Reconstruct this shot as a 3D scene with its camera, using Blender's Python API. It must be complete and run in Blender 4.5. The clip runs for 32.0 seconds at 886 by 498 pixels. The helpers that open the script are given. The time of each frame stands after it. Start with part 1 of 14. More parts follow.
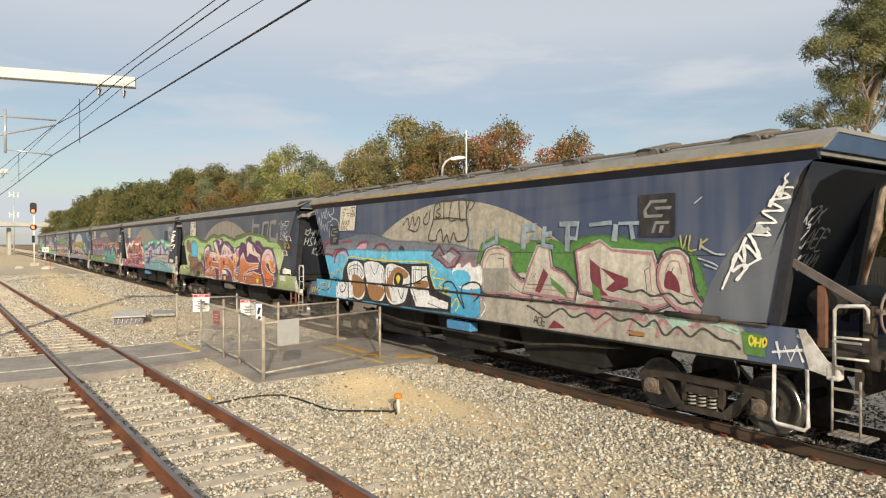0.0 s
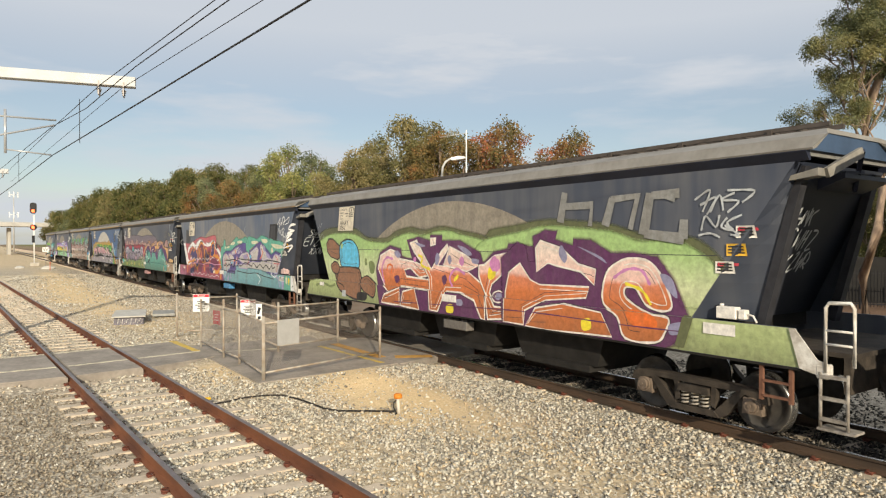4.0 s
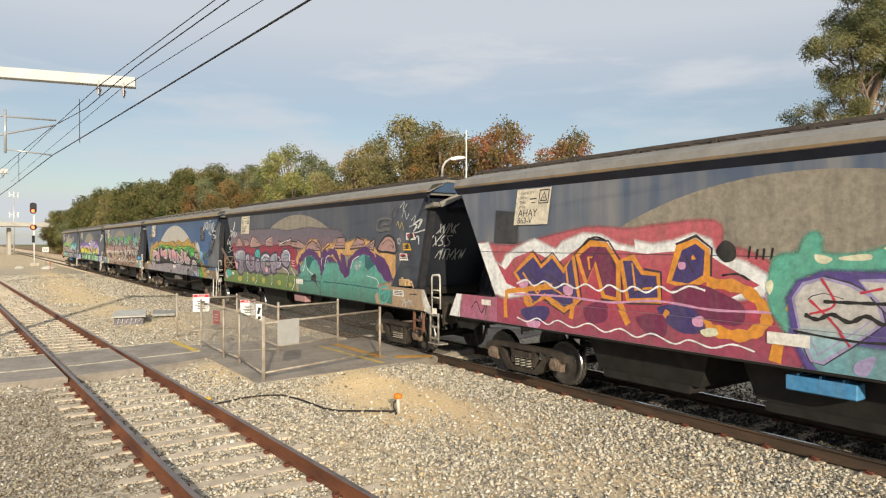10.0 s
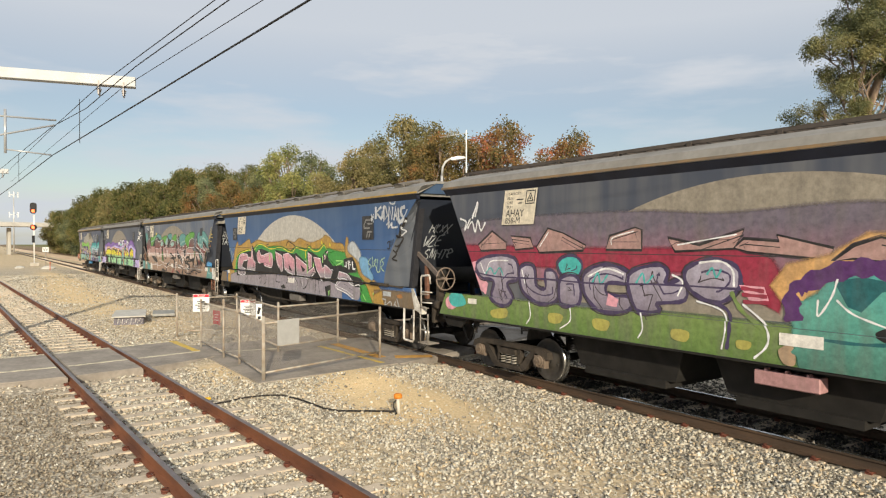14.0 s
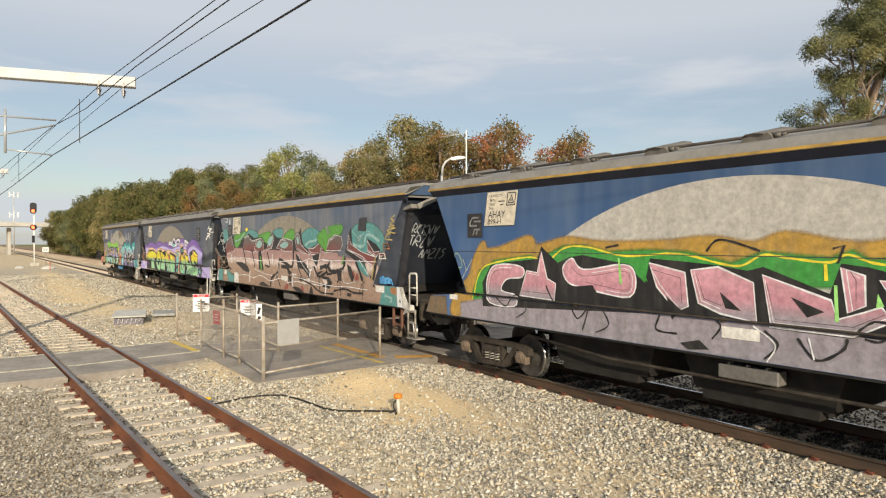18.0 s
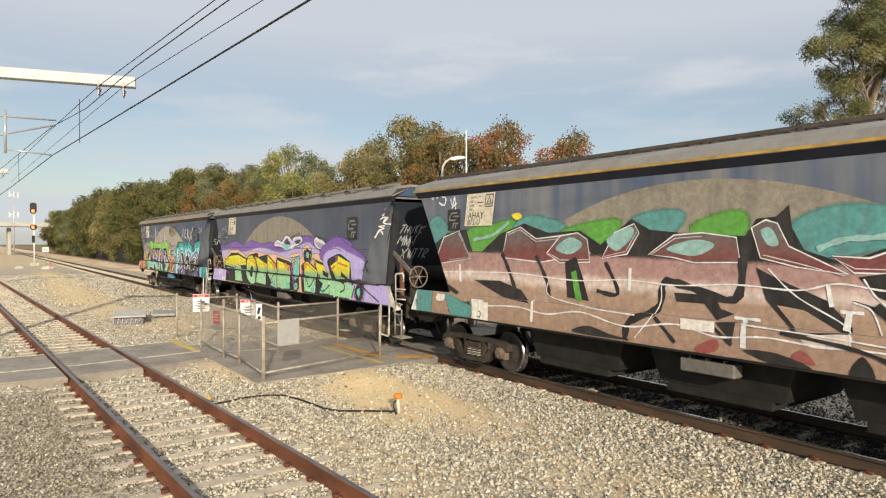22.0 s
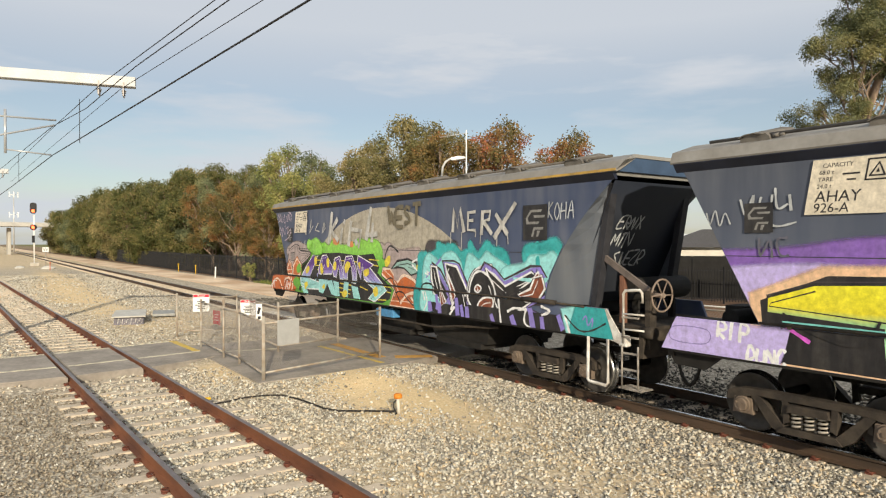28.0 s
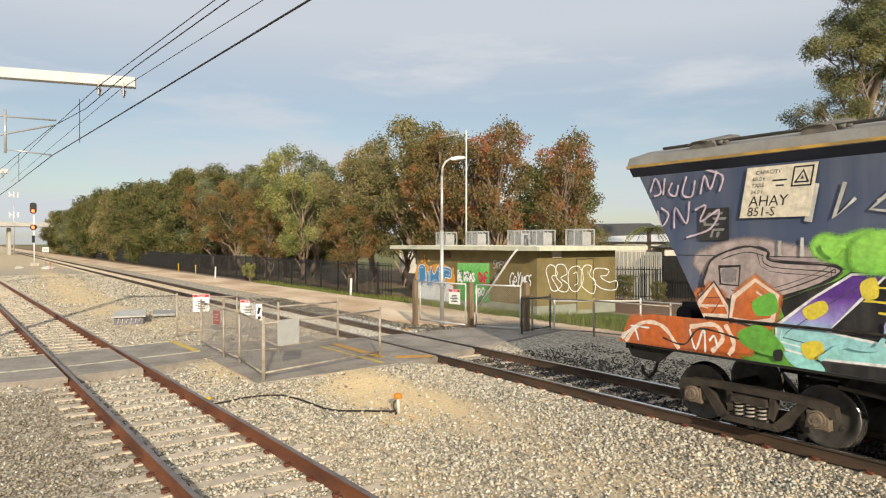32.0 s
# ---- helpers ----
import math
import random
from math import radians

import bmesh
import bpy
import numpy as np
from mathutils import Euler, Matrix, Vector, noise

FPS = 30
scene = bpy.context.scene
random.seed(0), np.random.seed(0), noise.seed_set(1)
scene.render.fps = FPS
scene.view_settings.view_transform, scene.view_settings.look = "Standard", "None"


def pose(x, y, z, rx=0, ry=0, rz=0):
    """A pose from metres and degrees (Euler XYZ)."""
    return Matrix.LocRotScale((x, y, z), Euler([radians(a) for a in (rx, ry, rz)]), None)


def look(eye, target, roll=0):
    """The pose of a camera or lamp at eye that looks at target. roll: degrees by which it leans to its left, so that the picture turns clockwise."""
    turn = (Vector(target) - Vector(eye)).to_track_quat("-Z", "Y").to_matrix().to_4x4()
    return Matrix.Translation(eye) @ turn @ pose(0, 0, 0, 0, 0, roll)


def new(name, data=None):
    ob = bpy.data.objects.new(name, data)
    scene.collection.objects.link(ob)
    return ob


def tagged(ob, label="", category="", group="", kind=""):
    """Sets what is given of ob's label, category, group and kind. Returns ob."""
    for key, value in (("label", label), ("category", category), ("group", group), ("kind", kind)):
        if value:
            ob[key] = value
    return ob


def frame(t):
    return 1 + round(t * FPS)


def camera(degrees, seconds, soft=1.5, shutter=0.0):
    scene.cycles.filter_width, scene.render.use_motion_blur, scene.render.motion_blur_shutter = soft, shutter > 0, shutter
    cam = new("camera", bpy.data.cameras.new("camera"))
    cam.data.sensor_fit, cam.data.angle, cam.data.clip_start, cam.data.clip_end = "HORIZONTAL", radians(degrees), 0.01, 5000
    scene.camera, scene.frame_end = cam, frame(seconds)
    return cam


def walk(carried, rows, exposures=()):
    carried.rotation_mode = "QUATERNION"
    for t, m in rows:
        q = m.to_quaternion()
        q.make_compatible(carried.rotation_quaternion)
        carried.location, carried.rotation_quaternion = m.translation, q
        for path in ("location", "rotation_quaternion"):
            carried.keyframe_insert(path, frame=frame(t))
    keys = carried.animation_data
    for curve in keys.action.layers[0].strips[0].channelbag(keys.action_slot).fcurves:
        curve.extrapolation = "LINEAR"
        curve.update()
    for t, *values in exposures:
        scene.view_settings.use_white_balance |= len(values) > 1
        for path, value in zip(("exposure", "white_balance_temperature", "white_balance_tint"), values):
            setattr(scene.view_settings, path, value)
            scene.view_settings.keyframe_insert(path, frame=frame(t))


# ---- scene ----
from mathutils import geometry

# camera: hand height on the platform edge, standing still
cam = camera(67.2, 32.0, soft=1.2)
EYE = (0.0, -9.95, 2.70)
walk(cam, [(0.0, look(EYE, (-8.20, -4.22, 2.61))), (32.0, look(EYE, (-8.20, -4.22, 2.61)))])

# ---------------------------------------------------------------- light
SUN_DIR = Vector((0.915, -0.405, 0.345)).normalized()      # towards the sun
scene.view_settings.exposure = 0.02
world = bpy.data.worlds.new("sky")
scene.world = world
world.use_nodes = True
wn = world.node_tree
wn.nodes.clear()
w_out = wn.nodes.new("ShaderNodeOutputWorld")
w_bg = wn.nodes.new("ShaderNodeBackground")
w_sky = wn.nodes.new("ShaderNodeTexSky")
w_sky.sky_type = "NISHITA"
w_sky.sun_disc = False
w_sky.sun_elevation = math.asin(SUN_DIR.z)
w_sky.sun_rotation = math.atan2(SUN_DIR.x, SUN_DIR.y)
w_sky.air_density, w_sky.dust_density = 1.0, 0.8
w_tc = wn.nodes.new("ShaderNodeTexCoord")
w_map = wn.nodes.new("ShaderNodeMapping")
w_map.inputs["Scale"].default_value = (1.3, 1.3, 7.0)
w_noise = wn.nodes.new("ShaderNodeTexNoise")
w_noise.inputs["Scale"].default_value = 1.6
w_noise.inputs["Detail"].default_value = 6.0
w_noise.inputs["Roughness"].default_value = 0.55
w_ramp = wn.nodes.new("ShaderNodeValToRGB")
w_ramp.color_ramp.elements[0].position = 0.44
w_ramp.color_ramp.elements[0].color = (0.30, 0.30, 0.30, 1)
w_ramp.color_ramp.elements[1].position = 0.60
w_ramp.color_ramp.elements[1].color = (0.95, 0.95, 0.95, 1)
w_sep = wn.nodes.new("ShaderNodeSeparateXYZ")
w_high = wn.nodes.new("ShaderNodeMapRange")               # thicker cloud higher up
w_high.inputs["From Min"].default_value = 0.13
w_high.inputs["From Max"].default_value = 0.30
w_add = wn.nodes.new("ShaderNodeMath")
w_add.operation = "MAXIMUM"
w_hs = wn.nodes.new("ShaderNodeMath")
w_hs.operation = "MULTIPLY"
w_hs.inputs[1].default_value = 0.9
w_mix = wn.nodes.new("ShaderNodeMixRGB")
w_mix.inputs["Color2"].default_value = (6.3, 6.65, 7.15, 1)
wn.links.new(w_tc.outputs["Generated"], w_map.inputs["Vector"])
wn.links.new(w_tc.outputs["Generated"], w_sep.inputs[0])
wn.links.new(w_sep.outputs["Z"], w_high.inputs["Value"])
wn.links.new(w_high.outputs[0], w_hs.inputs[0])
wn.links.new(w_map.outputs[0], w_noise.inputs["Vector"])
wn.links.new(w_noise.outputs["Fac"], w_ramp.inputs["Fac"])
wn.links.new(w_ramp.outputs["Color"], w_add.inputs[0])
wn.links.new(w_hs.outputs[0], w_add.inputs[1])
wn.links.new(w_add.outputs[0], w_mix.inputs["Fac"])
wn.links.new(w_sky.outputs["Color"], w_mix.inputs["Color1"])
wn.links.new(w_mix.outputs["Color"], w_bg.inputs["Color"])
w_bg.inputs["Strength"].default_value = 0.10
wn.links.new(w_bg.outputs[0], w_out.inputs["Surface"])

sun = new("sun", bpy.data.lights.new("sun", "SUN"))
sun.data.energy = 5.0
sun.data.angle = radians(0.6)
sun.data.color = (1.0, 0.88, 0.68)
sun.matrix_world = look(SUN_DIR * 60, (0, 0, 0))

# ---------------------------------------------------------------- materials
MATS = {}


def mat(name, col, rough=0.7, metal=0.0, var=0.25, scale=6.0, bump=0.0, bump_scale=40.0, col2=None, stretch=None,
        island=0.0, obrand=0.0, emit=0.0, fine=0.12, spec=0.3):
    """A painted or natural surface: two scales of colour change, optional relief, random tone by piece."""
    if name in MATS:
        return MATS[name]
    m = bpy.data.materials.new(name)
    m.use_nodes = True
    n, l = m.node_tree.nodes, m.node_tree.links
    b = n["Principled BSDF"]
    b.inputs["Roughness"].default_value = rough
    b.inputs["Metallic"].default_value = metal
    b.inputs["Specular IOR Level"].default_value = spec
    tc = n.new("ShaderNodeTexCoord")
    mp = n.new("ShaderNodeMapping")
    mp.inputs["Scale"].default_value = stretch or (1, 1, 1)
    l.new(tc.outputs["Object"], mp.inputs["Vector"])
    n1 = n.new("ShaderNodeTexNoise")
    n1.inputs["Scale"].default_value = scale
    n1.inputs["Detail"].default_value = 5
    l.new(mp.outputs[0], n1.inputs["Vector"])
    n2 = n.new("ShaderNodeTexNoise")
    n2.inputs["Scale"].default_value = scale * 9
    n2.inputs["Detail"].default_value = 3
    l.new(mp.outputs[0], n2.inputs["Vector"])
    mix = n.new("ShaderNodeMixRGB")
    c2 = col2 or tuple(c * (1 - var) for c in col)
    mix.inputs["Color1"].default_value = (*col, 1)
    mix.inputs["Color2"].default_value = (*c2, 1)
    r1 = n.new("ShaderNodeValToRGB")
    r1.color_ramp.elements[0].position, r1.color_ramp.elements[1].position = 0.38, 0.64
    l.new(n1.outputs["Fac"], r1.inputs["Fac"])
    l.new(r1.outputs["Color"], mix.inputs["Fac"])
    hsv = n.new("ShaderNodeHueSaturation")
    l.new(mix.outputs[0], hsv.inputs["Color"])
    val = n.new("ShaderNodeMath")
    val.operation = "MULTIPLY_ADD"
    l.new(n2.outputs["Fac"], val.inputs[0])
    val.inputs[1].default_value = fine * 2
    val.inputs[2].default_value = 1 - fine
    top = val.outputs[0]
    for amount, node, out in ((island, "ShaderNodeNewGeometry", "Random Per Island"), (obrand, "ShaderNodeObjectInfo", "Random")):
        if amount:
            g = n.new(node)
            a = n.new("ShaderNodeMath")
            a.operation = "MULTIPLY_ADD"
            l.new(g.outputs[out], a.inputs[0])
            a.inputs[1].default_value = amount * 2
            l.new(top, a.inputs[2])
            s = n.new("ShaderNodeMath")
            s.operation = "SUBTRACT"
            l.new(a.outputs[0], s.inputs[0])
            s.inputs[1].default_value = amount
            top = s.outputs[0]
    l.new(top, hsv.inputs["Value"])
    l.new(hsv.outputs[0], b.inputs["Base Color"])
    if bump:
        bn = n.new("ShaderNodeTexNoise")
        bn.inputs["Scale"].default_value = bump_scale
        bn.inputs["Detail"].default_value = 4
        l.new(mp.outputs[0], bn.inputs["Vector"])
        bp = n.new("ShaderNodeBump")
        bp.inputs["Strength"].default_value = bump
        bp.inputs["Distance"].default_value = 0.02
        l.new(bn.outputs["Fac"], bp.inputs["Height"])
        l.new(bp.outputs[0], b.inputs["Normal"])
    if emit:
        b.inputs["Emission Color"].default_value = (*col, 1)
        b.inputs["Emission Strength"].default_value = emit
    MATS[name] = m
    return m


def palette(name, stops, rough=0.8, by="island", trans=0.0, noise_scale=0.0):
    """A material whose colour is picked from stops by a random number per island, object, or noise."""
    if name in MATS:
        return MATS[name]
    m = bpy.data.materials.new(name)
    m.use_nodes = True
    n, l = m.node_tree.nodes, m.node_tree.links
    b = n["Principled BSDF"]
    b.inputs["Roughness"].default_value = rough
    b.inputs["Specular IOR Level"].default_value = 0.25
    ramp = n.new("ShaderNodeValToRGB")
    els = ramp.color_ramp.elements
    while len(els) < len(stops):
        els.new(0.5)
    for e, (p, c) in zip(els, stops):
        e.position, e.color = p, (*c, 1)
    if by == "island":
        g = n.new("ShaderNodeNewGeometry")
        src = g.outputs["Random Per Island"]
    else:
        g = n.new("ShaderNodeObjectInfo")
        src = g.outputs["Random"]
    if noise_scale:
        tc = n.new("ShaderNodeTexCoord")
        nz = n.new("ShaderNodeTexNoise")
        nz.inputs["Scale"].default_value = noise_scale
        l.new(tc.outputs["Object"], nz.inputs["Vector"])
        mr = n.new("ShaderNodeMapRange")
        mr.inputs["From Min"].default_value, mr.inputs["From Max"].default_value = 0.36, 0.64
        mr.inputs["To Max"].default_value = 0.7
        l.new(nz.outputs["Fac"], mr.inputs["Value"])
        ad = n.new("ShaderNodeMath")
        ad.operation = "MULTIPLY_ADD"
        ad.inputs[1].default_value = 0.3
        l.new(src, ad.inputs[0])
        l.new(mr.outputs[0], ad.inputs[2])
        src = ad.outputs[0]
    l.new(src, ramp.inputs["Fac"])
    l.new(ramp.outputs[0], b.inputs["Base Color"])
    if trans:
        tr = n.new("ShaderNodeBsdfTranslucent")
        mx = n.new("ShaderNodeMixShader")
        mx.inputs[0].default_value = trans
        l.new(ramp.outputs[0], tr.inputs["Color"])
        l.new(b.outputs[0], mx.inputs[1])
        l.new(tr.outputs[0], mx.inputs[2])
        l.new(mx.outputs[0], n["Material Output"].inputs["Surface"])
    MATS[name] = m
    return m


# ---------------------------------------------------------------- mesh tools
def box(bm, c, s, m=None, mi=0, bev=0.0):
    """An axis-aligned box with centre c and size s, optionally turned by matrix m and bevelled."""
    r = bmesh.ops.create_cube(bm, size=1)
    vs = r["verts"]
    bmesh.ops.scale(bm, vec=s, verts=vs)
    if bev:
        es = list({e for v in vs for e in v.link_edges})
        o = bmesh.ops.bevel(bm, geom=es, offset=bev, segments=1, affect="EDGES", profile=0.7)
        vs = list({v for f in o["faces"] for v in f.verts} | {v for v in vs if v.is_valid})
    if m is not None:
        bmesh.ops.transform(bm, matrix=m, verts=vs)
    bmesh.ops.translate(bm, vec=c, verts=vs)
    for f in {f for v in vs for f in v.link_faces}:
        f.material_index = mi
    return vs


def rod(bm, a, b, r, seg=8, r2=None, mi=0, caps=True):
    """A round bar from a to b."""
    a, b = Vector(a), Vector(b)
    d = b - a
    m = Matrix.Translation((a + b) / 2) @ d.to_track_quat("Z", "Y").to_matrix().to_4x4()
    o = bmesh.ops.create_cone(bm, cap_ends=caps, segments=seg, radius1=r, radius2=r if r2 is None else r2, depth=d.length, matrix=m)
    for f in {f for v in o["verts"] for f in v.link_faces}:
        f.material_index = mi
        f.smooth = len(f.verts) == 4 and seg > 4
    return o["verts"]


def beam(bm, a, b, w, h, mi=0):
    """A rectangular bar from a to b: w across, h in the upright direction."""
    a, b = Vector(a), Vector(b)
    d = b - a
    m = d.to_track_quat("X", "Z").to_matrix().to_4x4()
    return box(bm, (a + b) / 2, (d.length, w, h), m, mi)


def tube(bm, pts, r, seg=6, mi=0):
    """A round tube along points."""
    pts = [Vector(p) for p in pts]
    rings = []
    for i, p in enumerate(pts):
        d = (pts[min(i + 1, len(pts) - 1)] - pts[max(i - 1, 0)]).normalized()
        q = d.to_track_quat("Z", "Y")
        rr = r[i] if isinstance(r, (list, tuple)) else r
        rings.append([bm.verts.new(p + q @ Vector((rr * math.cos(2 * math.pi * k / seg), rr * math.sin(2 * math.pi * k / seg), 0))) for k in range(seg)])
    for u, v in zip(rings, rings[1:]):
        for k in range(seg):
            f = bm.faces.new((u[k], u[(k + 1) % seg], v[(k + 1) % seg], v[k]))
            f.material_index, f.smooth = mi, True
    for ring, flip in ((rings[0], True), (rings[-1], False)):
        f = bm.faces.new(ring[::-1] if flip else ring)
        f.material_index = mi


def prism(bm, outline, axis, lo, hi, mi=0):
    """A plate: a closed outline in a plane, thick along axis ('x': outline is (y, z); 'y': (x, z); 'z': (x, y))."""
    def at(p, d):
        return {"x": (d, p[0], p[1]), "y": (p[0], d, p[1]), "z": (p[0], p[1], d)}[axis]
    a = [bm.verts.new(at(p, lo)) for p in outline]
    b = [bm.verts.new(at(p, hi)) for p in outline]
    n = len(a)
    fs = [bm.faces.new(a), bm.faces.new(b[::-1])]
    for i in range(n):
        fs.append(bm.faces.new((a[i], b[i], b[(i + 1) % n], a[(i + 1) % n])))
    for f in fs:
        f.material_index = mi
    return a + b


def done(bm, name, mats, recalc=True):
    if recalc:
        bmesh.ops.recalc_face_normals(bm, faces=bm.faces[:])
    me = bpy.data.meshes.new(name)
    bm.to_mesh(me)
    bm.free()
    for m in (mats if isinstance(mats, (list, tuple)) else [mats]):
        me.materials.append(m)
    return me


def part(name, bm, mats, parent, label="", loc=None, recalc=True):
    """Links a bmesh (or a mesh) as one mesh object under a thing or a part."""
    me = bm if isinstance(bm, bpy.types.Mesh) else done(bm, name, mats, recalc)
    ob = new(name, me)
    ob.parent = parent
    if loc is not None:
        ob.matrix_basis = loc
    if label:
        ob["label"] = label
    return ob


def thing(name, at, label, category, group="", kind="", rot=0):
    ob = new(name)
    ob.empty_display_size = 0.2
    ob.matrix_basis = pose(*at, 0, 0, rot)
    return tagged(ob, label, category, group, kind)


def solid(name, bm, mats, label, category="", group="", kind="", loc=None, recalc=True):
    """A thing that is one mesh."""
    ob = new(name, done(bm, name, mats, recalc))
    if loc is not None:
        ob.matrix_basis = loc
    return tagged(ob, label, category, group, kind)


def raw(name, verts, faces, mats):
    me = bpy.data.meshes.new(name)
    me.from_pydata(verts, [], faces)
    for m in (mats if isinstance(mats, (list, tuple)) else [mats]):
        me.materials.append(m)
    me.update()
    return me
# ---------------------------------------------------------------- ground
def sand_amount(x, y):
    """How sandy the ground is: worn sandy patches among the gravel."""
    s = 0.0
    for cx, cy, rx, ry, k in ((-11.2, -3.6, 2.6, 1.0, 1.0), (-8.2, -3.3, 2.2, 0.8, 0.5), (-5.2, -3.6, 2.0, 0.8, 0.45), (-44, -5.4, 16, 1.3, 0.95), (-62, -4.6, 14, 1.3, 0.9),
                              (-25, -3.4, 4.0, 1.4, 0.5), (-17.2, -5.5, 0.7, 0.35, 0.9), (-9.5, -4.2, 0.9, 0.6, 0.9), (-14.6, -5.65, 1.2, 0.3, 0.8), (-7.0, -5.6, 2.5, 0.6, 0.35), (-4.0, -6.2, 1.5, 0.7, 0.35)):
        d = math.hypot((x - cx) / rx, (y - cy) / ry)
        s = max(s, k * max(0.0, min(1.0, 1.6 - d + 0.35 * noise.noise((x * 1.3, y * 1.3, 3)) + 0.4 * noise.noise((x * 0.3, y * 0.8, 5)))))
    return s


N_NEAR = 0.0415


def off_near(x, y):
    return (y - (-7.355 + N_NEAR * (x + 8.82)))


def smooth(a, b, v):
    t = max(0.0, min(1.0, (v - a) / (b - a)))
    return t * t * (3 - 2 * t)


def ground_z(x, y):
    """Height of the ground: a low bed of ballast along the two tracks, a mound at the crossing, flat beyond."""
    z = -0.20 + 0.02 * noise.noise((x * 0.5, y * 0.5, 0))
    z += 0.06 * math.exp(-((x + 11.3) / 1.8) ** 2 - ((y + 3.2) / 0.9) ** 2)
    z += 0.13 * smooth(-22.0, -21.0, x) * (1 - smooth(-12.4, -11.2, x)) * smooth(-6.6, -5.6, y) * (1 - smooth(-1.9, -1.0, y))
    z += 0.13 * smooth(-18.8, -17.6, x) * (1 - smooth(-13.6, -12.2, x)) * smooth(1.0, 1.6, y) * (1 - smooth(5.4, 6.2, y))
    z += 0.12 * smooth(-20.4, -19.4, x) * (1 - smooth(-15.9, -15.0, x)) * (1 - smooth(-6.6, -5.6, y)) * (1.0 if abs(off_near(x, y)) > 1.6 else 0.0)
    return z


m_ground = bpy.data.materials.new("earth_and_gravel")
m_ground.use_nodes = True
gn, gl = m_ground.node_tree.nodes, m_ground.node_tree.links
g_b = gn["Principled BSDF"]
g_b.inputs["Roughness"].default_value = 0.95
g_b.inputs["Specular IOR Level"].default_value = 0.15
g_tc = gn.new("ShaderNodeTexCoord")
g_at = gn.new("ShaderNodeAttribute")
g_at.attribute_name = "soil"
g_sep = gn.new("ShaderNodeSeparateColor")
gl.new(g_at.outputs["Color"], g_sep.inputs[0])
g_v = gn.new("ShaderNodeTexVoronoi")
g_v.inputs["Scale"].default_value = 19
gl.new(g_tc.outputs["Object"], g_v.inputs["Vector"])
g_r = gn.new("ShaderNodeValToRGB")
g_r.color_ramp.elements[0].color = (0.24, 0.205, 0.155, 1)
g_r.color_ramp.elements[1].color = (0.66, 0.58, 0.45, 1)
g_e = g_r.color_ramp.elements.new(0.5)
g_e.color = (0.40, 0.345, 0.265, 1)
g_vs = gn.new("ShaderNodeSeparateColor")
gl.new(g_v.outputs["Color"], g_vs.inputs[0])
gl.new(g_vs.outputs[0], g_r.inputs["Fac"])
g_n = gn.new("ShaderNodeTexNoise")
g_n.inputs["Scale"].default_value = 26
g_n.inputs["Detail"].default_value = 8
gl.new(g_tc.outputs["Object"], g_n.inputs["Vector"])
g_sr = gn.new("ShaderNodeValToRGB")
g_sr.color_ramp.elements[0].position, g_sr.color_ramp.elements[0].color = 0.3, (0.58, 0.42, 0.225, 1)
g_sr.color_ramp.elements[1].position, g_sr.color_ramp.elements[1].color = 0.7, (0.84, 0.66, 0.40, 1)
gl.new(g_n.outputs["Fac"], g_sr.inputs["Fac"])
g_m1 = gn.new("ShaderNodeMixRGB")
gl.new(g_sep.outputs[0], g_m1.inputs["Fac"])
gl.new(g_r.outputs[0], g_m1.inputs["Color1"])
gl.new(g_sr.outputs[0], g_m1.inputs["Color2"])
g_gr = gn.new("ShaderNodeValToRGB")
g_gr.color_ramp.elements[0].position, g_gr.color_ramp.elements[0].color = 0.35, (0.05, 0.085, 0.018, 1)
g_gr.color_ramp.elements[1].position, g_gr.color_ramp.elements[1].color = 0.65, (0.15, 0.19, 0.04, 1)
gl.new(g_n.outputs["Fac"], g_gr.inputs["Fac"])
g_m2 = gn.new("ShaderNodeMixRGB")
gl.new(g_sep.outputs[1], g_m2.inputs["Fac"])
gl.new(g_m1.outputs[0], g_m2.inputs["Color1"])
gl.new(g_gr.outputs[0], g_m2.inputs["Color2"])
g_dr = gn.new("ShaderNodeValToRGB")
g_dr.color_ramp.elements[0].position, g_dr.color_ramp.elements[0].color = 0.3, (0.09, 0.055, 0.035, 1)
g_dr.color_ramp.elements[1].position, g_dr.color_ramp.elements[1].color = 0.7, (0.24, 0.14, 0.085, 1)
gl.new(g_n.outputs["Fac"], g_dr.inputs["Fac"])
g_m3 = gn.new("ShaderNodeMixRGB")
gl.new(g_sep.outputs[2], g_m3.inputs["Fac"])
gl.new(g_m2.outputs[0], g_m3.inputs["Color1"])
gl.new(g_dr.outputs[0], g_m3.inputs["Color2"])
gl.new(g_m3.outputs[0], g_b.inputs["Base Color"])
g_bp = gn.new("ShaderNodeBump")
g_bp.inputs["Strength"].default_value = 0.6
g_bp.inputs["Distance"].default_value = 0.02
gl.new(g_n.outputs["Fac"], g_bp.inputs["Height"])
gl.new(g_bp.outputs[0], g_b.inputs["Normal"])


def cuts(lo, hi, near_lo, near_hi, fine):
    out = list(np.arange(near_lo, near_hi + 1e-6, fine))
    s, v = fine, near_lo
    while v > lo:
        s *= 1.35
        v -= s
        out.append(max(v, lo))
    s, v = fine, near_hi
    while v < hi:
        s *= 1.35
        v += s
        out.append(min(v, hi))
    return sorted(set(round(float(a), 3) for a in out))


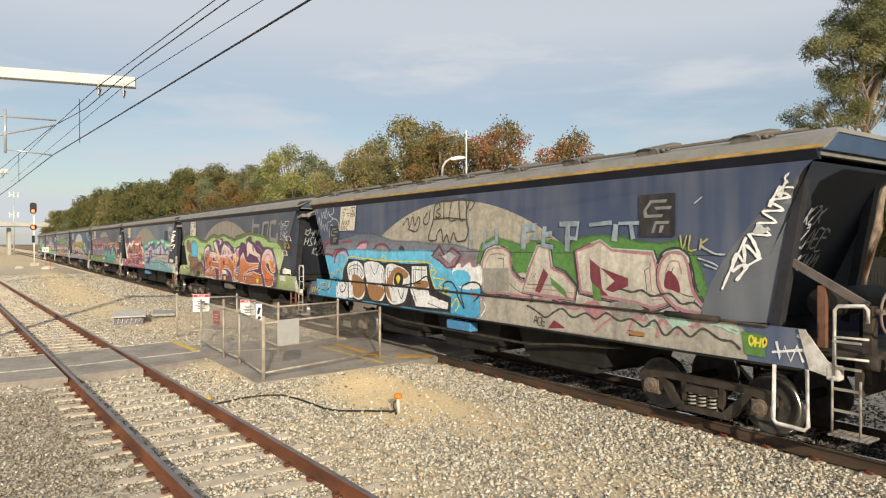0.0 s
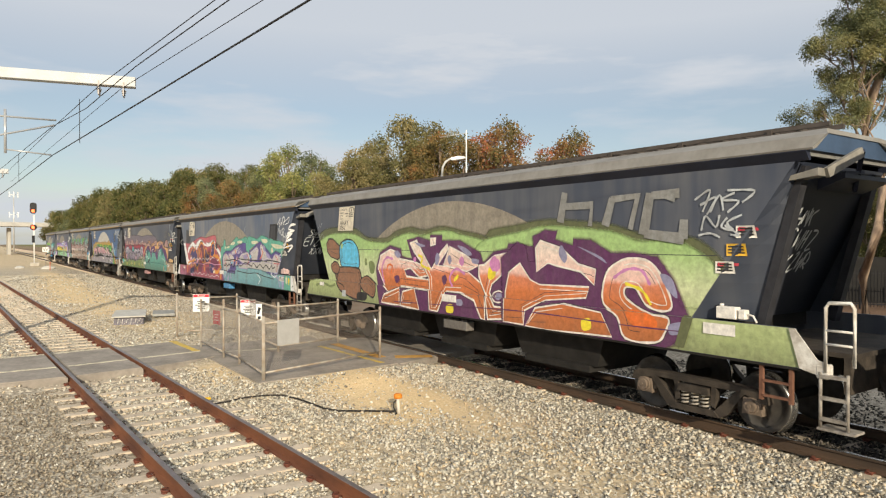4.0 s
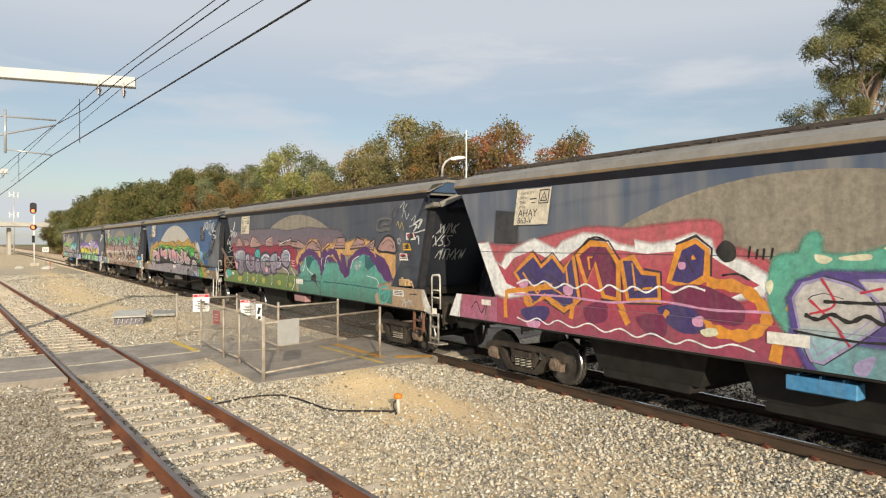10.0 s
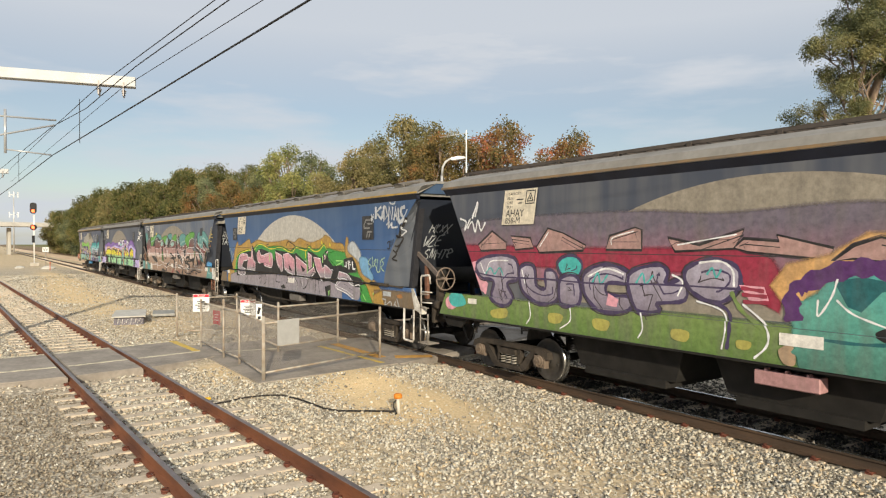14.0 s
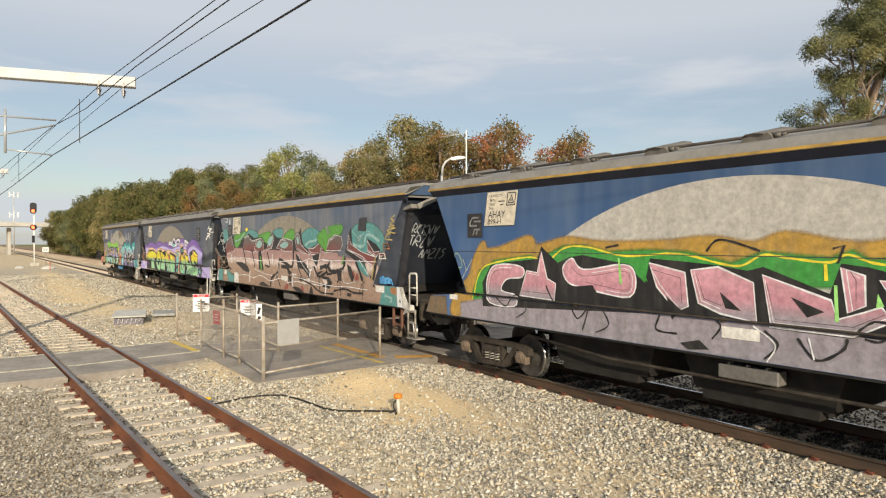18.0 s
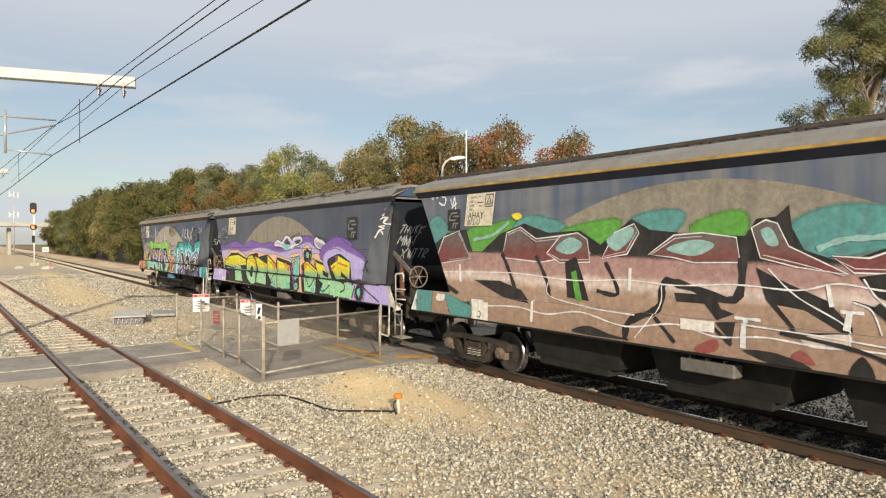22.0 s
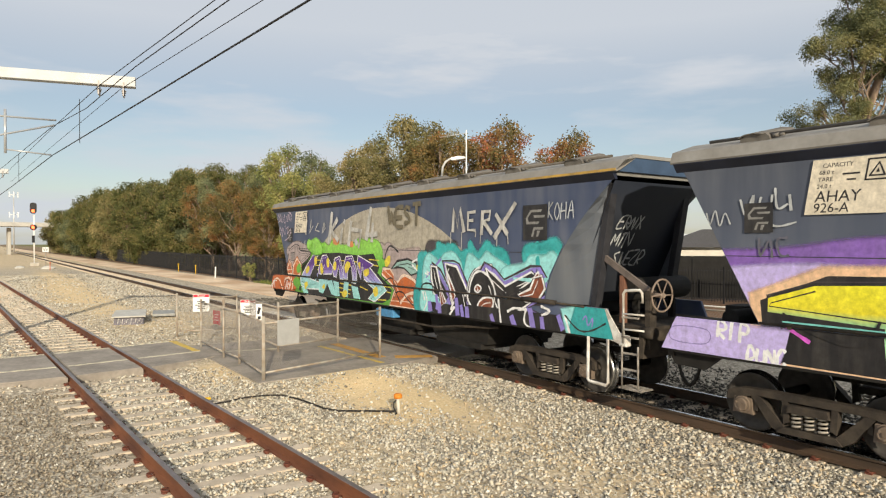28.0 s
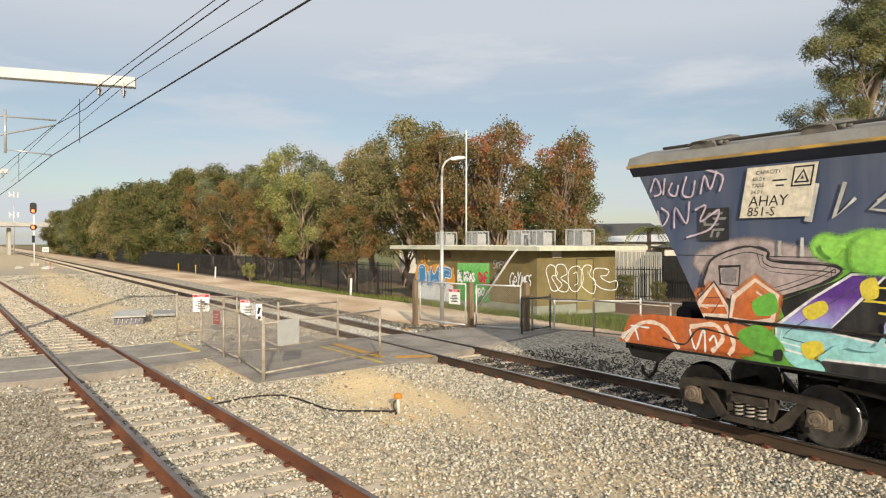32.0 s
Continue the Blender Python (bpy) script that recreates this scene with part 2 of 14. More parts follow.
xs = cuts(-1500, 1200, -70, 12, 0.4)
ys = cuts(-900, 1500, -16, 24, 0.35)
vs = [(x, y, ground_z(x, y)) for y in ys for x in xs]
nx = len(xs)
fs = [(j * nx + i, j * nx + i + 1, (j + 1) * nx + i + 1, (j + 1) * nx + i) for j in range(len(ys) - 1) for i in range(nx - 1)]
me = raw("ground", vs, fs, m_ground)
att = me.color_attributes.new("soil", "FLOAT_COLOR", "POINT")
cols = np.zeros((len(vs), 4), np.float32)
cols[:, 3] = 1
for i, (x, y, z) in enumerate(vs):
    w = 0.35 * noise.noise((x * 0.4, y * 0.4, 9))
    grass = max(smooth(7.6, 8.4, y + w) * (1 - smooth(11.2, 12.0, y + w)) * smooth(-23, -21, x), smooth(8.8, 9.6, y + w) * smooth(-26, -32, x) * 0.7 * (0.5 + 0.9 * noise.noise((x * 0.22, y * 0.3, 4))), smooth(24, 30, y) * 0.8)
    dirt = max(smooth(6.6, 7.3, y + w) * smooth(-26, -30, x), smooth(11.4, 12.2, y + w)) * 0.95
    grass = max(grass, smooth(6.2, 6.6, y + w) * (1 - smooth(7.4, 7.8, y + w)) * smooth(-31, -28, x) * (1 - smooth(-20, -18, x)))
    cols[i, :3] = (max(sand_amount(x, y), smooth(-70, -110, x) * 0.5), max(0.0, min(1.0, grass)), max(0.0, min(1.0, dirt * (1 - grass))))
att.data.foreach_set("color", cols.ravel())
ground = tagged(new("ground", me), "grey gravel and sandy earth beside the railway, with grass beyond", "ground", kind="structure")

# ---------------------------------------------------------------- railway tracks
m_rust = mat("rusted_rail", (0.22, 0.085, 0.04), 0.75, 0.2, col2=(0.12, 0.05, 0.03), scale=3, bump=0.15, stretch=(0.3, 1, 1))
m_railtop = mat("worn_rail_head", (0.30, 0.24, 0.21), 0.38, 0.85, var=0.3, scale=3)
m_shiny = mat("polished_rail_head", (0.62, 0.60, 0.58), 0.22, 0.95, var=0.2, scale=3)
m_sleeper = mat("weathered_concrete_sleeper", (0.60, 0.50, 0.38), 0.92, var=0.25, scale=5, bump=0.25, bump_scale=60, obrand=0.10)
m_clip = mat("rusty_rail_clip", (0.16, 0.055, 0.035), 0.85, 0.1, var=0.4, scale=30)
NEAR = pose(-8.82, -7.355, 0, 0, 0, 2.38)
FREIGHT = pose(0, 0, 0)


def rail_mesh(x0, x1, y, head, name="rail"):
    bm = bmesh.new()
    prof = [(-0.072, -0.170), (0.072, -0.170), (0.072, -0.158), (0.012, -0.138), (0.009, -0.050), (0.035, -0.036), (0.035, -0.008),
            (0.026, 0.0), (-0.026, 0.0), (-0.035, -0.008), (-0.035, -0.036), (-0.009, -0.050), (-0.012, -0.138), (-0.072, -0.158)]
    prism(bm, [(y + a, b) for a, b in prof], "x", x0, x1)
    bmesh.ops.recalc_face_normals(bm, faces=bm.faces[:])
    for f in bm.faces:
        if f.normal.z > 0.5 and f.calc_center_median().z > -0.02:
            f.material_index = 1
    return done(bm, name, [m_rust, head], recalc=False)


def sleeper_mesh():
    bm = bmesh.new()
    prism(bm, [(-0.13, -0.36), (0.13, -0.36), (0.105, -0.175), (-0.105, -0.175)], "y", -1.25, 1.25)
    return done(bm, "sleeper", m_sleeper)


def clip_mesh():
    bm = bmesh.new()
    tube(bm, [(-0.05, 0.075, -0.150), (-0.05, 0.125, -0.145), (-0.02, 0.155, -0.140), (0.02, 0.150, -0.138), (0.035, 0.115, -0.135), (0.02, 0.070, -0.140)], 0.012, 5)
    box(bm, (0, 0.125, -0.160), (0.08, 0.05, 0.035))
    return done(bm, "rail_clip", m_clip)


def track(name, base, head, x0, x1, s0, n_near, label):
    tr = tagged(new(name), label, "railway track", kind="structure")
    tr.matrix_basis = base
    for side in (-1, 1):
        part("rail", rail_mesh(x0, x1, side * 0.7525, head), None, tr)
    sl, cl = sleeper_mesh(), clip_mesh()
    for i in range(n_near):
        x = s0 - 0.66 * i
        part("sleeper", sl, None, tr, loc=pose(x, random.uniform(-0.02, 0.02), random.uniform(-0.008, 0.004), 0, 0, random.uniform(-0.6, 0.6)))
        if i < 30:
            for y, turn in ((-0.7525, 0), (-0.7525, 180), (0.7525, 0), (0.7525, 180)):
                part("rail_clip", cl, None, tr, loc=pose(x, y, 0, 0, 0, turn))
    bm = bmesh.new()
    x = s0 - 0.66 * n_near
    while x > x0:
        prism(bm, [(x - 0.13, -0.36), (x + 0.13, -0.36), (x + 0.105, -0.175), (x - 0.105, -0.175)], "y", -1.25, 1.25)
        x -= 0.66
        if x < -150:
            break
    tagged(part("far_sleepers", bm, m_sleeper, tr), kind="stuff")
    return tr


track("railway_track", NEAR, m_railtop, -330, 14, 2.0, 56, "rusty rails on weathered concrete sleepers in pale ballast")
m_rust = mat("grimy_brown_rail", (0.105, 0.066, 0.042), 0.8, 0.1, col2=(0.06, 0.042, 0.03), scale=3, bump=0.15, stretch=(0.3, 1, 1))
track("railway_track", FREIGHT, m_shiny, -330, 30, 2.2, 34, "freight track with polished rail heads on concrete sleepers")

# loose ballast: angular stones on the bed, thickest beside the tracks
m_stone = palette("ballast_stone", [(0.0, (0.16, 0.145, 0.12)), (0.25, (0.37, 0.335, 0.27)), (0.5, (0.52, 0.48, 0.39)), (0.7, (0.60, 0.56, 0.475)), (0.82, (0.55, 0.42, 0.26)), (0.95, (0.64, 0.60, 0.51)), (1.0, (0.80, 0.77, 0.69))], 0.9)
# dark bed tone: the shade under the train is put into the stone colour
m_shaded_bed = palette("brake_dusted_stone", [(0.0, (0.025, 0.022, 0.02)), (0.5, (0.065, 0.058, 0.05)), (0.85, (0.12, 0.105, 0.09)), (1.0, (0.24, 0.22, 0.19))], 0.9)
# shoulder stones carry the passing train's shadow in their colour
m_shaded_shoulder = palette("shoulder_stone", [(0.0, (0.045, 0.040, 0.033)), (0.5, (0.095, 0.085, 0.070)), (1.0, (0.20, 0.185, 0.155))], 0.9)



def stones(name, want, xr, yr, keep, size, label, seed, m=m_stone):
    rng = np.random.default_rng(seed)
    octa = np.array([(1, 0, 0), (-1, 0, 0), (0, 1, 0), (0, -1, 0), (0, 0, 1), (0, 0, -1)], float)
    tri = np.array([(0, 2, 4), (2, 1, 4), (1, 3, 4), (3, 0, 4), (2, 0, 5), (1, 2, 5), (3, 1, 5), (0, 3, 5)])
    px, py = rng.uniform(*xr, want), rng.uniform(*yr, want)
    pick = rng.random(want)
    ok = np.array([pick[i] < keep(px[i], py[i]) for i in range(want)])
    px, py = px[ok], py[ok]
    n = len(px)
    v = octa[None] * rng.uniform(0.55, 1.25, (n, 6, 1)) + rng.normal(0, 0.18, (n, 6, 3))
    v *= ((size[0] + (size[1] - size[0]) * rng.random(n) ** 1.7)[:, None, None] * np.stack([np.ones(n), rng.uniform(0.5, 0.95, n), rng.uniform(0.35, 0.62, n)], 1)[:, None])
    ax = rng.normal(size=(n, 3))
    ax /= np.linalg.norm(ax, axis=1)[:, None]
    an = rng.uniform(0, 6.28, n)
    K = np.zeros((n, 3, 3))
    K[:, 0, 1], K[:, 0, 2], K[:, 1, 0], K[:, 1, 2], K[:, 2, 0], K[:, 2, 1] = -ax[:, 2], ax[:, 1], ax[:, 2], -ax[:, 0], -ax[:, 1], ax[:, 0]
    R = np.eye(3) + np.sin(an)[:, None, None] * K + (1 - np.cos(an))[:, None, None] * (K @ K)
    v = np.einsum("nij,nkj->nki", R, v)
    pz = np.array([ground_z(x, y) for x, y in zip(px, py)]) + rng.uniform(-0.004, 0.026, n)
    v += np.stack([px, py, pz], 1)[:, None]
    f = (tri[None] + (np.arange(n) * 6)[:, None, None]).reshape(-1, 3)
    me = bpy.data.meshes.new(name)
    me.vertices.add(n * 6)
    me.vertices.foreach_set("co", v.reshape(-1).astype(np.float32))
    me.loops.add(len(f) * 3)
    me.loops.foreach_set("vertex_index", f.reshape(-1).astype(np.int32))
    me.polygons.add(len(f))
    me.polygons.foreach_set("loop_start", np.arange(0, len(f) * 3, 3, dtype=np.int32))
    me.update()
    me.validate()
    me.materials.append(m)
    return tagged(new(name, me), label, "ballast", kind="stuff")


def paved(x, y):
    return (-19.5 < x < -15.75 and y < -5.1 - 0.5 * max(0, x + 17)) or (-18.4 < x < -12.7 and -5.5 < y < -1.9) or (-17.2 < x < -13.0 and -2 < y < 5.5)


def keep_ballast(x, y):
    if paved(x, y) or abs(abs(off_near(x, y)) - 0.7525) < 0.09 or abs(abs(y) - 0.7525) < 0.1:
        return 0.0
    s = sand_amount(x, y)
    k = 1.0 - 0.93 * s
    if abs(off_near(x, y)) < 1.3:                           # sleepers show between the stones
        u = ((x + 8.82) * 0.999 + (y + 7.355) * 0.0415 - 2.0) % 0.66
        if min(u, 0.66 - u) < 0.10:
            return 0.06
    if y > 2.6:
        k *= 0.55 if y < 4.5 else 0.05
    return k * (0.62 + 0.5 * noise.noise((x * 0.8, y * 0.8, 7)))


# platform-side stones: browner, with the shade lying there put into their colour
m_platform_shade = palette("weathered_ballast_stone", [(0.0, (0.13, 0.105, 0.08)), (0.35, (0.27, 0.225, 0.165)), (0.7, (0.37, 0.315, 0.235)), (0.93, (0.46, 0.42, 0.34)), (1.0, (0.66, 0.63, 0.56))], 0.9)
stones("ballast_stones", 112000, (-15, 0.5), (-8.2, -0.9), lambda x, y: keep_ballast(x, y) * (off_near(x, y) > -0.95), (0.018, 0.054), "loose grey and tan crushed stone around the tracks", 3)
stones("ballast_stones", 30000, (-15, -2.5), (-10.6, -7.6), lambda x, y: keep_ballast(x, y) * (off_near(x, y) <= -0.95), (0.016, 0.040), "loose brown-grey stone along the platform side, darkened for shade", 8, m_platform_shade)
stones("ballast_stones", 32000, (-34, -15), (-11.5, -0.9), keep_ballast, (0.026, 0.060), "loose grey crushed stone along the line", 4)
stones("ballast_stones", 44000, (-34, 5), (0.9, 4.2), keep_ballast, (0.024, 0.046), "loose grey crushed stone behind the freight track", 5, m_shaded_shoulder)
stones("ballast_stones", 20000, (-13, 4), (-0.72, 0.72), keep_ballast, (0.026, 0.055), "loose dark crushed stone between the freight rails", 6, m_shaded_bed)
stones("ballast_stones", 14000, (-34, -17), (-0.72, 0.72), keep_ballast, (0.026, 0.055), "loose pale crushed stone between the freight rails", 10)
stones("ballast_stones", 26000, (-70, -34), (-10.5, -1.0), keep_ballast, (0.045, 0.095), "loose grey crushed stone farther along the line", 11)

# ---------------------------------------------------------------- crossing, paths
m_asphalt = mat("worn_asphalt", (0.34, 0.30, 0.255), 0.92, col2=(0.24, 0.212, 0.18), scale=1.2, bump=0.35, bump_scale=70, fine=0.3)
m_yellow = mat("worn_yellow_line", (0.66, 0.46, 0.08), 0.8, col2=(0.45, 0.34, 0.12), scale=6, fine=0.3)
m_white_line = mat("worn_cream_line", (0.72, 0.66, 0.47), 0.8, col2=(0.45, 0.40, 0.30), scale=6, fine=0.3)
m_tactile = mat("orange_tactile_strip", (0.62, 0.33, 0.07), 0.8, col2=(0.45, 0.25, 0.07), scale=6)


def slab(name, outline, z0, z1, m, label):
    bm = bmesh.new()
    prism(bm, outline, "z", z0, z1)
    bmesh.ops.bevel(bm, geom=[e for e in bm.edges if all(v.co.z > z1 - 1e-4 for v in e.verts)], offset=0.03, segments=2, affect="EDGES")
    return solid(name, bm, m, label, "pavement", kind="structure")


def near_y(x, o):
    return -7.355 + N_NEAR * (x + 8.82) + o


ped = []
for o0, o1 in ((-6.5, -0.80), (-0.67, 0.67), (0.80, 2.40)):
    ped.append(slab("pavement", [(-18.95 - 0.14 * (o0 + 1), near_y(-19.3, o0)), (-15.55 - 0.14 * max(0, o0), near_y(-15.7, o0)), (-15.55 - 0.30 * max(0, o1), near_y(-15.7, o1)), (-18.95 - 0.14 * (o1 + 1), near_y(-19.3, o1))], -0.30, -0.03, m_asphalt, "asphalt crossing panel laid flush with the rails"))
slab("pavement", [(-18.4, -5.45), (-12.75, -5.45), (-13.05, -1.95), (-18.4, -1.95)], -0.30, -0.045, m_asphalt, "asphalt pad inside the pedestrian maze")
for y0, y1 in ((-2.1, -0.80), (-0.67, 0.67), (0.80, 5.2)):
    slab("pavement", [(-17.2, y0), (-12.95 - 0.3 * (y0 + 2), y0), (-12.95 - 0.3 * (y1 + 2), y1), (-17.2, y1)], -0.30, -0.035 if abs(y0) < 2.2 else -0.05, m_asphalt, "asphalt crossing panel across the freight track")


def stripe(a, b, w, m, label, z=-0.026):
    a, b = Vector((*a, 0)), Vector((*b, 0))
    n = Vector((-(b - a).y, (b - a).x, 0)).normalized() * w / 2
    bm = bmesh.new()
    prism(bm, [(a + n)[:2], (b + n)[:2], (b - n)[:2], (a - n)[:2]], "z", z - 0.004, z)
    return solid("painted_line", bm, m, label, "road marking", kind="structure")


for x, kx in ((-18.95, -0.20), (-16.85, -0.16)):
    for o0, o1 in ((-6.4, -0.85), (-0.62, 0.62), (0.85, 2.36)):
        stripe((x + kx * max(0, o0 + 0.5), near_y(x, o0)), (x + kx * max(0, o1 + 0.5), near_y(x, o1)), 0.10, m_white_line, "worn cream edge line on the crossing")
stripe((-19.5, -5.52), (-17.35, -5.42), 0.17, m_yellow, "worn yellow line across the crossing mouth", z=-0.022)
stripe((-16.4, -2.5), (-13.3, -2.35), 0.12, m_yellow, "worn yellow line inside the maze", z=-0.038)
stripe((-17.0, -5.0), (-16.6, -3.5), 0.08, m_white_line, "worn cream line inside the maze", z=-0.038)
stripe((-16.5, -2.03), (-13.9, -2.03), 0.25, m_tactile, "worn orange tactile strip before the freight track", z=-0.026)
stripe((-13.75, -1.75), (-13.35, -0.95), 0.34, m_tactile, "worn orange tactile strip before the freight track", z=-0.026)
stripe((-18.9, 1.7), (-17.3, 1.7), 0.3, m_tactile, "worn orange tactile strip behind the freight track", z=-0.150)
stripe((-15.6, 2.45), (-14.6, 3.0), 0.34, m_tactile, "worn orange tactile strip by the gate", z=-0.041)
stripe((-16.6, 3.3), (-15.0, 3.3), 0.10, m_yellow, "worn yellow line at the gate", z=-0.041)

m_path = mat("pale_sandy_road", (0.80, 0.64, 0.46), 0.95, col2=(0.56, 0.38, 0.24), scale=0.35, bump=0.15, stretch=(0.5, 1, 1), fine=0.2)
bm = bmesh.new()
prism(bm, [(-400, 2.8), (-60, 3.1), (-34, 3.2), (-22, 2.6), (-19.9, 2.9), (-15.5, 5.2), (-8, 5.9), (14, 5.9), (14, 7.0), (-9, 7.0), (-21, 7.2), (-33, 6.6), (-60, 6.3), (-400, 6.0)], "z", -0.3, -0.155)
solid("access_road", bm, m_path, "pale sandy gravel service road beside the freight track", "road", kind="structure")
m_conc = mat("pale_concrete", (0.52, 0.48, 0.41), 0.9, var=0.25, scale=2, bump=0.1)
m_whiterock = palette("limewashed_stone", [(0.0, (0.5, 0.47, 0.43)), (1.0, (0.78, 0.76, 0.72))], 0.9)
# ---------------------------------------------------------------- pedestrian maze fence
m_galv = mat("galvanised_steel", (0.46, 0.42, 0.37), 0.5, 0.6, var=0.35, scale=8, fine=0.2)
m_galv_old = mat("weathered_galvanised_steel", (0.44, 0.40, 0.34), 0.6, 0.3, col2=(0.32, 0.25, 0.18), scale=5, fine=0.2)
m_wire = mat("fence_wire", (0.40, 0.36, 0.32), 0.5, 0.6, var=0.2)
m_black_steel = mat("black_powdercoat", (0.018, 0.018, 0.02), 0.55, 0.1, var=0.3)
m_timber = mat("weathered_timber_post", (0.24, 0.17, 0.11), 0.9, col2=(0.13, 0.09, 0.06), scale=4, stretch=(3, 3, 0.3), bump=0.4)
m_sign_white = mat("white_sign_face", (0.80, 0.79, 0.76), 0.5, var=0.08)
m_sign_red = mat("red_sign_paint", (0.55, 0.03, 0.05), 0.5, var=0.15)
m_sign_black = mat("black_sign_paint", (0.02, 0.02, 0.022), 0.5)


def chain_link(a, b, z0, z1, step=0.055, r=0.0022):
    """Diamond mesh between two uprights: two families of thin slanting wires."""
    a, b = Vector((*a, 0)), Vector((*b, 0))
    L = (b - a).length
    u = (b - a) / L
    nrm = Vector((-u.y, u.x, 0))
    H = z1 - z0
    V, Fc = [], []
    for sgn in (1, -1):
        s = -H
        while s < L:
            p0, p1 = (s, 0.0), (s + H, H)
            if p0[0] < 0:
                p0 = (0, -s)
            if p1[0] > L:
                p1 = (L, L - s)
            s += step
            if p1[1] - p0[1] < 0.01:
                continue
            q = []
            for (t, h) in (p0, p1):
                hh = h if sgn > 0 else H - h
                q.append(a + u * t + Vector((0, 0, z0 + hh)))
            d = (q[1] - q[0]).normalized()
            w = d.cross(nrm) * r
            o = nrm * r * 1.2
            k = len(V)
            for p in q:
                V += [p + w, p + o, p - w]
            Fc += [(k, k + 1, k + 4, k + 3), (k + 1, k + 2, k + 5, k + 4), (k + 2, k, k + 3, k + 5)]
    return raw("mesh_panel", [tuple(v) for v in V], Fc, m_wire)


def pipe_fence(name, posts, z_base, heights, label, m=None, mesh=True, rails=(0.0, 0.92), post_r=0.030, rail_r=0.022, group="", step=0.055, own_post=None):
    """A fence of pipe posts with round rails and wire mesh between them."""
    m = m or m_galv_old
    f = thing(name, (posts[0][0], posts[0][1], z_base), label, "fence", group)
    inv = Vector((posts[0][0], posts[0][1], z_base))

    def rel(x, y, z):
        return Vector((x, y, z)) - inv
    for (x, y), h in zip(posts, heights):
        bm = bmesh.new()
        rod(bm, rel(x, y, z_base - 0.1), rel(x, y, z_base + h), post_r, 10)
        bmesh.ops.create_uvsphere(bm, u_segments=8, v_segments=5, radius=post_r * 1.08, matrix=Matrix.Translation(rel(x, y, z_base + h)))
        part("post", bm, own_post or m, f)
    for (p, hp), (q, hq) in zip(zip(posts, heights), zip(posts[1:], heights[1:])):
        h = min(hp, hq)
        for k in rails:
            zt = z_base + 0.22 + (h - 0.28) * k if k < 0.5 else z_base + h - 0.06
            bm = bmesh.new()
            rod(bm, rel(*p, zt), rel(*q, zt), rail_r, 8)
            part("rail", bm, m, f)
        if mesh:
            me = chain_link(p, q, z_base + 0.22, z_base + h - 0.06, step)
            ob = part("mesh_panel", me, None, f)
            ob.matrix_basis = Matrix.Translation(-inv)
    return f


pipe_fence("pedestrian_fence", [(-12.96, -5.28), (-15.03, -5.08), (-16.08, -5.12), (-18.04, -5.12)], -0.12, [1.33, 1.30, 1.45, 1.32], "weathered galvanised pipe fence with wire mesh along the crossing maze")
pipe_fence("pedestrian_fence", [(-12.96, -5.26), (-13.93, -2.06)], -0.12, [1.33, 1.27], "weathered galvanised pipe fence with wire mesh closing the maze")
pipe_fence("pedestrian_fence", [(-16.59, -1.87), (-16.18, -3.72), (-20.3, -3.45), (-20.5, -5.15)], -0.12, [1.27, 1.30, 1.25, 1.32], "weathered galvanised pipe fence with wire mesh round the inner maze")


def text_ob(s, size, m, align="CENTER", depth=0.0008, name="lettering"):
    """Lettering in the built-in font, as a mesh in the XZ plane facing -Y."""
    cu = bpy.data.curves.new(name, "FONT")
    cu.body, cu.size, cu.extrude = s, size, depth
    cu.align_x, cu.align_y = align, "CENTER"
    cu.resolution_u = 2
    ob = bpy.data.objects.new(name, cu)
    me = bpy.data.meshes.new_from_object(ob)
    bpy.data.objects.remove(ob)
    me.materials.clear()
    me.materials.append(m)
    me.transform(Matrix.Rotation(radians(90), 4, "X"))
    return me


def plate(parent, name, at, w, h, m, rot=0, label="", t=0.006):
    bm = bmesh.new()
    box(bm, (0, 0, 0), (w, t, h), bev=0.001)
    return part(name, bm, m, parent, label, loc=pose(*at, 0, 0, rot))


def bars(parent, at, w, h, n, m, rot=0, name="text_bar", frac=0.5):
    """Rows of plain bars that stand for small print."""
    for i in range(n):
        bm = bmesh.new()
        ww = w * (0.75 + 0.25 * math.sin(i * 2.3 + w * 10))
        box(bm, (0, 0, h * (0.5 - (i + 0.5) / n)), (ww, 0.003, h / n * frac))
        part(name, bm, m, parent, loc=pose(*at, 0, 0, rot))


def danger_sign(at, w, h, rot, kind_label):
    s = thing("warning_sign", at, kind_label, "sign", "crossing signs", rot=rot)
    plate(s, "sign_plate", (0, 0, 0), w, h, m_sign_white)
    plate(s, "sign_header", (0, -0.005, h * 0.40), w * 0.96, h * 0.16, m_sign_red, label="red header strip")
    part("lettering", text_ob("Danger", h * 0.15, m_sign_white), None, s, loc=pose(0, -0.010, h * 0.40))
    bars(s, (0, -0.006, -h * 0.12), w * 0.7, h * 0.5, 5, m_sign_black)
    return s


danger_sign((-20.35, -4.50, 0.92), 0.46, 0.52, 74, "white danger sign with red header on the maze fence")
danger_sign((-18.9, -3.58, 0.85), 0.42, 0.44, 62, "white danger sign with red header on the inner maze fence")
s = thing("warning_sign", (-17.6, -3.72, 0.82), "tall white sign with a black walking symbol on the maze fence", "sign", "crossing signs", rot=62)
plate(s, "sign_plate", (0, 0, 0), 0.16, 0.48, m_sign_white)
bm = bmesh.new()
box(bm, (0, -0.006, 0.05), (0.07, 0.004, 0.18), Matrix.Rotation(0.25, 4, "Y"))
box(bm, (0.01, -0.006, -0.14), (0.08, 0.004, 0.08))
part("symbol", bm, m_sign_black, s, "black pictogram bars")
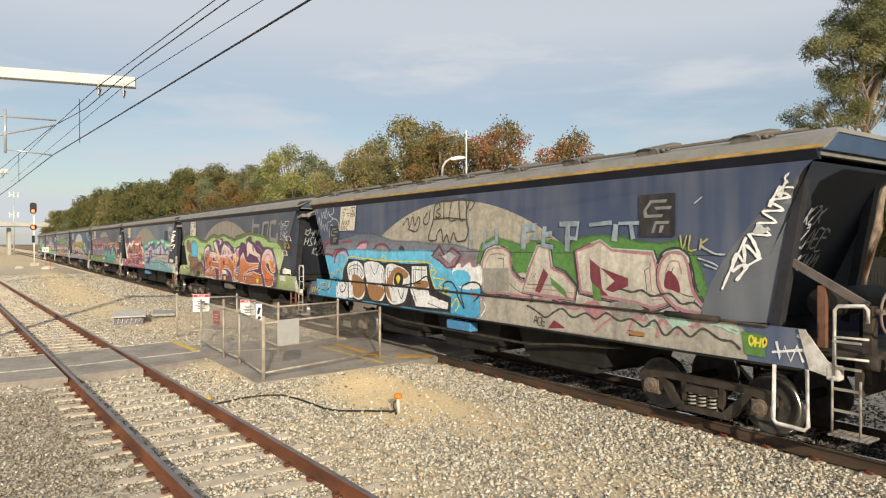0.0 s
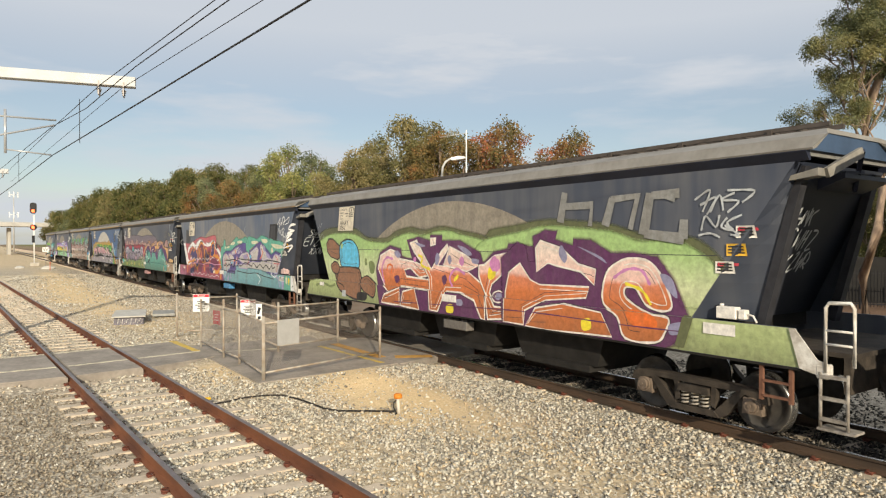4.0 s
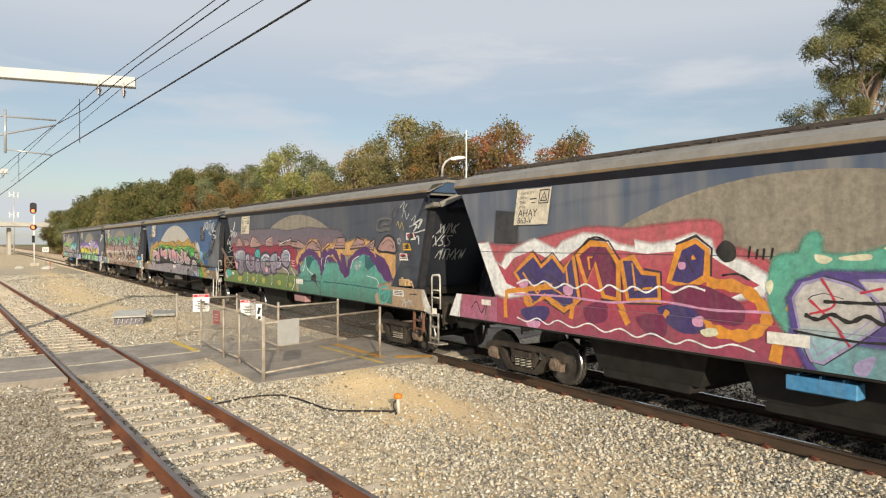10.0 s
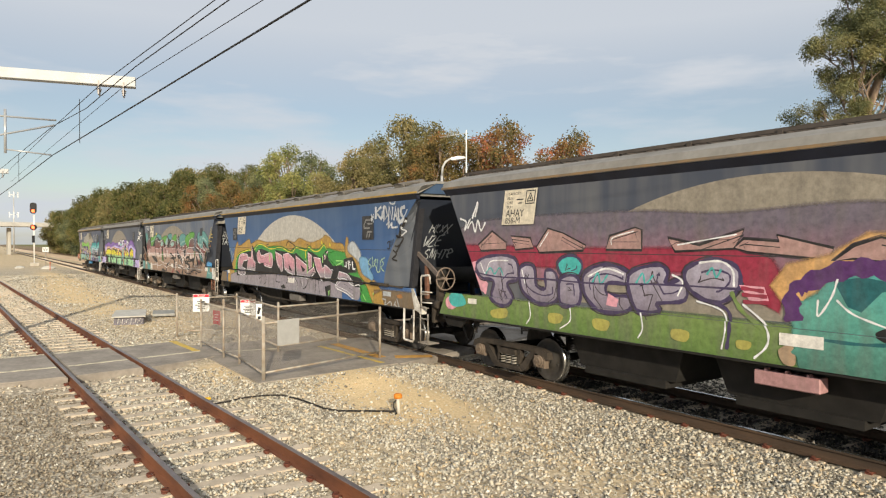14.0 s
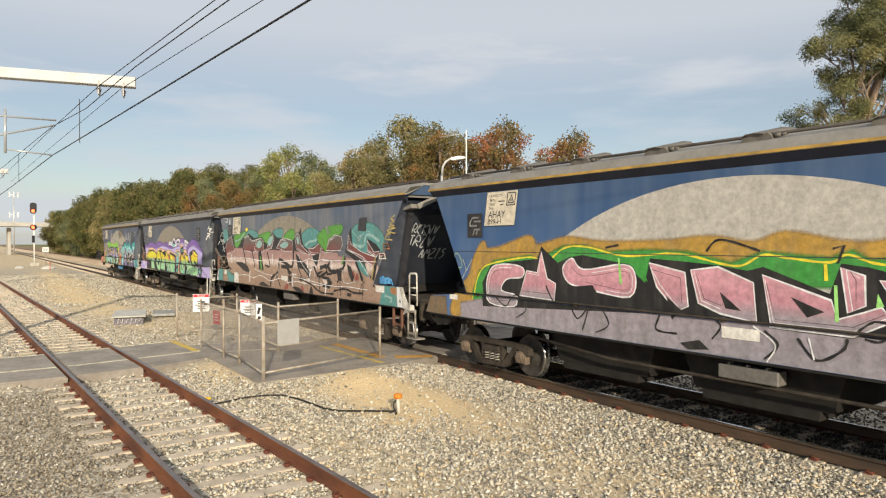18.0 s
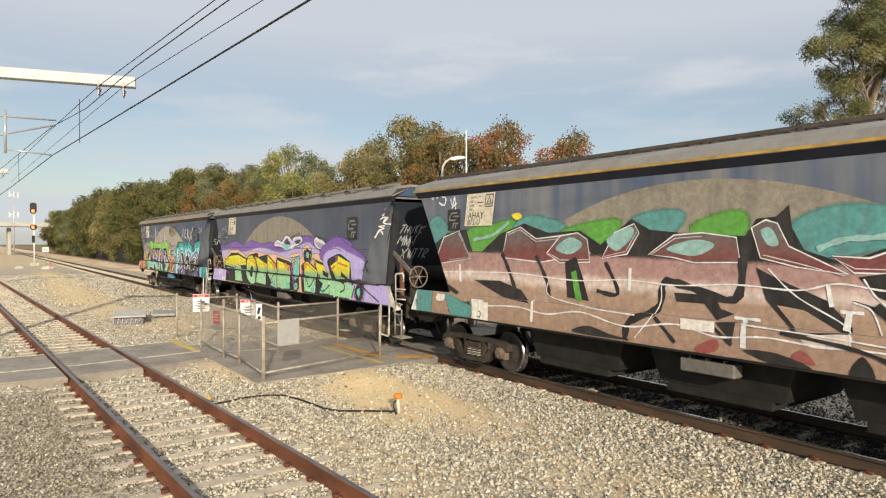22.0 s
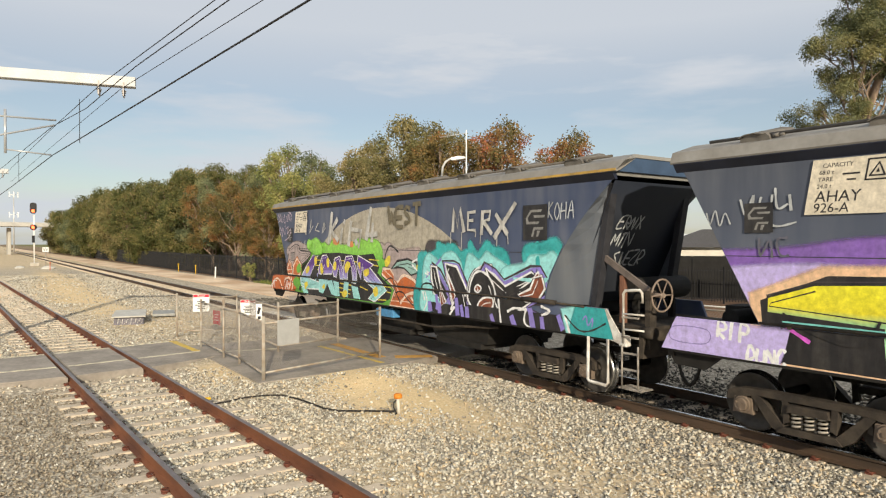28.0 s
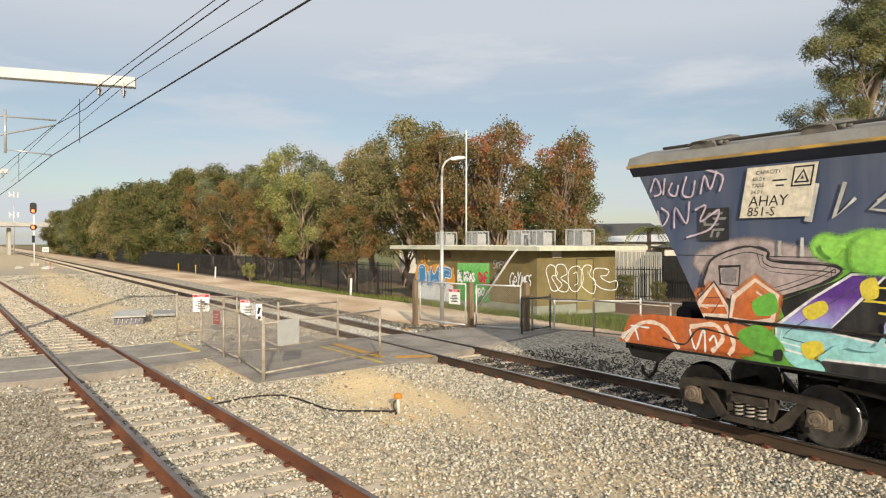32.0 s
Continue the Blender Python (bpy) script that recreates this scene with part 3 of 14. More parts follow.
s = thing("warning_sign", (-16.75, -5.09, 0.855), "small red sign with pale bars hung on the maze fence", "sign", "crossing signs", rot=6)
plate(s, "sign_plate", (0, 0, 0), 0.42, 0.34, m_sign_red)
bars(s, (0, -0.006, 0), 0.28, 0.2, 3, m_sign_white, frac=0.25)
s = thing("notice_plate", (-13.13, -4.70, 0.87), "blank grey metal back of a sign wired to the fence", "sign", "crossing signs", rot=107)
plate(s, "sign_plate", (0, -0.035, 0), 0.56, 0.52, mat("pale_sign_back", (0.40, 0.40, 0.39), 0.5, var=0.1))

# ---------------------------------------------------------------- far gates and fences
def gate(name, a, b, z0, z1, label):
    g = thing(name, (a[0], a[1], z0), label, "gate", "crossing gates")
    o = Vector((a[0], a[1], z0))
    A, B = Vector((a[0], a[1], z0)) - o, Vector((b[0], b[1], z0)) - o
    up = Vector((0, 0, z1 - z0))
    m_gate = mat("pale_galvanised_tube", (0.62, 0.61, 0.58), 0.45, 0.3, var=0.15)
    for p, q in ((A, B), (A + up, B + up), (A, A + up), (B, B + up)):
        bm = bmesh.new()
        rod(bm, p, q, 0.026, 8)
        part("gate_tube", bm, m_gate, g)
    ob = part("mesh_panel", chain_link(a, b, z0, z1, 0.07, 0.003), None, g)
    ob.matrix_basis = Matrix.Translation(-o)
    return g


def timber_post(x, y, h, label="weathered square timber gate post"):
    bm = bmesh.new()
    box(bm, (0, 0, h / 2 - 0.1), (0.16, 0.16, h + 0.2), bev=0.012)
    solid("gate_post", bm, m_timber, label, "post", "gate posts", loc=pose(x, y, -0.15, 0, 0, random.uniform(-8, 8)))


for x, y, h in ((-19.85, 2.73, 1.55), (-17.25, 3.20, 1.58), (-15.5, 4.05, 1.62)):
    timber_post(x, y, h)
gate("swing_gate", (-19.62, 2.78), (-17.45, 3.15), 0.02, 1.35, "closed galvanised swing gate with wire mesh beside the crossing")
gate("swing_gate", (-17.05, 3.28), (-15.7, 3.98), 0.02, 1.35, "open galvanised swing gate with wire mesh beside the crossing")
s = danger_sign((-17.9, 3.02, 0.92), 0.52, 0.5, 10, "white danger sign with red header on the gate")
pipe_fence("handrail", [(-15.03, 3.44), (-15.27, 4.84)], -0.15, [1.22, 1.22], "dark steel pipe handrail beside the gate", m=mat("dark_pipe", (0.10, 0.085, 0.07), 0.6, 0.3), mesh=False, rails=(0.0, 0.92))
FP = [(-15.4, 4.2), (-13.6, 5.0), (-11.2, 5.35), (-8.0, 5.5), (-4.5, 5.6), (-1.0, 5.7), (3.0, 5.8), (8.0, 5.9)]
pipe_fence("boundary_fence", FP, -0.15, [1.2] * len(FP), "low galvanised pipe and wire mesh fence along the path", m=m_galv_old, step=0.09)
FP = [(-15.45, 5.2), (-13.9, 7.5), (-9.0, 8.0), (-4.0, 8.2), (2.0, 8.4)]
pipe_fence("path_rail", FP, -0.15, [1.05] * len(FP), "white painted pipe rail beside the lawn", m=mat("white_pipe", (0.72, 0.70, 0.66), 0.5, var=0.15), mesh=False, rails=(0.92,))


def picket_run(x0, x1, yf, z0, h, pitch, label):
    """A run of black steel palisade fence: posts, two rails and thin pickets."""
    f = thing("steel_fence", (x0, yf(x0), z0), label, "fence", "black boundary fence")
    o = Vector((x0, yf(x0), z0))
    x = x0
    bmp = bmesh.new()
    while x < x1:
        xn = min(x + 2.4, x1)
        a, b = Vector((x, yf(x), z0)) - o, Vector((xn, yf(xn), z0)) - o
        bm = bmesh.new()
        box(bm, a + Vector((0, 0, h / 2)), (0.065, 0.065, h + 0.15))
        part("post", bm, m_black_steel, f)
        for k in (0.15, h - 0.12):
            bm = bmesh.new()
            beam(bm, a + Vector((0, 0, k)), b + Vector((0, 0, k)), 0.04, 0.04)
            part("rail", bm, m_black_steel, f)
        n = max(1, int((b - a).length / pitch))
        for i in range(1, n):
            box(bmp, a.lerp(b, i / n) + Vector((0, 0, h / 2 + 0.02)), (0.022, 0.022, h))
        x = xn
    tagged(part("picket_infill", bmp, m_black_steel, f), kind="stuff")
    return f


def fence_y(x):
    return 7.15 + 0.012 * (-30 - x) if x < -30 else 7.15 + 0.10 * (x + 30) if x < -27.8 else 7.4


for a, b in ((-52, -29.0), (-76, -52), (-100, -76), (-135, -100), (-190, -135)):
    picket_run(a, b, fence_y, -0.2, 1.85, 0.13, "tall black steel picket fence before the trees")


def back_y(x):
    return 16.3 + 0.55 * (x + 23)


picket_run(-23, -11, back_y, -0.1, 1.6, 0.13, "black steel picket fence at the top of the lawn")

# white kilometre posts
m_white = mat("white_paint", (0.78, 0.77, 0.73), 0.6, var=0.12, scale=5)
for x, y, h in ((-32.7, 6.75, 0.95), (-55.0, 5.9, 0.95)):
    bm = bmesh.new()
    box(bm, (0, 0, h / 2 - 0.05), (0.13, 0.05, h + 0.1), bev=0.01)
    solid("marker_post", bm, m_white, "white painted marker post beside the service road", "post", "marker posts", loc=pose(x, y, -0.17, 0, 3, 20))
# ---------------------------------------------------------------- relay building
m_wall = mat("olive_rendered_wall", (0.21, 0.165, 0.075), 0.85, col2=(0.16, 0.125, 0.055), scale=1.5, bump=0.1)
m_wall_low = mat("grey_green_render", (0.33, 0.34, 0.27), 0.85, var=0.2, scale=2)
m_fascia = mat("pale_green_fascia", (0.60, 0.60, 0.47), 0.55, var=0.15, scale=3)
m_roofsheet = mat("cream_metal_roof", (0.72, 0.70, 0.60), 0.45, var=0.12, scale=2)
BX0, BX1, BY0, BY1 = -27.6, -19.0, 7.75, 12.25
bld = thing("relay_building", (BX0, BY0, -0.2), "low olive-green rendered building with flat pale roof and painted walls", "building")


def wall_plate(name, x0, x1, y0, y1, z0, z1, m, label=""):
    bm = bmesh.new()
    box(bm, ((x0 + x1) / 2 - BX0, (y0 + y1) / 2 - BY0, (z0 + z1) / 2 + 0.2), (x1 - x0, y1 - y0, z1 - z0))
    return part(name, bm, m, bld, label)


wall_plate("wall", BX0, BX1, BY0, BY0 + 0.2, 0.25, 2.42, m_wall)
wall_plate("wall_base", BX0, BX1, BY0 - 0.004, BY0 + 0.2, -0.25, 0.25, m_wall_low, "grey-green painted wall base")
wall_plate("wall", BX1 - 0.2, BX1, BY0 + 0.2, BY1, 0.25, 2.42, m_wall)
wall_plate("wall_base", BX1 - 0.2, BX1 + 0.004, BY0 + 0.2, BY1, -0.25, 0.25, m_wall_low, "grey-green painted wall base")
wall_plate("wall", BX0, BX0 + 0.2, BY0 + 0.2, BY1, -0.25, 2.42, m_wall)
wall_plate("wall", BX0 + 0.2, BX1 - 0.2, BY1 - 0.2, BY1, -0.25, 2.42, m_wall)
bm = bmesh.new()
box(bm, ((-29.1 - 18.3) / 2 - BX0, (7.2 + 13.4) / 2 - BY0, 2.52 + 0.2), (10.6, 6.0, 0.06))
for i in range(36):
    box(bm, (-29.0 + i * 0.3 - BX0 + 0.1, (7.2 + 13.4) / 2 - BY0, 2.565 + 0.2), (0.05, 6.0, 0.03))
part("roof", bm, m_roofsheet, bld, "cream ribbed metal roof")
for (ax, ay), (bx, by) in (((-29.1, 7.15), (-18.3, 7.15)), ((-18.25, 7.15), (-18.25, 13.4)), ((-29.15, 7.15), (-29.15, 13.4))):
    bm = bmesh.new()
    beam(bm, (ax - BX0, ay - BY0, 2.49 + 0.2), (bx - BX0, by - BY0, 2.49 + 0.2), 0.05, 0.17)
    part("fascia", bm, m_fascia, bld)
bm = bmesh.new()
box(bm, (-23.6, 7.42, 2.41), (10.5, 0.45, 0.02))
bmesh.ops.translate(bm, vec=(-BX0, -BY0, 0.2), verts=bm.verts[:])
part("soffit", bm, m_wall_low, bld)
m_door = mat("olive_door", (0.27, 0.22, 0.09), 0.6, var=0.15)
for at, size, rot in (((-19.015, 10.4, 1.0), (0.9, 0.05, 2.05), 90),):
    bm = bmesh.new()
    box(bm, (0, 0, 0), size)
    d = part("door", bm, m_door, bld, loc=pose(at[0] - BX0, at[1] - BY0, at[2] + 0.2, 0, 0, rot))
    bm = bmesh.new()
    w, h = size[0], size[2]
    for c, s in (((-w / 2 - 0.02, 0, 0), (0.04, 0.056, h + 0.1)), ((w / 2 + 0.02, 0, 0), (0.04, 0.056, h + 0.1)), ((0, 0, h / 2 + 0.02), (w, 0.056, 0.04))):
        box(bm, c, s)
    part("door_frame", bm, mat("dark_door_frame", (0.06, 0.055, 0.04), 0.7), d)
bm = bmesh.new()
for i in range(6):
    box(bm, (-25.0 - BX0, 7.73 - BY0, 2.02 + 0.2 + i * 0.055), (0.6, 0.05, 0.03), Matrix.Rotation(0.5, 4, "X"))
part("vent", bm, mat("rusty_vent", (0.16, 0.10, 0.06), 0.8), bld, "rusty louvred vent")
bm = bmesh.new()
tube(bm, [(-19.4, 7.18, 2.46), (-19.5, 7.12, 2.40), (-19.9, 7.12, 2.05), (-22.0, 7.12, -0.1)], 0.045, 8)
bmesh.ops.translate(bm, vec=(-BX0, -BY0, 0.2), verts=bm.verts[:])
part("downpipe", bm, m_white, bld, "slanting white downpipe")
bm = bmesh.new()
box(bm, (-18.97 - BX0, 8.75 - BY0, 2.25 + 0.2), (0.1, 0.5, 0.3), bev=0.01)
part("electrical_box", bm, mat("beige_box", (0.42, 0.36, 0.27), 0.6), bld)
m_cage = mat("galvanised_cage", (0.62, 0.62, 0.60), 0.4, 0.5, var=0.15)
for x, y in ((-28.1, 9.9), (-25.5, 9.9), (-22.4, 9.9), (-21.0, 9.9), (-18.8, 9.9)):
    c = thing("air_conditioner", (x, y, 2.58), "air conditioner in a galvanised mesh cage on the flat roof", "air conditioner", "roof units")
    bm = bmesh.new()
    box(bm, (0, 0, 0.30), (0.72, 0.5, 0.52), bev=0.01)
    part("unit", bm, mat("grey_unit", (0.42, 0.41, 0.40), 0.6, var=0.15), c)
    bm = bmesh.new()
    for sx in (-0.45, 0, 0.45):
        for sy in (-0.33, 0.33):
            box(bm, (sx, sy, 0.33), (0.04, 0.04, 0.70))
    for sy in (-0.33, 0.33):
        for zz in (0.02, 0.66):
            box(bm, (0, sy, zz), (0.92, 0.045, 0.045))
    for sx in (-0.45, 0.45):
        for zz in (0.02, 0.66):
            box(bm, (sx, 0, zz), (0.04, 0.66, 0.04))
    part("cage_frame", bm, m_cage, c)
    bm = bmesh.new()
    for i in range(22):
        u = -0.44 + i * 0.042
        for sy in (-0.335, 0.335):
            box(bm, (u, sy, 0.34), (0.006, 0.004, 0.64))
        box(bm, (0, -0.337, 0.03 + i * 0.029), (0.9, 0.004, 0.006))
    tagged(part("cage_mesh", bm, m_cage, c), kind="stuff")

# ---------------------------------------------------------------- lamp post, mast
lp = thing("street_lamp", (-19.0, 3.28, -0.17), "slender galvanised lamp post with a curved arm and flat lamp head", "street lamp")
m_pole = mat("pale_galvanised_pole", (0.58, 0.57, 0.54), 0.45, 0.4, var=0.15)
bm = bmesh.new()
rod(bm, (0, 0, 0), (0, 0, 3.3), 0.075, 12, 0.06)
rod(bm, (0, 0, 3.3), (0, 0, 5.2), 0.05, 12, 0.045)
part("pole", bm, m_pole, lp)
ARM = Vector((0.573, 0.82, 0))
bm = bmesh.new()
tube(bm, [Vector((0, 0, 5.2)), Vector((0, 0, 5.5)) + ARM * 0.03, Vector((0, 0, 5.68)) + ARM * 0.12, Vector((0, 0, 5.77)) + ARM * 0.26, Vector((0, 0, 5.78)) + ARM * 0.36], 0.04, 8)
part("arm", bm, m_pole, lp)
bm = bmesh.new()
prism(bm, [(-0.28, 0.0), (-0.22, 0.05), (0.0, 0.075), (0.24, 0.03), (0.30, 0.0), (0.2, -0.03), (-0.2, -0.05)], "y", -0.12, 0.12)
part("lamp_head", bm, mat("white_lamp_housing", (0.75, 0.75, 0.73), 0.4, var=0.06), lp, "flat white lamp head", loc=Matrix.Translation(Vector((0, 0, 5.80)) + ARM * 0.55) @ pose(0, 0, 0, 0, -6, 55))
ms = thing("radio_mast", (-26.4, 9.9, 2.58), "thin white aerial mast rising from the building", "mast")
bm = bmesh.new()
rod(bm, (0, 0, -0.05), (0, 0, 5.7), 0.045, 8, 0.03)
part("pole", bm, m_white, ms)
bm = bmesh.new()
rod(bm, (-0.75, -1.05, 5.35), (0.02, 0.02, 5.55), 0.015, 6)
for i in range(6):
    p = Vector((-0.75, -1.05, 5.35)).lerp(Vector((0, 0, 5.55)), i / 6)
    rod(bm, p + Vector((-0.12, 0.09, 0)), p + Vector((0.12, -0.09, 0)), 0.008, 5)
part("aerial", bm, m_pole, ms, "small yagi aerial")

# ---------------------------------------------------------------- overhead line
m_beam = mat("pale_grey_gantry", (0.50, 0.51, 0.51), 0.55, 0.1, var=0.12, scale=2)
m_cu = mat("dark_overhead_wire", (0.035, 0.033, 0.033), 0.6, 0.3)
m_ins = mat("porcelain_insulator", (0.30, 0.26, 0.24), 0.3)
m_galv_bright = mat("bright_galvanised_tube", (0.50, 0.51, 0.52), 0.35, 0.4, var=0.1)


def gantry(x, y_end, y_foot, z, label, rot=0):
    g = thing("overhead_gantry", (x, y_foot, -0.2), label, "gantry", "overhead line gantries", rot=rot)
    bm = bmesh.new()
    box(bm, (0, (y_end - y_foot) / 2, z + 0.2), (0.26, y_end - y_foot, 0.26), bev=0.012)
    part("beam", bm, m_beam, g)
    bm = bmesh.new()
    box(bm, (0, -0.14, (z + 0.2) / 2), (0.28, 0.28, z + 0.6), bev=0.01)
    part("mast", bm, m_beam, g)
    for dy in (-0.28, -0.85):
        bm = bmesh.new()
        yy = y_end - y_foot + dy
        box(bm, (0, yy, z - 0.0), (0.32, 0.03, 0.36))
        for k in range(3):
            rod(bm, (0, yy, z - 0.02 - k * 0.05), (0, yy, z - 0.05 - k * 0.05), 0.06 - 0.012 * k, 10)
        part("insulator", bm, m_ins, g)
    return g


gantry(-20.0, -6.40, -11.4, 6.84, "pale grey steel gantry arm reaching over the near track", -14.5)
gantry(-45.6, -8.45, -14.0, 6.80, "pale grey steel gantry arm far along the line")


def cantilever(x, yc, label):
    c = thing("cantilever_bracket", (x, yc, 0), label, "bracket", "overhead line brackets")
    bm = bmesh.new()
    rod(bm, (0, -1.03, 4.98), (0, -1.03, 6.1), 0.032, 8)
    part("drop_tube", bm, m_galv_bright, c)
    for a, b, r in (((0, -2.4, 5.90), (0, 0.10, 5.93), 0.024), ((0, -2.4, 5.05), (0, 0.05, 5.80), 0.024), ((0, -1.03, 5.08), (0, -0.02, 5.01), 0.02)):
        bm = bmesh.new()
        rod(bm, a, b, r, 8)
        part("tube", bm, m_galv_bright, c)
    return c


cantilever(-20.25, -8.32, "galvanised cantilever bracket holding the overhead wires")


def wire(pts, r, label):
    bm = bmesh.new()
    tube(bm, pts, r, 5)
    return solid("overhead_wire", bm, m_cu, label, "wire", "overhead wires")


wire([(6, -6.6, 5.0), (-5.92, -7.36, 5.0), (-20.25, -8.32, 5.0), (-31.5, -8.78, 4.97), (-110, -12.2, 4.97)], 0.012, "taut dark contact wire over the near track")
wire([(2.0, -4.8, 7.5), (-11.74, -6.56, 6.90), (-18.43, -7.43, 6.62), (-26.07, -7.81, 6.62), (-49.6, -8.8, 6.62)], 0.010, "dark sagging catenary wire over the near track")
wire([(2.0, -4.9, 6.65), (-10.46, -6.17, 6.60), (-18.35, -6.99, 6.55), (-31.3, -7.5, 6.55), (-50.1, -8.2, 6.55)], 0.008, "dark feeder wire along the gantries")
wire([(2.0, -5.7, 6.45), (-9.67, -6.96, 6.20), (-13.96, -7.43, 6.10), (-18.58, -7.73, 6.02), (-21.65, -8.20, 5.97), (-36.0, -9.1, 6.0), (-60, -10.2, 6.5)], 0.010, "dark catenary wire over the near track")
for x, y, z0, z1 in ((-17.4, -8.0, 5.0, 6.02), (-29.0, -8.68, 4.95, 5.95)):
    bm = bmesh.new()
    rod(bm, (x, y, z0), (x, y, z1), 0.008, 5)
    solid("dropper_wire", bm, m_cu, "thin vertical dropper between catenary and contact wire", "wire", "overhead wires")

# ---------------------------------------------------------------- signal and lineside gear
sg = thing("railway_signal", (-99.8, -3.96, -0.2), "railway signal mast with two black heads showing red lights", "signal")
m_dark = mat("black_signal_case", (0.02, 0.02, 0.022), 0.6)
m_redlamp = mat("red_signal_lens", (1.0, 0.10, 0.03), 0.3, emit=6.0, var=0.0, fine=0.0)
bm = bmesh.new()
rod(bm, (0, 0, 0), (0, 0, 6.5), 0.085, 10)
part("mast", bm, m_white, sg)
bm = bmesh.new()
box(bm, (0.3, 0, 0.15), (1.1, 1.0, 0.5), bev=0.05)
part("footing", bm, m_conc, sg, "pale concrete footing")
for zc, h, lz in ((7.35, 1.42, -0.36), (4.9, 0.72, 0.0)):
    bm = bmesh.new()
    prism(bm, [(0.40 * math.cos(a), (h / 2 - 0.36) * (1 if math.sin(a) >= 0 else -1) + 0.36 * math.sin(a)) for a in [k * math.pi / 10 for k in range(20)]], "y", -0.03, 0.03)
    hd = part("signal_head", bm, m_dark, sg, "black backing board with hooded lights", loc=pose(0.2, -0.1, zc, 0, 0, 70))
    bm = bmesh.new()
    bmesh.ops.create_uvsphere(bm, u_segments=12, v_segments=8, radius=0.21)
    part("red_light", bm, m_redlamp, hd, "glowing red lens", loc=pose(0, -0.06, lz))
    bm = bmesh.new()
    for k in range(9):
        a0, a1 = math.pi * (k / 9), math.pi * ((k + 1) / 9)
        prism(bm, [(0.25 * math.cos(a0), lz + 0.25 * math.sin(a0)), (0.25 * math.cos(a1), lz + 0.25 * math.sin(a1)), (0.23 * math.cos(a1), lz + 0.23 * math.sin(a1)), (0.23 * math.cos(a0), lz + 0.23 * math.sin(a0))], "y", -0.35, -0.03)
    part("hood", bm, m_dark, hd)
bm = bmesh.new()
box(bm, (0.12, -0.1, 3.4), (0.45, 0.3, 0.9), bev=0.03)
part("equipment_box", bm, m_dark, sg)
ws = thing("whistle_board", (-99.0, -2.75, -0.2), "small white square board with a black letter on a post", "sign")
bm = bmesh.new()
rod(bm, (0, 0, 0), (0, 0, 1.7), 0.04, 6)
part("post", bm, m_galv, ws)
plate(ws, "board", (0.06, -0.03, 2.05), 0.72, 0.62, m_white, rot=70)
part("letter", text_ob("W", 0.62, m_sign_black), None, ws, loc=pose(0.09, -0.045, 2.05, 0, 0, 70))

# concrete cable pit with daubed front
m_pit = mat("pale_pit_concrete", (0.55, 0.53, 0.48), 0.9, var=0.2, scale=3)
pit = thing("cable_pit", (-26.7, -5.35, -0.2), "low grey concrete cable pit with scrawled paint on its end", "cable pit", rot=-12)
for c, s in (((0, -0.42, 0.10), (2.0, 0.12, 0.36)), ((0, 0.42, 0.10), (2.0, 0.12, 0.36)), ((-0.96, 0, 0.10), (0.10, 0.72, 0.36)), ((0.96, 0, 0.10), (0.10, 0.72, 0.36))):
    bm = bmesh.new()
    box(bm, c, s, bev=0.015)
    part("pit_wall", bm, mat("violet_grey_concrete", (0.20, 0.19, 0.22), 0.85, var=0.2), pit)
bm = bmesh.new()
box(bm, (-0.1, 0.0, 0.30), (2.5, 1.1, 0.05), bev=0.01)
part("lid", bm, m_pit, pit, "pale concrete lid")
bm = bmesh.new()
box(bm, (-1.6, 1.15, 0.12), (1.5, 0.8, 0.10), bev=0.01)
part("side_lid", bm, mat("grey_lid", (0.35, 0.35, 0.33), 0.85), pit)
rng = random.Random(3)
for k in range(6):
    bm = bmesh.new()
    y = -0.36 + k * 0.14
    tube(bm, [(1.014, y, 0.04 + rng.uniform(0, 0.06)), (1.014, y + 0.03, 0.20 + rng.uniform(0, 0.05)), (1.014, y + 0.11, 0.16), (1.014, y + 0.08, 0.05)], 0.010, 5)
    part("scrawled_stroke", bm, m_white, pit)

# orange-capped marker post with a cable loop
mp_ = thing("track_marker", (-9.68, -4.10, -0.20), "short pale post with an orange cap and a looped cable", "marker post")
bm = bmesh.new()
rod(bm, (0, 0, 0), (-0.03, 0, 0.27), 0.030, 10)
part("post", bm, mat("pale_plastic_pipe", (0.62, 0.58, 0.50), 0.6, var=0.15), mp_)
bm = bmesh.new()
rod(bm, (-0.03, 0, 0.265), (-0.03, 0, 0.325), 0.072, 14)
rod(bm, (-0.03, 0, 0.325), (-0.03, 0, 0.345), 0.072, 14, 0.045)
part("cap", bm, mat("orange_plastic", (0.72, 0.24, 0.03), 0.5, var=0.15), mp_, "faded orange plastic cap")
m_cable = mat("black_cable", (0.03, 0.026, 0.022), 0.7)
bm = bmesh.new()
tube(bm, [(-0.06, 0, 0.24), (-0.12, -0.03, 0.17), (-0.09, -0.05, 0.10), (-0.02, -0.06, 0.06), (0.05, -0.07, 0.03), (0.06, -0.12, 0.02), (-0.01, -0.15, 0.02), (-0.1, -0.12, 0.02), (-0.12, -0.06, 0.02), (-0.06, -0.03, 0.03)], 0.012, 6)
part("cable_loop", bm, m_cable, mp_)
bm = bmesh.new()
tube(bm, [(x, y, ground_z(x, y) + 0.035) for x, y in ((-12.05, -6.55), (-12.0, -6.3), (-11.95, -5.95), (-11.85, -5.6), (-11.75, -5.35), (-11.45, -5.15), (-11.0, -5.08), (-10.6, -5.05), (-10.3, -4.9), (-10.1, -4.6), (-9.85, -4.3), (-9.72, -4.15))], 0.017, 7)
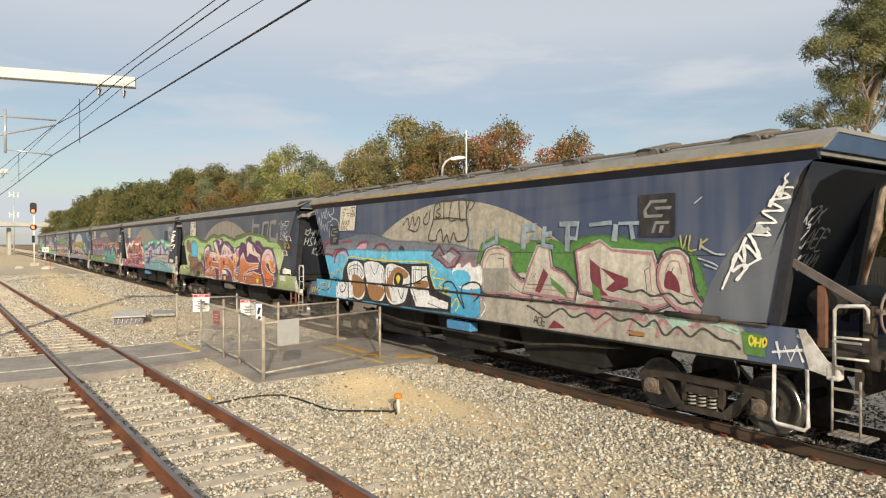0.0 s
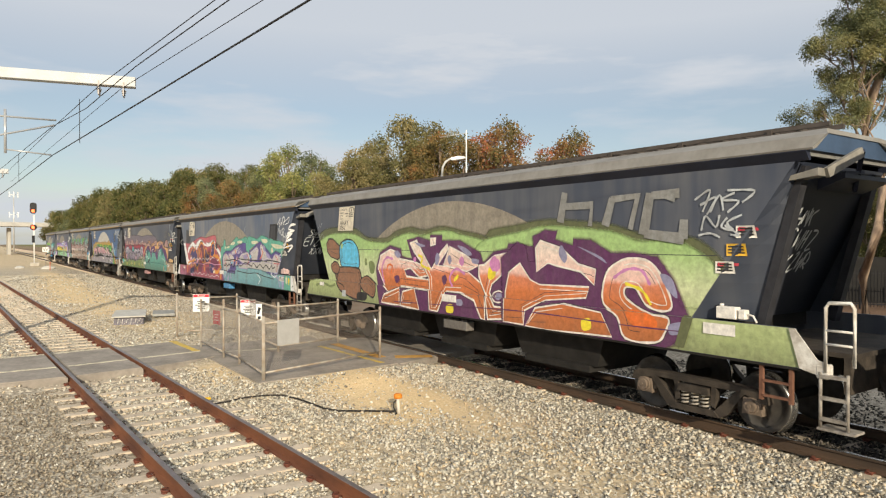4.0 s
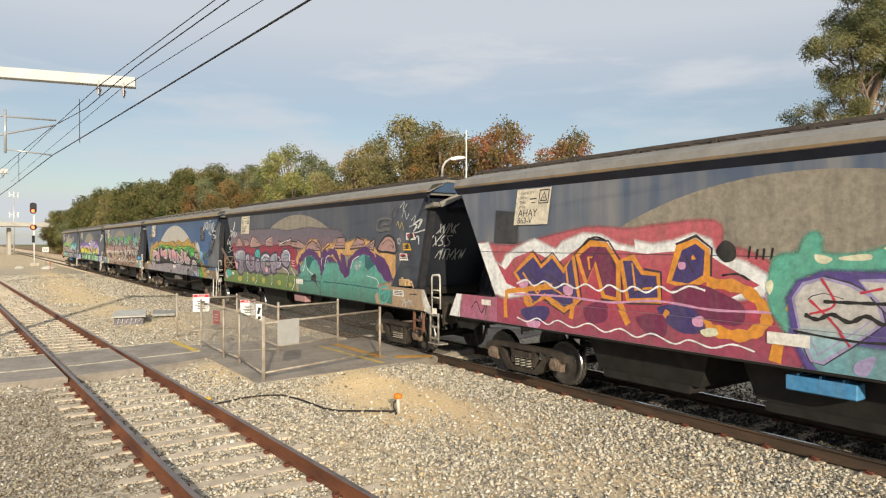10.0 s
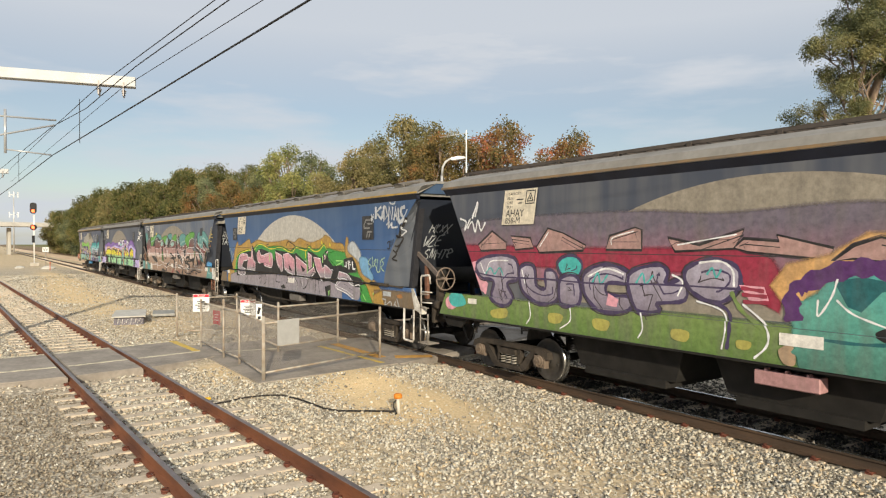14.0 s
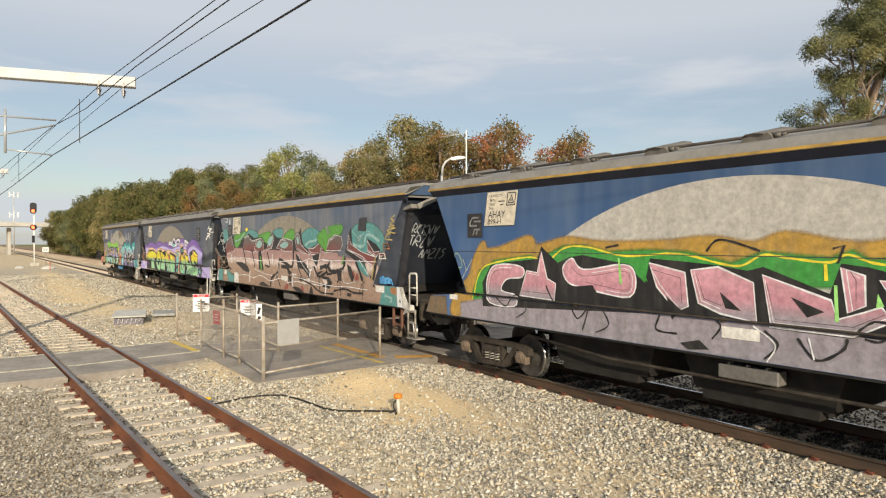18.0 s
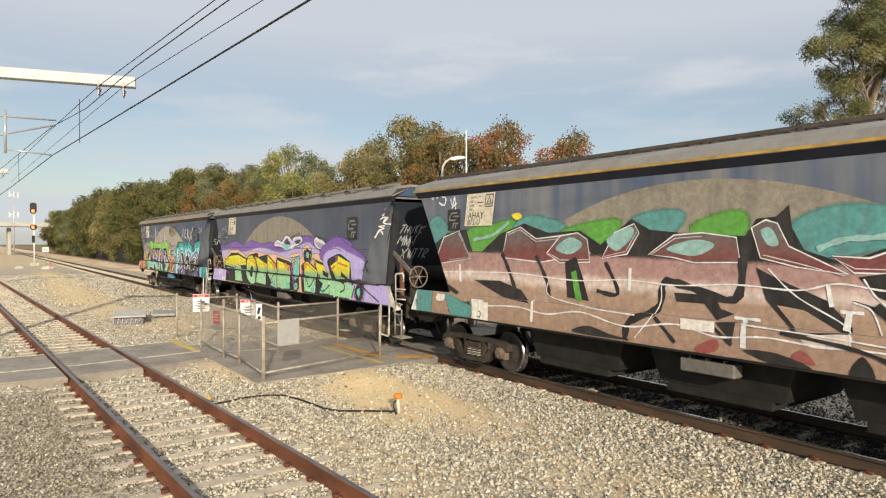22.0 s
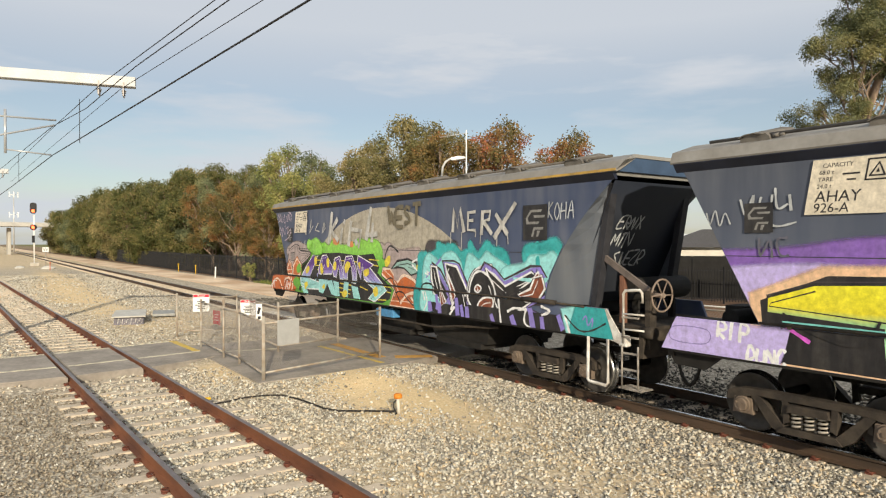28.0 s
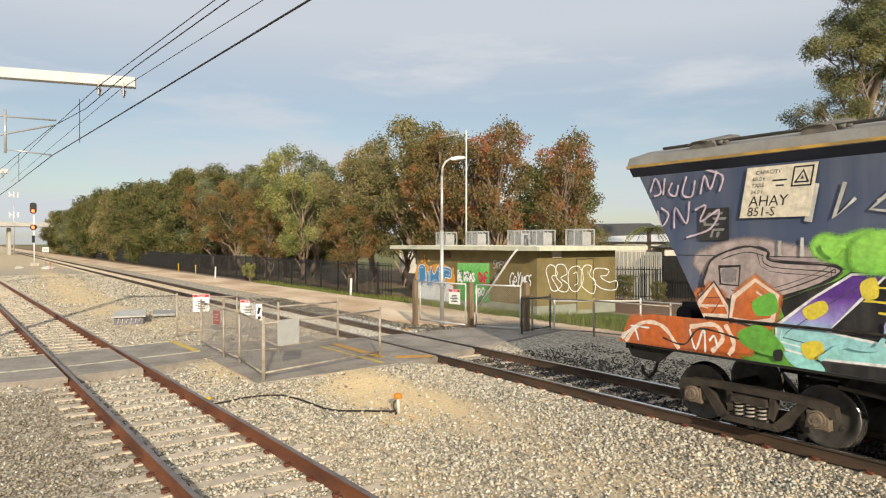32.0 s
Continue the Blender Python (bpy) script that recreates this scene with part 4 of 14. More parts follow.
solid("track_cable", bm, m_cable, "black cable snaking from the rail to the marker post", "cable")
cl = thing("rail_clamp", (-11.95, -6.62, -0.08), "small yellow clamp with a cable loop on the rail", "clamp")
bm = bmesh.new()
box(bm, (0, -0.02, 0.05), (0.10, 0.09, 0.04), bev=0.008)
part("clamp_body", bm, mat("yellow_paint", (0.72, 0.42, 0.03), 0.5, var=0.15), cl, "yellow clamp body")
bm = bmesh.new()
tube(bm, [(0.03 + 0.035 * math.sin(a), -0.07, -0.02 + 0.05 * math.cos(a)) for a in [k * 0.7 for k in range(9)]], 0.013, 6)
part("cable_loop", bm, m_cable, cl)
for x, y, c in ((-82, -3.6, (0.55, 0.12, 0.05)), (-70, 6.6, (0.7, 0.45, 0.03)), (-64, 6.7, (0.7, 0.45, 0.03))):
    bm = bmesh.new()
    rod(bm, (0, 0, -0.1), (0, 0, 0.75), 0.04, 8)
    rod(bm, (0, 0, 0.75), (0, 0, 0.85), 0.10, 8, 0.06)
    solid("hydrant" if y > 0 else "line_marker", bm, mat("paint_%d" % int(-x), c, 0.5), "small brightly painted marker beside the line", "marker", loc=pose(x, y, -0.2))
for x, y, r in ((-86, -3.5, 0.7), (-90, -6, 0.5)):
    bm = bmesh.new()
    bmesh.ops.create_icosphere(bm, subdivisions=2, radius=r)
    for v in bm.verts:
        v.co *= 1 + 0.25 * noise.noise(v.co * 2)
        v.co.z *= 0.4
    solid("rubble_heap", bm, m_pit, "low heap of pale rubble beside the line", "rubble", loc=pose(x, y, -0.1))

# road bridge and phone mast far down the line
br = thing("road_bridge", (-200, 8, -0.2), "pale concrete road bridge far down the line", "bridge", rot=-84)
m_br = mat("pale_bridge_concrete", (0.48, 0.46, 0.42), 0.85, var=0.15, scale=0.5)
bm = bmesh.new()
box(bm, (60, 0, 7.35), (190, 9, 0.7))
part("deck", bm, m_br, br)
bm = bmesh.new()
box(bm, (60, -4.7, 8.0), (190, 0.3, 0.55))
part("parapet", bm, m_br, br)
for x in (11.5, 34, 52, 75):
    bm = bmesh.new()
    box(bm, (x, 0, 3.3), (0.7, 2.5, 6.8), bev=0.1)
    part("pier", bm, m_br, br)
pm = thing("phone_mast", (-240, -0.8, -0.2), "slim phone mast with two rings of panel aerials", "mast")
bm = bmesh.new()
rod(bm, (0, 0, 0), (0, 0, 18.5), 0.2, 8, 0.12)
part("pole", bm, m_pole, pm)
for zc in (17.5, 11.5):
    for k in range(4):
        bm = bmesh.new()
        box(bm, (1.1 * math.cos(k * 1.57), 1.1 * math.sin(k * 1.57), zc), (0.24, 0.24, 1.7))
        beam(bm, (0, 0, zc), (1.0 * math.cos(k * 1.57), 1.0 * math.sin(k * 1.57), zc), 0.15, 0.15)
        part("panel_aerial", bm, m_white, pm)

# ---------------------------------------------------------------- houses and sheds beyond
m_brick = mat("cream_house_wall", (0.66, 0.62, 0.55), 0.85, var=0.12, scale=2)
m_tile = mat("dark_grey_roof_tiles", (0.10, 0.095, 0.095), 0.8, var=0.3, scale=8, stretch=(1, 1, 3), bump=0.3, bump_scale=10)
m_pale_roof = mat("white_metal_roof", (0.74, 0.73, 0.70), 0.5, var=0.1)


def house(x, y, w, d, h, rh, m_w, m_r, label, rot=0, z=-0.2):
    o = thing("house", (x, y, z), label, "house", "houses beyond the trees", rot=rot)
    bm = bmesh.new()
    box(bm, (0, 0, h / 2), (w, d, h))
    part("wall", bm, m_w, o)
    bm = bmesh.new()
    e = 0.5
    v = [bm.verts.new(p) for p in ((-w / 2 - e, -d / 2 - e, h), (w / 2 + e, -d / 2 - e, h), (w / 2 + e, d / 2 + e, h), (-w / 2 - e, d / 2 + e, h), (-w / 2 + d * 0.4, 0, h + rh), (w / 2 - d * 0.4, 0, h + rh))]
    for f in ((0, 1, 5, 4), (1, 2, 5), (2, 3, 4, 5), (3, 0, 4), (3, 2, 1, 0)):
        bm.faces.new([v[i] for i in f])
    part("roof", bm, m_r, o)
    for k in (-0.28, 0.22):
        wdw = bmesh.new()
        box(wdw, (w * k, -d / 2 - 0.02, h * 0.55), (1.5, 0.06, 1.1))
        part("window", wdw, mat("dark_window", (0.03, 0.035, 0.04), 0.1, spec=0.6), o)
    return o


house(-37, 33, 13, 9, 2.6, 1.9, m_brick, m_tile, "cream house with a dark tiled hip roof behind the trees", rot=35)
house(-27.5, 35, 10, 7, 2.6, 1.3, m_brick, m_tile, "white rendered house with a dark tiled roof", rot=40)
house(-34.2, 33.5, 10, 7, 3.0, 0.8, m_brick, m_pale_roof, "white shed with a pale metal roof", rot=30)
house(-52, 30, 12, 8, 2.6, 1.4, m_brick, m_pale_roof, "pale house with a white metal roof", rot=25)
house(-22.3, 33, 7.0, 5, 2.1, 0.75, m_pale_roof, m_pale_roof, "low white shed with a pale metal roof behind the screen fence", rot=32)
m_corr = mat("grey_corrugated_fence", (0.46, 0.45, 0.40), 0.7, var=0.12)
cf = thing("corrugated_fence", (-9.0, 19.6, -0.2), "grey corrugated metal fence along the back of the lots", "fence", rot=8)
for i in range(27):
    bm = bmesh.new()
    box(bm, (-15.2 + i * 0.12, 0.02 * (i % 2), 1.2), (0.075, 0.03, 2.5))
    part("fence_sheet", bm, m_corr, cf)
m_shade = mat("black_shade_cloth", (0.022, 0.021, 0.020), 0.95, var=0.3, scale=3)
dk = thing("shade_fence", (-22.5, 18.3, -0.1), "dark shade-cloth screen fence above a bare bank", "fence", rot=32)
for i in range(6):
    bm = bmesh.new()
    box(bm, (i * 2.5 + 1.25, 0, 1.10), (2.46, 0.04, 2.1))
    part("screen_panel", bm, m_shade, dk)
    bm = bmesh.new()
    rod(bm, (i * 2.5, 0.05, -0.1), (i * 2.5, 0.05, 2.0), 0.03, 6)
    part("post", bm, m_black_steel, dk)

# ---------------------------------------------------------------- trees
m_bark = mat("mottled_gum_bark", (0.34, 0.25, 0.18), 0.9, col2=(0.15, 0.11, 0.085), scale=2.0, stretch=(2, 2, 0.5), bump=0.3)
GREENS = [(0.0, (0.045, 0.062, 0.020)), (0.35, (0.105, 0.116, 0.038)), (0.7, (0.185, 0.172, 0.060)), (1.0, (0.270, 0.220, 0.085))]
RUSTS = [(0.0, (0.070, 0.070, 0.024)), (0.35, (0.160, 0.130, 0.047)), (0.68, (0.258, 0.175, 0.063)), (0.90, (0.34, 0.16, 0.06)), (1.0, (0.38, 0.13, 0.055))]
GUMS = [(0.0, (0.075, 0.090, 0.045)), (0.35, (0.165, 0.175, 0.080)), (0.75, (0.300, 0.275, 0.115)), (1.0, (0.420, 0.370, 0.170))]
REDS = [(0.0, (0.070, 0.072, 0.025)), (0.4, (0.159, 0.124, 0.047)), (0.72, (0.275, 0.146, 0.059)), (1.0, (0.40, 0.11, 0.065))]
GREYS = [(0.0, (0.065, 0.084, 0.047)), (0.4, (0.130, 0.149, 0.079)), (0.8, (0.208, 0.218, 0.104)), (1.0, (0.288, 0.278, 0.126))]
OLIVES = [(0.0, (0.080, 0.085, 0.032)), (0.4, (0.175, 0.160, 0.065)), (0.8, (0.290, 0.240, 0.105)), (1.0, (0.400, 0.310, 0.150))]
LIMES = [(0.0, (0.092, 0.115, 0.034)), (0.4, (0.203, 0.217, 0.071)), (0.8, (0.321, 0.304, 0.105)), (1.0, (0.405, 0.365, 0.144))]
LEAF = {k: palette("leaves_" + k, [(p, tuple(min(0.9, u * f) for u in c)) for p, c in v], 0.65, trans=0.25, noise_scale=0.75) for k, v, f in (("olive", OLIVES, 1.1), ("green", GREENS, 0.95), ("rust", RUSTS, 1.0), ("red", REDS, 1.15), ("gum", GUMS, 1.0), ("grey", GREYS, 1.1), ("dark", GREENS, 0.75), ("lime", LIMES, 1.2))}


def limb(bm, p, q, r0, r1, rng, n=5, bend=0.12):
    p, q = Vector(p), Vector(q)
    L = (q - p).length
    pts = [p]
    for i in range(1, n + 1):
        w = bend * L * math.sin(math.pi * i / n)
        pts.append(p.lerp(q, i / n) + Vector((rng.uniform(-w, w), rng.uniform(-w, w), rng.uniform(-w, w) * 0.4)))
    tube(bm, pts, [r0 + (r1 - r0) * i / n for i in range(n + 1)], 7)
    return pts


def crown_leaves(blobs, per, leaf, seed, slim=0.30):
    """Drooping leaves in the outer shell of each clump, in small sprays with gaps between."""
    rng = np.random.default_rng(seed)
    V, n_all = [], 0
    for (c, r) in blobs:
        n_sp = max(6, int(per * r * r / 4))
        d = rng.normal(size=(n_sp, 3))
        d /= np.linalg.norm(d, axis=1)[:, None]
        rad = rng.uniform(0.30, 1.0, n_sp) ** 0.5
        sp = np.array(c) + d * rad[:, None] * np.array([r, r, r * 0.72])
        for s in sp:
            k = 10
            pos = s + rng.normal(0, leaf * 1.2, (k, 3))
            a = rng.uniform(0, 6.283, k)
            droop = rng.uniform(-1.3, 0.25, k)
            u = np.stack([np.cos(a) * np.cos(droop), np.sin(a) * np.cos(droop), np.sin(droop)], 1)
            w = np.cross(u, rng.normal(size=(k, 3)))
            w /= np.linalg.norm(w, axis=1)[:, None]
            L = (leaf * rng.uniform(0.7, 1.5, k))[:, None]
            W = L * slim
            V.append(np.stack([pos, pos + u * L * 0.5 + w * W, pos + u * L, pos + u * L * 0.5 - w * W], 1))
            n_all += k
    V = np.concatenate(V).reshape(-1, 3).astype(np.float32)
    me = bpy.data.meshes.new("crown")
    me.vertices.add(len(V))
    me.vertices.foreach_set("co", V.ravel())
    me.loops.add(len(V))
    me.loops.foreach_set("vertex_index", np.arange(len(V), dtype=np.int32))
    me.polygons.add(n_all)
    me.polygons.foreach_set("loop_start", np.arange(0, len(V), 4, dtype=np.int32))
    me.update()
    me.validate()
    return me


def gum_tree(seed, h, spread, base, per, leaf, n_blob=16, lean=(0, 0), trunks=1, slim=0.30, boughs=()):
    """Meshes of one gum: trunk with limbs, and the leaf mesh. base: where the crown begins, as a share of the height; boughs: single clumps on limbs of their own (x, y, z, radius)."""
    rng = random.Random(seed)
    bm = bmesh.new()
    blobs = []
    for t in range(trunks):
        ox, oy = (rng.uniform(-0.5, 0.5), rng.uniform(-0.4, 0.4)) if trunks > 1 else (0, 0)
        top = Vector((lean[0] * h + ox * 3, lean[1] * h + oy * 3, h * rng.uniform(0.62, 0.75)))
        pts = limb(bm, (ox, oy, -0.3), top, (0.012 if boughs else 0.028) * h / trunks ** 0.5, 0.010 * h, rng, 7, 0.05)
        k = n_blob // trunks
        for i in range(k):
            a = i * 2.4 + rng.uniform(-0.5, 0.5)
            zc = h * (base + (0.94 - base) * ((i + 0.5) / k))
            env = math.sin(math.pi * min(1.0, max(0.12, (zc / h - base * 0.7) / (1.08 - base * 0.7)))) ** 0.6
            rr = spread * env * rng.uniform(0.35, 0.95)
            c = Vector((top.x * min(1, zc / top.z) + math.cos(a) * rr, top.y * min(1, zc / top.z) + math.sin(a) * rr, zc))
            r = spread * rng.uniform(0.20, 0.38)
            c.z = min(c.z, h - r * 0.7)
            blobs.append((c, r))
            j = max(1, min(len(pts) - 2, int(len(pts) * (zc / h) * 0.75)))
            limb(bm, pts[j], c, 0.010 * h * (1 - i / k * 0.5), 0.003 * h, rng, 4, 0.10)
            for e in range(2):
                limb(bm, c.lerp(pts[j], 0.3), c + Vector((rng.uniform(-1, 1), rng.uniform(-1, 1), rng.uniform(-0.2, 0.8))) * r * 0.8, 0.0035 * h, 0.001 * h, rng, 3, 0.1)
    for x, y, z, r in boughs:
        c = Vector((x * 0.84, y, z))
        j = max(1, min(len(pts) - 2, int(len(pts) * (z / h) * 0.9)))
        limb(bm, pts[j], c, 0.0032 * h, 0.0012 * h, rng, 5, 0.08)
        for e in range(5):
            q = c + Vector((rng.uniform(-1, 1), rng.uniform(-1, 1), rng.uniform(-0.9, 0.9))) * r
            limb(bm, c.lerp(pts[j], 0.25), q, 0.002 * h, 0.0006 * h, rng, 3, 0.1)
            blobs.append((q, r * rng.uniform(0.30, 0.52)))
        blobs.append((c, r * 0.45))
    return done(bm, "trunk", m_bark), crown_leaves(blobs, per, leaf, seed, slim)


def plant(kind, tone, at, scale, turn, label, group="trees along the fence", name="gum_tree"):
    tr, cr = kind
    key = (cr.name, tone)
    if key not in TONED:
        c = cr.copy()
        c.materials.clear()
        c.materials.append(LEAF[tone])
        TONED[key] = c
    t = thing(name, at, label, "tree", group, rot=turn)
    t.scale = (scale, scale, scale)
    part("trunk", tr, None, t)
    part("crown", TONED[key], None, t)
    return t


TONED = {}
K1 = gum_tree(11, 10.8, 3.5, 0.30, 520, 0.125, 27)
K2 = gum_tree(12, 10.4, 3.2, 0.34, 520, 0.125, 24, (0.05, 0), 2)
K3 = gum_tree(13, 9.0, 3.0, 0.32, 520, 0.125, 24)
K4 = gum_tree(14, 8.9, 1.85, 0.36, 680, 0.115, 22)
BOUGHS = [(-3.0, 0.3, 7.6, 0.75), (-2.2, -0.3, 8.1, 0.6), (-1.9, 0.2, 9.8, 0.75), (-2.0, -0.4, 10.9, 0.85), (-1.3, 0.6, 11.7, 1.0), (-0.9, -0.8, 8.9, 0.7), (-0.5, 0.4, 8.0, 0.8), (-0.4, -0.6, 10.3, 1.0), (0.3, 0.9, 8.8, 1.0), (0.6, -0.5, 11.2, 1.1),
          (-0.6, 0.2, 12.9, 1.1), (0.5, 0.5, 13.7, 1.0), (1.6, -0.2, 10.2, 1.1), (1.9, 0.4, 8.5, 0.9), (1.5, 0.2, 12.3, 1.1), (0.1, -0.2, 14.5, 0.9), (-0.1, -1.0, 9.2, 0.9), (0.2, -1.1, 8.0, 0.8), (0.3, -1.1, 10.7, 0.9)]
K5 = gum_tree(15, 15.5, 3.9, 0.34, 2000, 0.08, 0, (0.03, 0), 1, 0.19, BOUGHS)
K6 = gum_tree(17, 10.4, 2.5, 0.30, 560, 0.125, 26, (0.03, 0.02))
KF = gum_tree(16, 10.6, 4.4, 0.08, 260, 0.19, 34)
LBL = {"olive": "airy olive-brown gum tree behind the fence", "green": "dense dark green gum tree behind the fence", "rust": "gum tree with rust-tinged foliage behind the fence", "red": "gum tree flushed with red new growth", "grey": "tall grey-green gum tree behind the fence", "lime": "pale yellow-green gum tree behind the fence"}
trees = [(K6, "olive", -35.0, 12.3, 1.06, 20), (K6, "rust", -31.4, 12.0, 0.90, 120), (K3, "olive", -38.0, 13.5, 0.92, 200), (K4, "red", -27.7, 13.0, 1.09, 60), (K4, "rust", -29.5, 12.6, 0.98, 150), (K3, "olive", -31.0, 15.6, 0.55, 75),
         (K4, "red", -24.5, 15.0, 0.99, 40), (K3, "olive", -23.4, 15.2, 0.42, 20), (K2, "olive", -39.9, 10.5, 0.86, 10), (K3, "olive", -45.0, 12.8, 0.92, 90), (K3, "lime", -47.7, 10.3, 0.92, 170), (K4, "lime", -54.1, 11.5, 1.28, 20), (K4, "grey", -50.4, 12.5, 1.18, 200)]
trees += [(K4, "olive", -43.3, 14.0, 1.24, 60), (K3, "rust", -56.0, 10.4, 0.86, 250), (K2, "grey", -62.0, 11.5, 0.95, 30), (K3, "rust", -60.8, 9.8, 0.95, 40), (K3, "grey", -68.0, 11.0, 1.05, 100), (K1, "green", -75.0, 13.5, 1.10, 100), (K3, "rust", -71.0, 10.2, 1.0, 140), (K1, "grey", -85.0, 13.0, 1.10, 220),
         (K2, "grey", -79.0, 11.0, 1.0, 300), (K3, "rust", -38.6, 9.6, 0.60, 190), (K3, "rust", -53.0, 9.7, 0.62, 80)]
for k, tone, x, y, s, a in trees:
    plant(k, tone, (x, y, -0.2), s, a, LBL[tone])
for i in range(25):
    x = -80 - i * 6.2
    plant(KF, ("green", "olive", "green", "green", "grey")[i % 5], (x, 11.5 + 2.5 * math.sin(i * 1.7), -0.2), 1.08 + 0.10 * math.sin(i * 2.1), i * 47, LBL[("green", "olive", "green", "green", "grey")[i % 5]])
for i in range(8):
    plant(KF, "green", (-35 - i * 16, 24 + 4 * math.sin(i * 2.2), -0.2), 0.82, i * 83, "dense dark green tree in the park behind the fence", "park trees")
plant(K5, "gum", (-12.15, 19.2, 0.0), 1.0, 0, "tall grey-green gum tree with open branches")
for x, y, s in ((-24.5, 39, 0.95), (-19.0, 38, 0.95), (-29.0, 39, 0.95), (-15, 36, 0.95), (-10.5, 30, 0.6), (-16.6, 31, 0.66), (-13.6, 30, 0.60), (-6, 30, 0.7), (-21.5, 40, 0.8)):
    plant(K3, "dark", (x, y, 0.1), s, x * 31, "bushy dark green tree beyond the screen fence", "park trees")
for x, y, s in ((-49.5, 6.9, 0.17), (-21.0, 15.3, 0.17), (-19.5, 15.9, 0.14)):
    plant(K3, "lime" if x < -40 else "green", (x, y, -0.3), s, 40, "small rounded green shrub on the verge", "shrubs", name="shrub")

plant(gum_tree(21, 4.5, 1.0, 0.05, 2200, 0.10, 26, slim=0.2), "green", (-19.0, 24.6, -0.1), 1.0, 0, "weeping bright green shrub beside the screen fence", "park trees", name="tall_shrub")
bare = thing("bare_tree", (-22.4, 35.8, -0.2), "leafless pale tree behind the white shed", "tree")
bm, rng = bmesh.new(), random.Random(5)
for k in range(5):
    a = k * 1.3
    pts = limb(bm, (0, 0, 0), (1.1 * math.cos(a), 1.1 * math.sin(a), rng.uniform(4.8, 6.0)), 0.10, 0.03, rng, 6, 0.06)
    for e in range(7):
        limb(bm, pts[3 + e % 4], pts[3 + e % 4] + Vector((rng.uniform(-0.9, 0.9), rng.uniform(-0.9, 0.9), rng.uniform(0.4, 1.3))), 0.035, 0.012, rng, 3, 0.12)
part("trunk", bm, mat("pale_dead_wood", (0.50, 0.44, 0.36), 0.9, var=0.25, scale=4), bare)

# palm behind the lots
pl_ = thing("palm_tree", (-26.5, 24.0, 0.0), "feathery palm with drooping fronds behind the house", "tree")
bm = bmesh.new()
rod(bm, (0, 0, 0), (0.1, 0, 3.6), 0.16, 8, 0.12)
part("trunk", bm, m_bark, pl_)
for k in range(14):
    a = k * 2.4
    e = 0.9 - 0.07 * k
    L = 1.5
    V, Fc = [], []
    for i in range(16):
        t = i / 15
        p = Vector((0.1 + math.cos(a) * L * t, math.sin(a) * L * t, 3.6 + e * t - 1.1 * t * t))
        s = Vector((-math.sin(a), math.cos(a), 0))
        for sg_ in (-1, 1):
            q = p + s * sg_ * 0.42 * (1 - 0.7 * t) + Vector((0, 0, -0.2))
            b0 = len(V)
            V += [tuple(p), tuple(p + Vector((math.cos(a), math.sin(a), 0)) * 0.07), tuple(q)]
            Fc.append((b0, b0 + 1, b0 + 2))
    part("frond", raw("frond", V, Fc, LEAF["lime"]), None, pl_)

# tufts of grass on the verge
rng = np.random.default_rng(9)
V, Fc = [], []
for _ in range(16000):
    r = rng.random()
    if r < 0.55:
        x, y = rng.uniform(-22, -10), rng.uniform(6.9, 9.4)
    elif r < 0.8:
        x, y = rng.uniform(-30, -20), rng.uniform(6.7, 7.7)
    else:
        x, y = rng.uniform(-48, -29), rng.uniform(6.5, 7.4)
    z = ground_z(x, y)
    a, h = rng.uniform(0, 6.28), rng.uniform(0.08, 0.34)
    w = 0.012
    b0 = len(V)
    V += [(x - w * math.sin(a), y + w * math.cos(a), z - 0.02), (x + w * math.sin(a), y - w * math.cos(a), z - 0.02), (x + 0.08 * math.cos(a), y + 0.08 * math.sin(a), z + h)]
    Fc.append((b0, b0 + 1, b0 + 2))
tagged(new("grass", raw("grass", V, Fc, palette("grass_blades", [(0.0, (0.07, 0.11, 0.02)), (0.6, (0.17, 0.21, 0.05)), (1.0, (0.30, 0.27, 0.10))], 0.8, trans=0.2))), "tufts of green and dry grass along the verge", "grass", kind="stuff")
# ---------------------------------------------------------------- grain hopper wagons
# local space: x = 0 at the trailing end of the roof, the leading end at +15.35; z = 0 at rail top
PITCH = 16.54
SIDE_Y, SILL_Y = 1.30, 1.34
WING_IN = 0.26
WB, B1, B2, WR = 1.83, 1.70, 13.42, 0.42
m_bogie = mat("grimy_cast_steel", (0.066, 0.053, 0.041), 0.8, 0.1, col2=(0.034, 0.028, 0.023), scale=5, bump=0.25, fine=0.3)
m_under = mat("black_grime", (0.022, 0.020, 0.018), 0.85, var=0.4, scale=4)
m_wheel = mat("wheel_steel", (0.085, 0.078, 0.070), 0.6, 0.3, col2=(0.05, 0.044, 0.04), scale=6)
m_tread = mat("polished_tread", (0.55, 0.54, 0.52), 0.25, 0.95, var=0.1)
m_axlecap = mat("dusty_axle_box", (0.21, 0.16, 0.12), 0.8, 0.1, var=0.3, scale=8)
m_spring = mat("worn_spring_steel", (0.42, 0.38, 0.32), 0.6, 0.3, var=0.3)
m_wwhite = mat("chipped_white_paint", (0.70, 0.68, 0.63), 0.6, col2=(0.42, 0.38, 0.33), scale=7, fine=0.2)
m_roofpaint = mat("weathered_grey_roof", (0.265, 0.255, 0.235), 0.7, col2=(0.20, 0.187, 0.168), scale=1.5, fine=0.15)
m_yell = mat("faded_yellow_stripe", (0.50, 0.31, 0.07), 0.65, col2=(0.30, 0.20, 0.07), scale=4)
m_yell_old = mat("worn_brown_stripe", (0.25, 0.165, 0.085), 0.75, col2=(0.17, 0.135, 0.10), scale=3)
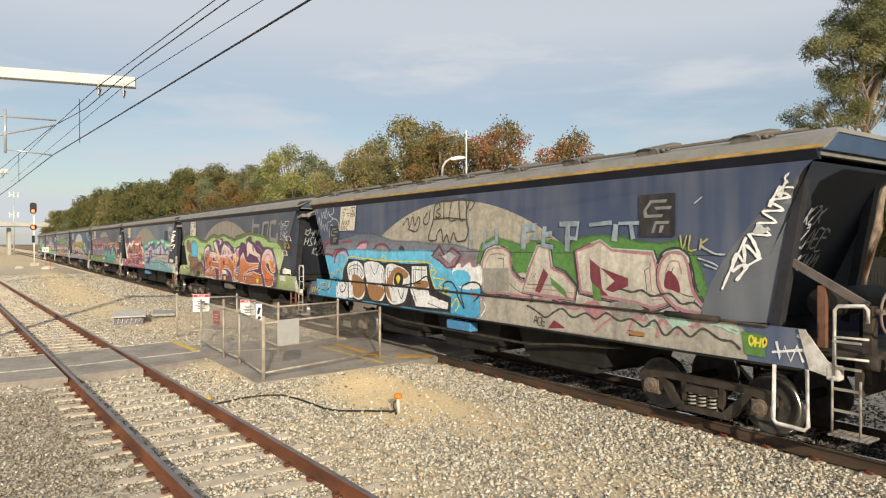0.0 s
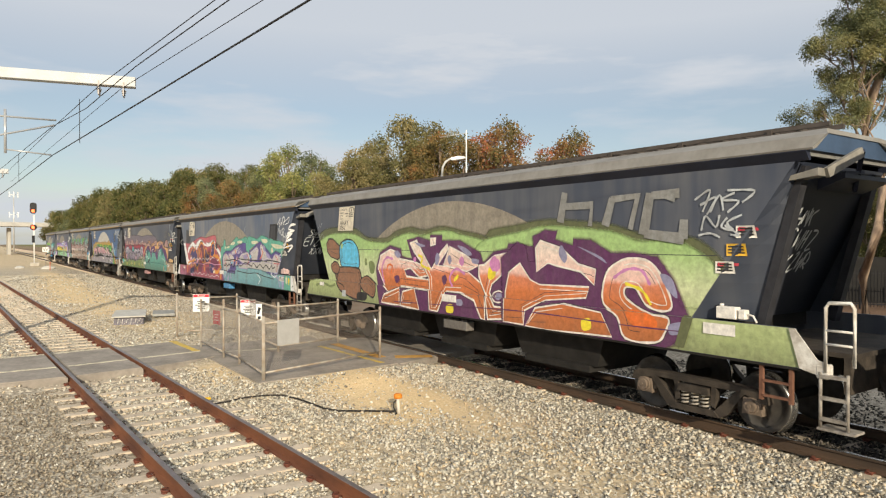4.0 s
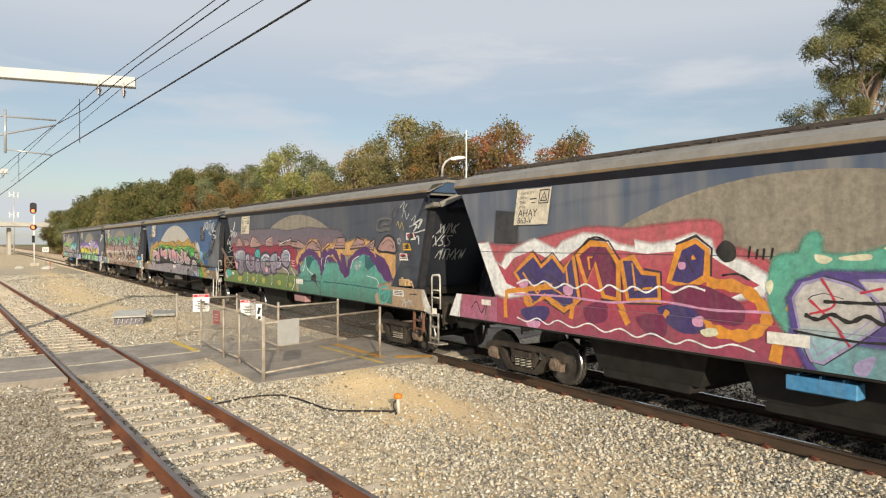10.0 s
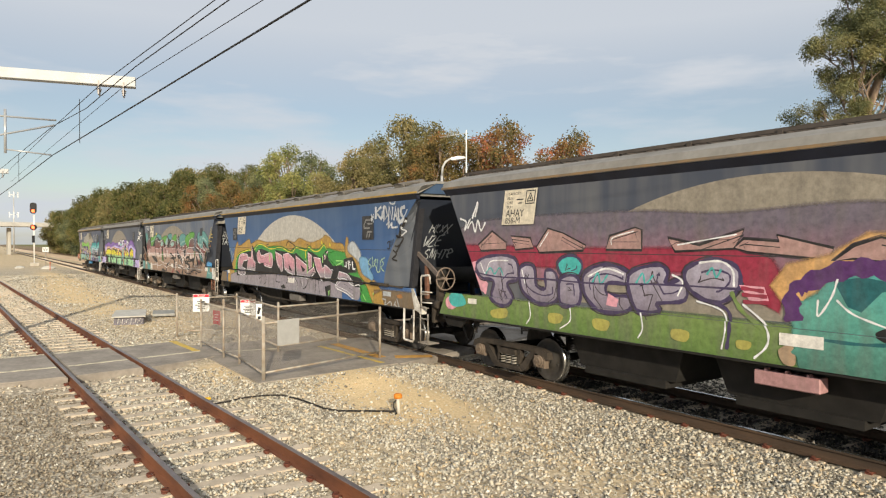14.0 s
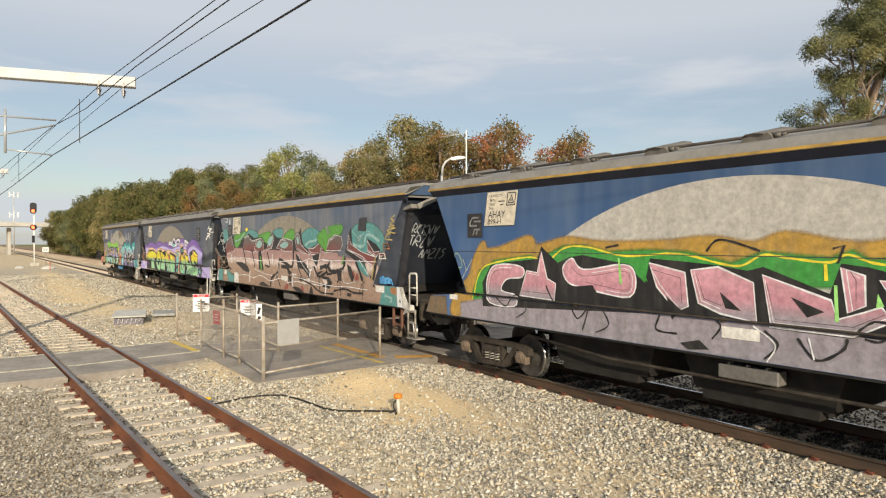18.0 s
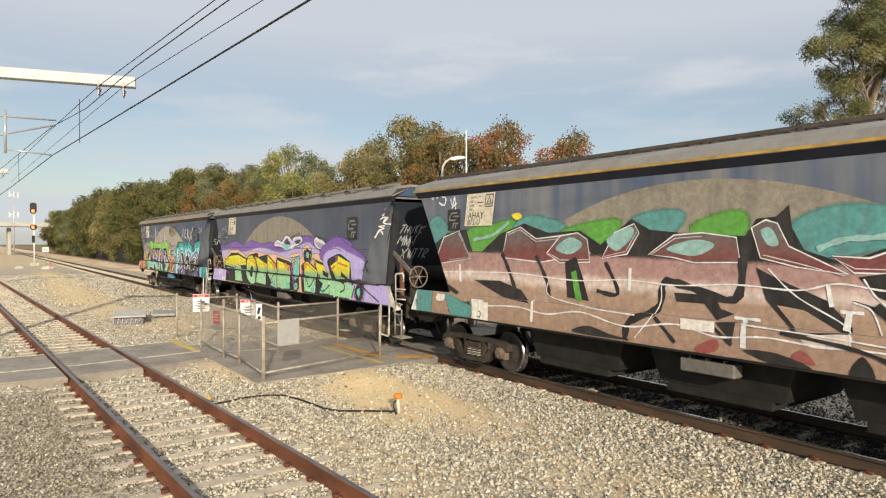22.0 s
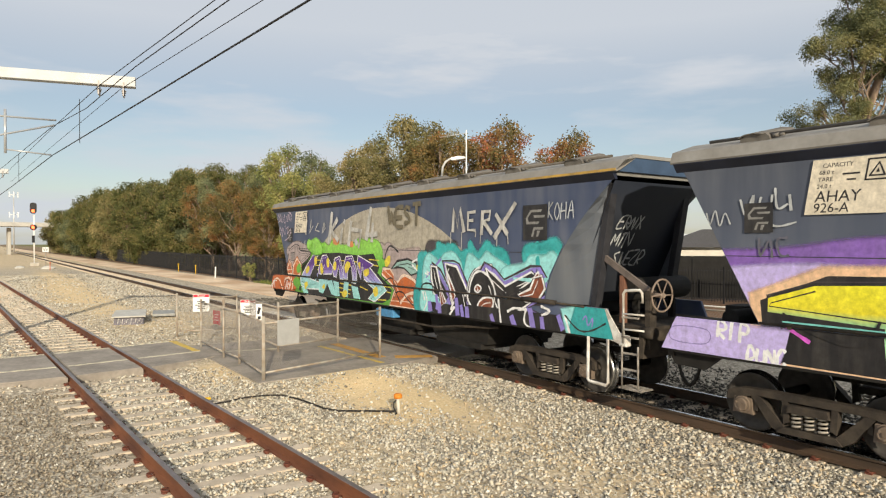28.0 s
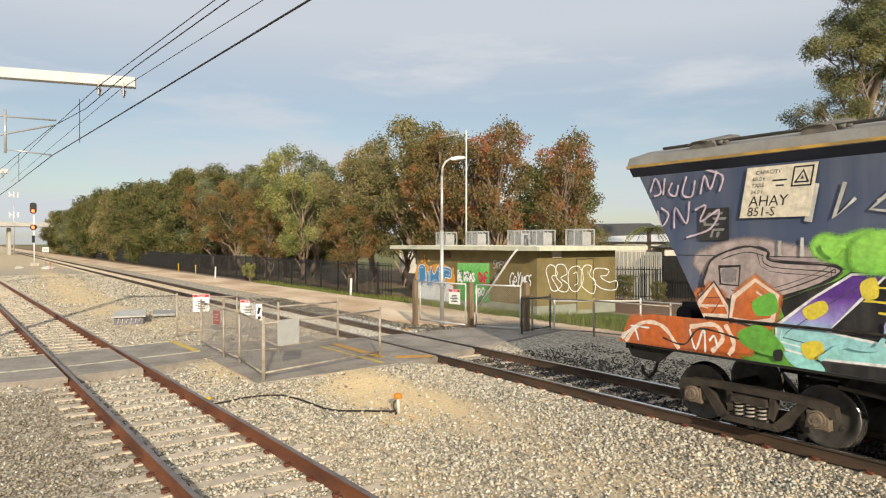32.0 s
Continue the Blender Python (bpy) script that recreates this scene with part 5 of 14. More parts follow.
m_blueplate = mat("roof_end_blue", (0.05, 0.085, 0.15), 0.55, var=0.3, scale=2)
m_rustpost = mat("rusty_brown_steel", (0.20, 0.095, 0.06), 0.8, var=0.35, scale=6)
m_navy = mat("navy_eave_band", (0.020, 0.024, 0.042), 0.5, var=0.3, scale=2)


def paint(name, top, low, dust=0.35, dust_col=(0.24, 0.225, 0.20), rough=0.42):
    """Wagon paint: a top and a lower tone, blended by height and streaked down the sheet, with grimy blotches."""
    m = bpy.data.materials.new(name)
    m.use_nodes = True
    n, l = m.node_tree.nodes, m.node_tree.links
    b = n["Principled BSDF"]
    b.inputs["Roughness"].default_value = rough
    b.inputs["Specular IOR Level"].default_value = 0.35
    tc = n.new("ShaderNodeTexCoord")
    sep = n.new("ShaderNodeSeparateXYZ")
    l.new(tc.outputs["Object"], sep.inputs[0])
    nz = n.new("ShaderNodeTexNoise")
    nz.inputs["Scale"].default_value = 0.45
    nz.inputs["Detail"].default_value = 6
    l.new(tc.outputs["Object"], nz.inputs["Vector"])
    mp = n.new("ShaderNodeMapping")
    mp.inputs["Scale"].default_value = (3.2, 1.0, 0.30)
    l.new(tc.outputs["Object"], mp.inputs["Vector"])
    st = n.new("ShaderNodeTexNoise")
    st.inputs["Scale"].default_value = 1.0
    st.inputs["Detail"].default_value = 6
    l.new(mp.outputs[0], st.inputs["Vector"])
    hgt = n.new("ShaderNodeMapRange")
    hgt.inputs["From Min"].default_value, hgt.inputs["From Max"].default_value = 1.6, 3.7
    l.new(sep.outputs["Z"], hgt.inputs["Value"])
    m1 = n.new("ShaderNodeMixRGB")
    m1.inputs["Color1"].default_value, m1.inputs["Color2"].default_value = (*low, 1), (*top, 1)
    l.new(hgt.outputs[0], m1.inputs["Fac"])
    mul = n.new("ShaderNodeMath")
    mul.operation = "MULTIPLY"
    l.new(nz.outputs["Fac"], mul.inputs[0])
    l.new(st.outputs["Fac"], mul.inputs[1])
    r = n.new("ShaderNodeMapRange")
    r.inputs["From Min"].default_value, r.inputs["From Max"].default_value = 0.17, 0.36
    r.inputs["To Max"].default_value = dust
    l.new(mul.outputs[0], r.inputs["Value"])
    m2 = n.new("ShaderNodeMixRGB")
    m2.inputs["Color2"].default_value = (*dust_col, 1)
    l.new(r.outputs[0], m2.inputs["Fac"])
    l.new(m1.outputs[0], m2.inputs["Color1"])
    l.new(m2.outputs[0], b.inputs["Base Color"])
    rr = n.new("ShaderNodeMapRange")
    rr.inputs["To Min"].default_value, rr.inputs["To Max"].default_value = rough - 0.08, rough + 0.25
    l.new(st.outputs["Fac"], rr.inputs["Value"])
    l.new(rr.outputs[0], b.inputs["Roughness"])
    bp = n.new("ShaderNodeBump")                          # gentle panting of the sheet
    bp.inputs["Strength"].default_value = 0.25
    bp.inputs["Distance"].default_value = 0.03
    b2 = n.new("ShaderNodeTexNoise")
    b2.inputs["Scale"].default_value = 1.6
    l.new(tc.outputs["Object"], b2.inputs["Vector"])
    l.new(b2.outputs["Fac"], bp.inputs["Height"])
    l.new(bp.outputs[0], b.inputs["Normal"])
    return m


def wing_edge(z, hatches=True):
    """x of the edge where the leading wing sheet leaves the flat side: curved on one build, straight on the other."""
    t = max(0.0, (z - 1.62) / (3.66 - 1.62))
    return 13.56 + 1.48 * t ** 1.6 if hatches else 13.55 + 1.43 * t


def column_x(z, hatches=True):
    return 14.52 + 0.18 * (z - 1.62) if hatches else 14.45 + 0.26 * (z - 1.62)


def tail_x(z):
    """x of the raked trailing end of the side."""
    return 0.03 + (3.66 - z) * 0.546


def body_mesh(m, hatches):
    """The hopper: two side sheets, raked end sheets, and the inward-bent wings at the leading end."""
    bm = bmesh.new()
    zs = [1.60, 1.9, 2.2, 2.45, 2.8, 3.1, 3.4, 3.76]
    for s in (-1, 1):
        rows = []
        for z in zs:
            rows.append([bm.verts.new((tail_x(z), s * SIDE_Y, z)), bm.verts.new((6.0, s * SIDE_Y, z)), bm.verts.new((wing_edge(z, hatches), s * SIDE_Y, z)),
                         None])
        for a, b in zip(rows, rows[1:]):
            for i in range(2):
                bm.faces.new((a[i], a[i + 1], b[i + 1], b[i]) if s < 0 else (a[i + 1], a[i], b[i], b[i + 1]))
    for z0, z1 in zip(zs, zs[1:]):
        bm.faces.new([bm.verts.new(p) for p in ((tail_x(z0), SIDE_Y, z0), (tail_x(z0), -SIDE_Y, z0), (tail_x(z1), -SIDE_Y, z1), (tail_x(z1), SIDE_Y, z1))])
    e0, e1 = 14.05, 15.05                                   # leading end sheet, raked back under the wings
    bm.faces.new([bm.verts.new(p) for p in ((e0, -SIDE_Y + 0.20, 1.6), (e0, SIDE_Y - 0.20, 1.6), (e1, SIDE_Y - 0.18, 3.76), (e1, -SIDE_Y + 0.18, 3.76))])
    bmesh.ops.remove_doubles(bm, verts=bm.verts[:], dist=0.0005)
    me = done(bm, "hopper_body", m, recalc=False)
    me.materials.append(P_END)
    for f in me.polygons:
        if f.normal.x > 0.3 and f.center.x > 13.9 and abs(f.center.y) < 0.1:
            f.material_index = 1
    return me


def wing_mesh(hatches, s, m):
    """The sheet bent inward from the side to the raked post at the leading end."""
    bm = bmesh.new()
    rows = []
    for k in range(9):
        z = 1.60 + 2.16 * k / 8
        e, c = wing_edge(z, hatches), column_x(z, hatches)
        rows.append([bm.verts.new((e + (c - e) * t, s * (SIDE_Y - WING_IN * t), z)) for t in (0.0, 0.5, 1.0)])
    for a, b in zip(rows, rows[1:]):
        for i in range(2):
            bm.faces.new((a[i], a[i + 1], b[i + 1], b[i]) if s < 0 else (a[i + 1], a[i], b[i], b[i + 1]))
    return done(bm, "wing_sheet", m, recalc=False)


def weld_seams():
    bm = bmesh.new()
    for s in (-1, 1):
        beam(bm, (tail_x(2.52) + 0.02, s * (SIDE_Y + 0.001), 2.52), (wing_edge(2.52), s * (SIDE_Y + 0.001), 2.52), 0.006, 0.012)
    return bm


def roof_meshes():
    b1, b2, b3, b4 = bmesh.new(), bmesh.new(), bmesh.new(), bmesh.new()
    prof = [(-1.38, 3.875), (-1.395, 3.90), (-1.33, 4.055), (-0.80, 4.21), (0.80, 4.21), (1.33, 4.055), (1.395, 3.90), (1.38, 3.875), (1.30, 3.90), (0.75, 4.15), (-0.75, 4.15), (-1.30, 3.90)]
    prism(b1, prof, "x", -0.20, 15.45)
    for v in b1.verts:                                    # the leading end is cut back towards the eaves
        if v.co.x > 15 and abs(v.co.y) > 1.2:
            v.co.x -= 0.14 if v.co.z < 4.0 else 0.0
        elif v.co.x > 15:
            v.co.x -= 0.25
    for s in (-1, 1):
        prism(b2, [(s * 1.30, 3.752), (s * 1.385, 3.868), (s * 1.385, 3.878), (s * 1.285, 3.89), (s * 1.25, 3.76)], "x", -0.15, 15.22)
        beam(b3, (-0.20, s * 1.401, 3.908), (15.30, s * 1.401, 3.908), 0.012, 0.042)
    prism(b4, [(-1.22, 3.90), (-1.18, 4.04), (-0.78, 4.165), (0.78, 4.165), (1.18, 4.04), (1.22, 3.90)], "x", 15.13, 15.18)
    return done(b1, "roof", m_roofpaint), done(b2, "eave_band", m_navy), done(b3, "yellow_stripe", m_yell), done(b4, "roof_end_plate", m_blueplate)


def lid_mesh():
    bm = bmesh.new()
    prism(bm, [(-0.34, -0.02), (-0.31, 0.07), (-0.20, 0.115), (-0.02, 0.125), (0.14, 0.10), (0.20, 0.115), (0.27, 0.05), (0.28, -0.02)], "y", -0.34, 0.34)
    prism(bm, [(-0.33, 0.075), (-0.20, 0.118), (-0.02, 0.128), (0.14, 0.103), (0.14, 0.118), (-0.02, 0.145), (-0.21, 0.135), (-0.34, 0.09)], "y", -0.37, 0.37)
    rod(bm, (0.30, -0.28, 0.05), (0.42, -0.28, 0.05), 0.036, 10)
    rod(bm, (0.42, -0.28, 0.05), (0.52, -0.28, 0.05), 0.026, 10)
    for v in bm.verts:
        v.co.x *= 0.72
        v.co.z *= 0.8
    return done(bm, "hatch_lid", mat("dull_hatch_lid", (0.17, 0.155, 0.135), 0.7, var=0.3))


def side_frame():
    """Cast three-piece bogie side frame in the xz plane, with openings, spring nest window and raised ends."""
    bm = bmesh.new()
    top = [(-1.16, 0.47), (-1.13, 0.60), (-0.95, 0.655), (-0.55, 0.67), (0.55, 0.67), (0.95, 0.655), (1.13, 0.60), (1.16, 0.47)]
    upper = top + [(1.0, 0.47), (0.95, 0.53), (0.70, 0.575), (-0.70, 0.575), (-0.95, 0.53), (-1.0, 0.47)]
    prism(bm, upper, "y", -0.07, 0.07)
    for s in (-1, 1):
        prism(bm, [(s * 0.80, 0.56), (s * 0.70, 0.60), (s * 0.34, 0.24), (s * 0.30, 0.14), (s * 0.42, 0.14), (s * 0.52, 0.20)], "y", -0.06, 0.06)
        prism(bm, [(s * 0.36, 0.58), (s * 0.28, 0.58), (s * 0.26, 0.30), (s * 0.34, 0.26)], "y", -0.06, 0.06)
        prism(bm, [(s * 0.74, 0.56), (s * 0.68, 0.56), (s * 0.70, 0.36), (s * 0.76, 0.36)], "y", -0.05, 0.05)
    prism(bm, [(-0.42, 0.14), (0.42, 0.14), (0.34, 0.225), (-0.34, 0.225)], "y", -0.09, 0.09)
    prism(bm, [(-0.27, 0.44), (0.27, 0.44), (0.25, 0.545), (-0.25, 0.545)], "y", -0.11, 0.09)      # bolster end
    return done(bm, "side_frame", m_bogie)


def springs():
    bm = bmesh.new()
    for x in (-0.17, 0.0, 0.17):
        pts = [(x + 0.062 * math.cos(a), -0.02 + 0.062 * math.sin(a), 0.225 + 0.215 * k / 32) for k, a in ((k, k * math.pi / 4) for k in range(33))]
        tube(bm, pts, 0.017, 5)
    return done(bm, "spring_nest", m_spring)


def axle_box():
    bm = bmesh.new()
    prism(bm, [(-0.15, 0.29), (-0.13, 0.52), (0.13, 0.52), (0.15, 0.29), (0.10, 0.30), (-0.10, 0.30)], "y", -0.07, 0.05)
    rod(bm, (0, -0.10, 0.42), (0, 0.1, 0.42), 0.118, 14)
    rod(bm, (0, -0.135, 0.42), (0, -0.10, 0.42), 0.085, 12, 0.10)
    rod(bm, (0, -0.15, 0.42), (0, -0.13, 0.42), 0.03, 6)
    for k in range(3):
        a = k * 2.094 + 0.5
        rod(bm, (0.065 * math.cos(a), -0.148, 0.42 + 0.065 * math.sin(a)), (0.065 * math.cos(a), -0.13, 0.42 + 0.065 * math.sin(a)), 0.014, 6)
    return done(bm, "axle_box", m_axlecap)


def wheel_mesh(s):
    """One wheel about the y axis; s = -1 for the near side."""
    bm = bmesh.new()
    prof = [(0.0, 0.795, 0), (0.10, 0.80, 0), (0.13, 0.775, 0), (0.30, 0.745, 0), (0.345, 0.79, 0), (0.385, 0.80, 0), (0.412, 0.80, 1), (0.420, 0.735, 1), (0.425, 0.705, 1), (0.447, 0.69, 1), (0.447, 0.675, 1), (0.40, 0.665, 0), (0.35, 0.67, 0), (0.12, 0.69, 0), (0.0, 0.66, 0)]
    seg = 40
    rings = [[bm.verts.new((r * math.cos(2 * math.pi * k / seg), s * y, r * math.sin(2 * math.pi * k / seg))) for k in range(seg)] if r > 0 else [bm.verts.new((0, s * y, 0))] for r, y, _ in prof]
    for i in range(len(prof) - 1):
        a, b = rings[i], rings[i + 1]
        for k in range(seg):
            q = (k + 1) % seg
            vs_ = [a[0], b[k], b[q]] if len(a) == 1 else [a[k], b[0], a[q]] if len(b) == 1 else [a[k], b[k], b[q], a[q]]
            f = bm.faces.new(vs_)
            f.material_index = 1 if prof[i][2] and prof[i + 1][2] else 0
            f.smooth = True
    for k in range(2):                                    # cast lightening marks, so that the turning shows
        a = k * math.pi
        box(bm, (0.22 * math.cos(a), s * 0.765, 0.22 * math.sin(a)), (0.05, 0.02, 0.05))
    return done(bm, "wheel", [m_wheel, m_tread])


def axle_mesh():
    bm = bmesh.new()
    rod(bm, (0, -0.95, 0), (0, 0.95, 0), 0.075, 12)
    return done(bm, "wheelset", m_under)


def underframe():
    """Centre sill, hopper pockets and gates below the body."""
    bm = bmesh.new()
    box(bm, (7.5, 0, 1.05), (15.3, 0.45, 0.34))
    box(bm, (7.5, 0, 1.50), (13.0, 2.2, 0.22))
    return done(bm, "underframe", m_under)


def pocket():
    bm = bmesh.new()
    v0 = [(-1.35, -1.05, 1.5), (1.35, -1.05, 1.5), (1.35, 1.05, 1.5), (-1.35, 1.05, 1.5)]
    v1 = [(-1.0, -0.95, 0.50), (1.0, -0.95, 0.50), (1.0, 0.95, 0.50), (-1.0, 0.95, 0.50)]
    a, b = [bm.verts.new(p) for p in v0], [bm.verts.new(p) for p in v1]
    for i in range(4):
        bm.faces.new((a[i], a[(i + 1) % 4], b[(i + 1) % 4], b[i]))
    bm.faces.new(b)
    box(bm, (0, 0, 0.44), (1.7, 2.0, 0.12))
    return done(bm, "hopper_pocket", m_under)


def coupler():
    bm = bmesh.new()
    box(bm, (0, 0, 0.92), (0.75, 0.17, 0.20), bev=0.02)
    box(bm, (0.36, 0.0, 0.92), (0.26, 0.30, 0.30), bev=0.06)
    rod(bm, (0.36, -0.14, 0.92), (0.36, 0.14, 0.92), 0.10, 10)
    return done(bm, "coupler", m_bogie)


def hose():
    bm = bmesh.new()
    tube(bm, [(0, -0.35, 0.95), (0.1, -0.36, 0.75), (0.18, -0.36, 0.50), (0.30, -0.36, 0.36), (0.42, -0.36, 0.42), (0.46, -0.36, 0.55)], 0.028, 7)
    return done(bm, "brake_hose", m_cable)


def sill_mesh(m, s):
    bm = bmesh.new()
    y0, y1 = s * (SILL_Y - 0.05), s * SILL_Y
    prism(bm, [(-0.38, 1.10), (15.27, 1.10), (15.06, 1.60), (1.1, 1.60), (-0.17, 1.50)], "y", min(y0, y1), max(y0, y1))
    return done(bm, "side_sill", m)


def flange_mesh(s):
    bm = bmesh.new()
    box(bm, (7.5, s * (SILL_Y - 0.09), 1.082), (15.4, 0.19, 0.03))
    return done(bm, "sill_flange", m_under)


def line_pipe():
    bm = bmesh.new()
    pts = [(1.2, -SILL_Y - 0.03, 1.63), (4.5, -SILL_Y - 0.035, 1.635), (9, -SILL_Y - 0.03, 1.625), (13.4, -SILL_Y - 0.04, 1.63), (14.6, -SILL_Y - 0.03, 1.60)]
    tube(bm, pts, 0.020, 7)
    for x in (1.6, 4.4, 7.2, 10.0, 12.6):
        box(bm, (x, -SILL_Y - 0.015, 1.62), (0.05, 0.05, 0.07))
    rod(bm, (13.0, -SILL_Y - 0.035, 1.63), (13.9, -SILL_Y - 0.035, 1.62), 0.045, 8)
    return done(bm, "brake_pipe", m_bogie)


def lower_pipe():
    bm = bmesh.new()
    tube(bm, [(2.9, -1.12, 0.90), (5.0, -1.18, 0.74), (9.8, -1.18, 0.74), (10.6, -1.15, 0.84), (12.0, -1.12, 0.95)], 0.028, 7)
    return done(bm, "discharge_pipe", m_bogie)


def cached():
    c = {}
    c["roof"], c["eave_band"], c["yellow_stripe"], c["roof_end_plate"] = roof_meshes()
    c["old_stripe"] = c["yellow_stripe"].copy()
    c["old_stripe"].materials[0] = m_yell_old
    b = bmesh.new()
    rod(b, (0.3, -1.13, 4.175), (15.0, -1.13, 4.175), 0.024, 8)
    c["hrail"] = done(b, "hatch_rail", mat("grimy_rail_pipe", (0.12, 0.105, 0.09), 0.7, var=0.3))
    c["lid"], c["frame"], c["spring"], c["abox"] = lid_mesh(), side_frame(), springs(), axle_box()
    c["wl"], c["wr"], c["axle"] = wheel_mesh(-1), wheel_mesh(1), axle_mesh()
    c["under"], c["pocket"], c["coupler"], c["hose"] = underframe(), pocket(), coupler(), hose()
    c["pipe"], c["lpipe"] = line_pipe(), lower_pipe()
    c["fl_l"], c["fl_r"] = flange_mesh(-1), flange_mesh(1)
    c["seam"] = done(weld_seams(), "weld_seam", mat("seam_shadow_line", (0.05, 0.05, 0.055), 0.6))
    for key, a0, a1 in (("post_a", (14.53, 1.5), (14.92, 3.72)), ("post_b", (14.45, 1.5), (15.02, 3.72))):
        for k, s in (("l", -1), ("r", 1)):                # raked posts of the leading end
            b = bmesh.new()
            beam(b, (a0[0], s * 1.02, a0[1]), (a1[0], s * 1.02, a1[1]), 0.16, 0.12)
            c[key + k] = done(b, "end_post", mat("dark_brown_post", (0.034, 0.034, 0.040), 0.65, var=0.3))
    b = bmesh.new()
    box(b, (15.07, 0, 3.88), (0.10, 2.4, 0.09))
    c["head"] = done(b, "end_beam", mat("pale_end_beam", (0.22, 0.215, 0.20), 0.6, var=0.2))
    b = bmesh.new()                                       # ladder with tread grating at the leading corner
    tube(b, [(15.44, -1.36, 1.08), (15.44, -1.36, 1.88), (15.48, -1.36, 1.93), (15.77, -1.36, 1.95), (15.81, -1.36, 1.91), (15.81, -1.36, 1.75)], 0.024, 8)
    for z in (1.30, 1.55):
        rod(b, (15.44, -1.36, z), (15.80, -1.30, z), 0.016, 6)
    c["handle"] = done(b, "grab_rail", m_wwhite)
    b = bmesh.new()
    for x in (15.42, 15.74):
        rod(b, (x, -1.37, 0.36), (x, -1.37, 1.05), 0.016, 8)
    for z in (0.66, 0.92, 1.18, 1.5):
        box(b, (15.58, -1.36, z), (0.32, 0.04, 0.028))
    for i in range(6):
        box(b, (15.62, -1.14 - 0.055 * i, 0.36), (0.46, 0.012, 0.03))
    for i in range(7):
        box(b, (15.41 + 0.07 * i, -1.28, 0.36), (0.012, 0.30, 0.03))
    c["ladder"] = done(b, "end_ladder", mat("grimy_white_steel", (0.34, 0.31, 0.27), 0.7, col2=(0.16, 0.14, 0.12), scale=7))
    b = bmesh.new()                                       # looped shunter's step
    tube(b, [(14.69, -1.36, 1.10), (14.69, -1.38, 0.38), (14.73, -1.38, 0.34), (14.92, -1.38, 0.335), (15.10, -1.38, 0.33), (15.14, -1.38, 0.38), (15.11, -1.36, 1.10)], 0.028, 6)
    c["step"] = done(b, "shunter_step", m_wwhite)
    b = bmesh.new()
    tube(b, [(15.46 + 0.33 * k, -1.36, z) for k, z in ((0, 1.1), (0, 1.90), (0.12, 1.96), (0.88, 1.97), (1.0, 1.91), (1.0, 1.2))], 0.024, 8)
    for z in (1.45, 1.62):
        rod(b, (15.46, -1.36, z), (15.79, -1.36, z), 0.016, 6)
    c["grab"] = done(b, "grab_rail", m_wwhite)
    b = bmesh.new()
    rod(b, (15.40, -1.36, 0.42), (15.40, -1.36, 1.1), 0.022, 8)
    rod(b, (15.72, -1.36, 0.42), (15.72, -1.36, 1.1), 0.022, 8)
    for z in (0.52, 0.78, 1.05):
        box(b, (15.56, -1.36, z), (0.32, 0.06, 0.04))
    box(b, (15.60, -1.28, 0.40), (0.44, 0.26, 0.03))
    c["gstep"] = done(b, "end_ladder", MATS["grimy_white_steel"])
    b = bmesh.new()                                       # handbrake wheel
    ring = [(15.90, -0.98 + 0.26 * math.cos(a), 1.86 + 0.26 * math.sin(a)) for a in [k * math.pi / 12 for k in range(25)]]
    tube(b, ring, 0.017, 6)
    for k in range(6):
        a = k * math.pi / 3
        rod(b, (15.90, -0.98, 1.86), (15.90, -0.98 + 0.26 * math.cos(a), 1.86 + 0.26 * math.sin(a)), 0.012, 5)
    rod(b, (15.70, -0.98, 1.86), (15.94, -0.98, 1.86), 0.04, 8)
    c["hbwheel"] = done(b, "handbrake_wheel", mat("pale_brake_wheel", (0.26, 0.20, 0.16), 0.6, var=0.25))
    b = bmesh.new()
    box(b, (15.68, -0.98, 1.45), (0.10, 0.16, 0.95))
    rod(b, (15.62, -1.1, 1.25), (15.86, -1.1, 1.25), 0.10, 10)
    c["hbstand"] = done(b, "handbrake_stand", m_bogie)
    b = bmesh.new()
    rod(b, (15.0, -0.75, 1.90), (15.0, 0.8, 1.90), 0.20, 14)
    for y in (-0.5, 0.5):
        box(b, (15.0, y, 1.6), (0.12, 0.06, 0.5))
    c["tank"] = done(b, "air_tank", m_under)
    b = bmesh.new()
    beam(b, (14.64, -1.0, 2.50), (15.66, -1.0, 1.92), 0.06, 0.10)
    c["brace"] = done(b, "end_brace", mat("grey_brown_brace", (0.16, 0.13, 0.115), 0.7, var=0.3))
    b = bmesh.new()
    box(b, (15.12, -0.98, 1.75), (0.10, 0.08, 0.8))
    c["rpost"] = done(b, "rusty_post", m_rustpost)
    b = bmesh.new()
    box(b, (14.9, 0, 1.30), (1.6, 2.3, 0.06))
    box(b, (15.62, 0, 1.05), (0.08, 2.3, 0.45))
    box(b, (15.72, 0, 0.95), (0.25, 0.5, 0.4))
    c["plat"] = done(b, "end_platform", m_bogie)
    b = bmesh.new()
    box(b, (0.5, 0, 1.28), (1.6, 2.5, 0.05))
    box(b, (-0.26, 0, 1.12), (0.10, 2.55, 0.26))
    prism(b, [(-0.36, 1.09), (-0.20, 0.86), (0.30, 0.84), (0.62, 1.09)], "y", -1.24, -1.20)
    box(b, (0.05, 0.2, 1.5), (0.35, 0.5, 0.4))
    rod(b, (0.3, -0.6, 1.55), (0.3, 0.7, 1.55), 0.14, 12)
    c["tplat"] = done(b, "trailing_platform", m_under)
    b = bmesh.new()
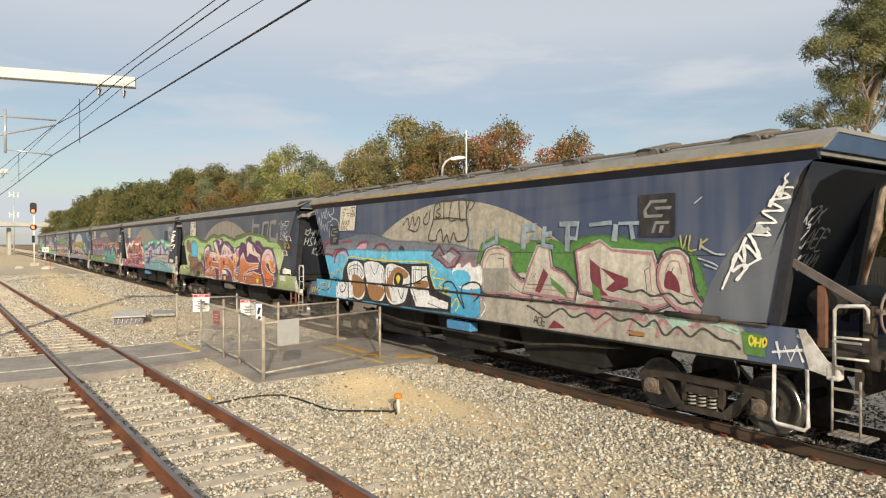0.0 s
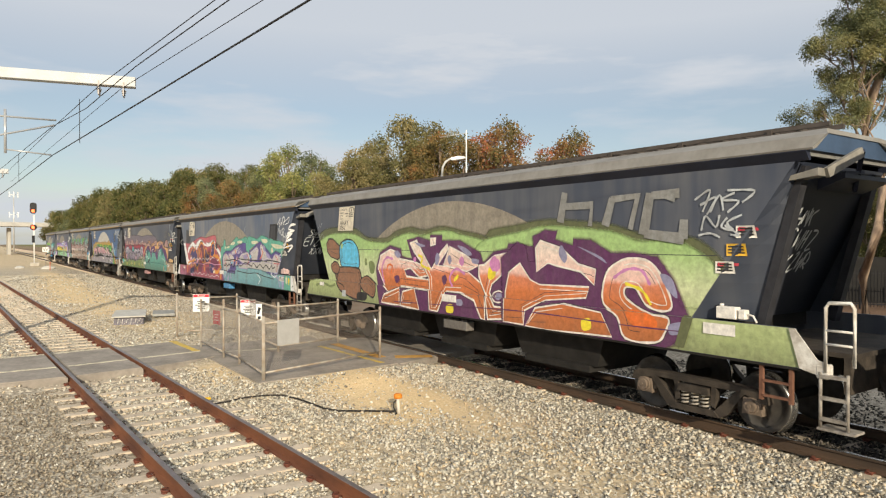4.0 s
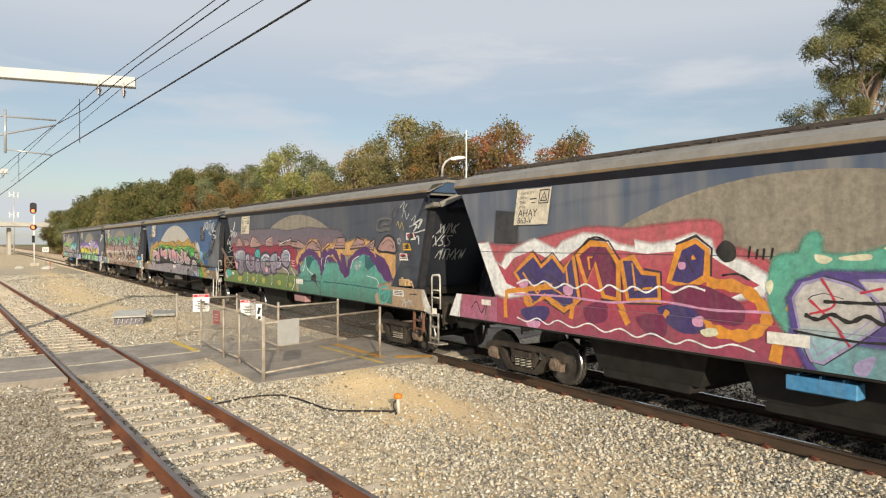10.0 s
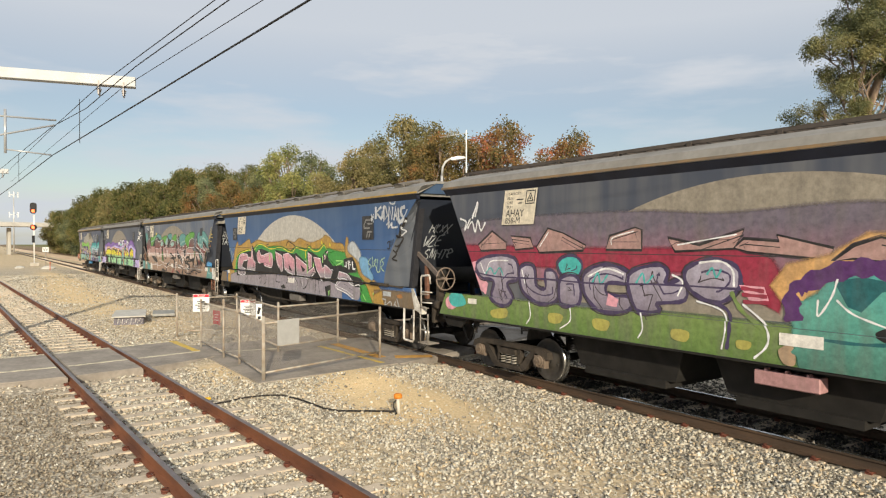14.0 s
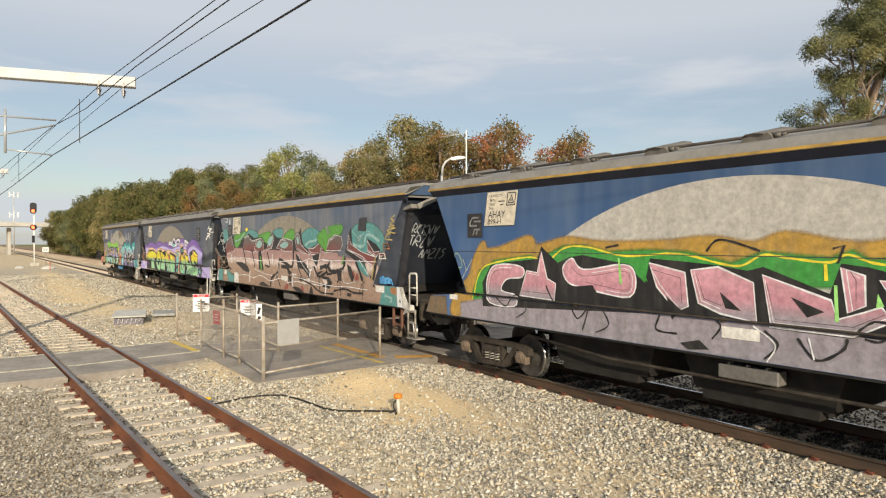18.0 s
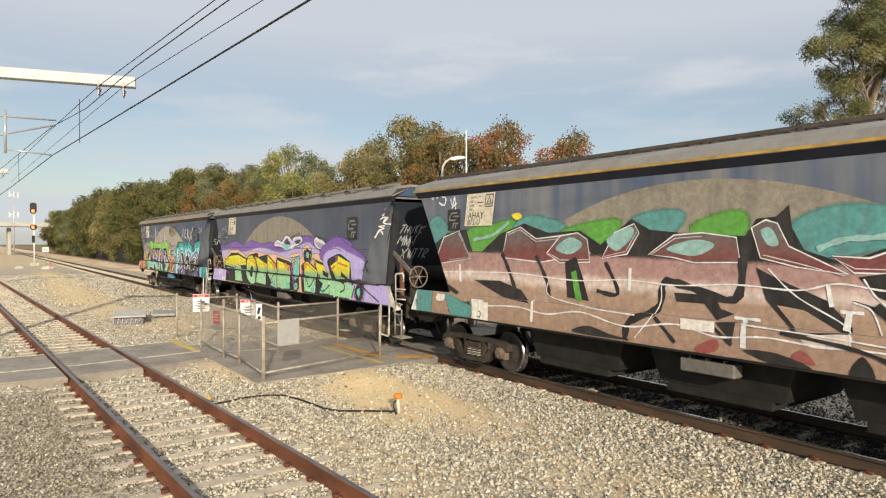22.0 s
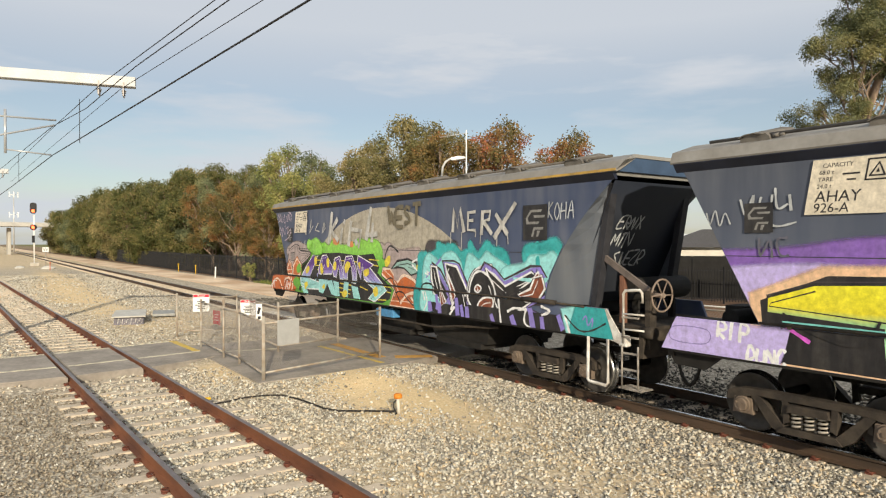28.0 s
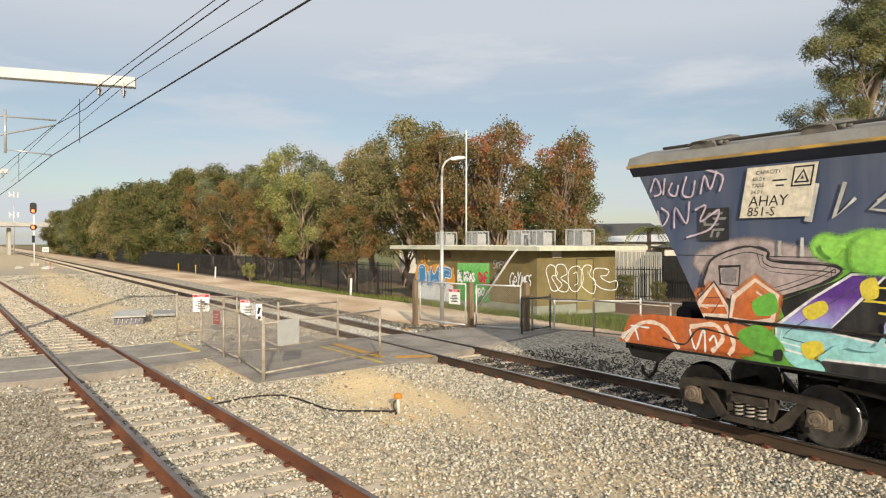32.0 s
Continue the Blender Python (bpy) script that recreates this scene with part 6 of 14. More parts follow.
    prism(b, [(-0.385, 1.10), (-0.175, 1.495), (-0.02, 1.51), (-0.02, 1.10)], "y", -1.362, -1.347)
    c["bcorner"] = done(b, "corner_panel", m_wwhite)
    b = bmesh.new()
    for y in (-0.72, -0.32):
        box(b, (7.5, y, 4.28), (15.4, 0.05, 0.06))
    for i in range(38):
        box(b, (-0.1 + i * 0.40, -0.52, 4.28), (0.06, 0.40, 0.03))
    c["walk"] = done(b, "roof_walkway", mat("dark_walkway", (0.09, 0.075, 0.065), 0.75, var=0.3))
    b = bmesh.new()
    box(b, (0, -0.72, 4.24), (0.07, 0.10, 0.10))
    c["wpost"] = done(b, "walkway_bracket", MATS["dark_walkway"])
    b = bmesh.new()                                       # linkage cover over the leading roof end
    prism(b, [(14.72, 3.50), (15.28, 3.56), (15.28, 3.66), (14.72, 3.54)], "y", -1.20, -0.98)
    beam(b, (15.30, -1.02, 3.60), (15.44, -0.38, 3.90), 0.06, 0.13)
    b3 = bmesh.new()
    beam(b3, (15.45, -0.37, 3.92), (15.20, -0.02, 3.42), 0.05, 0.07)
    beam(b3, (15.30, -0.55, 3.62), (15.34, -0.10, 3.66), 0.05, 0.05)
    prism(b3, [(14.98, 3.42), (15.34, 3.56), (15.34, 3.62), (15.0, 3.56)], "y", -0.60, 0.75)
    c["crank"] = done(b3, "end_crank", m_navy)
    b2 = bmesh.new()
    for x in (14.61, 15.01):
        box(b2, (x, -1.30, 0.86), (0.05, 0.05, 0.52))
    for z in (0.66, 0.86):
        box(b2, (14.81, -1.30, z), (0.40, 0.05, 0.03))
    c["sladder"] = done(b2, "sill_ladder", m_rustpost)
    c["link"] = done(b, "end_linkage", mat("pale_linkage", (0.26, 0.245, 0.215), 0.6, var=0.25))
    return c


W = cached()
# lighter grey: the sun this bent sheet catches is put into the paint
P_WING_A = paint("grey_wing_paint", (0.085, 0.098, 0.122), (0.105, 0.118, 0.140), 0.35, (0.22, 0.225, 0.23), rough=0.36)
# navy end sheet, its colour taken near black to stand for shade
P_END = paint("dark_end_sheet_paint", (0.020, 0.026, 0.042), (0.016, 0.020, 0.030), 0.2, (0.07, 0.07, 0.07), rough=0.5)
P_WING_B = paint("navy_wing_paint", (0.030, 0.038, 0.060), (0.042, 0.050, 0.070), 0.30, (0.12, 0.12, 0.12))
WAGONS, WHEELSETS = [], []
b = bmesh.new()
box(b, (0, 0, 0), (0.88, 0.22, 0.20), bev=0.015)
for x in (-0.28, 0.0, 0.28):
    box(b, (x, -0.05, 0.11), (0.03, 0.10, 0.05))
W["tool"] = done(b, "tool_box", m_bogie)
b = bmesh.new()
prism(b, [(15.14, 1.10), (15.50, 1.02), (15.48, 1.20), (15.36, 1.24), (15.08, 1.60), (15.00, 1.60)], "y", -1.364, -1.347)
box(b, (15.42, -1.30, 1.10), (0.16, 0.14, 0.18), bev=0.02)
W["brk"] = done(b, "corner_bracket", m_wwhite)
b = bmesh.new()
box(b, (14.10, -1.27, 1.72), (0.30, 0.14, 0.17), bev=0.01)
box(b, (14.33, -1.27, 1.71), (0.10, 0.12, 0.13), bev=0.01)
tube(b, [(14.38, -1.27, 1.72), (14.47, -1.27, 1.70), (14.52, -1.27, 1.61)], 0.014, 6)
rod(b, (14.0, -1.27, 1.81), (14.0, -1.27, 1.84), 0.03, 8)
W["relay"] = done(b, "load_valve", m_bogie)


def wagon(label, m_body, m_sill, round_hatches, box_mat=None, corner=False, valve=None, stripe_mat=None):
    w = thing("hopper_wagon", (0, 0, 0), label, "hopper wagon", "grain train")
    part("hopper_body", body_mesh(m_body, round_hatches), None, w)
    for s in (-1, 1):
        part("wing_sheet", wing_mesh(round_hatches, s, P_WING_A if round_hatches else P_WING_B), None, w, "steel-grey inward-bent end sheet")
    for s in (-1, 1):
        sl = part("side_sill", sill_mesh(m_sill, s), None, w)
        part("sill_flange", W["fl_l"] if s < 0 else W["fl_r"], None, sl)
    for k in ("seam", "roof", "eave_band", "roof_end_plate", "post_al" if round_hatches else "post_bl", "post_ar" if round_hatches else "post_br", "head", "under", "ladder" if round_hatches else "grab", "plat", "tplat"):
        part(W[k].name.split(".")[0], W[k], None, w)
    if stripe_mat:
        part("eave_stripe", W["yellow_stripe"] if stripe_mat is m_yell else W["old_stripe"], None, w)
    if round_hatches:
        for k in ("step", "handle", "hbstand", "brace", "rpost", "lpipe", "tank", "pipe"):
            part(W[k].name.split(".")[0], W[k], None, w)
        part("handbrake_wheel", W["hbwheel"], None, w)
        part("hatch_rail", W["hrail"], None, w)
        for i in range(9):
            part("hatch_lid", W["lid"], None, w, loc=pose(1.05 + i * 1.64, -0.86, 4.17, 12, 0, 2 * (i % 3 - 1)))
    else:
        wk = part("roof_walkway", W["walk"], None, w)
        part("end_linkage", W["link"], None, w)
        part("end_crank", W["crank"], None, w)
        part("end_ladder", W["gstep"], None, w)
        part("sill_ladder", W["sladder"], None, w, "rust-brown ladder below the sill")
        for i in range(11):
            part("walkway_bracket", W["wpost"], None, wk, loc=pose(-0.1 + i * 1.45, 0, 0))
    if corner:
        cp = part("corner_panel", W["bcorner"], None, w, "white corner panel")
        part("lettering", text_ob("B", 0.20, m_sign_black), None, cp, loc=pose(-0.13, -1.364, 1.29))
    for x in (4.6, 7.5, 10.4):
        part("hopper_pocket", W["pocket"], None, w, loc=pose(x, 0, 0))
    part("coupler", W["coupler"], None, w, loc=pose(15.50, 0, 0))
    part("coupler", W["coupler"], None, w, loc=pose(-0.34, 0, 0, 0, 0, 180))
    part("brake_hose", W["hose"], None, w, loc=pose(15.65, 0, 0))
    part("brake_hose", W["hose"], None, w, loc=pose(-0.25, -0.72, 0, 0, 0, 180))
    for bx in (B1, B2):
        for s, turn in ((-1, 0), (1, 180)):
            fr = part("side_frame", W["frame"], None, w, loc=pose(bx, s * 1.0, 0, 0, 0, turn))
            part("spring_nest", W["spring"], None, fr)
            for a in (-WB / 2, WB / 2):
                part("axle_box", W["abox"], None, fr, loc=pose(a, 0, 0))
        for a in (-WB / 2, WB / 2):
            ws_ = part("wheelset", W["axle"], None, w, loc=pose(bx + a, 0, WR))
            part("wheel", W["wl"], None, ws_)
            part("wheel", W["wr"], None, ws_)
            WHEELSETS.append((ws_, bx + a))
    part("corner_bracket", W["brk"], None, w, "chipped white corner bracket")
    if valve:
        lv = W["relay"].copy()
        lv.materials[0] = valve
        part("load_valve", lv, None, w, "small painted load valve on the sill")
    if box_mat:
        tb = W["tool"].copy()
        tb.materials[0] = box_mat
        part("tool_box", tb, None, w, "painted tool box", loc=pose(7.5, -1.14, 0.88))
    WAGONS.append(w)
    return w


# ---------------------------------------------------------------- sprayed paint on the wagons
def spray(name, stops, wob=0.10, rough=0.5, grime=0.18):
    """Sprayed colour that fades between tones up the side (stops: height, colour), with uneven overspray and grime."""
    if name in MATS:
        return MATS[name]
    m = bpy.data.materials.new(name)
    m.use_nodes = True
    n, l = m.node_tree.nodes, m.node_tree.links
    b = n["Principled BSDF"]
    b.inputs["Roughness"].default_value = rough
    b.inputs["Specular IOR Level"].default_value = 0.3
    tc = n.new("ShaderNodeTexCoord")
    sep = n.new("ShaderNodeSeparateXYZ")
    l.new(tc.outputs["Object"], sep.inputs[0])
    nz = n.new("ShaderNodeTexNoise")
    nz.inputs["Scale"].default_value = 2.2
    nz.inputs["Detail"].default_value = 5
    l.new(tc.outputs["Object"], nz.inputs["Vector"])
    ad = n.new("ShaderNodeMath")
    ad.operation = "MULTIPLY_ADD"
    l.new(nz.outputs["Fac"], ad.inputs[0])
    ad.inputs[1].default_value = wob * 4
    l.new(sep.outputs["Z"], ad.inputs[2])
    mr = n.new("ShaderNodeMapRange")
    mr.inputs["From Min"].default_value, mr.inputs["From Max"].default_value = 1.0 + wob * 2, 4.0 + wob * 2
    l.new(ad.outputs[0], mr.inputs["Value"])
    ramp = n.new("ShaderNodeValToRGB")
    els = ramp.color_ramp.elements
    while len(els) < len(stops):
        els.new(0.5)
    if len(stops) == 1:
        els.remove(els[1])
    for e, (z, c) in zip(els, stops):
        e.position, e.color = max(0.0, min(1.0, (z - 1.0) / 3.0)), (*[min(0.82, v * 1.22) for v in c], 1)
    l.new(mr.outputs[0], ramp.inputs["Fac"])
    mp = n.new("ShaderNodeMapping")
    mp.inputs["Scale"].default_value = (4.0, 1.0, 0.6)
    l.new(tc.outputs["Object"], mp.inputs["Vector"])
    n2 = n.new("ShaderNodeTexNoise")
    n2.inputs["Scale"].default_value = 1.7
    n2.inputs["Detail"].default_value = 7
    l.new(mp.outputs[0], n2.inputs["Vector"])
    gr = n.new("ShaderNodeMapRange")
    gr.inputs["From Min"].default_value, gr.inputs["From Max"].default_value = 0.42, 0.75
    gr.inputs["To Max"].default_value = grime * 2
    l.new(n2.outputs["Fac"], gr.inputs["Value"])
    mx = n.new("ShaderNodeMixRGB")
    mx.inputs["Color2"].default_value = (0.16, 0.145, 0.125, 1)
    l.new(gr.outputs[0], mx.inputs["Fac"])
    l.new(ramp.outputs[0], mx.inputs["Color1"])
    n3 = n.new("ShaderNodeTexNoise")                      # uneven coats: soft mottling and fine speckle
    n3.inputs["Scale"].default_value = 11
    n3.inputs["Detail"].default_value = 9
    n3.inputs["Roughness"].default_value = 0.7
    l.new(tc.outputs["Object"], n3.inputs["Vector"])
    vm = n.new("ShaderNodeMapRange")
    vm.inputs["From Min"].default_value, vm.inputs["From Max"].default_value = 0.30, 0.70
    vm.inputs["To Min"].default_value, vm.inputs["To Max"].default_value = 0.70, 1.22
    l.new(n3.outputs["Fac"], vm.inputs["Value"])
    hs = n.new("ShaderNodeHueSaturation")
    l.new(vm.outputs[0], hs.inputs["Value"])
    l.new(mx.outputs[0], hs.inputs["Color"])
    l.new(hs.outputs[0], b.inputs["Base Color"])
    at = n.new("ShaderNodeAttribute")
    at.attribute_name = "thin"
    n4 = n.new("ShaderNodeTexNoise")
    n4.inputs["Scale"].default_value = 30
    n4.inputs["Detail"].default_value = 4
    n4.inputs["Roughness"].default_value = 0.8
    l.new(tc.outputs["Object"], n4.inputs["Vector"])
    su = n.new("ShaderNodeMath")
    su.operation = "MULTIPLY_ADD"
    l.new(n4.outputs["Fac"], su.inputs[0])
    su.inputs[1].default_value = -0.5
    l.new(at.outputs["Fac"], su.inputs[2])
    al = n.new("ShaderNodeMapRange")                      # sound paint stays closed
    al.inputs["From Min"].default_value, al.inputs["From Max"].default_value = 0.0, 0.55
    al.inputs["To Min"].default_value, al.inputs["To Max"].default_value = 1.0, 0.0
    l.new(su.outputs[0], al.inputs["Value"])
    l.new(al.outputs[0], b.inputs["Alpha"])
    MATS[name] = m
    return m


def flat(name, col, grime=0.12):
    return spray(name, [(1.0, col)], 0.05, 0.5, grime)


def curve(pts, closed, n=5):
    """Points along a smooth curve through pts."""
    P = [Vector(p) for p in pts]
    N = len(P)
    out = []
    for i in range(N if closed else N - 1):
        p0 = P[(i - 1) % N] if closed or i else P[0]
        p1, p2 = P[i], P[(i + 1) % N]
        p3 = P[(i + 2) % N] if closed or i + 2 < N else P[-1]
        for k in range(n):
            t = k / n
            out.append(0.5 * ((2 * p1) + (p2 - p0) * t + (2 * p0 - 5 * p1 + 4 * p2 - p3) * t * t + (3 * p1 - p0 - 3 * p2 + p3) * t ** 3))
    if not closed:
        out.append(P[-1])
    return [tuple(v) for v in out]


def clip_half(poly, a, b, c):
    """The part of a polygon where a x + b z >= c."""
    out = []
    for i in range(len(poly)):
        p, q = poly[i], poly[(i + 1) % len(poly)]
        dp, dq = a * p[0] + b * p[1] - c, a * q[0] + b * q[1] - c
        if dp >= 0:
            out.append(p)
        if dp * dq < 0:
            t = dp / (dp - dq)
            out.append(tuple(u + (v - u) * t for u, v in zip(p, q)))
    return out


GLYPH = {"A": ["0,0 .4,1 .8,0", ".15,.4 .65,.4"], "B": ["0,0 0,1 .5,.9 .5,.6 0,.5 .6,.4 .6,.1 0,0"], "C": [".7,.85 .3,1 0,.6 .1,.1 .5,0 .75,.2"], "D": ["0,0 .1,1 .6,.7 .6,.3 0,0"],
         "E": [".7,1 0,1 0,0 .7,0", "0,.5 .6,.5"], "F": ["0,0 0,1 .7,1", "0,.5 .5,.5"], "G": [".7,.85 .3,1 0,.6 .1,.1 .5,0 .75,.3 .45,.4"], "H": ["0,0 0,1", ".6,0 .6,1", "0,.5 .6,.5"], "I": [".2,0 .2,1"],
         "J": [".5,1 .5,.2 .2,0 0,.2"], "K": ["0,0 0,1", ".6,1 0,.5 .6,0"], "L": ["0,1 0,0 .6,0"], "M": ["0,0 .1,1 .4,.4 .7,1 .8,0"], "N": ["0,0 0,1 .6,0 .6,1"], "O": [".3,0 0,.5 .3,1 .6,.5 .3,0"],
         "P": ["0,0 0,1 .6,.8 .5,.5 0,.45"], "R": ["0,0 0,1 .6,.8 .5,.5 0,.45 .6,0"], "S": [".6,.9 .2,1 0,.7 .5,.4 .5,.1 0,0"], "T": [".35,0 .35,1", "0,1 .7,1"], "U": ["0,1 .05,.2 .3,0 .6,.2 .6,1"],
         "V": ["0,1 .3,0 .6,1"], "W": ["0,1 .2,0 .4,.7 .6,0 .8,1"], "X": ["0,0 .7,1", "0,1 .7,0"], "Y": ["0,1 .3,.5 .6,1", ".3,.5 .2,0"], "Z": ["0,1 .6,1 0,0 .7,0"], "!": [".2,1 .2,.35", ".2,.1 .2,0"], "*": ["0,.3 .5,.8", "0,.8 .5,.3", ".25,.2 .25,.9"]}


class Art:
    """Paint on the near side of one wagon; every shape lies a hair above the last."""

    def __init__(self, w, hatches):
        self.w, self.hatches, self.n, self.wing = w, hatches, 0, False

    def lift(self, x, z):
        k = 0.002 + 0.00012 * self.n
        if z < 1.6:
            return -(SILL_Y + k)
        e, c = edge_x(z, self.hatches), post_x(z, self.hatches)
        if x > e:
            return -(SIDE_Y - WING_IN * min(1.0, (x - e) / (c - e)) + k + 0.004)
        return -(SIDE_Y + k)

    def pieces(self, poly):
        """The parts of a polygon that lie on the sill (True) and on the side sheet (False)."""
        low = clip_half(clip_half(poly, 0, -1, -1.599), 0, 1, 1.105)
        if len(low) > 2:
            yield True, clip_half(clip_half(low, 1, -0.525, -0.945), -1, -0.40, -15.69)
        p = clip_half(clip_half(poly, 0, 1, 1.601), 0, -1, -3.752)
        if len(p) > 2:
            p = clip_half(p, 1, 0.546, 0.04 + 0.546 * 3.66)
        if len(p) < 3:
            return
        ex = post_x if self.wing else edge_x
        cut = [1.6, 3.76] if self.wing or not self.hatches or max(v[0] for v in p) < 13.4 else [1.6, 2.1, 2.6, 3.1, 3.76]
        for z0, z1 in zip(cut, cut[1:]):                  # the wing's edge is curved on one build
            q = clip_half(clip_half(p, 0, 1, z0), 0, -1, -z1) if len(cut) > 2 else p
            if len(q) > 2:
                x0, dx = ex(z0, self.hatches), (ex(z1, self.hatches) - ex(z0, self.hatches)) / (z1 - z0)
                yield False, clip_half(q, -1, dx, 0.02 - x0 + dx * z0)

    def put(self, polys, m, name="painted_shape", label=""):
        self.n += 1
        V, F, seen, thin = [], [], {}, []
        for poly in polys:
            for lower, p in self.pieces(poly):
                if len(p) < 3:
                    continue
                ids = []
                for x, z, *fade in p:                     # neighbours share corners; each corner a hair off, so that no strokes share a plane
                    key = (round(x, 4), round(z, 4), lower)
                    if key not in seen:
                        seen[key] = len(V)
                        V.append((x, self.lift(x, z if not lower else 1.3) - 0.00001 * (len(V) * 5 % 11), z))
                        thin.append(fade[0] if fade else 0.0)
                    ids.append(seen[key])
                for t in geometry.tessellate_polygon([[Vector((q[0], q[1], 0)) for q in p]]):
                    f = tuple(ids[i] for i in t)
                    if len(set(f)) == 3:
                        F.append(f)
        if not F:
            return None
        me = raw(name, V, F, m)
        if any(thin):                                     # share of the paint missing at each corner
            me.attributes.new("thin", "FLOAT", "POINT").data.foreach_set("value", thin)
        bm = bmesh.new()
        bm.from_mesh(me)
        for f in bm.faces:
            f.normal_update()
            if f.normal.y > 0:
                f.normal_flip()
        bm.to_mesh(me)
        bm.free()
        return part(name, me, None, self.w, label)

    def face(self, pts, m, m_out, w=0.04, soft=False, name="painted_letter"):
        """A letter form with an outline."""
        c = curve(pts, True, 4) if soft else list(pts)
        self.put([c], m, name)
        rng = random.Random(self.n)
        c = [tuple(p) for p in c]
        turn = sum(p[0] * q[1] - q[0] * p[1] for p, q in zip(c, c[1:] + c[:1]))
        for off, lw, tone in ((2.6, 0.45, m_out), (4.6, 0.30, INK), (-0.75, 0.40, INK)):       # echo lines along parts of the edge
            ring = []
            for a, p, b in zip(c[-1:] + c[:-1], c, c[1:] + c[:1]):
                d = (Vector(b) - Vector(a)).normalized() * (w * off if turn > 0 else -w * off)
                ring.append((p[0] - d.y, p[1] + d.x))
            k, n = rng.randrange(len(ring)), max(3, int(len(ring) * (rng.uniform(0.35, 0.65) if off > 0 else 0.8)))
            self.put(self.ribbon([ring[(k + i) % len(ring)] for i in range(n)], w * lw), tone, "inner_line" if off > 0 else "edge_line")
        self.put(self.ribbon(c, w, True), m_out, "letter_outline")

    def fill(self, pts, m, soft=True, name="painted_shape", label=""):
        c = curve(pts, True) if soft else list(pts)
        if name == "painted_background":
            self.overspray(c, m)
        return self.put([c], m, name, label)

    def overspray(self, c, m, w=0.13):
        """The speckled edge round a sprayed area, thinning outwards."""
        c = [p for p, q in zip(c, c[1:] + c[:1]) if (Vector(p) - Vector(q)).length > 0.01]
        turn = sum(p[0] * q[1] - q[0] * p[1] for p, q in zip(c, c[1:] + c[:1]))
        out = []
        for a, p, b in zip(c[-1:] + c[:-1], c, c[1:] + c[:1]):
            d = (Vector(b) - Vector(a)).normalized() * (w if turn > 0 else -w)
            out.append((p[0] + d.y, p[1] - d.x, 1.0))
        n = len(c)
        self.put([[(*c[i], 0.0), (*c[(i + 1) % n], 0.0), out[(i + 1) % n], out[i]] for i in range(n)], m, "overspray")

    def ribbon(self, pts, w, closed=False):
        P = [Vector(p) for p in pts]
        out, N = [], len(P)
        side = []
        for i, p in enumerate(P):
            a = P[(i - 1) % N] if closed or i else p
            b = P[(i + 1) % N] if closed or i < N - 1 else p
            d = b - a
            d = d.normalized() if d.length > 1e-6 else Vector((1, 0))
            ww = w * (1 + 0.25 * math.sin(i * 1.9)) / 2
            nn = Vector((-d.y, d.x)) * ww
            side.append((p + nn, p - nn))
        for i in range(N if closed else N - 1):
            j = (i + 1) % N
            out.append([tuple(side[i][0]), tuple(side[i][1]), tuple(side[j][1]), tuple(side[j][0])])
        return out

    def line(self, pts, w, m, soft=True, closed=False, name="sprayed_line", label=""):
        return self.put(self.ribbon(curve(pts, closed) if soft else list(pts) + (list(pts[:1]) if closed else []), w, closed and soft), m, name, label)

    def tag(self, text, at, h, w, m, adv=0.85, slant=0.15, seed=5, climb=0.0, name="scrawled_tag"):
        rng = random.Random(seed)
        x, z = at
        ps = []
        for ch in text:
            if ch == " ":
                x += h * 0.5
                continue
            g = GLYPH.get(ch.upper(), GLYPH["I"])
            s = h * rng.uniform(0.88, 1.12)
            dz = rng.uniform(-0.07, 0.07) * h
            for st in g:
                pts = []
                for q in st.split():
                    u, v = (float(t) for t in q.split(","))
                    pts.append((x + s * (u * adv + slant * v) + rng.uniform(-0.04, 0.04) * h, z + dz + s * v + rng.uniform(-0.05, 0.05) * h))
                ps += self.ribbon(curve(pts, False, 3) if len(pts) > 2 else pts, w)
            x += s * (0.78 if ch not in "I!" else 0.45) * adv + 0.06 * h
            z += climb * h
        return self.put(ps, m, name)

    def end_tag(self, text, y, z, h, seed):
        """A thin pale scrawl on the raked leading end sheet."""
        rng = random.Random(seed)
        ps = []
        for ch in text:
            for st in GLYPH[ch]:
                pts = [(y + h * (float(q.split(",")[0]) * 0.8 + 0.2 * float(q.split(",")[1])) + rng.uniform(-0.03, 0.03), z + h * float(q.split(",")[1]) + rng.uniform(-0.03, 0.03)) for q in st.split()]
                ps += self.ribbon(curve(pts, False, 3) if len(pts) > 2 else pts, 0.026)
            y += h * 0.72
        e0, e1 = 14.05, 15.05
        V = [(e0 + (e1 - e0) * (q[1] - 1.6) / 2.06 + 0.012, q[0], q[1]) for p in ps for q in p]
        part("scrawled_tag", raw("scrawled_tag", V, [(4 * i, 4 * i + 1, 4 * i + 2, 4 * i + 3) for i in range(len(ps))], S_CHALK), None, self.w)

    def scribble(self, a, b, amp, n, w, m, seed=3, name="scrawled_tag"):
        rng = random.Random(seed)
        pts = [(a[0] + (b[0] - a[0]) * i / n + rng.uniform(-0.3, 0.3) * amp, a[1] + (b[1] - a[1]) * i / n + rng.uniform(-1, 1) * amp) for i in range(n + 1)]
        return self.line(pts, w, m, name=name)

    def dome(self, m):
        c = [(7.3 + 6.8 * math.sin(a), -3.17 + 6.8 * math.cos(a)) for a in [-0.78 + 1.56 * k / 40 for k in range(41)]]
        return self.put([c], m, "painted_dome", "faded beige painted arc")

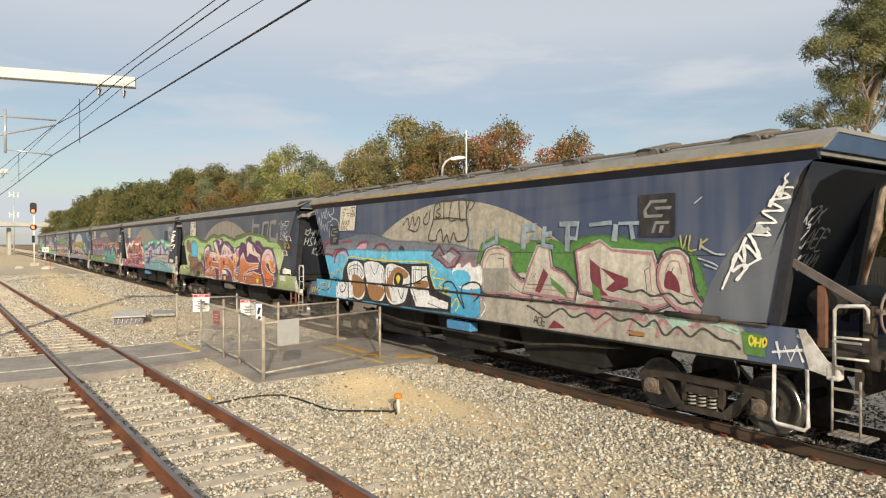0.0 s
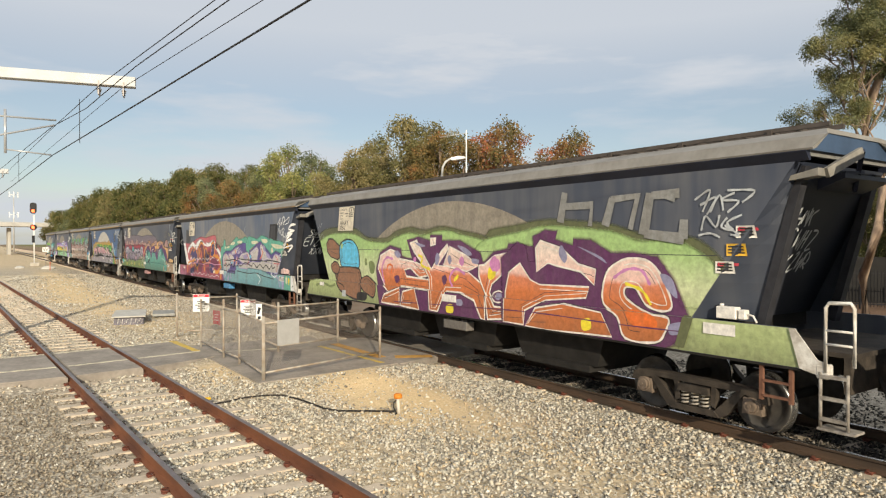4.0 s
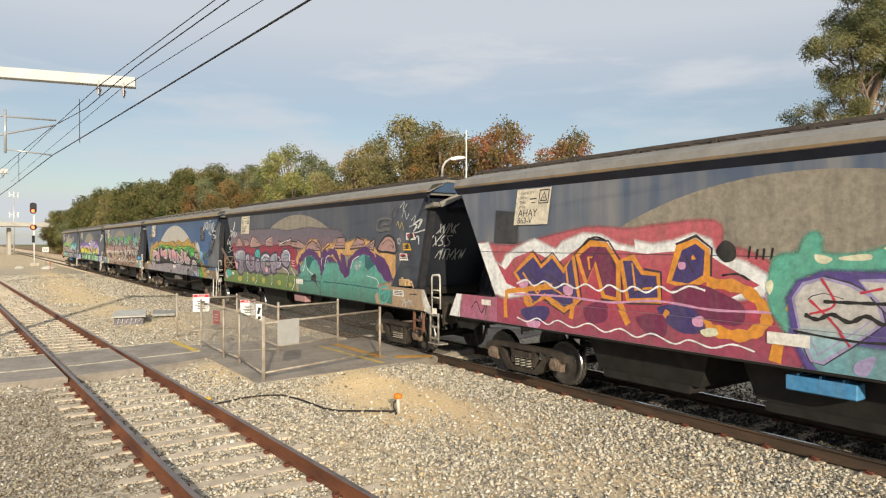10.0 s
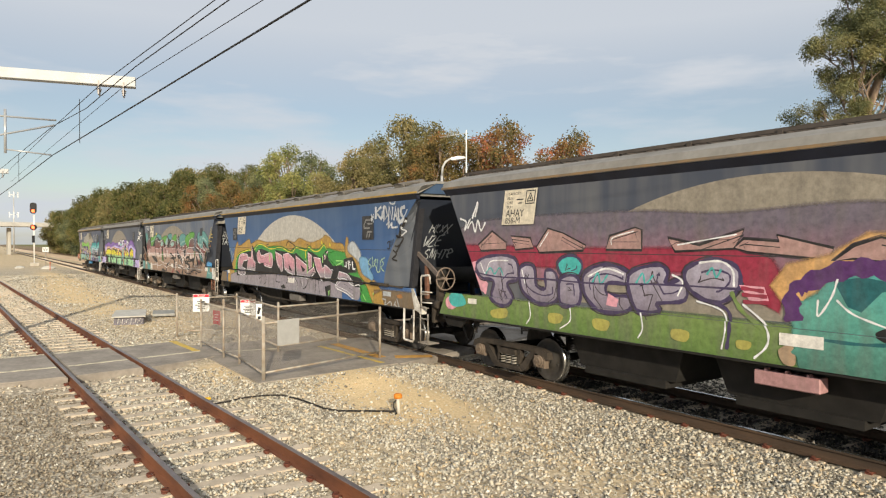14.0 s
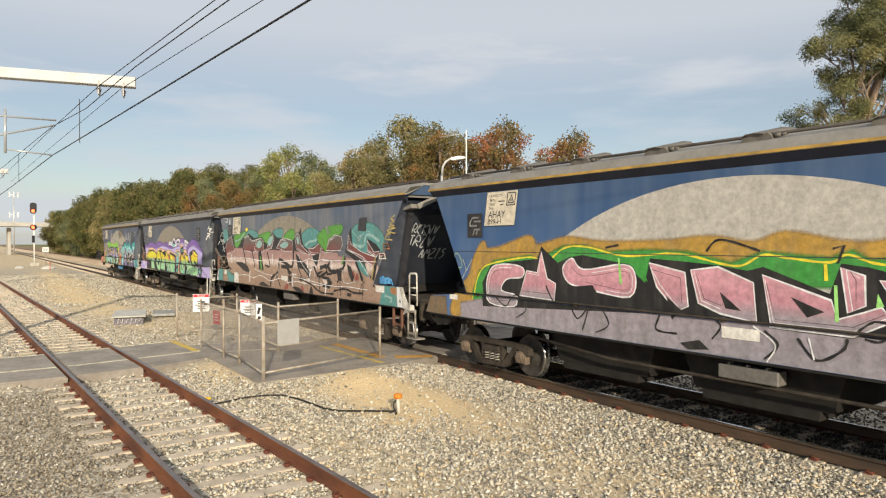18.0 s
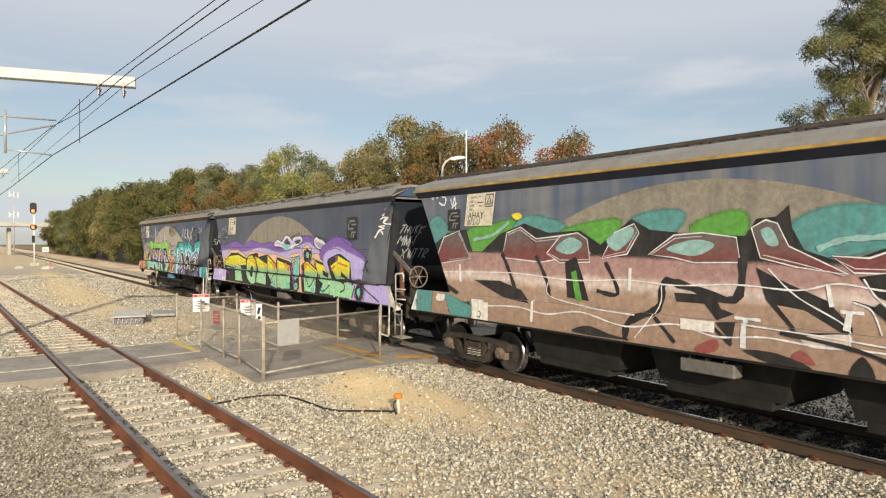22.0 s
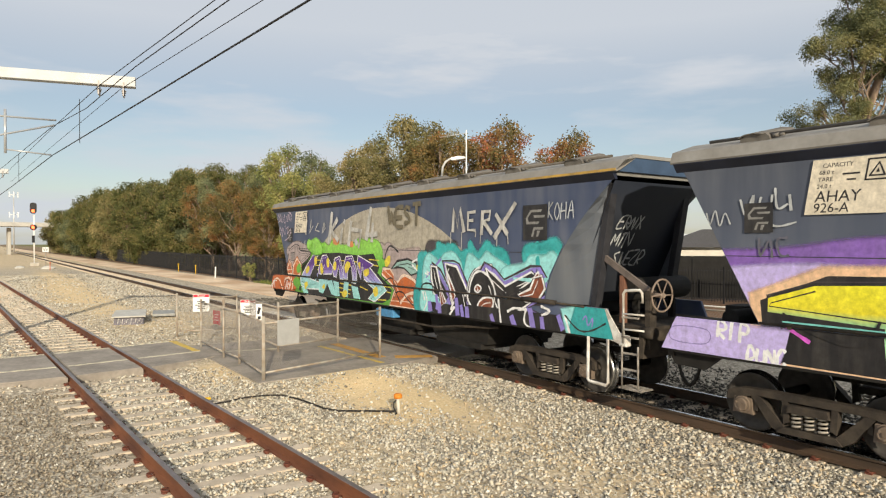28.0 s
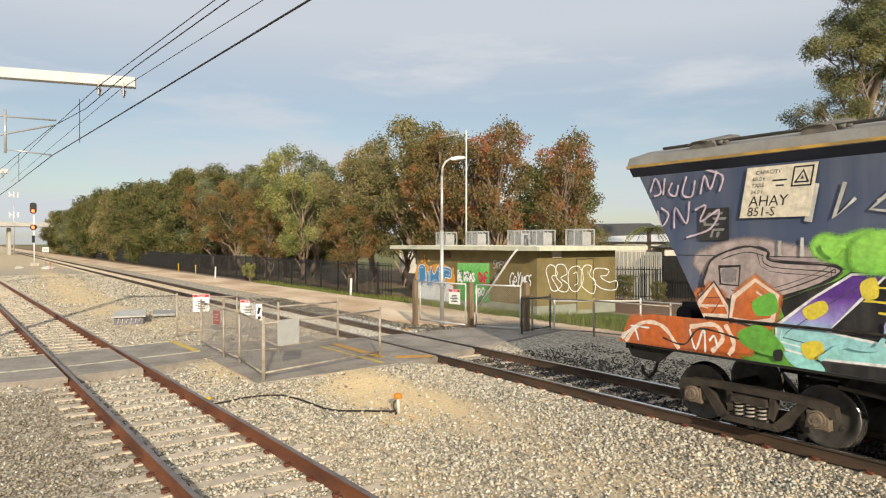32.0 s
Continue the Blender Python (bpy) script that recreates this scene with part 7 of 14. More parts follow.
    def emblem(self, x, z, s):
        """The operator's mark as plain strokes on a dark square."""
        self.put([[(x, z), (x + s, z), (x + s, z + s), (x, z + s)]], flat("emblem_dark", (0.022, 0.021, 0.022)), "emblem_panel", "dark square panel with grey strokes")
        g = flat("emblem_grey", (0.20, 0.195, 0.185))
        k = s / 10
        self.put([[(x + k * a, z + k * b) for a, b in q] for q in (((3.2, 8.6), (8.0, 8.6), (7.6, 7.9), (3.6, 7.9), (2.0, 6.2), (1.2, 6.2)), ((1.2, 6.2), (2.0, 6.2), (2.4, 5.2), (6.8, 5.2), (6.4, 4.5), (1.4, 4.5)),
                                                                   ((4.4, 7.0), (9.2, 7.0), (8.8, 6.3), (4.8, 6.3)), ((4.6, 3.6), (8.6, 3.6), (8.3, 2.9), (4.2, 2.9)), ((4.2, 2.9), (5.0, 2.9), (4.3, 0.9), (3.5, 0.9)), ((6.0, 2.6), (7.2, 2.6), (6.4, 0.9), (5.6, 0.9)))], g, "emblem_mark")

    def plate(self, number, x=1.775, z=3.055, w=0.935, h=0.68):
        """The stencilled data panel."""
        self.n += 1
        y = self.lift(x, z) - 0.002
        m_p = flat("cream_data_panel", (0.58, 0.52, 0.41), 0.05)
        m_b = flat("stencil_black", (0.03, 0.028, 0.028), 0.0)
        lean = 0.17                                       # the panel leans with the raked end
        bm = bmesh.new()
        prism(bm, [(x, z), (x + w, z), (x + w + lean * h, z + h), (x + lean * h, z + h)], "y", y - 0.002, y + 0.002)
        p = part("data_panel", bm, m_p, self.w, "cream data panel with black stencilled lettering")
        y -= 0.003
        for s, px, pz, size in (("AHAY", 0.10, 0.215, 0.20), (number, 0.10, 0.075, 0.17), ("CAPACITY", 0.13, 0.60, 0.075), ("68.0 t", 0.10, 0.515, 0.075), ("TARE", 0.10, 0.43, 0.075), ("24.0 t", 0.10, 0.345, 0.075)):
            me = text_ob(s, size, m_b, "LEFT")
            me.transform(Matrix(((1, 0, lean * 0.8, 0), (0, 1, 0, 0), (0, 0, 1, 0), (0, 0, 0, 1))))
            part("lettering", me, None, p, loc=pose(x + px * w / 0.95 + lean * pz, y, z + pz))
        bm = bmesh.new()
        tx, tz, r = x + w * 0.82 + lean * h * 0.76, z + h * 0.76, 0.13
        for q in (((-r, -r), (r, -r), (r, -r + 0.02), (-r, -r + 0.02)), ((-r, r - 0.02), (r, r - 0.02), (r, r), (-r, r)), ((-r, -r), (-r + 0.02, -r), (-r + 0.02, r), (-r, r)), ((r - 0.02, -r), (r, -r), (r, r), (r - 0.02, r)),
                  ((-0.09, -0.07), (-0.065, -0.07), (0.0, 0.06), (0.0, 0.09)), ((0.09, -0.07), (0.0, 0.09), (0.0, 0.06), (0.065, -0.07)), ((-0.09, -0.085), (0.09, -0.085), (0.09, -0.065), (-0.09, -0.065)),
                  ((-0.02, -0.04), (0.02, -0.04), (0.0, 0.015))):
            prism(bm, [(tx + a + lean * b, tz + b) for a, b in q], "y", y - 0.001, y + 0.001)
        part("triangle_mark", bm, m_b, p)
        bars(p, (x + 0.56, y, z + 0.45), 0.20, 0.14, 2, m_b, frac=0.3)

    def on_wing(self):
        self.wing = True
        return self

    def sticker(self, x, z, w, h, m, m_bar=None, name="notice_plate", label=""):
        self.put([[(x, z), (x + w, z), (x + w, z + h), (x, z + h)]], m, name, label)
        if m_bar:
            self.put([[(x + 0.1 * w, z + h * k), (x + 0.9 * w, z + h * k), (x + 0.9 * w, z + h * (k + 0.12)), (x + 0.1 * w, z + h * (k + 0.12))] for k in (0.2, 0.45, 0.7)], m_bar, "text_bar")


def edge_x(z, hatches):
    t = max(0.0, (z - 1.62) / 2.04)
    return 13.56 + 1.48 * t ** 1.6 if hatches else 13.55 + 1.43 * t


def post_x(z, hatches):
    return 14.52 + 0.18 * (z - 1.62) if hatches else 14.45 + 0.26 * (z - 1.62)


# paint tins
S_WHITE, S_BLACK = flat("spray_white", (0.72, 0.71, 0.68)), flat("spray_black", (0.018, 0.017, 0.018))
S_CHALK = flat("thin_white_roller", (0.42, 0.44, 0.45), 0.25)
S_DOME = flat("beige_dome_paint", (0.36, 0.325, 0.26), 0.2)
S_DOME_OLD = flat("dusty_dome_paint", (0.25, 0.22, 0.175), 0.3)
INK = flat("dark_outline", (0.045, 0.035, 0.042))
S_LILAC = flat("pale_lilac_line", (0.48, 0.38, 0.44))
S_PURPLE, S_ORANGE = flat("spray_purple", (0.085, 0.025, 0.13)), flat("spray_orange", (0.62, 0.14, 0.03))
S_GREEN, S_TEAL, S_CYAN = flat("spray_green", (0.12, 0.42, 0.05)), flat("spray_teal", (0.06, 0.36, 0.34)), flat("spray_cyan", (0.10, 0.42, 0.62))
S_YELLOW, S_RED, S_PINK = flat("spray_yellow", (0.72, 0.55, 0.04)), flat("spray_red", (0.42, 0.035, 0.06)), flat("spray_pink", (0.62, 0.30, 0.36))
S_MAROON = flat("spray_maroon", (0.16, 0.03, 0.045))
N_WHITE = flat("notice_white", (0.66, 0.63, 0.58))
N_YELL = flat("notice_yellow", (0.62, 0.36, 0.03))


def art_one(a):
    """Navy wagon: a cream and rose piece, then a blue piece with white and brown letters."""
    a.dome(S_DOME)
    cream = spray("w1_cream", [(1.1, (0.34, 0.31, 0.26)), (1.7, (0.40, 0.37, 0.32)), (2.4, (0.52, 0.48, 0.40))], 0.08, grime=0.25)
    green, mint = flat("w1_green", (0.085, 0.20, 0.05)), flat("w1_mint_edge", (0.34, 0.50, 0.42))
    rose, ash = flat("w1_rose_outline", (0.36, 0.17, 0.19)), flat("w1_ash", (0.27, 0.255, 0.22), 0.3)
    blue, mark = spray("w1_blue", [(1.1, (0.05, 0.30, 0.52)), (2.4, (0.13, 0.46, 0.66))], 0.06), flat("w1_marker", (0.06, 0.055, 0.05))
    brown, roll = flat("w1_brown", (0.30, 0.15, 0.06)), flat("w1_thin_roller", (0.25, 0.31, 0.35), 0.35)
    haze = spray("w1_pink_haze", [(2.2, (0.30, 0.16, 0.20)), (2.5, (0.17, 0.18, 0.21)), (3.0, (0.10, 0.12, 0.16))], 0.16)
    a.fill([(0.81, 2.36), (1.01, 2.65), (1.97, 2.76), (2.84, 2.87), (3.78, 2.88), (4.77, 2.70), (5.89, 2.67), (6.66, 2.62), (7.36, 2.61), (7.99, 2.51), (8.41, 2.42), (8.49, 2.03), (8.29, 1.61), (6.66, 2.08), (4.22, 2.15), (1.97, 2.18), (0.81, 1.94)], haze, name="painted_background")
    a.line([(0.81, 2.70), (1.21, 2.78), (1.69, 2.76)], 0.05, S_RED)
    a.line([(1.97, 2.38), (1.59, 2.52), (1.31, 2.37), (1.05, 2.15)], 0.05, S_MAROON)
    a.line([(2.67, 2.47), (3.00, 2.70), (3.48, 2.72), (3.16, 2.47)], 0.05, S_MAROON)
    a.line([(3.63, 2.41), (3.93, 2.63), (4.36, 2.66), (4.70, 2.47)], 0.06, S_MAROON)
    a.fill([(2.75, 2.51), (3.08, 2.66), (3.40, 2.66), (3.20, 2.49)], S_PINK)
    a.fill([(3.86, 2.43), (4.15, 2.61), (4.43, 2.55), (4.57, 2.42)], ash)
    a.fill([(5.06, 2.55), (5.19, 2.64), (5.35, 2.53), (5.23, 2.42), (5.06, 2.45)], S_BLACK)
    a.fill([(8.31, 2.17), (8.45, 2.48), (8.86, 2.64), (9.25, 2.57), (9.44, 2.16), (9.81, 2.18), (9.92, 2.58), (10.43, 2.66), (10.49, 2.24), (10.91, 2.21), (11.11, 2.59), (11.60, 2.73), (11.91, 2.59), (12.71, 2.53), (12.75, 2.14), (12.94, 2.54), (13.31, 2.54), (13.49, 2.02), (13.80, 1.71), (14.21, 1.46), (14.30, 1.14), (11.91, 1.17), (8.22, 1.15)], cream, False, name="painted_background")
    a.fill([(8.27, 2.34), (8.45, 2.64), (8.82, 2.76), (9.32, 2.67), (9.75, 2.58), (9.92, 2.66), (10.49, 2.70), (10.91, 2.59), (11.06, 2.70), (11.50, 2.76), (12.05, 2.75), (12.39, 2.66), (12.87, 2.63), (13.17, 2.68), (13.45, 2.45), (13.54, 2.18), (13.72, 1.73), (13.46, 1.65), (12.39, 1.79), (10.49, 2.08), (9.69, 2.21), (9.32, 2.12)], green, False, name="painted_background")
    a.face([(8.41, 2.17), (8.59, 2.52), (8.93, 2.60), (9.28, 2.52), (9.35, 2.16), (9.59, 1.97), (9.83, 1.92), (9.87, 1.68), (9.19, 1.70), (8.46, 1.71)], cream, mint, 0.09, True)
    a.face([(9.69, 1.75), (9.89, 2.22), (10.12, 2.64), (10.40, 2.64), (10.47, 2.24), (10.81, 2.13), (11.07, 1.91), (11.04, 1.70), (10.49, 1.72)], cream, mint, 0.09)
    a.face([(11.09, 2.55), (11.45, 2.66), (11.64, 2.73), (11.89, 2.58), (12.71, 2.53), (12.79, 2.31), (12.81, 2.02), (13.10, 1.81), (12.71, 1.68), (12.39, 1.76), (11.83, 1.79), (11.21, 1.86)], cream, mint, 0.09)
    a.face([(12.87, 1.99), (12.83, 2.28), (12.98, 2.53), (13.25, 2.53), (13.35, 2.33), (13.43, 1.99), (13.63, 1.70), (13.17, 1.72)], cream, mint, 0.09, True)
    a.face([(8.41, 2.17), (8.59, 2.52), (8.93, 2.60), (9.28, 2.52), (9.35, 2.16), (9.59, 1.97), (9.83, 1.92), (9.87, 1.68), (9.19, 1.70), (8.46, 1.71)], cream, rose, 0.045, True)
    a.face([(9.69, 1.75), (9.89, 2.22), (10.12, 2.64), (10.40, 2.64), (10.47, 2.24), (10.81, 2.13), (11.07, 1.91), (11.04, 1.70), (10.49, 1.72)], cream, rose, 0.045)
    a.face([(11.09, 2.55), (11.45, 2.66), (11.64, 2.73), (11.89, 2.58), (12.71, 2.53), (12.79, 2.31), (12.81, 2.02), (13.10, 1.81), (12.71, 1.68), (12.39, 1.76), (11.83, 1.79), (11.21, 1.86)], cream, rose, 0.05)
    a.face([(12.87, 1.99), (12.83, 2.28), (12.98, 2.53), (13.25, 2.53), (13.35, 2.33), (13.43, 1.99), (13.63, 1.70), (13.17, 1.72)], cream, rose, 0.05, True)
    a.fill([(11.41, 2.43), (11.64, 2.29), (11.69, 1.92), (11.83, 1.82), (11.55, 1.81), (11.43, 2.09)], S_MAROON, False)
    a.fill([(11.64, 2.29), (11.92, 2.21), (12.24, 2.13), (12.24, 2.00), (11.92, 1.88), (11.76, 1.92), (11.96, 2.07)], S_MAROON, False)
    a.fill([(13.00, 2.28), (13.17, 2.15), (13.21, 1.96), (13.09, 1.98), (12.93, 2.04)], S_MAROON)
    a.fill([(10.27, 2.23), (10.40, 2.12), (10.18, 1.76), (10.04, 1.79)], S_MAROON, False)
    a.fill([(10.44, 2.08), (10.81, 1.87), (10.91, 1.69), (10.49, 1.93)], green, False)
    a.fill([(11.46, 2.02), (11.64, 1.92), (11.69, 1.71), (11.50, 1.73)], green, False)
    a.fill([(10.43, 1.13), (10.59, 1.30), (10.88, 1.18)], S_MAROON, False)
    a.fill([(8.46, 2.17), (9.27, 2.20), (9.29, 1.74), (8.52, 1.68)], ash, False)
    a.fill([(11.22, 1.64), (11.55, 1.73), (11.82, 1.55), (11.55, 1.34)], rose, False)
    a.fill([(11.83, 1.68), (12.22, 1.75), (12.55, 1.67), (12.51, 1.47), (12.04, 1.50)], ash)
    a.line([(12.05, 1.73), (11.96, 1.49), (11.73, 1.33), (11.55, 1.17)], 0.04, rose)
    a.line([(12.71, 1.68), (12.59, 1.48), (12.43, 1.53), (12.26, 1.24)], 0.05, rose)
    a.line([(13.17, 1.72), (13.13, 1.47), (12.90, 1.51), (12.83, 1.24)], 0.05, rose)
    a.line([(13.63, 1.67), (13.49, 1.47), (13.31, 1.52), (13.20, 1.32)], 0.05, rose)
    a.line([(9.32, 1.66), (9.93, 1.62), (10.49, 1.70), (10.96, 1.55), (11.26, 1.57)], 0.04, rose)
    a.line([(12.26, 1.62), (12.59, 1.61), (12.75, 1.40), (12.43, 1.40)], 0.035, mint)
    a.fill([(12.96, 1.58), (13.24, 1.63), (13.45, 1.50), (13.13, 1.40)], mint, False)
    a.line([(9.86, 1.51), (10.09, 1.44), (10.37, 1.33), (10.59, 1.44), (10.80, 1.52), (11.06, 1.39), (11.36, 1.49), (11.59, 1.41), (11.82, 1.53), (12.09, 1.43), (12.34, 1.48), (12.59, 1.38), (12.79, 1.50), (12.98, 1.29), (13.20, 1.44), (13.42, 1.32), (13.63, 1.46), (13.89, 1.34), (14.08, 1.33), (14.21, 1.23)], 0.035, mark)
    a.line([(12.05, 1.96), (12.31, 1.91), (12.51, 1.95), (12.71, 1.87), (13.02, 1.93), (13.24, 1.79), (13.46, 1.82), (13.66, 1.67)], 0.035, mark)
    a.fill([(12.30, 1.30), (12.59, 1.29), (12.59, 1.22), (12.29, 1.21)], S_BLACK, False)
    a.fill([(12.33, 1.29), (12.57, 1.29), (12.57, 1.23), (12.31, 1.23)], brown)
    a.fill([(14.22, 1.49), (14.53, 1.47), (14.57, 1.17), (14.27, 1.18)], green, False)
    a.tag('OHO', (14.32, 1.30), 0.14, 0.025, S_YELLOW, 0.8, 0.1)
    a.line([(13.73, 1.53), (13.89, 1.53), (14.15, 1.45), (14.14, 1.51), (13.83, 1.54)], 0.03, mint)
    a.line([(14.71, 1.41), (14.76, 1.19), (14.82, 1.36), (14.90, 1.17), (14.98, 1.38), (15.06, 1.18)], 0.035, S_WHITE, False)
    a.line([(14.65, 1.26), (15.06, 1.34), (15.16, 1.17)], 0.03, S_WHITE, False)
    a.line([(14.98, 1.52), (15.14, 1.43), (15.27, 1.19)], 0.04, S_CHALK)
    a.tag('AGE', (10.05, 1.17), 0.16, 0.02, mark, 0.8, 0.1)
    a.fill([(0.81, 2.04), (1.59, 2.27), (1.97, 2.40), (2.84, 2.46), (4.22, 2.42), (5.53, 2.44), (6.50, 2.44), (6.92, 2.22), (7.17, 2.10), (7.45, 2.03), (7.91, 2.01), (8.29, 1.93), (8.35, 1.75), (8.33, 1.48), (8.22, 1.17), (7.01, 1.20), (1.67, 1.11), (0.47, 1.12), (0.39, 1.81)], blue, name="painted_background")
    a.fill([(0.81, 2.31), (1.11, 2.36), (1.40, 2.27), (1.31, 2.10), (0.81, 2.06)], S_CYAN)
    a.fill([(7.36, 2.07), (7.64, 2.26), (7.73, 2.16), (7.99, 2.29), (8.12, 2.18), (8.37, 2.22), (8.43, 2.09), (8.41, 1.81), (8.16, 1.72), (7.64, 1.73)], S_WHITE)
    a.fill([(7.40, 2.05), (7.82, 2.11), (8.04, 1.97), (7.91, 1.79), (7.55, 1.78)], S_CYAN)
    a.face([(6.56, 2.39), (6.87, 2.62), (7.07, 2.39), (7.36, 2.58), (7.68, 2.44), (7.45, 2.18), (7.17, 2.14), (6.87, 2.30)], haze, S_MAROON, 0.05)
    a.fill([(6.97, 2.39), (7.26, 2.50), (7.50, 2.41), (7.26, 2.25)], S_CHALK, False)
    a.fill([(2.00, 1.93), (2.36, 2.26), (3.16, 2.23), (4.22, 2.20), (5.03, 2.19), (6.43, 2.21), (6.49, 1.92), (6.68, 1.63), (7.38, 1.50), (7.36, 1.15), (5.94, 1.14), (1.67, 1.13), (1.94, 1.58)], S_BLACK, False)
    a.face([(2.22, 1.99), (2.50, 2.19), (3.03, 2.19), (3.35, 1.89), (3.19, 1.61), (3.42, 1.41), (3.19, 1.14), (2.70, 1.17), (2.43, 1.47)], S_WHITE, S_BLACK, 0.05, True)
    a.face([(3.26, 2.17), (4.29, 2.14), (4.48, 1.56), (4.35, 1.20), (3.77, 1.20), (3.51, 1.44)], S_WHITE, S_BLACK, 0.05, True)
    a.face([(4.45, 2.14), (5.06, 2.16), (5.56, 1.99), (5.63, 1.67), (5.40, 1.23), (4.72, 1.15), (4.45, 1.51)], S_WHITE, S_BLACK, 0.05, True)
    a.face([(5.68, 2.16), (6.36, 2.18), (6.40, 1.84), (6.54, 1.51), (7.29, 1.40), (7.25, 1.20), (5.94, 1.17), (5.66, 1.56)], S_WHITE, S_BLACK, 0.05)
    a.fill([(2.58, 1.81), (3.13, 1.72), (3.42, 1.48), (3.07, 1.20), (2.67, 1.29)], brown)
    a.fill([(3.54, 1.58), (4.14, 1.58), (4.45, 1.47), (4.14, 1.20), (3.69, 1.23)], brown)
    a.fill([(4.45, 1.55), (4.71, 1.95), (5.06, 2.10), (5.54, 1.95), (5.35, 1.82), (4.93, 1.92), (4.80, 1.62), (5.11, 1.39), (4.83, 1.20)], brown)
    a.fill([(5.75, 1.72), (6.12, 1.81), (6.45, 1.78), (6.34, 1.64), (6.00, 1.58)], brown)
    a.fill([(4.61, 1.65), (4.89, 1.52), (5.46, 1.58), (5.40, 1.29), (4.83, 1.22)], S_WHITE, False)
    a.fill([(4.85, 1.82), (5.01, 1.96), (5.24, 1.92), (5.30, 1.76), (5.17, 1.62), (4.90, 1.65)], S_BLACK)
    a.fill([(4.96, 1.82), (5.06, 1.90), (5.16, 1.83), (5.06, 1.68)], S_YELLOW)
    a.line([(2.67, 2.15), (2.70, 1.82)], 0.022, S_BLACK)
    a.line([(2.89, 2.16), (2.87, 1.87)], 0.022, S_BLACK)
    a.line([(3.63, 2.11), (3.86, 1.87), (4.08, 2.13)], 0.022, S_BLACK)
    a.line([(5.89, 2.13), (5.87, 1.77), (6.12, 1.74)], 0.022, S_BLACK)
    a.line([(6.14, 2.15), (6.14, 1.84)], 0.022, S_BLACK)
    a.line([(5.11, 1.56), (5.28, 1.32), (5.40, 1.54)], 0.03, S_BLACK)
    a.line([(5.80, 1.45), (5.80, 1.21)], 0.02, S_BLACK)
    a.line([(5.89, 1.43), (5.89, 1.20)], 0.02, S_BLACK)
    a.line([(1.97, 1.83), (2.08, 2.13), (2.41, 2.31), (3.16, 2.29), (4.29, 2.25), (4.35, 2.40), (4.43, 2.24), (6.41, 2.24), (6.51, 2.00), (6.72, 1.67), (7.40, 1.54)], 0.03, S_YELLOW)
    a.fill([(1.76, 1.57), (2.36, 1.59), (2.39, 1.16), (1.70, 1.17)], S_WHITE, False)
    a.fill([(2.43, 1.53), (2.67, 1.51), (2.67, 1.17), (2.43, 1.16)], S_WHITE, False)
    a.fill([(1.94, 1.50), (2.07, 1.53), (2.07, 1.45), (1.94, 1.42)], S_BLACK)
    a.fill([(2.14, 1.34), (2.25, 1.37), (2.25, 1.29), (2.14, 1.26)], S_BLACK)
    a.line([(1.74, 1.37), (2.36, 1.37)], 0.02, S_BLACK)
    a.line([(6.53, 2.07), (6.77, 2.05), (6.61, 1.91), (6.92, 1.88), (7.07, 1.86), (6.85, 1.72), (7.12, 1.68), (7.28, 1.71)], 0.03, S_YELLOW)
    a.line([(7.40, 1.29), (7.59, 1.49), (7.68, 1.35), (7.54, 1.20)], 0.03, S_YELLOW)
    a.line([(4.22, 1.64), (5.04, 1.63), (5.89, 1.75), (6.29, 1.91), (6.50, 1.83), (6.64, 1.63), (6.96, 1.42), (7.05, 1.77), (7.31, 1.84), (7.50, 1.72), (7.68, 1.49), (7.88, 1.29), (7.71, 1.70), (8.04, 1.86), (8.35, 1.83), (8.40, 1.62), (8.20, 1.46)], 0.035, S_BLACK)
    a.line([(8.45, 1.56), (8.61, 1.38), (8.45, 1.17)], 0.03, S_WHITE)
    a.line([(8.06, 1.73), (8.20, 1.57), (8.41, 1.62), (8.53, 1.50)], 0.04, rose)
    a.fill([(0.94, 2.20), (1.17, 2.29), (1.42, 2.27), (1.52, 2.17), (1.36, 2.05), (1.04, 2.05)], S_CYAN)
    a.line([(0.67, 2.28), (0.84, 2.36), (1.10, 2.36), (1.35, 2.30)], 0.06, S_MAROON)
    a.line([(1.42, 2.11), (1.51, 2.33), (1.71, 2.49), (1.96, 2.53), (2.21, 2.48), (2.34, 2.33)], 0.07, S_MAROON)
    a.line([(1.54, 2.14), (1.71, 2.36), (1.96, 2.42), (2.21, 2.35)], 0.05, S_PINK)
    a.line([(0.60, 2.39), (0.74, 2.63), (1.04, 2.75), (1.35, 2.76), (1.65, 2.69)], 0.05, S_RED)
    a.line([(1.96, 2.74), (2.54, 2.75)], 0.03, S_RED)
    a.fill([(1.87, 1.57), (2.32, 1.55), (2.30, 1.12), (1.83, 1.12)], S_WHITE, False)
    a.fill([(1.64, 1.46), (1.82, 1.45), (1.81, 1.12), (1.63, 1.12)], S_WHITE, False)
    a.line([(1.87, 1.48), (1.94, 1.30), (2.13, 1.33), (2.29, 1.52), (2.16, 1.56)], 0.04, S_BLACK)
    a.fill([(1.98, 1.49), (2.02, 1.52), (2.06, 1.47), (2.01, 1.44)], S_BLACK)
    a.fill([(1.72, 1.25), (1.76, 1.28), (1.77, 1.22), (1.73, 1.20)], S_BLACK)
    a.line([(1.11, 1.67), (1.29, 1.82), (1.48, 1.79), (1.71, 1.94), (1.88, 1.84), (1.97, 1.72)], 0.025, S_YELLOW)
    a.line([(1.11, 1.39), (1.23, 1.57), (1.14, 1.20), (1.26, 1.41)], 0.025, S_YELLOW)
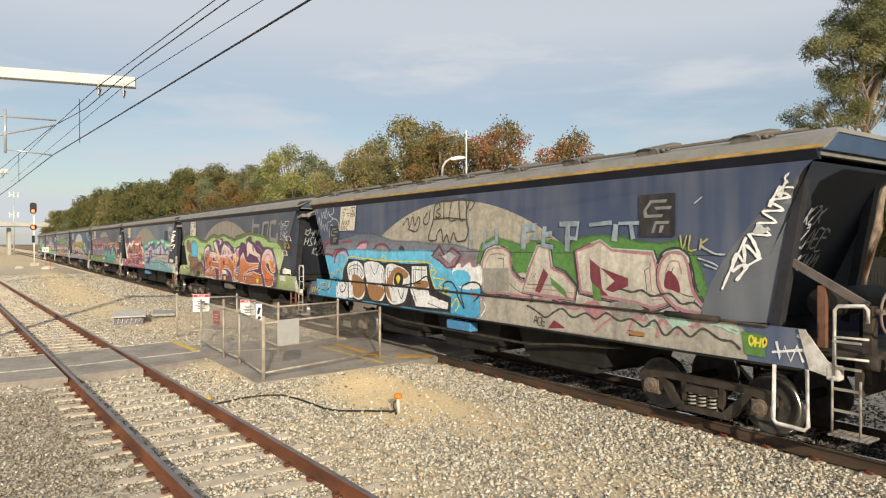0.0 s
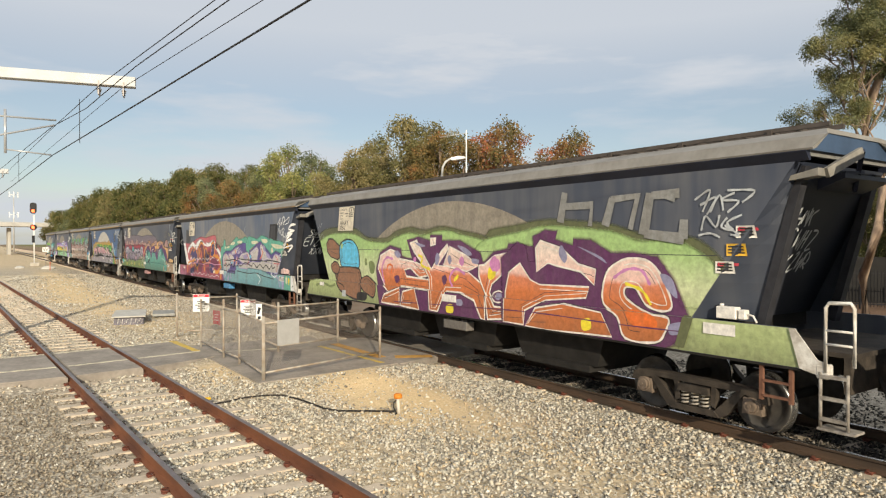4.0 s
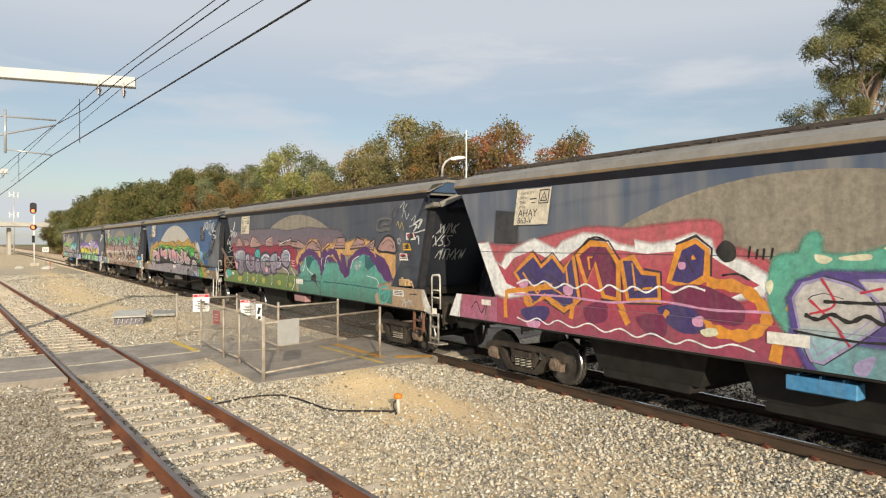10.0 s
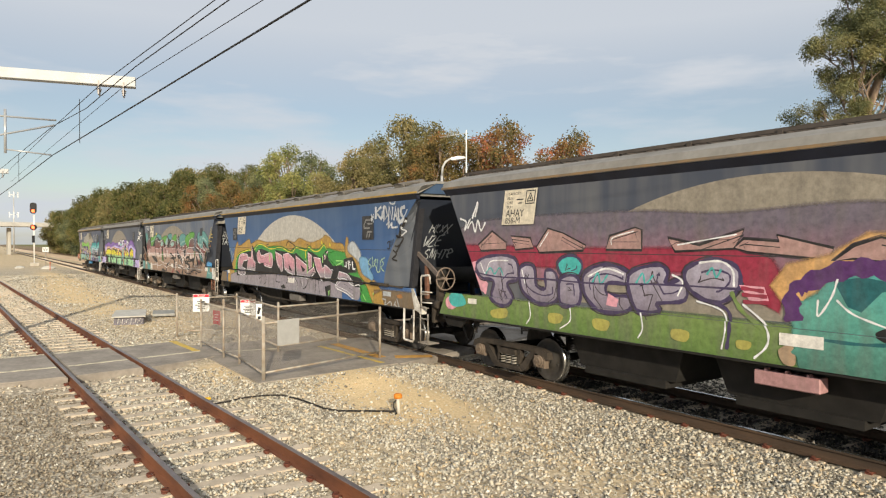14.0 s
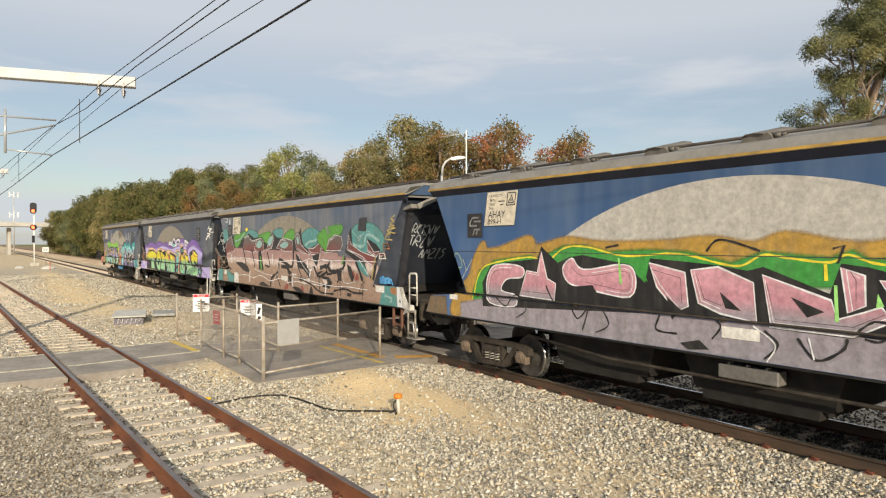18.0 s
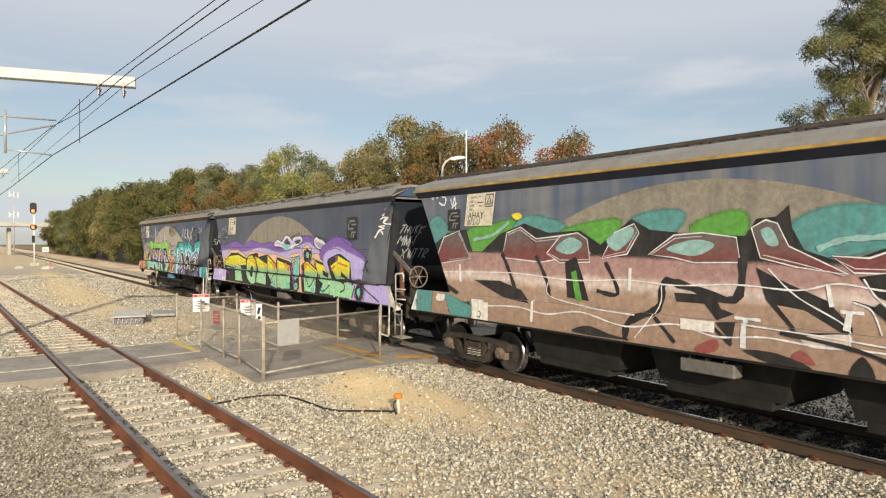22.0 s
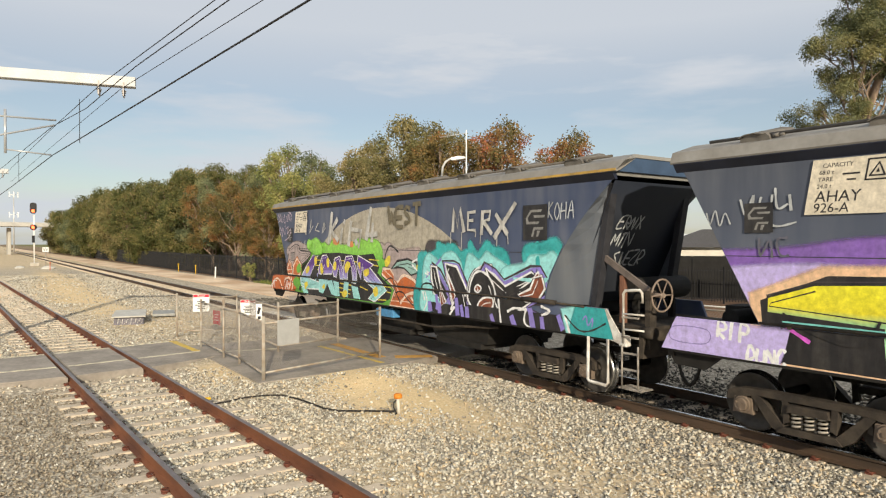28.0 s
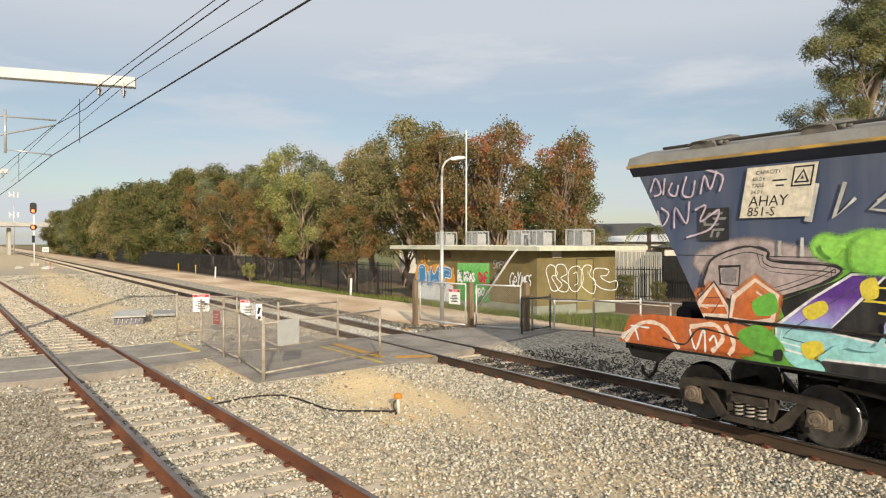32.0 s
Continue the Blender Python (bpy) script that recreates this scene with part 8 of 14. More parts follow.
    a.line([(0.25, 1.33), (0.88, 1.28), (1.26, 1.41), (1.36, 1.67), (1.66, 1.67), (1.91, 1.56)], 0.025, S_BLACK)
    a.line([(-0.09, 1.36), (-0.07, 1.17), (0.02, 1.34), (0.10, 1.19), (0.18, 1.35), (0.25, 1.24), (0.39, 1.35), (0.47, 1.24), (0.55, 1.33), (0.61, 1.22)], 0.022, S_YELLOW)
    a.sticker(0.57, 1.38, 0.40, 0.13, S_CHALK, S_BLACK)
    a.line([(6.63, 3.22), (6.43, 2.80), (6.74, 2.77), (6.78, 2.89), (6.95, 3.01), (7.03, 2.72), (7.16, 2.89), (7.28, 2.70), (7.43, 2.93), (7.54, 2.75), (7.73, 2.74), (7.89, 2.79), (7.97, 2.99), (7.90, 3.20), (7.90, 3.61), (7.68, 3.66), (7.35, 3.64), (7.06, 3.65), (6.81, 3.63), (6.68, 3.51)], 0.035, mark, closed=True)
    a.line([(6.74, 3.58), (6.86, 3.63), (6.91, 3.50), (6.76, 3.43), (6.92, 3.33), (6.81, 3.28), (6.71, 3.32)], 0.03, mark)
    a.line([(7.06, 3.63), (7.05, 3.23)], 0.025, mark)
    a.line([(7.35, 3.61), (7.26, 3.22), (7.54, 3.21)], 0.025, mark)
    a.line([(7.63, 3.63), (7.68, 3.21), (7.83, 3.22)], 0.025, mark)
    a.line([(6.66, 3.25), (7.26, 3.26), (7.90, 3.20)], 0.03, mark)
    a.line([(7.95, 3.44), (8.03, 3.62), (8.18, 3.56), (8.09, 3.44), (7.99, 3.40)], 0.03, mark)
    a.line([(5.29, 3.13), (5.53, 3.31), (5.59, 3.08), (5.75, 3.34), (5.83, 3.12), (6.00, 3.33), (6.06, 3.19), (5.89, 2.98), (5.53, 3.05)], 0.03, mark)
    a.line([(6.39, 3.41), (6.23, 3.26), (6.25, 3.15), (6.43, 3.18), (6.50, 3.48)], 0.03, mark)
    a.line([(8.06, 2.99), (8.03, 2.58)], 0.10, roll, False)
    a.line([(8.58, 2.96), (8.49, 2.61), (8.95, 2.75)], 0.10, roll, False)
    a.line([(8.91, 3.00), (8.92, 2.67)], 0.09, roll, False)
    a.line([(9.75, 2.97), (9.72, 2.58)], 0.12, roll, False)
    a.line([(9.75, 2.95), (10.07, 2.99)], 0.10, roll, False)
    a.line([(9.91, 2.80), (10.13, 2.81)], 0.10, roll, False)
    a.line([(9.75, 3.02), (9.72, 2.59)], 0.12, roll, False)
    a.line([(9.75, 3.00), (10.10, 3.01)], 0.11, roll, False)
    a.line([(10.32, 3.01), (10.27, 2.66), (10.54, 2.62)], 0.10, roll, False)
    a.line([(10.29, 2.85), (10.51, 2.87)], 0.09, roll, False)
    a.line([(10.91, 3.03), (10.89, 2.55)], 0.10, roll, False)
    a.line([(10.70, 3.04), (11.16, 3.04), (11.11, 2.77), (10.83, 2.81)], 0.09, roll, False)
    a.line([(11.41, 3.01), (11.91, 3.04)], 0.06, roll, False)
    a.line([(12.00, 3.01), (11.96, 2.73)], 0.10, roll, False)
    a.line([(12.05, 3.02), (12.51, 3.02)], 0.05, roll, False)
    a.line([(12.30, 3.01), (12.35, 2.76)], 0.07, roll, False)
    a.emblem(12.47, 2.80, 0.66)
    a.tag('VLK', (13.20, 2.60), 0.20, 0.025, flat("w1_ochre",(0.40,0.34,0.12)), 1.0, 0.1)
    a.line([(13.56, 2.67), (13.79, 2.55), (13.99, 2.54)], 0.025, S_CHALK)
    a.line([(13.52, 2.48), (13.79, 2.40), (13.96, 2.27)], 0.02, S_CHALK)
    a.line([(13.63, 2.39), (13.86, 2.32)], 0.02, S_CHALK)
    a.line([(13.46, 3.28), (13.59, 3.37)], 0.015, S_CHALK, False)
    a.line([(0.09, 3.57), (0.21, 3.77), (0.29, 3.79), (0.26, 3.61)], 0.03, S_CHALK)
    a.line([(0.53, 3.65), (0.60, 3.44), (0.70, 3.64), (0.76, 3.44), (0.84, 3.75), (0.94, 3.77), (0.84, 3.49), (0.94, 3.45), (1.03, 3.64), (1.10, 3.50)], 0.03, S_CHALK)
    a.line([(0.60, 3.88), (0.97, 3.82), (1.32, 3.90), (1.38, 3.59), (1.10, 3.53), (1.35, 3.43)], 0.03, S_CHALK)
    a.line([(0.24, 3.29), (0.39, 3.49), (0.46, 3.22), (0.57, 3.42), (0.53, 3.13), (0.70, 3.26), (0.74, 3.06), (0.84, 3.26), (0.91, 3.08)], 0.03, S_CHALK)
    a.line([(1.00, 3.02), (0.97, 3.31), (1.16, 3.33), (1.41, 3.42), (1.71, 3.30), (1.65, 3.09), (1.23, 3.24), (1.10, 2.91), (1.35, 2.96)], 0.03, S_CHALK)
    a.line([(1.23, 3.10), (1.47, 3.12), (1.68, 2.93)], 0.025, S_CHALK)
    a.emblem(1.15, 2.66, 0.55)
    a.plate("870-C")
    a.on_wing()
    a.line([(14.95, 3.66), (14.80, 3.55), (14.88, 3.44), (14.71, 3.42), (14.77, 3.31), (14.60, 3.26), (14.69, 3.14), (14.49, 3.12), (14.60, 2.98), (14.40, 2.96), (14.52, 2.81), (14.31, 2.83)], 0.03, S_WHITE)
    a.line([(14.83, 3.52), (14.69, 3.31), (14.74, 3.45), (14.57, 3.18)], 0.03, S_WHITE)
    a.line([(14.43, 2.95), (14.37, 2.84), (14.52, 2.90)], 0.06, S_CHALK)
    a.line([(14.28, 2.83), (14.34, 2.67), (14.37, 2.50), (14.22, 2.67), (14.19, 2.44), (14.10, 2.55), (14.03, 2.31), (14.13, 2.38), (14.22, 2.38), (14.07, 2.17)], 0.04, S_WHITE)
    a.line([(14.25, 2.78), (14.03, 2.37), (13.88, 2.04)], 0.03, S_WHITE)
    a.line([(14.40, 2.50), (14.17, 2.35)], 0.03, S_WHITE)


def art_two(a):
    """Dusty navy wagon with a pale green band and pink and orange letters."""
    a.dome(S_DOME_OLD)
    olive = flat("w2_olive_edge", (0.105, 0.115, 0.055))
    green = spray("w2_green", [(1.1, (0.22, 0.25, 0.12)), (1.5, (0.34, 0.40, 0.18)), (2.0, (0.50, 0.54, 0.32)), (2.6, (0.30, 0.44, 0.17))], 0.07, grime=0.1)
    fill = spray("w2_pink_orange", [(1.1, (0.34, 0.12, 0.045)), (1.75, (0.50, 0.15, 0.05)), (2.02, (0.55, 0.19, 0.10)), (2.10, (0.66, 0.42, 0.36)), (2.6, (0.72, 0.56, 0.48))], 0.05, grime=0.08)
    plum, lite = flat("w2_plum_shadow", (0.10, 0.032, 0.09)), flat("w2_cream_edge", (0.72, 0.62, 0.56))
    slate, umber = flat("w2_slate", (0.24, 0.23, 0.34)), flat("w2_umber", (0.24, 0.12, 0.07))
    dot, moss = flat("w2_magenta_dot", (0.50, 0.20, 0.40)), flat("w2_moss", (0.16, 0.20, 0.08))
    a.fill([(0.26, 2.66), (0.79, 3.01), (1.75, 3.09), (2.82, 3.04), (3.53, 2.80), (4.56, 2.77), (5.08, 2.94), (5.75, 3.02), (6.36, 2.94), (6.92, 3.01), (7.36, 2.99), (7.84, 2.91), (8.40, 2.83), (8.80, 2.75), (9.17, 2.82), (9.47, 2.87), (10.31, 2.87), (10.31, 2.50), (8.63, 2.30), (4.78, 2.15), (0.26, 1.99)], olive, name="painted_background")
    a.fill([(0.44, 2.53), (0.95, 2.83), (1.75, 2.91), (2.82, 2.87), (3.53, 2.70), (4.56, 2.64), (5.03, 2.77), (5.66, 2.87), (6.28, 2.82), (6.92, 2.90), (7.36, 2.90), (7.77, 2.82), (8.34, 2.73), (8.80, 2.65), (9.04, 2.68), (9.47, 2.78), (10.31, 2.79), (10.34, 1.10), (9.20, 1.11), (6.96, 1.12), (3.70, 1.11), (-0.22, 1.14), (-0.31, 1.41), (0.95, 1.68)], green, name="painted_background")
    a.fill([(8.72, 2.87), (9.71, 3.00), (10.45, 3.07), (11.27, 3.02), (12.01, 2.94), (12.58, 2.80), (13.11, 2.77), (13.65, 2.67), (14.09, 2.25), (13.89, 1.91), (13.56, 1.53), (12.01, 2.36), (9.86, 2.66)], olive, name="painted_background")
    a.fill([(8.54, 2.66), (9.71, 2.84), (10.45, 2.94), (11.27, 2.89), (12.01, 2.82), (12.53, 2.67), (13.06, 2.66), (13.51, 2.57), (13.91, 2.25), (13.72, 1.96), (13.59, 1.64), (13.48, 1.10), (12.07, 1.15), (9.92, 1.14), (8.54, 2.28)], green, name="painted_background")
    a.fill([(13.42, 1.70), (13.84, 1.66), (15.06, 1.62), (15.26, 1.10), (13.36, 1.09)], green, False, name="painted_background")
    a.face([(0.99, 2.66), (1.15, 2.82), (1.44, 2.81), (1.90, 2.59), (2.02, 2.41), (1.75, 2.21), (1.28, 2.29), (1.04, 2.44)], umber, S_BLACK, 0.035)
    a.face([(1.87, 2.41), (1.93, 2.66), (2.27, 2.79), (2.64, 2.78), (2.95, 2.61), (3.07, 2.34), (3.05, 2.01), (2.48, 1.94), (2.02, 2.01)], S_CYAN, S_BLACK, 0.035, True)
    a.face([(1.60, 1.90), (2.02, 2.01), (3.02, 1.99), (3.20, 1.72), (3.23, 1.31), (3.00, 1.14), (2.11, 1.30), (1.78, 1.50)], umber, S_BLACK, 0.035, True)
    a.face([(1.31, 2.03), (1.60, 2.15), (1.87, 2.00), (1.75, 1.81), (1.44, 1.85)], umber, S_BLACK, 0.03, True)
    a.face([(3.18, 1.69), (3.53, 1.81), (3.80, 1.72), (4.06, 1.56), (3.97, 1.27), (3.70, 1.31), (3.33, 1.44)], umber, S_BLACK, 0.03, True)
    a.line([(1.75, 1.81), (1.78, 1.59), (2.18, 1.48), (2.25, 1.31)], 0.03, S_BLACK)
    a.fill([(3.08, 1.34), (3.58, 1.34), (3.52, 1.15), (3.05, 1.15)], S_BLACK)
    a.sticker(2.12, 1.17, 0.22, 0.18, S_CHALK)
    a.fill([(3.65, 2.18), (3.83, 2.22), (3.98, 2.09), (3.91, 1.90), (3.71, 1.91)], moss)
    a.fill([(3.41, 2.25), (3.50, 2.29), (3.55, 2.13), (3.43, 2.10)], moss)
    a.fill([(1.97, 2.66), (2.08, 2.68), (2.08, 2.57), (1.97, 2.54)], green)
    a.line([(0.33, 1.40), (0.85, 1.49), (1.34, 1.42), (1.66, 1.49)], 0.07, moss)
    a.fill([(4.10, 2.01), (4.29, 2.41), (4.78, 2.58), (5.28, 2.50), (5.33, 2.32), (5.86, 2.29), (5.64, 2.75), (6.11, 2.79), (6.61, 2.70), (6.61, 2.83), (7.08, 2.82), (7.07, 2.70), (7.36, 2.70), (7.77, 2.70), (8.47, 2.44), (8.53, 2.27), (8.66, 2.25), (8.96, 2.47), (9.37, 2.53), (9.42, 2.63), (9.61, 2.64), (10.31, 2.59), (10.34, 1.10), (8.66, 1.10), (6.96, 1.10), (4.31, 1.11)], plum, False, name="painted_background")
    a.face([(4.15, 2.04), (4.29, 2.37), (4.78, 2.54), (5.18, 2.46), (5.24, 2.30), (5.89, 2.25), (6.54, 2.12), (6.53, 1.94), (6.15, 1.88), (5.75, 2.09), (5.46, 2.04), (5.57, 1.88), (6.55, 1.84), (6.58, 1.60), (5.30, 1.63), (5.23, 1.48), (4.82, 1.41), (4.51, 1.59)], fill, lite, 0.04)
    a.face([(4.37, 1.17), (4.53, 1.38), (5.28, 1.59), (5.33, 1.16), (4.93, 1.15)], fill, lite, 0.04)
    a.face([(5.35, 1.15), (5.44, 1.50), (5.97, 1.61), (6.19, 1.12), (5.80, 1.13)], fill, lite, 0.04)
    a.face([(5.72, 2.70), (6.02, 2.76), (6.28, 2.48), (6.66, 2.09), (7.07, 2.51), (7.30, 2.67), (7.35, 2.59), (6.92, 2.18), (7.50, 2.18), (8.03, 2.10), (8.51, 1.86), (8.69, 1.59), (8.69, 1.11), (8.56, 1.13), (8.32, 1.49), (7.81, 1.62), (7.27, 1.62), (6.96, 1.14), (6.63, 1.15), (6.56, 1.89), (6.28, 2.21), (5.93, 2.48)], fill, lite, 0.04)
    a.face([(6.62, 2.81), (6.84, 2.81), (6.83, 2.67), (6.62, 2.63)], fill, lite, 0.035)
    a.face([(7.39, 2.62), (7.98, 2.44), (8.45, 2.22), (8.03, 2.09), (7.40, 2.17), (7.16, 2.21)], fill, lite, 0.035)
    a.face([(8.45, 2.23), (8.63, 2.24), (8.96, 2.44), (9.36, 2.50), (9.43, 2.46), (9.17, 2.05), (8.88, 1.86), (8.80, 1.68), (9.00, 1.41), (9.37, 1.41), (9.24, 1.18), (8.79, 1.13), (8.71, 1.59), (8.53, 1.86), (8.45, 2.01)], fill, lite, 0.04)
    a.face([(8.91, 1.65), (9.10, 1.73), (9.33, 1.67), (9.39, 1.61), (9.20, 1.51), (9.00, 1.52)], plum, lite, 0.03, True)
    a.fill([(4.99, 1.85), (5.19, 1.89), (5.24, 1.77), (5.09, 1.69)], plum)
    a.fill([(7.09, 1.92), (7.23, 1.98), (7.29, 1.86), (7.16, 1.75)], plum)
    a.fill([(4.98, 2.46), (5.16, 2.51), (5.30, 2.39), (5.14, 2.33)], slate)
    a.fill([(5.95, 2.72), (6.28, 2.67), (6.41, 2.62), (6.15, 2.62)], slate)
    a.fill([(6.83, 2.39), (6.92, 2.48), (7.00, 2.37), (6.92, 2.20), (6.83, 2.23)], slate)
    a.fill([(7.31, 2.34), (7.39, 2.43), (7.47, 2.32), (7.39, 2.22)], slate)
    a.fill([(7.69, 2.64), (7.97, 2.60), (8.22, 2.46), (8.03, 2.44)], slate)
    a.fill([(8.21, 2.37), (8.45, 2.34), (8.40, 2.26), (8.23, 2.28)], slate)
    a.fill([(7.69, 1.45), (7.90, 1.47), (7.92, 1.36), (7.74, 1.32)], slate)
    a.fill([(9.22, 2.06), (9.40, 2.33), (9.50, 2.28), (9.38, 1.99), (9.28, 1.89)], slate)
    a.fill([(9.01, 1.67), (9.23, 1.68), (9.26, 1.60), (9.09, 1.55)], slate)
    a.line([(4.62, 2.00), (4.69, 2.14), (4.88, 2.12), (4.83, 1.93)], 0.05, S_ORANGE)
    a.line([(4.48, 1.68), (4.37, 2.06), (4.59, 2.32), (4.93, 2.29)], 0.06, dot)
    a.line([(7.50, 1.73), (7.40, 1.94), (7.64, 2.13), (7.97, 2.03)], 0.06, dot)
    a.line([(6.11, 2.41), (6.28, 2.35), (6.24, 2.18), (6.61, 2.09)], 0.06, S_YELLOW)
    a.fill([(8.75, 2.06), (8.80, 2.20), (8.96, 2.20), (9.00, 2.04), (8.88, 1.95), (8.77, 1.97)], S_YELLOW)
    a.fill([(8.88, 2.23), (8.94, 2.36), (9.09, 2.37), (9.15, 2.21), (9.02, 2.12)], dot)
    a.fill([(7.75, 2.31), (7.84, 2.41), (7.94, 2.33), (7.89, 2.21), (7.80, 2.22)], dot)
    a.fill([(5.89, 2.32), (5.98, 2.37), (6.02, 2.28), (5.93, 2.24)], dot)
    a.fill([(7.33, 1.31), (7.57, 1.33), (7.57, 1.16), (7.33, 1.16)], S_YELLOW)
    a.fill([(7.57, 1.92), (7.71, 2.01), (7.71, 1.93), (7.59, 1.85)], S_YELLOW)
    a.sticker(7.14, 1.39, 0.56, 0.16, N_WHITE)
    a.sticker(0.61, 1.41, 0.30, 0.11, N_WHITE)
    a.fill([(9.23, 2.39), (9.68, 2.66), (9.86, 2.61), (9.94, 2.32), (10.22, 2.32), (10.16, 2.81), (10.45, 2.89), (10.73, 2.87), (10.68, 2.72), (11.14, 2.60), (11.17, 2.72), (11.55, 2.70), (12.01, 2.48), (12.47, 2.49), (12.91, 2.44), (13.20, 2.09), (13.42, 1.63), (13.36, 1.29), (13.04, 1.11), (10.37, 1.09), (9.29, 1.17)], plum, False, name="painted_background")
    a.face([(9.42, 2.12), (9.74, 2.31), (10.04, 2.00), (10.31, 1.92), (11.53, 1.94), (11.46, 1.75), (10.45, 1.64), (9.92, 1.41), (9.89, 1.13), (9.29, 1.14), (9.31, 1.74)], fill, lite, 0.03)
    a.face([(10.22, 2.16), (10.19, 2.61), (10.31, 2.75), (10.87, 2.61), (11.27, 2.33), (11.68, 2.25), (11.65, 1.98), (11.34, 2.20), (10.73, 2.29), (10.52, 2.33)], fill, lite, 0.03)
    a.face([(9.95, 1.12), (10.22, 1.48), (10.93, 1.61), (11.83, 1.53), (12.07, 1.15), (11.33, 1.13), (10.51, 1.10)], fill, lite, 0.03)
    a.face([(11.84, 1.94), (11.97, 2.26), (12.36, 2.45), (12.82, 2.39), (13.09, 2.05), (13.20, 1.73), (13.01, 1.65), (12.72, 1.73), (12.53, 1.97), (12.31, 1.97), (12.34, 1.80), (12.76, 1.60), (13.16, 1.56), (13.11, 1.34), (12.93, 1.16), (12.35, 1.16), (12.18, 1.49), (11.87, 1.67)], fill, lite, 0.035, True)
    a.line([(12.07, 2.12), (12.34, 2.27), (12.64, 2.26), (12.80, 2.04)], 0.05, dot)
    a.line([(12.31, 2.04), (12.64, 1.95), (12.82, 1.73)], 0.05, S_YELLOW)
    a.fill([(12.36, 1.62), (12.85, 1.58), (12.95, 1.40), (12.52, 1.37)], S_ORANGE)
    a.fill([(11.27, 2.64), (11.77, 2.48), (11.92, 2.36), (11.65, 2.48)], slate)
    a.fill([(12.99, 2.22), (13.20, 2.16), (13.30, 1.87), (13.11, 2.00)], slate)
    a.fill([(13.18, 1.46), (13.46, 1.52), (13.46, 1.38), (13.21, 1.31)], slate)
    a.fill([(10.87, 2.66), (11.01, 2.47), (10.94, 2.34), (10.80, 2.51)], slate)
    a.fill([(8.81, 2.29), (8.98, 2.44), (9.09, 2.25), (8.93, 2.12)], dot)
    a.fill([(11.39, 1.35), (11.58, 1.41), (11.61, 1.24), (11.43, 1.19)], S_YELLOW)
    a.line([(5.06, 1.23), (8.25, 1.34), (10.22, 1.39), (12.07, 1.37), (13.46, 1.38)], 0.02, plum)
    a.fill([(13.42, 1.63), (13.60, 1.62), (13.44, 1.14), (13.28, 1.15)], olive, False)
    a.sticker(13.76, 1.40, 0.50, 0.16, N_WHITE)
    rl = flat("w2_grey_roller", (0.22, 0.22, 0.21), 0.3)
    a.line([(10.95, 3.60), (10.84, 3.07)], 0.14, rl, False)
    a.line([(10.87, 3.35), (11.59, 3.35), (11.55, 2.99)], 0.12, rl, False)
    a.line([(12.04, 3.44), (11.89, 2.99)], 0.14, rl, False)
    a.line([(12.01, 3.42), (12.56, 3.45), (12.41, 2.92)], 0.12, rl, False)
    a.line([(12.80, 3.48), (12.67, 2.83)], 0.16, rl, False)
    a.line([(12.82, 3.44), (13.33, 3.45)], 0.12, rl, False)
    a.line([(13.19, 3.46), (13.15, 3.35)], 0.16, rl, False)
    a.line([(12.69, 2.85), (13.41, 2.76)], 0.14, rl, False)
    a.line([(13.41, 3.05), (13.39, 2.76)], 0.14, rl, False)
    a.line([(13.59, 3.33), (13.84, 3.46), (13.72, 3.15)], 0.03, S_CHALK)
    a.line([(13.68, 3.25), (13.93, 3.35), (13.79, 3.11)], 0.03, S_CHALK)
    a.line([(13.84, 3.14), (13.99, 3.38), (14.05, 3.16)], 0.03, S_CHALK)
    a.line([(14.22, 3.40), (14.02, 3.31), (14.28, 3.28), (14.11, 3.13)], 0.03, S_CHALK)
    a.line([(14.11, 3.44), (14.51, 3.41), (14.33, 3.26)], 0.03, S_CHALK)
    a.line([(13.70, 2.88), (13.77, 3.09), (13.93, 2.93), (13.99, 3.10)], 0.03, S_CHALK)
    a.line([(14.11, 3.06), (14.02, 2.93), (14.20, 2.88), (14.11, 2.99), (14.33, 3.09)], 0.03, S_CHALK)
    a.line([(14.07, 2.95), (14.29, 2.81), (14.16, 2.82)], 0.03, S_CHALK)
    a.line([(13.65, 2.81), (13.84, 2.84), (14.00, 2.78)], 0.03, S_CHALK)
    a.plate("909-L", 1.80, 3.05)
    a.line([(0.42, 3.12), (0.52, 3.26), (0.59, 3.17), (0.69, 3.31)], 0.012, S_CHALK)
    a.line([(0.38, 2.86), (0.55, 2.97), (0.52, 2.83), (0.72, 2.97), (0.85, 2.85)], 0.012, S_CHALK)
    a.on_wing()
    a.sticker(14.24, 2.77, 0.26, 0.17, N_WHITE, S_BLACK)
    a.sticker(14.10, 2.52, 0.26, 0.17, N_YELL, S_BLACK)
    a.sticker(13.93, 2.27, 0.26, 0.17, N_WHITE, S_BLACK)
    a.fill([(14.28, 2.92), (14.53, 2.91), (14.53, 2.87), (14.27, 2.87)], S_RED, False)
    a.fill([(13.97, 2.42), (14.25, 2.42), (14.24, 2.38), (13.96, 2.37)], S_RED, False)


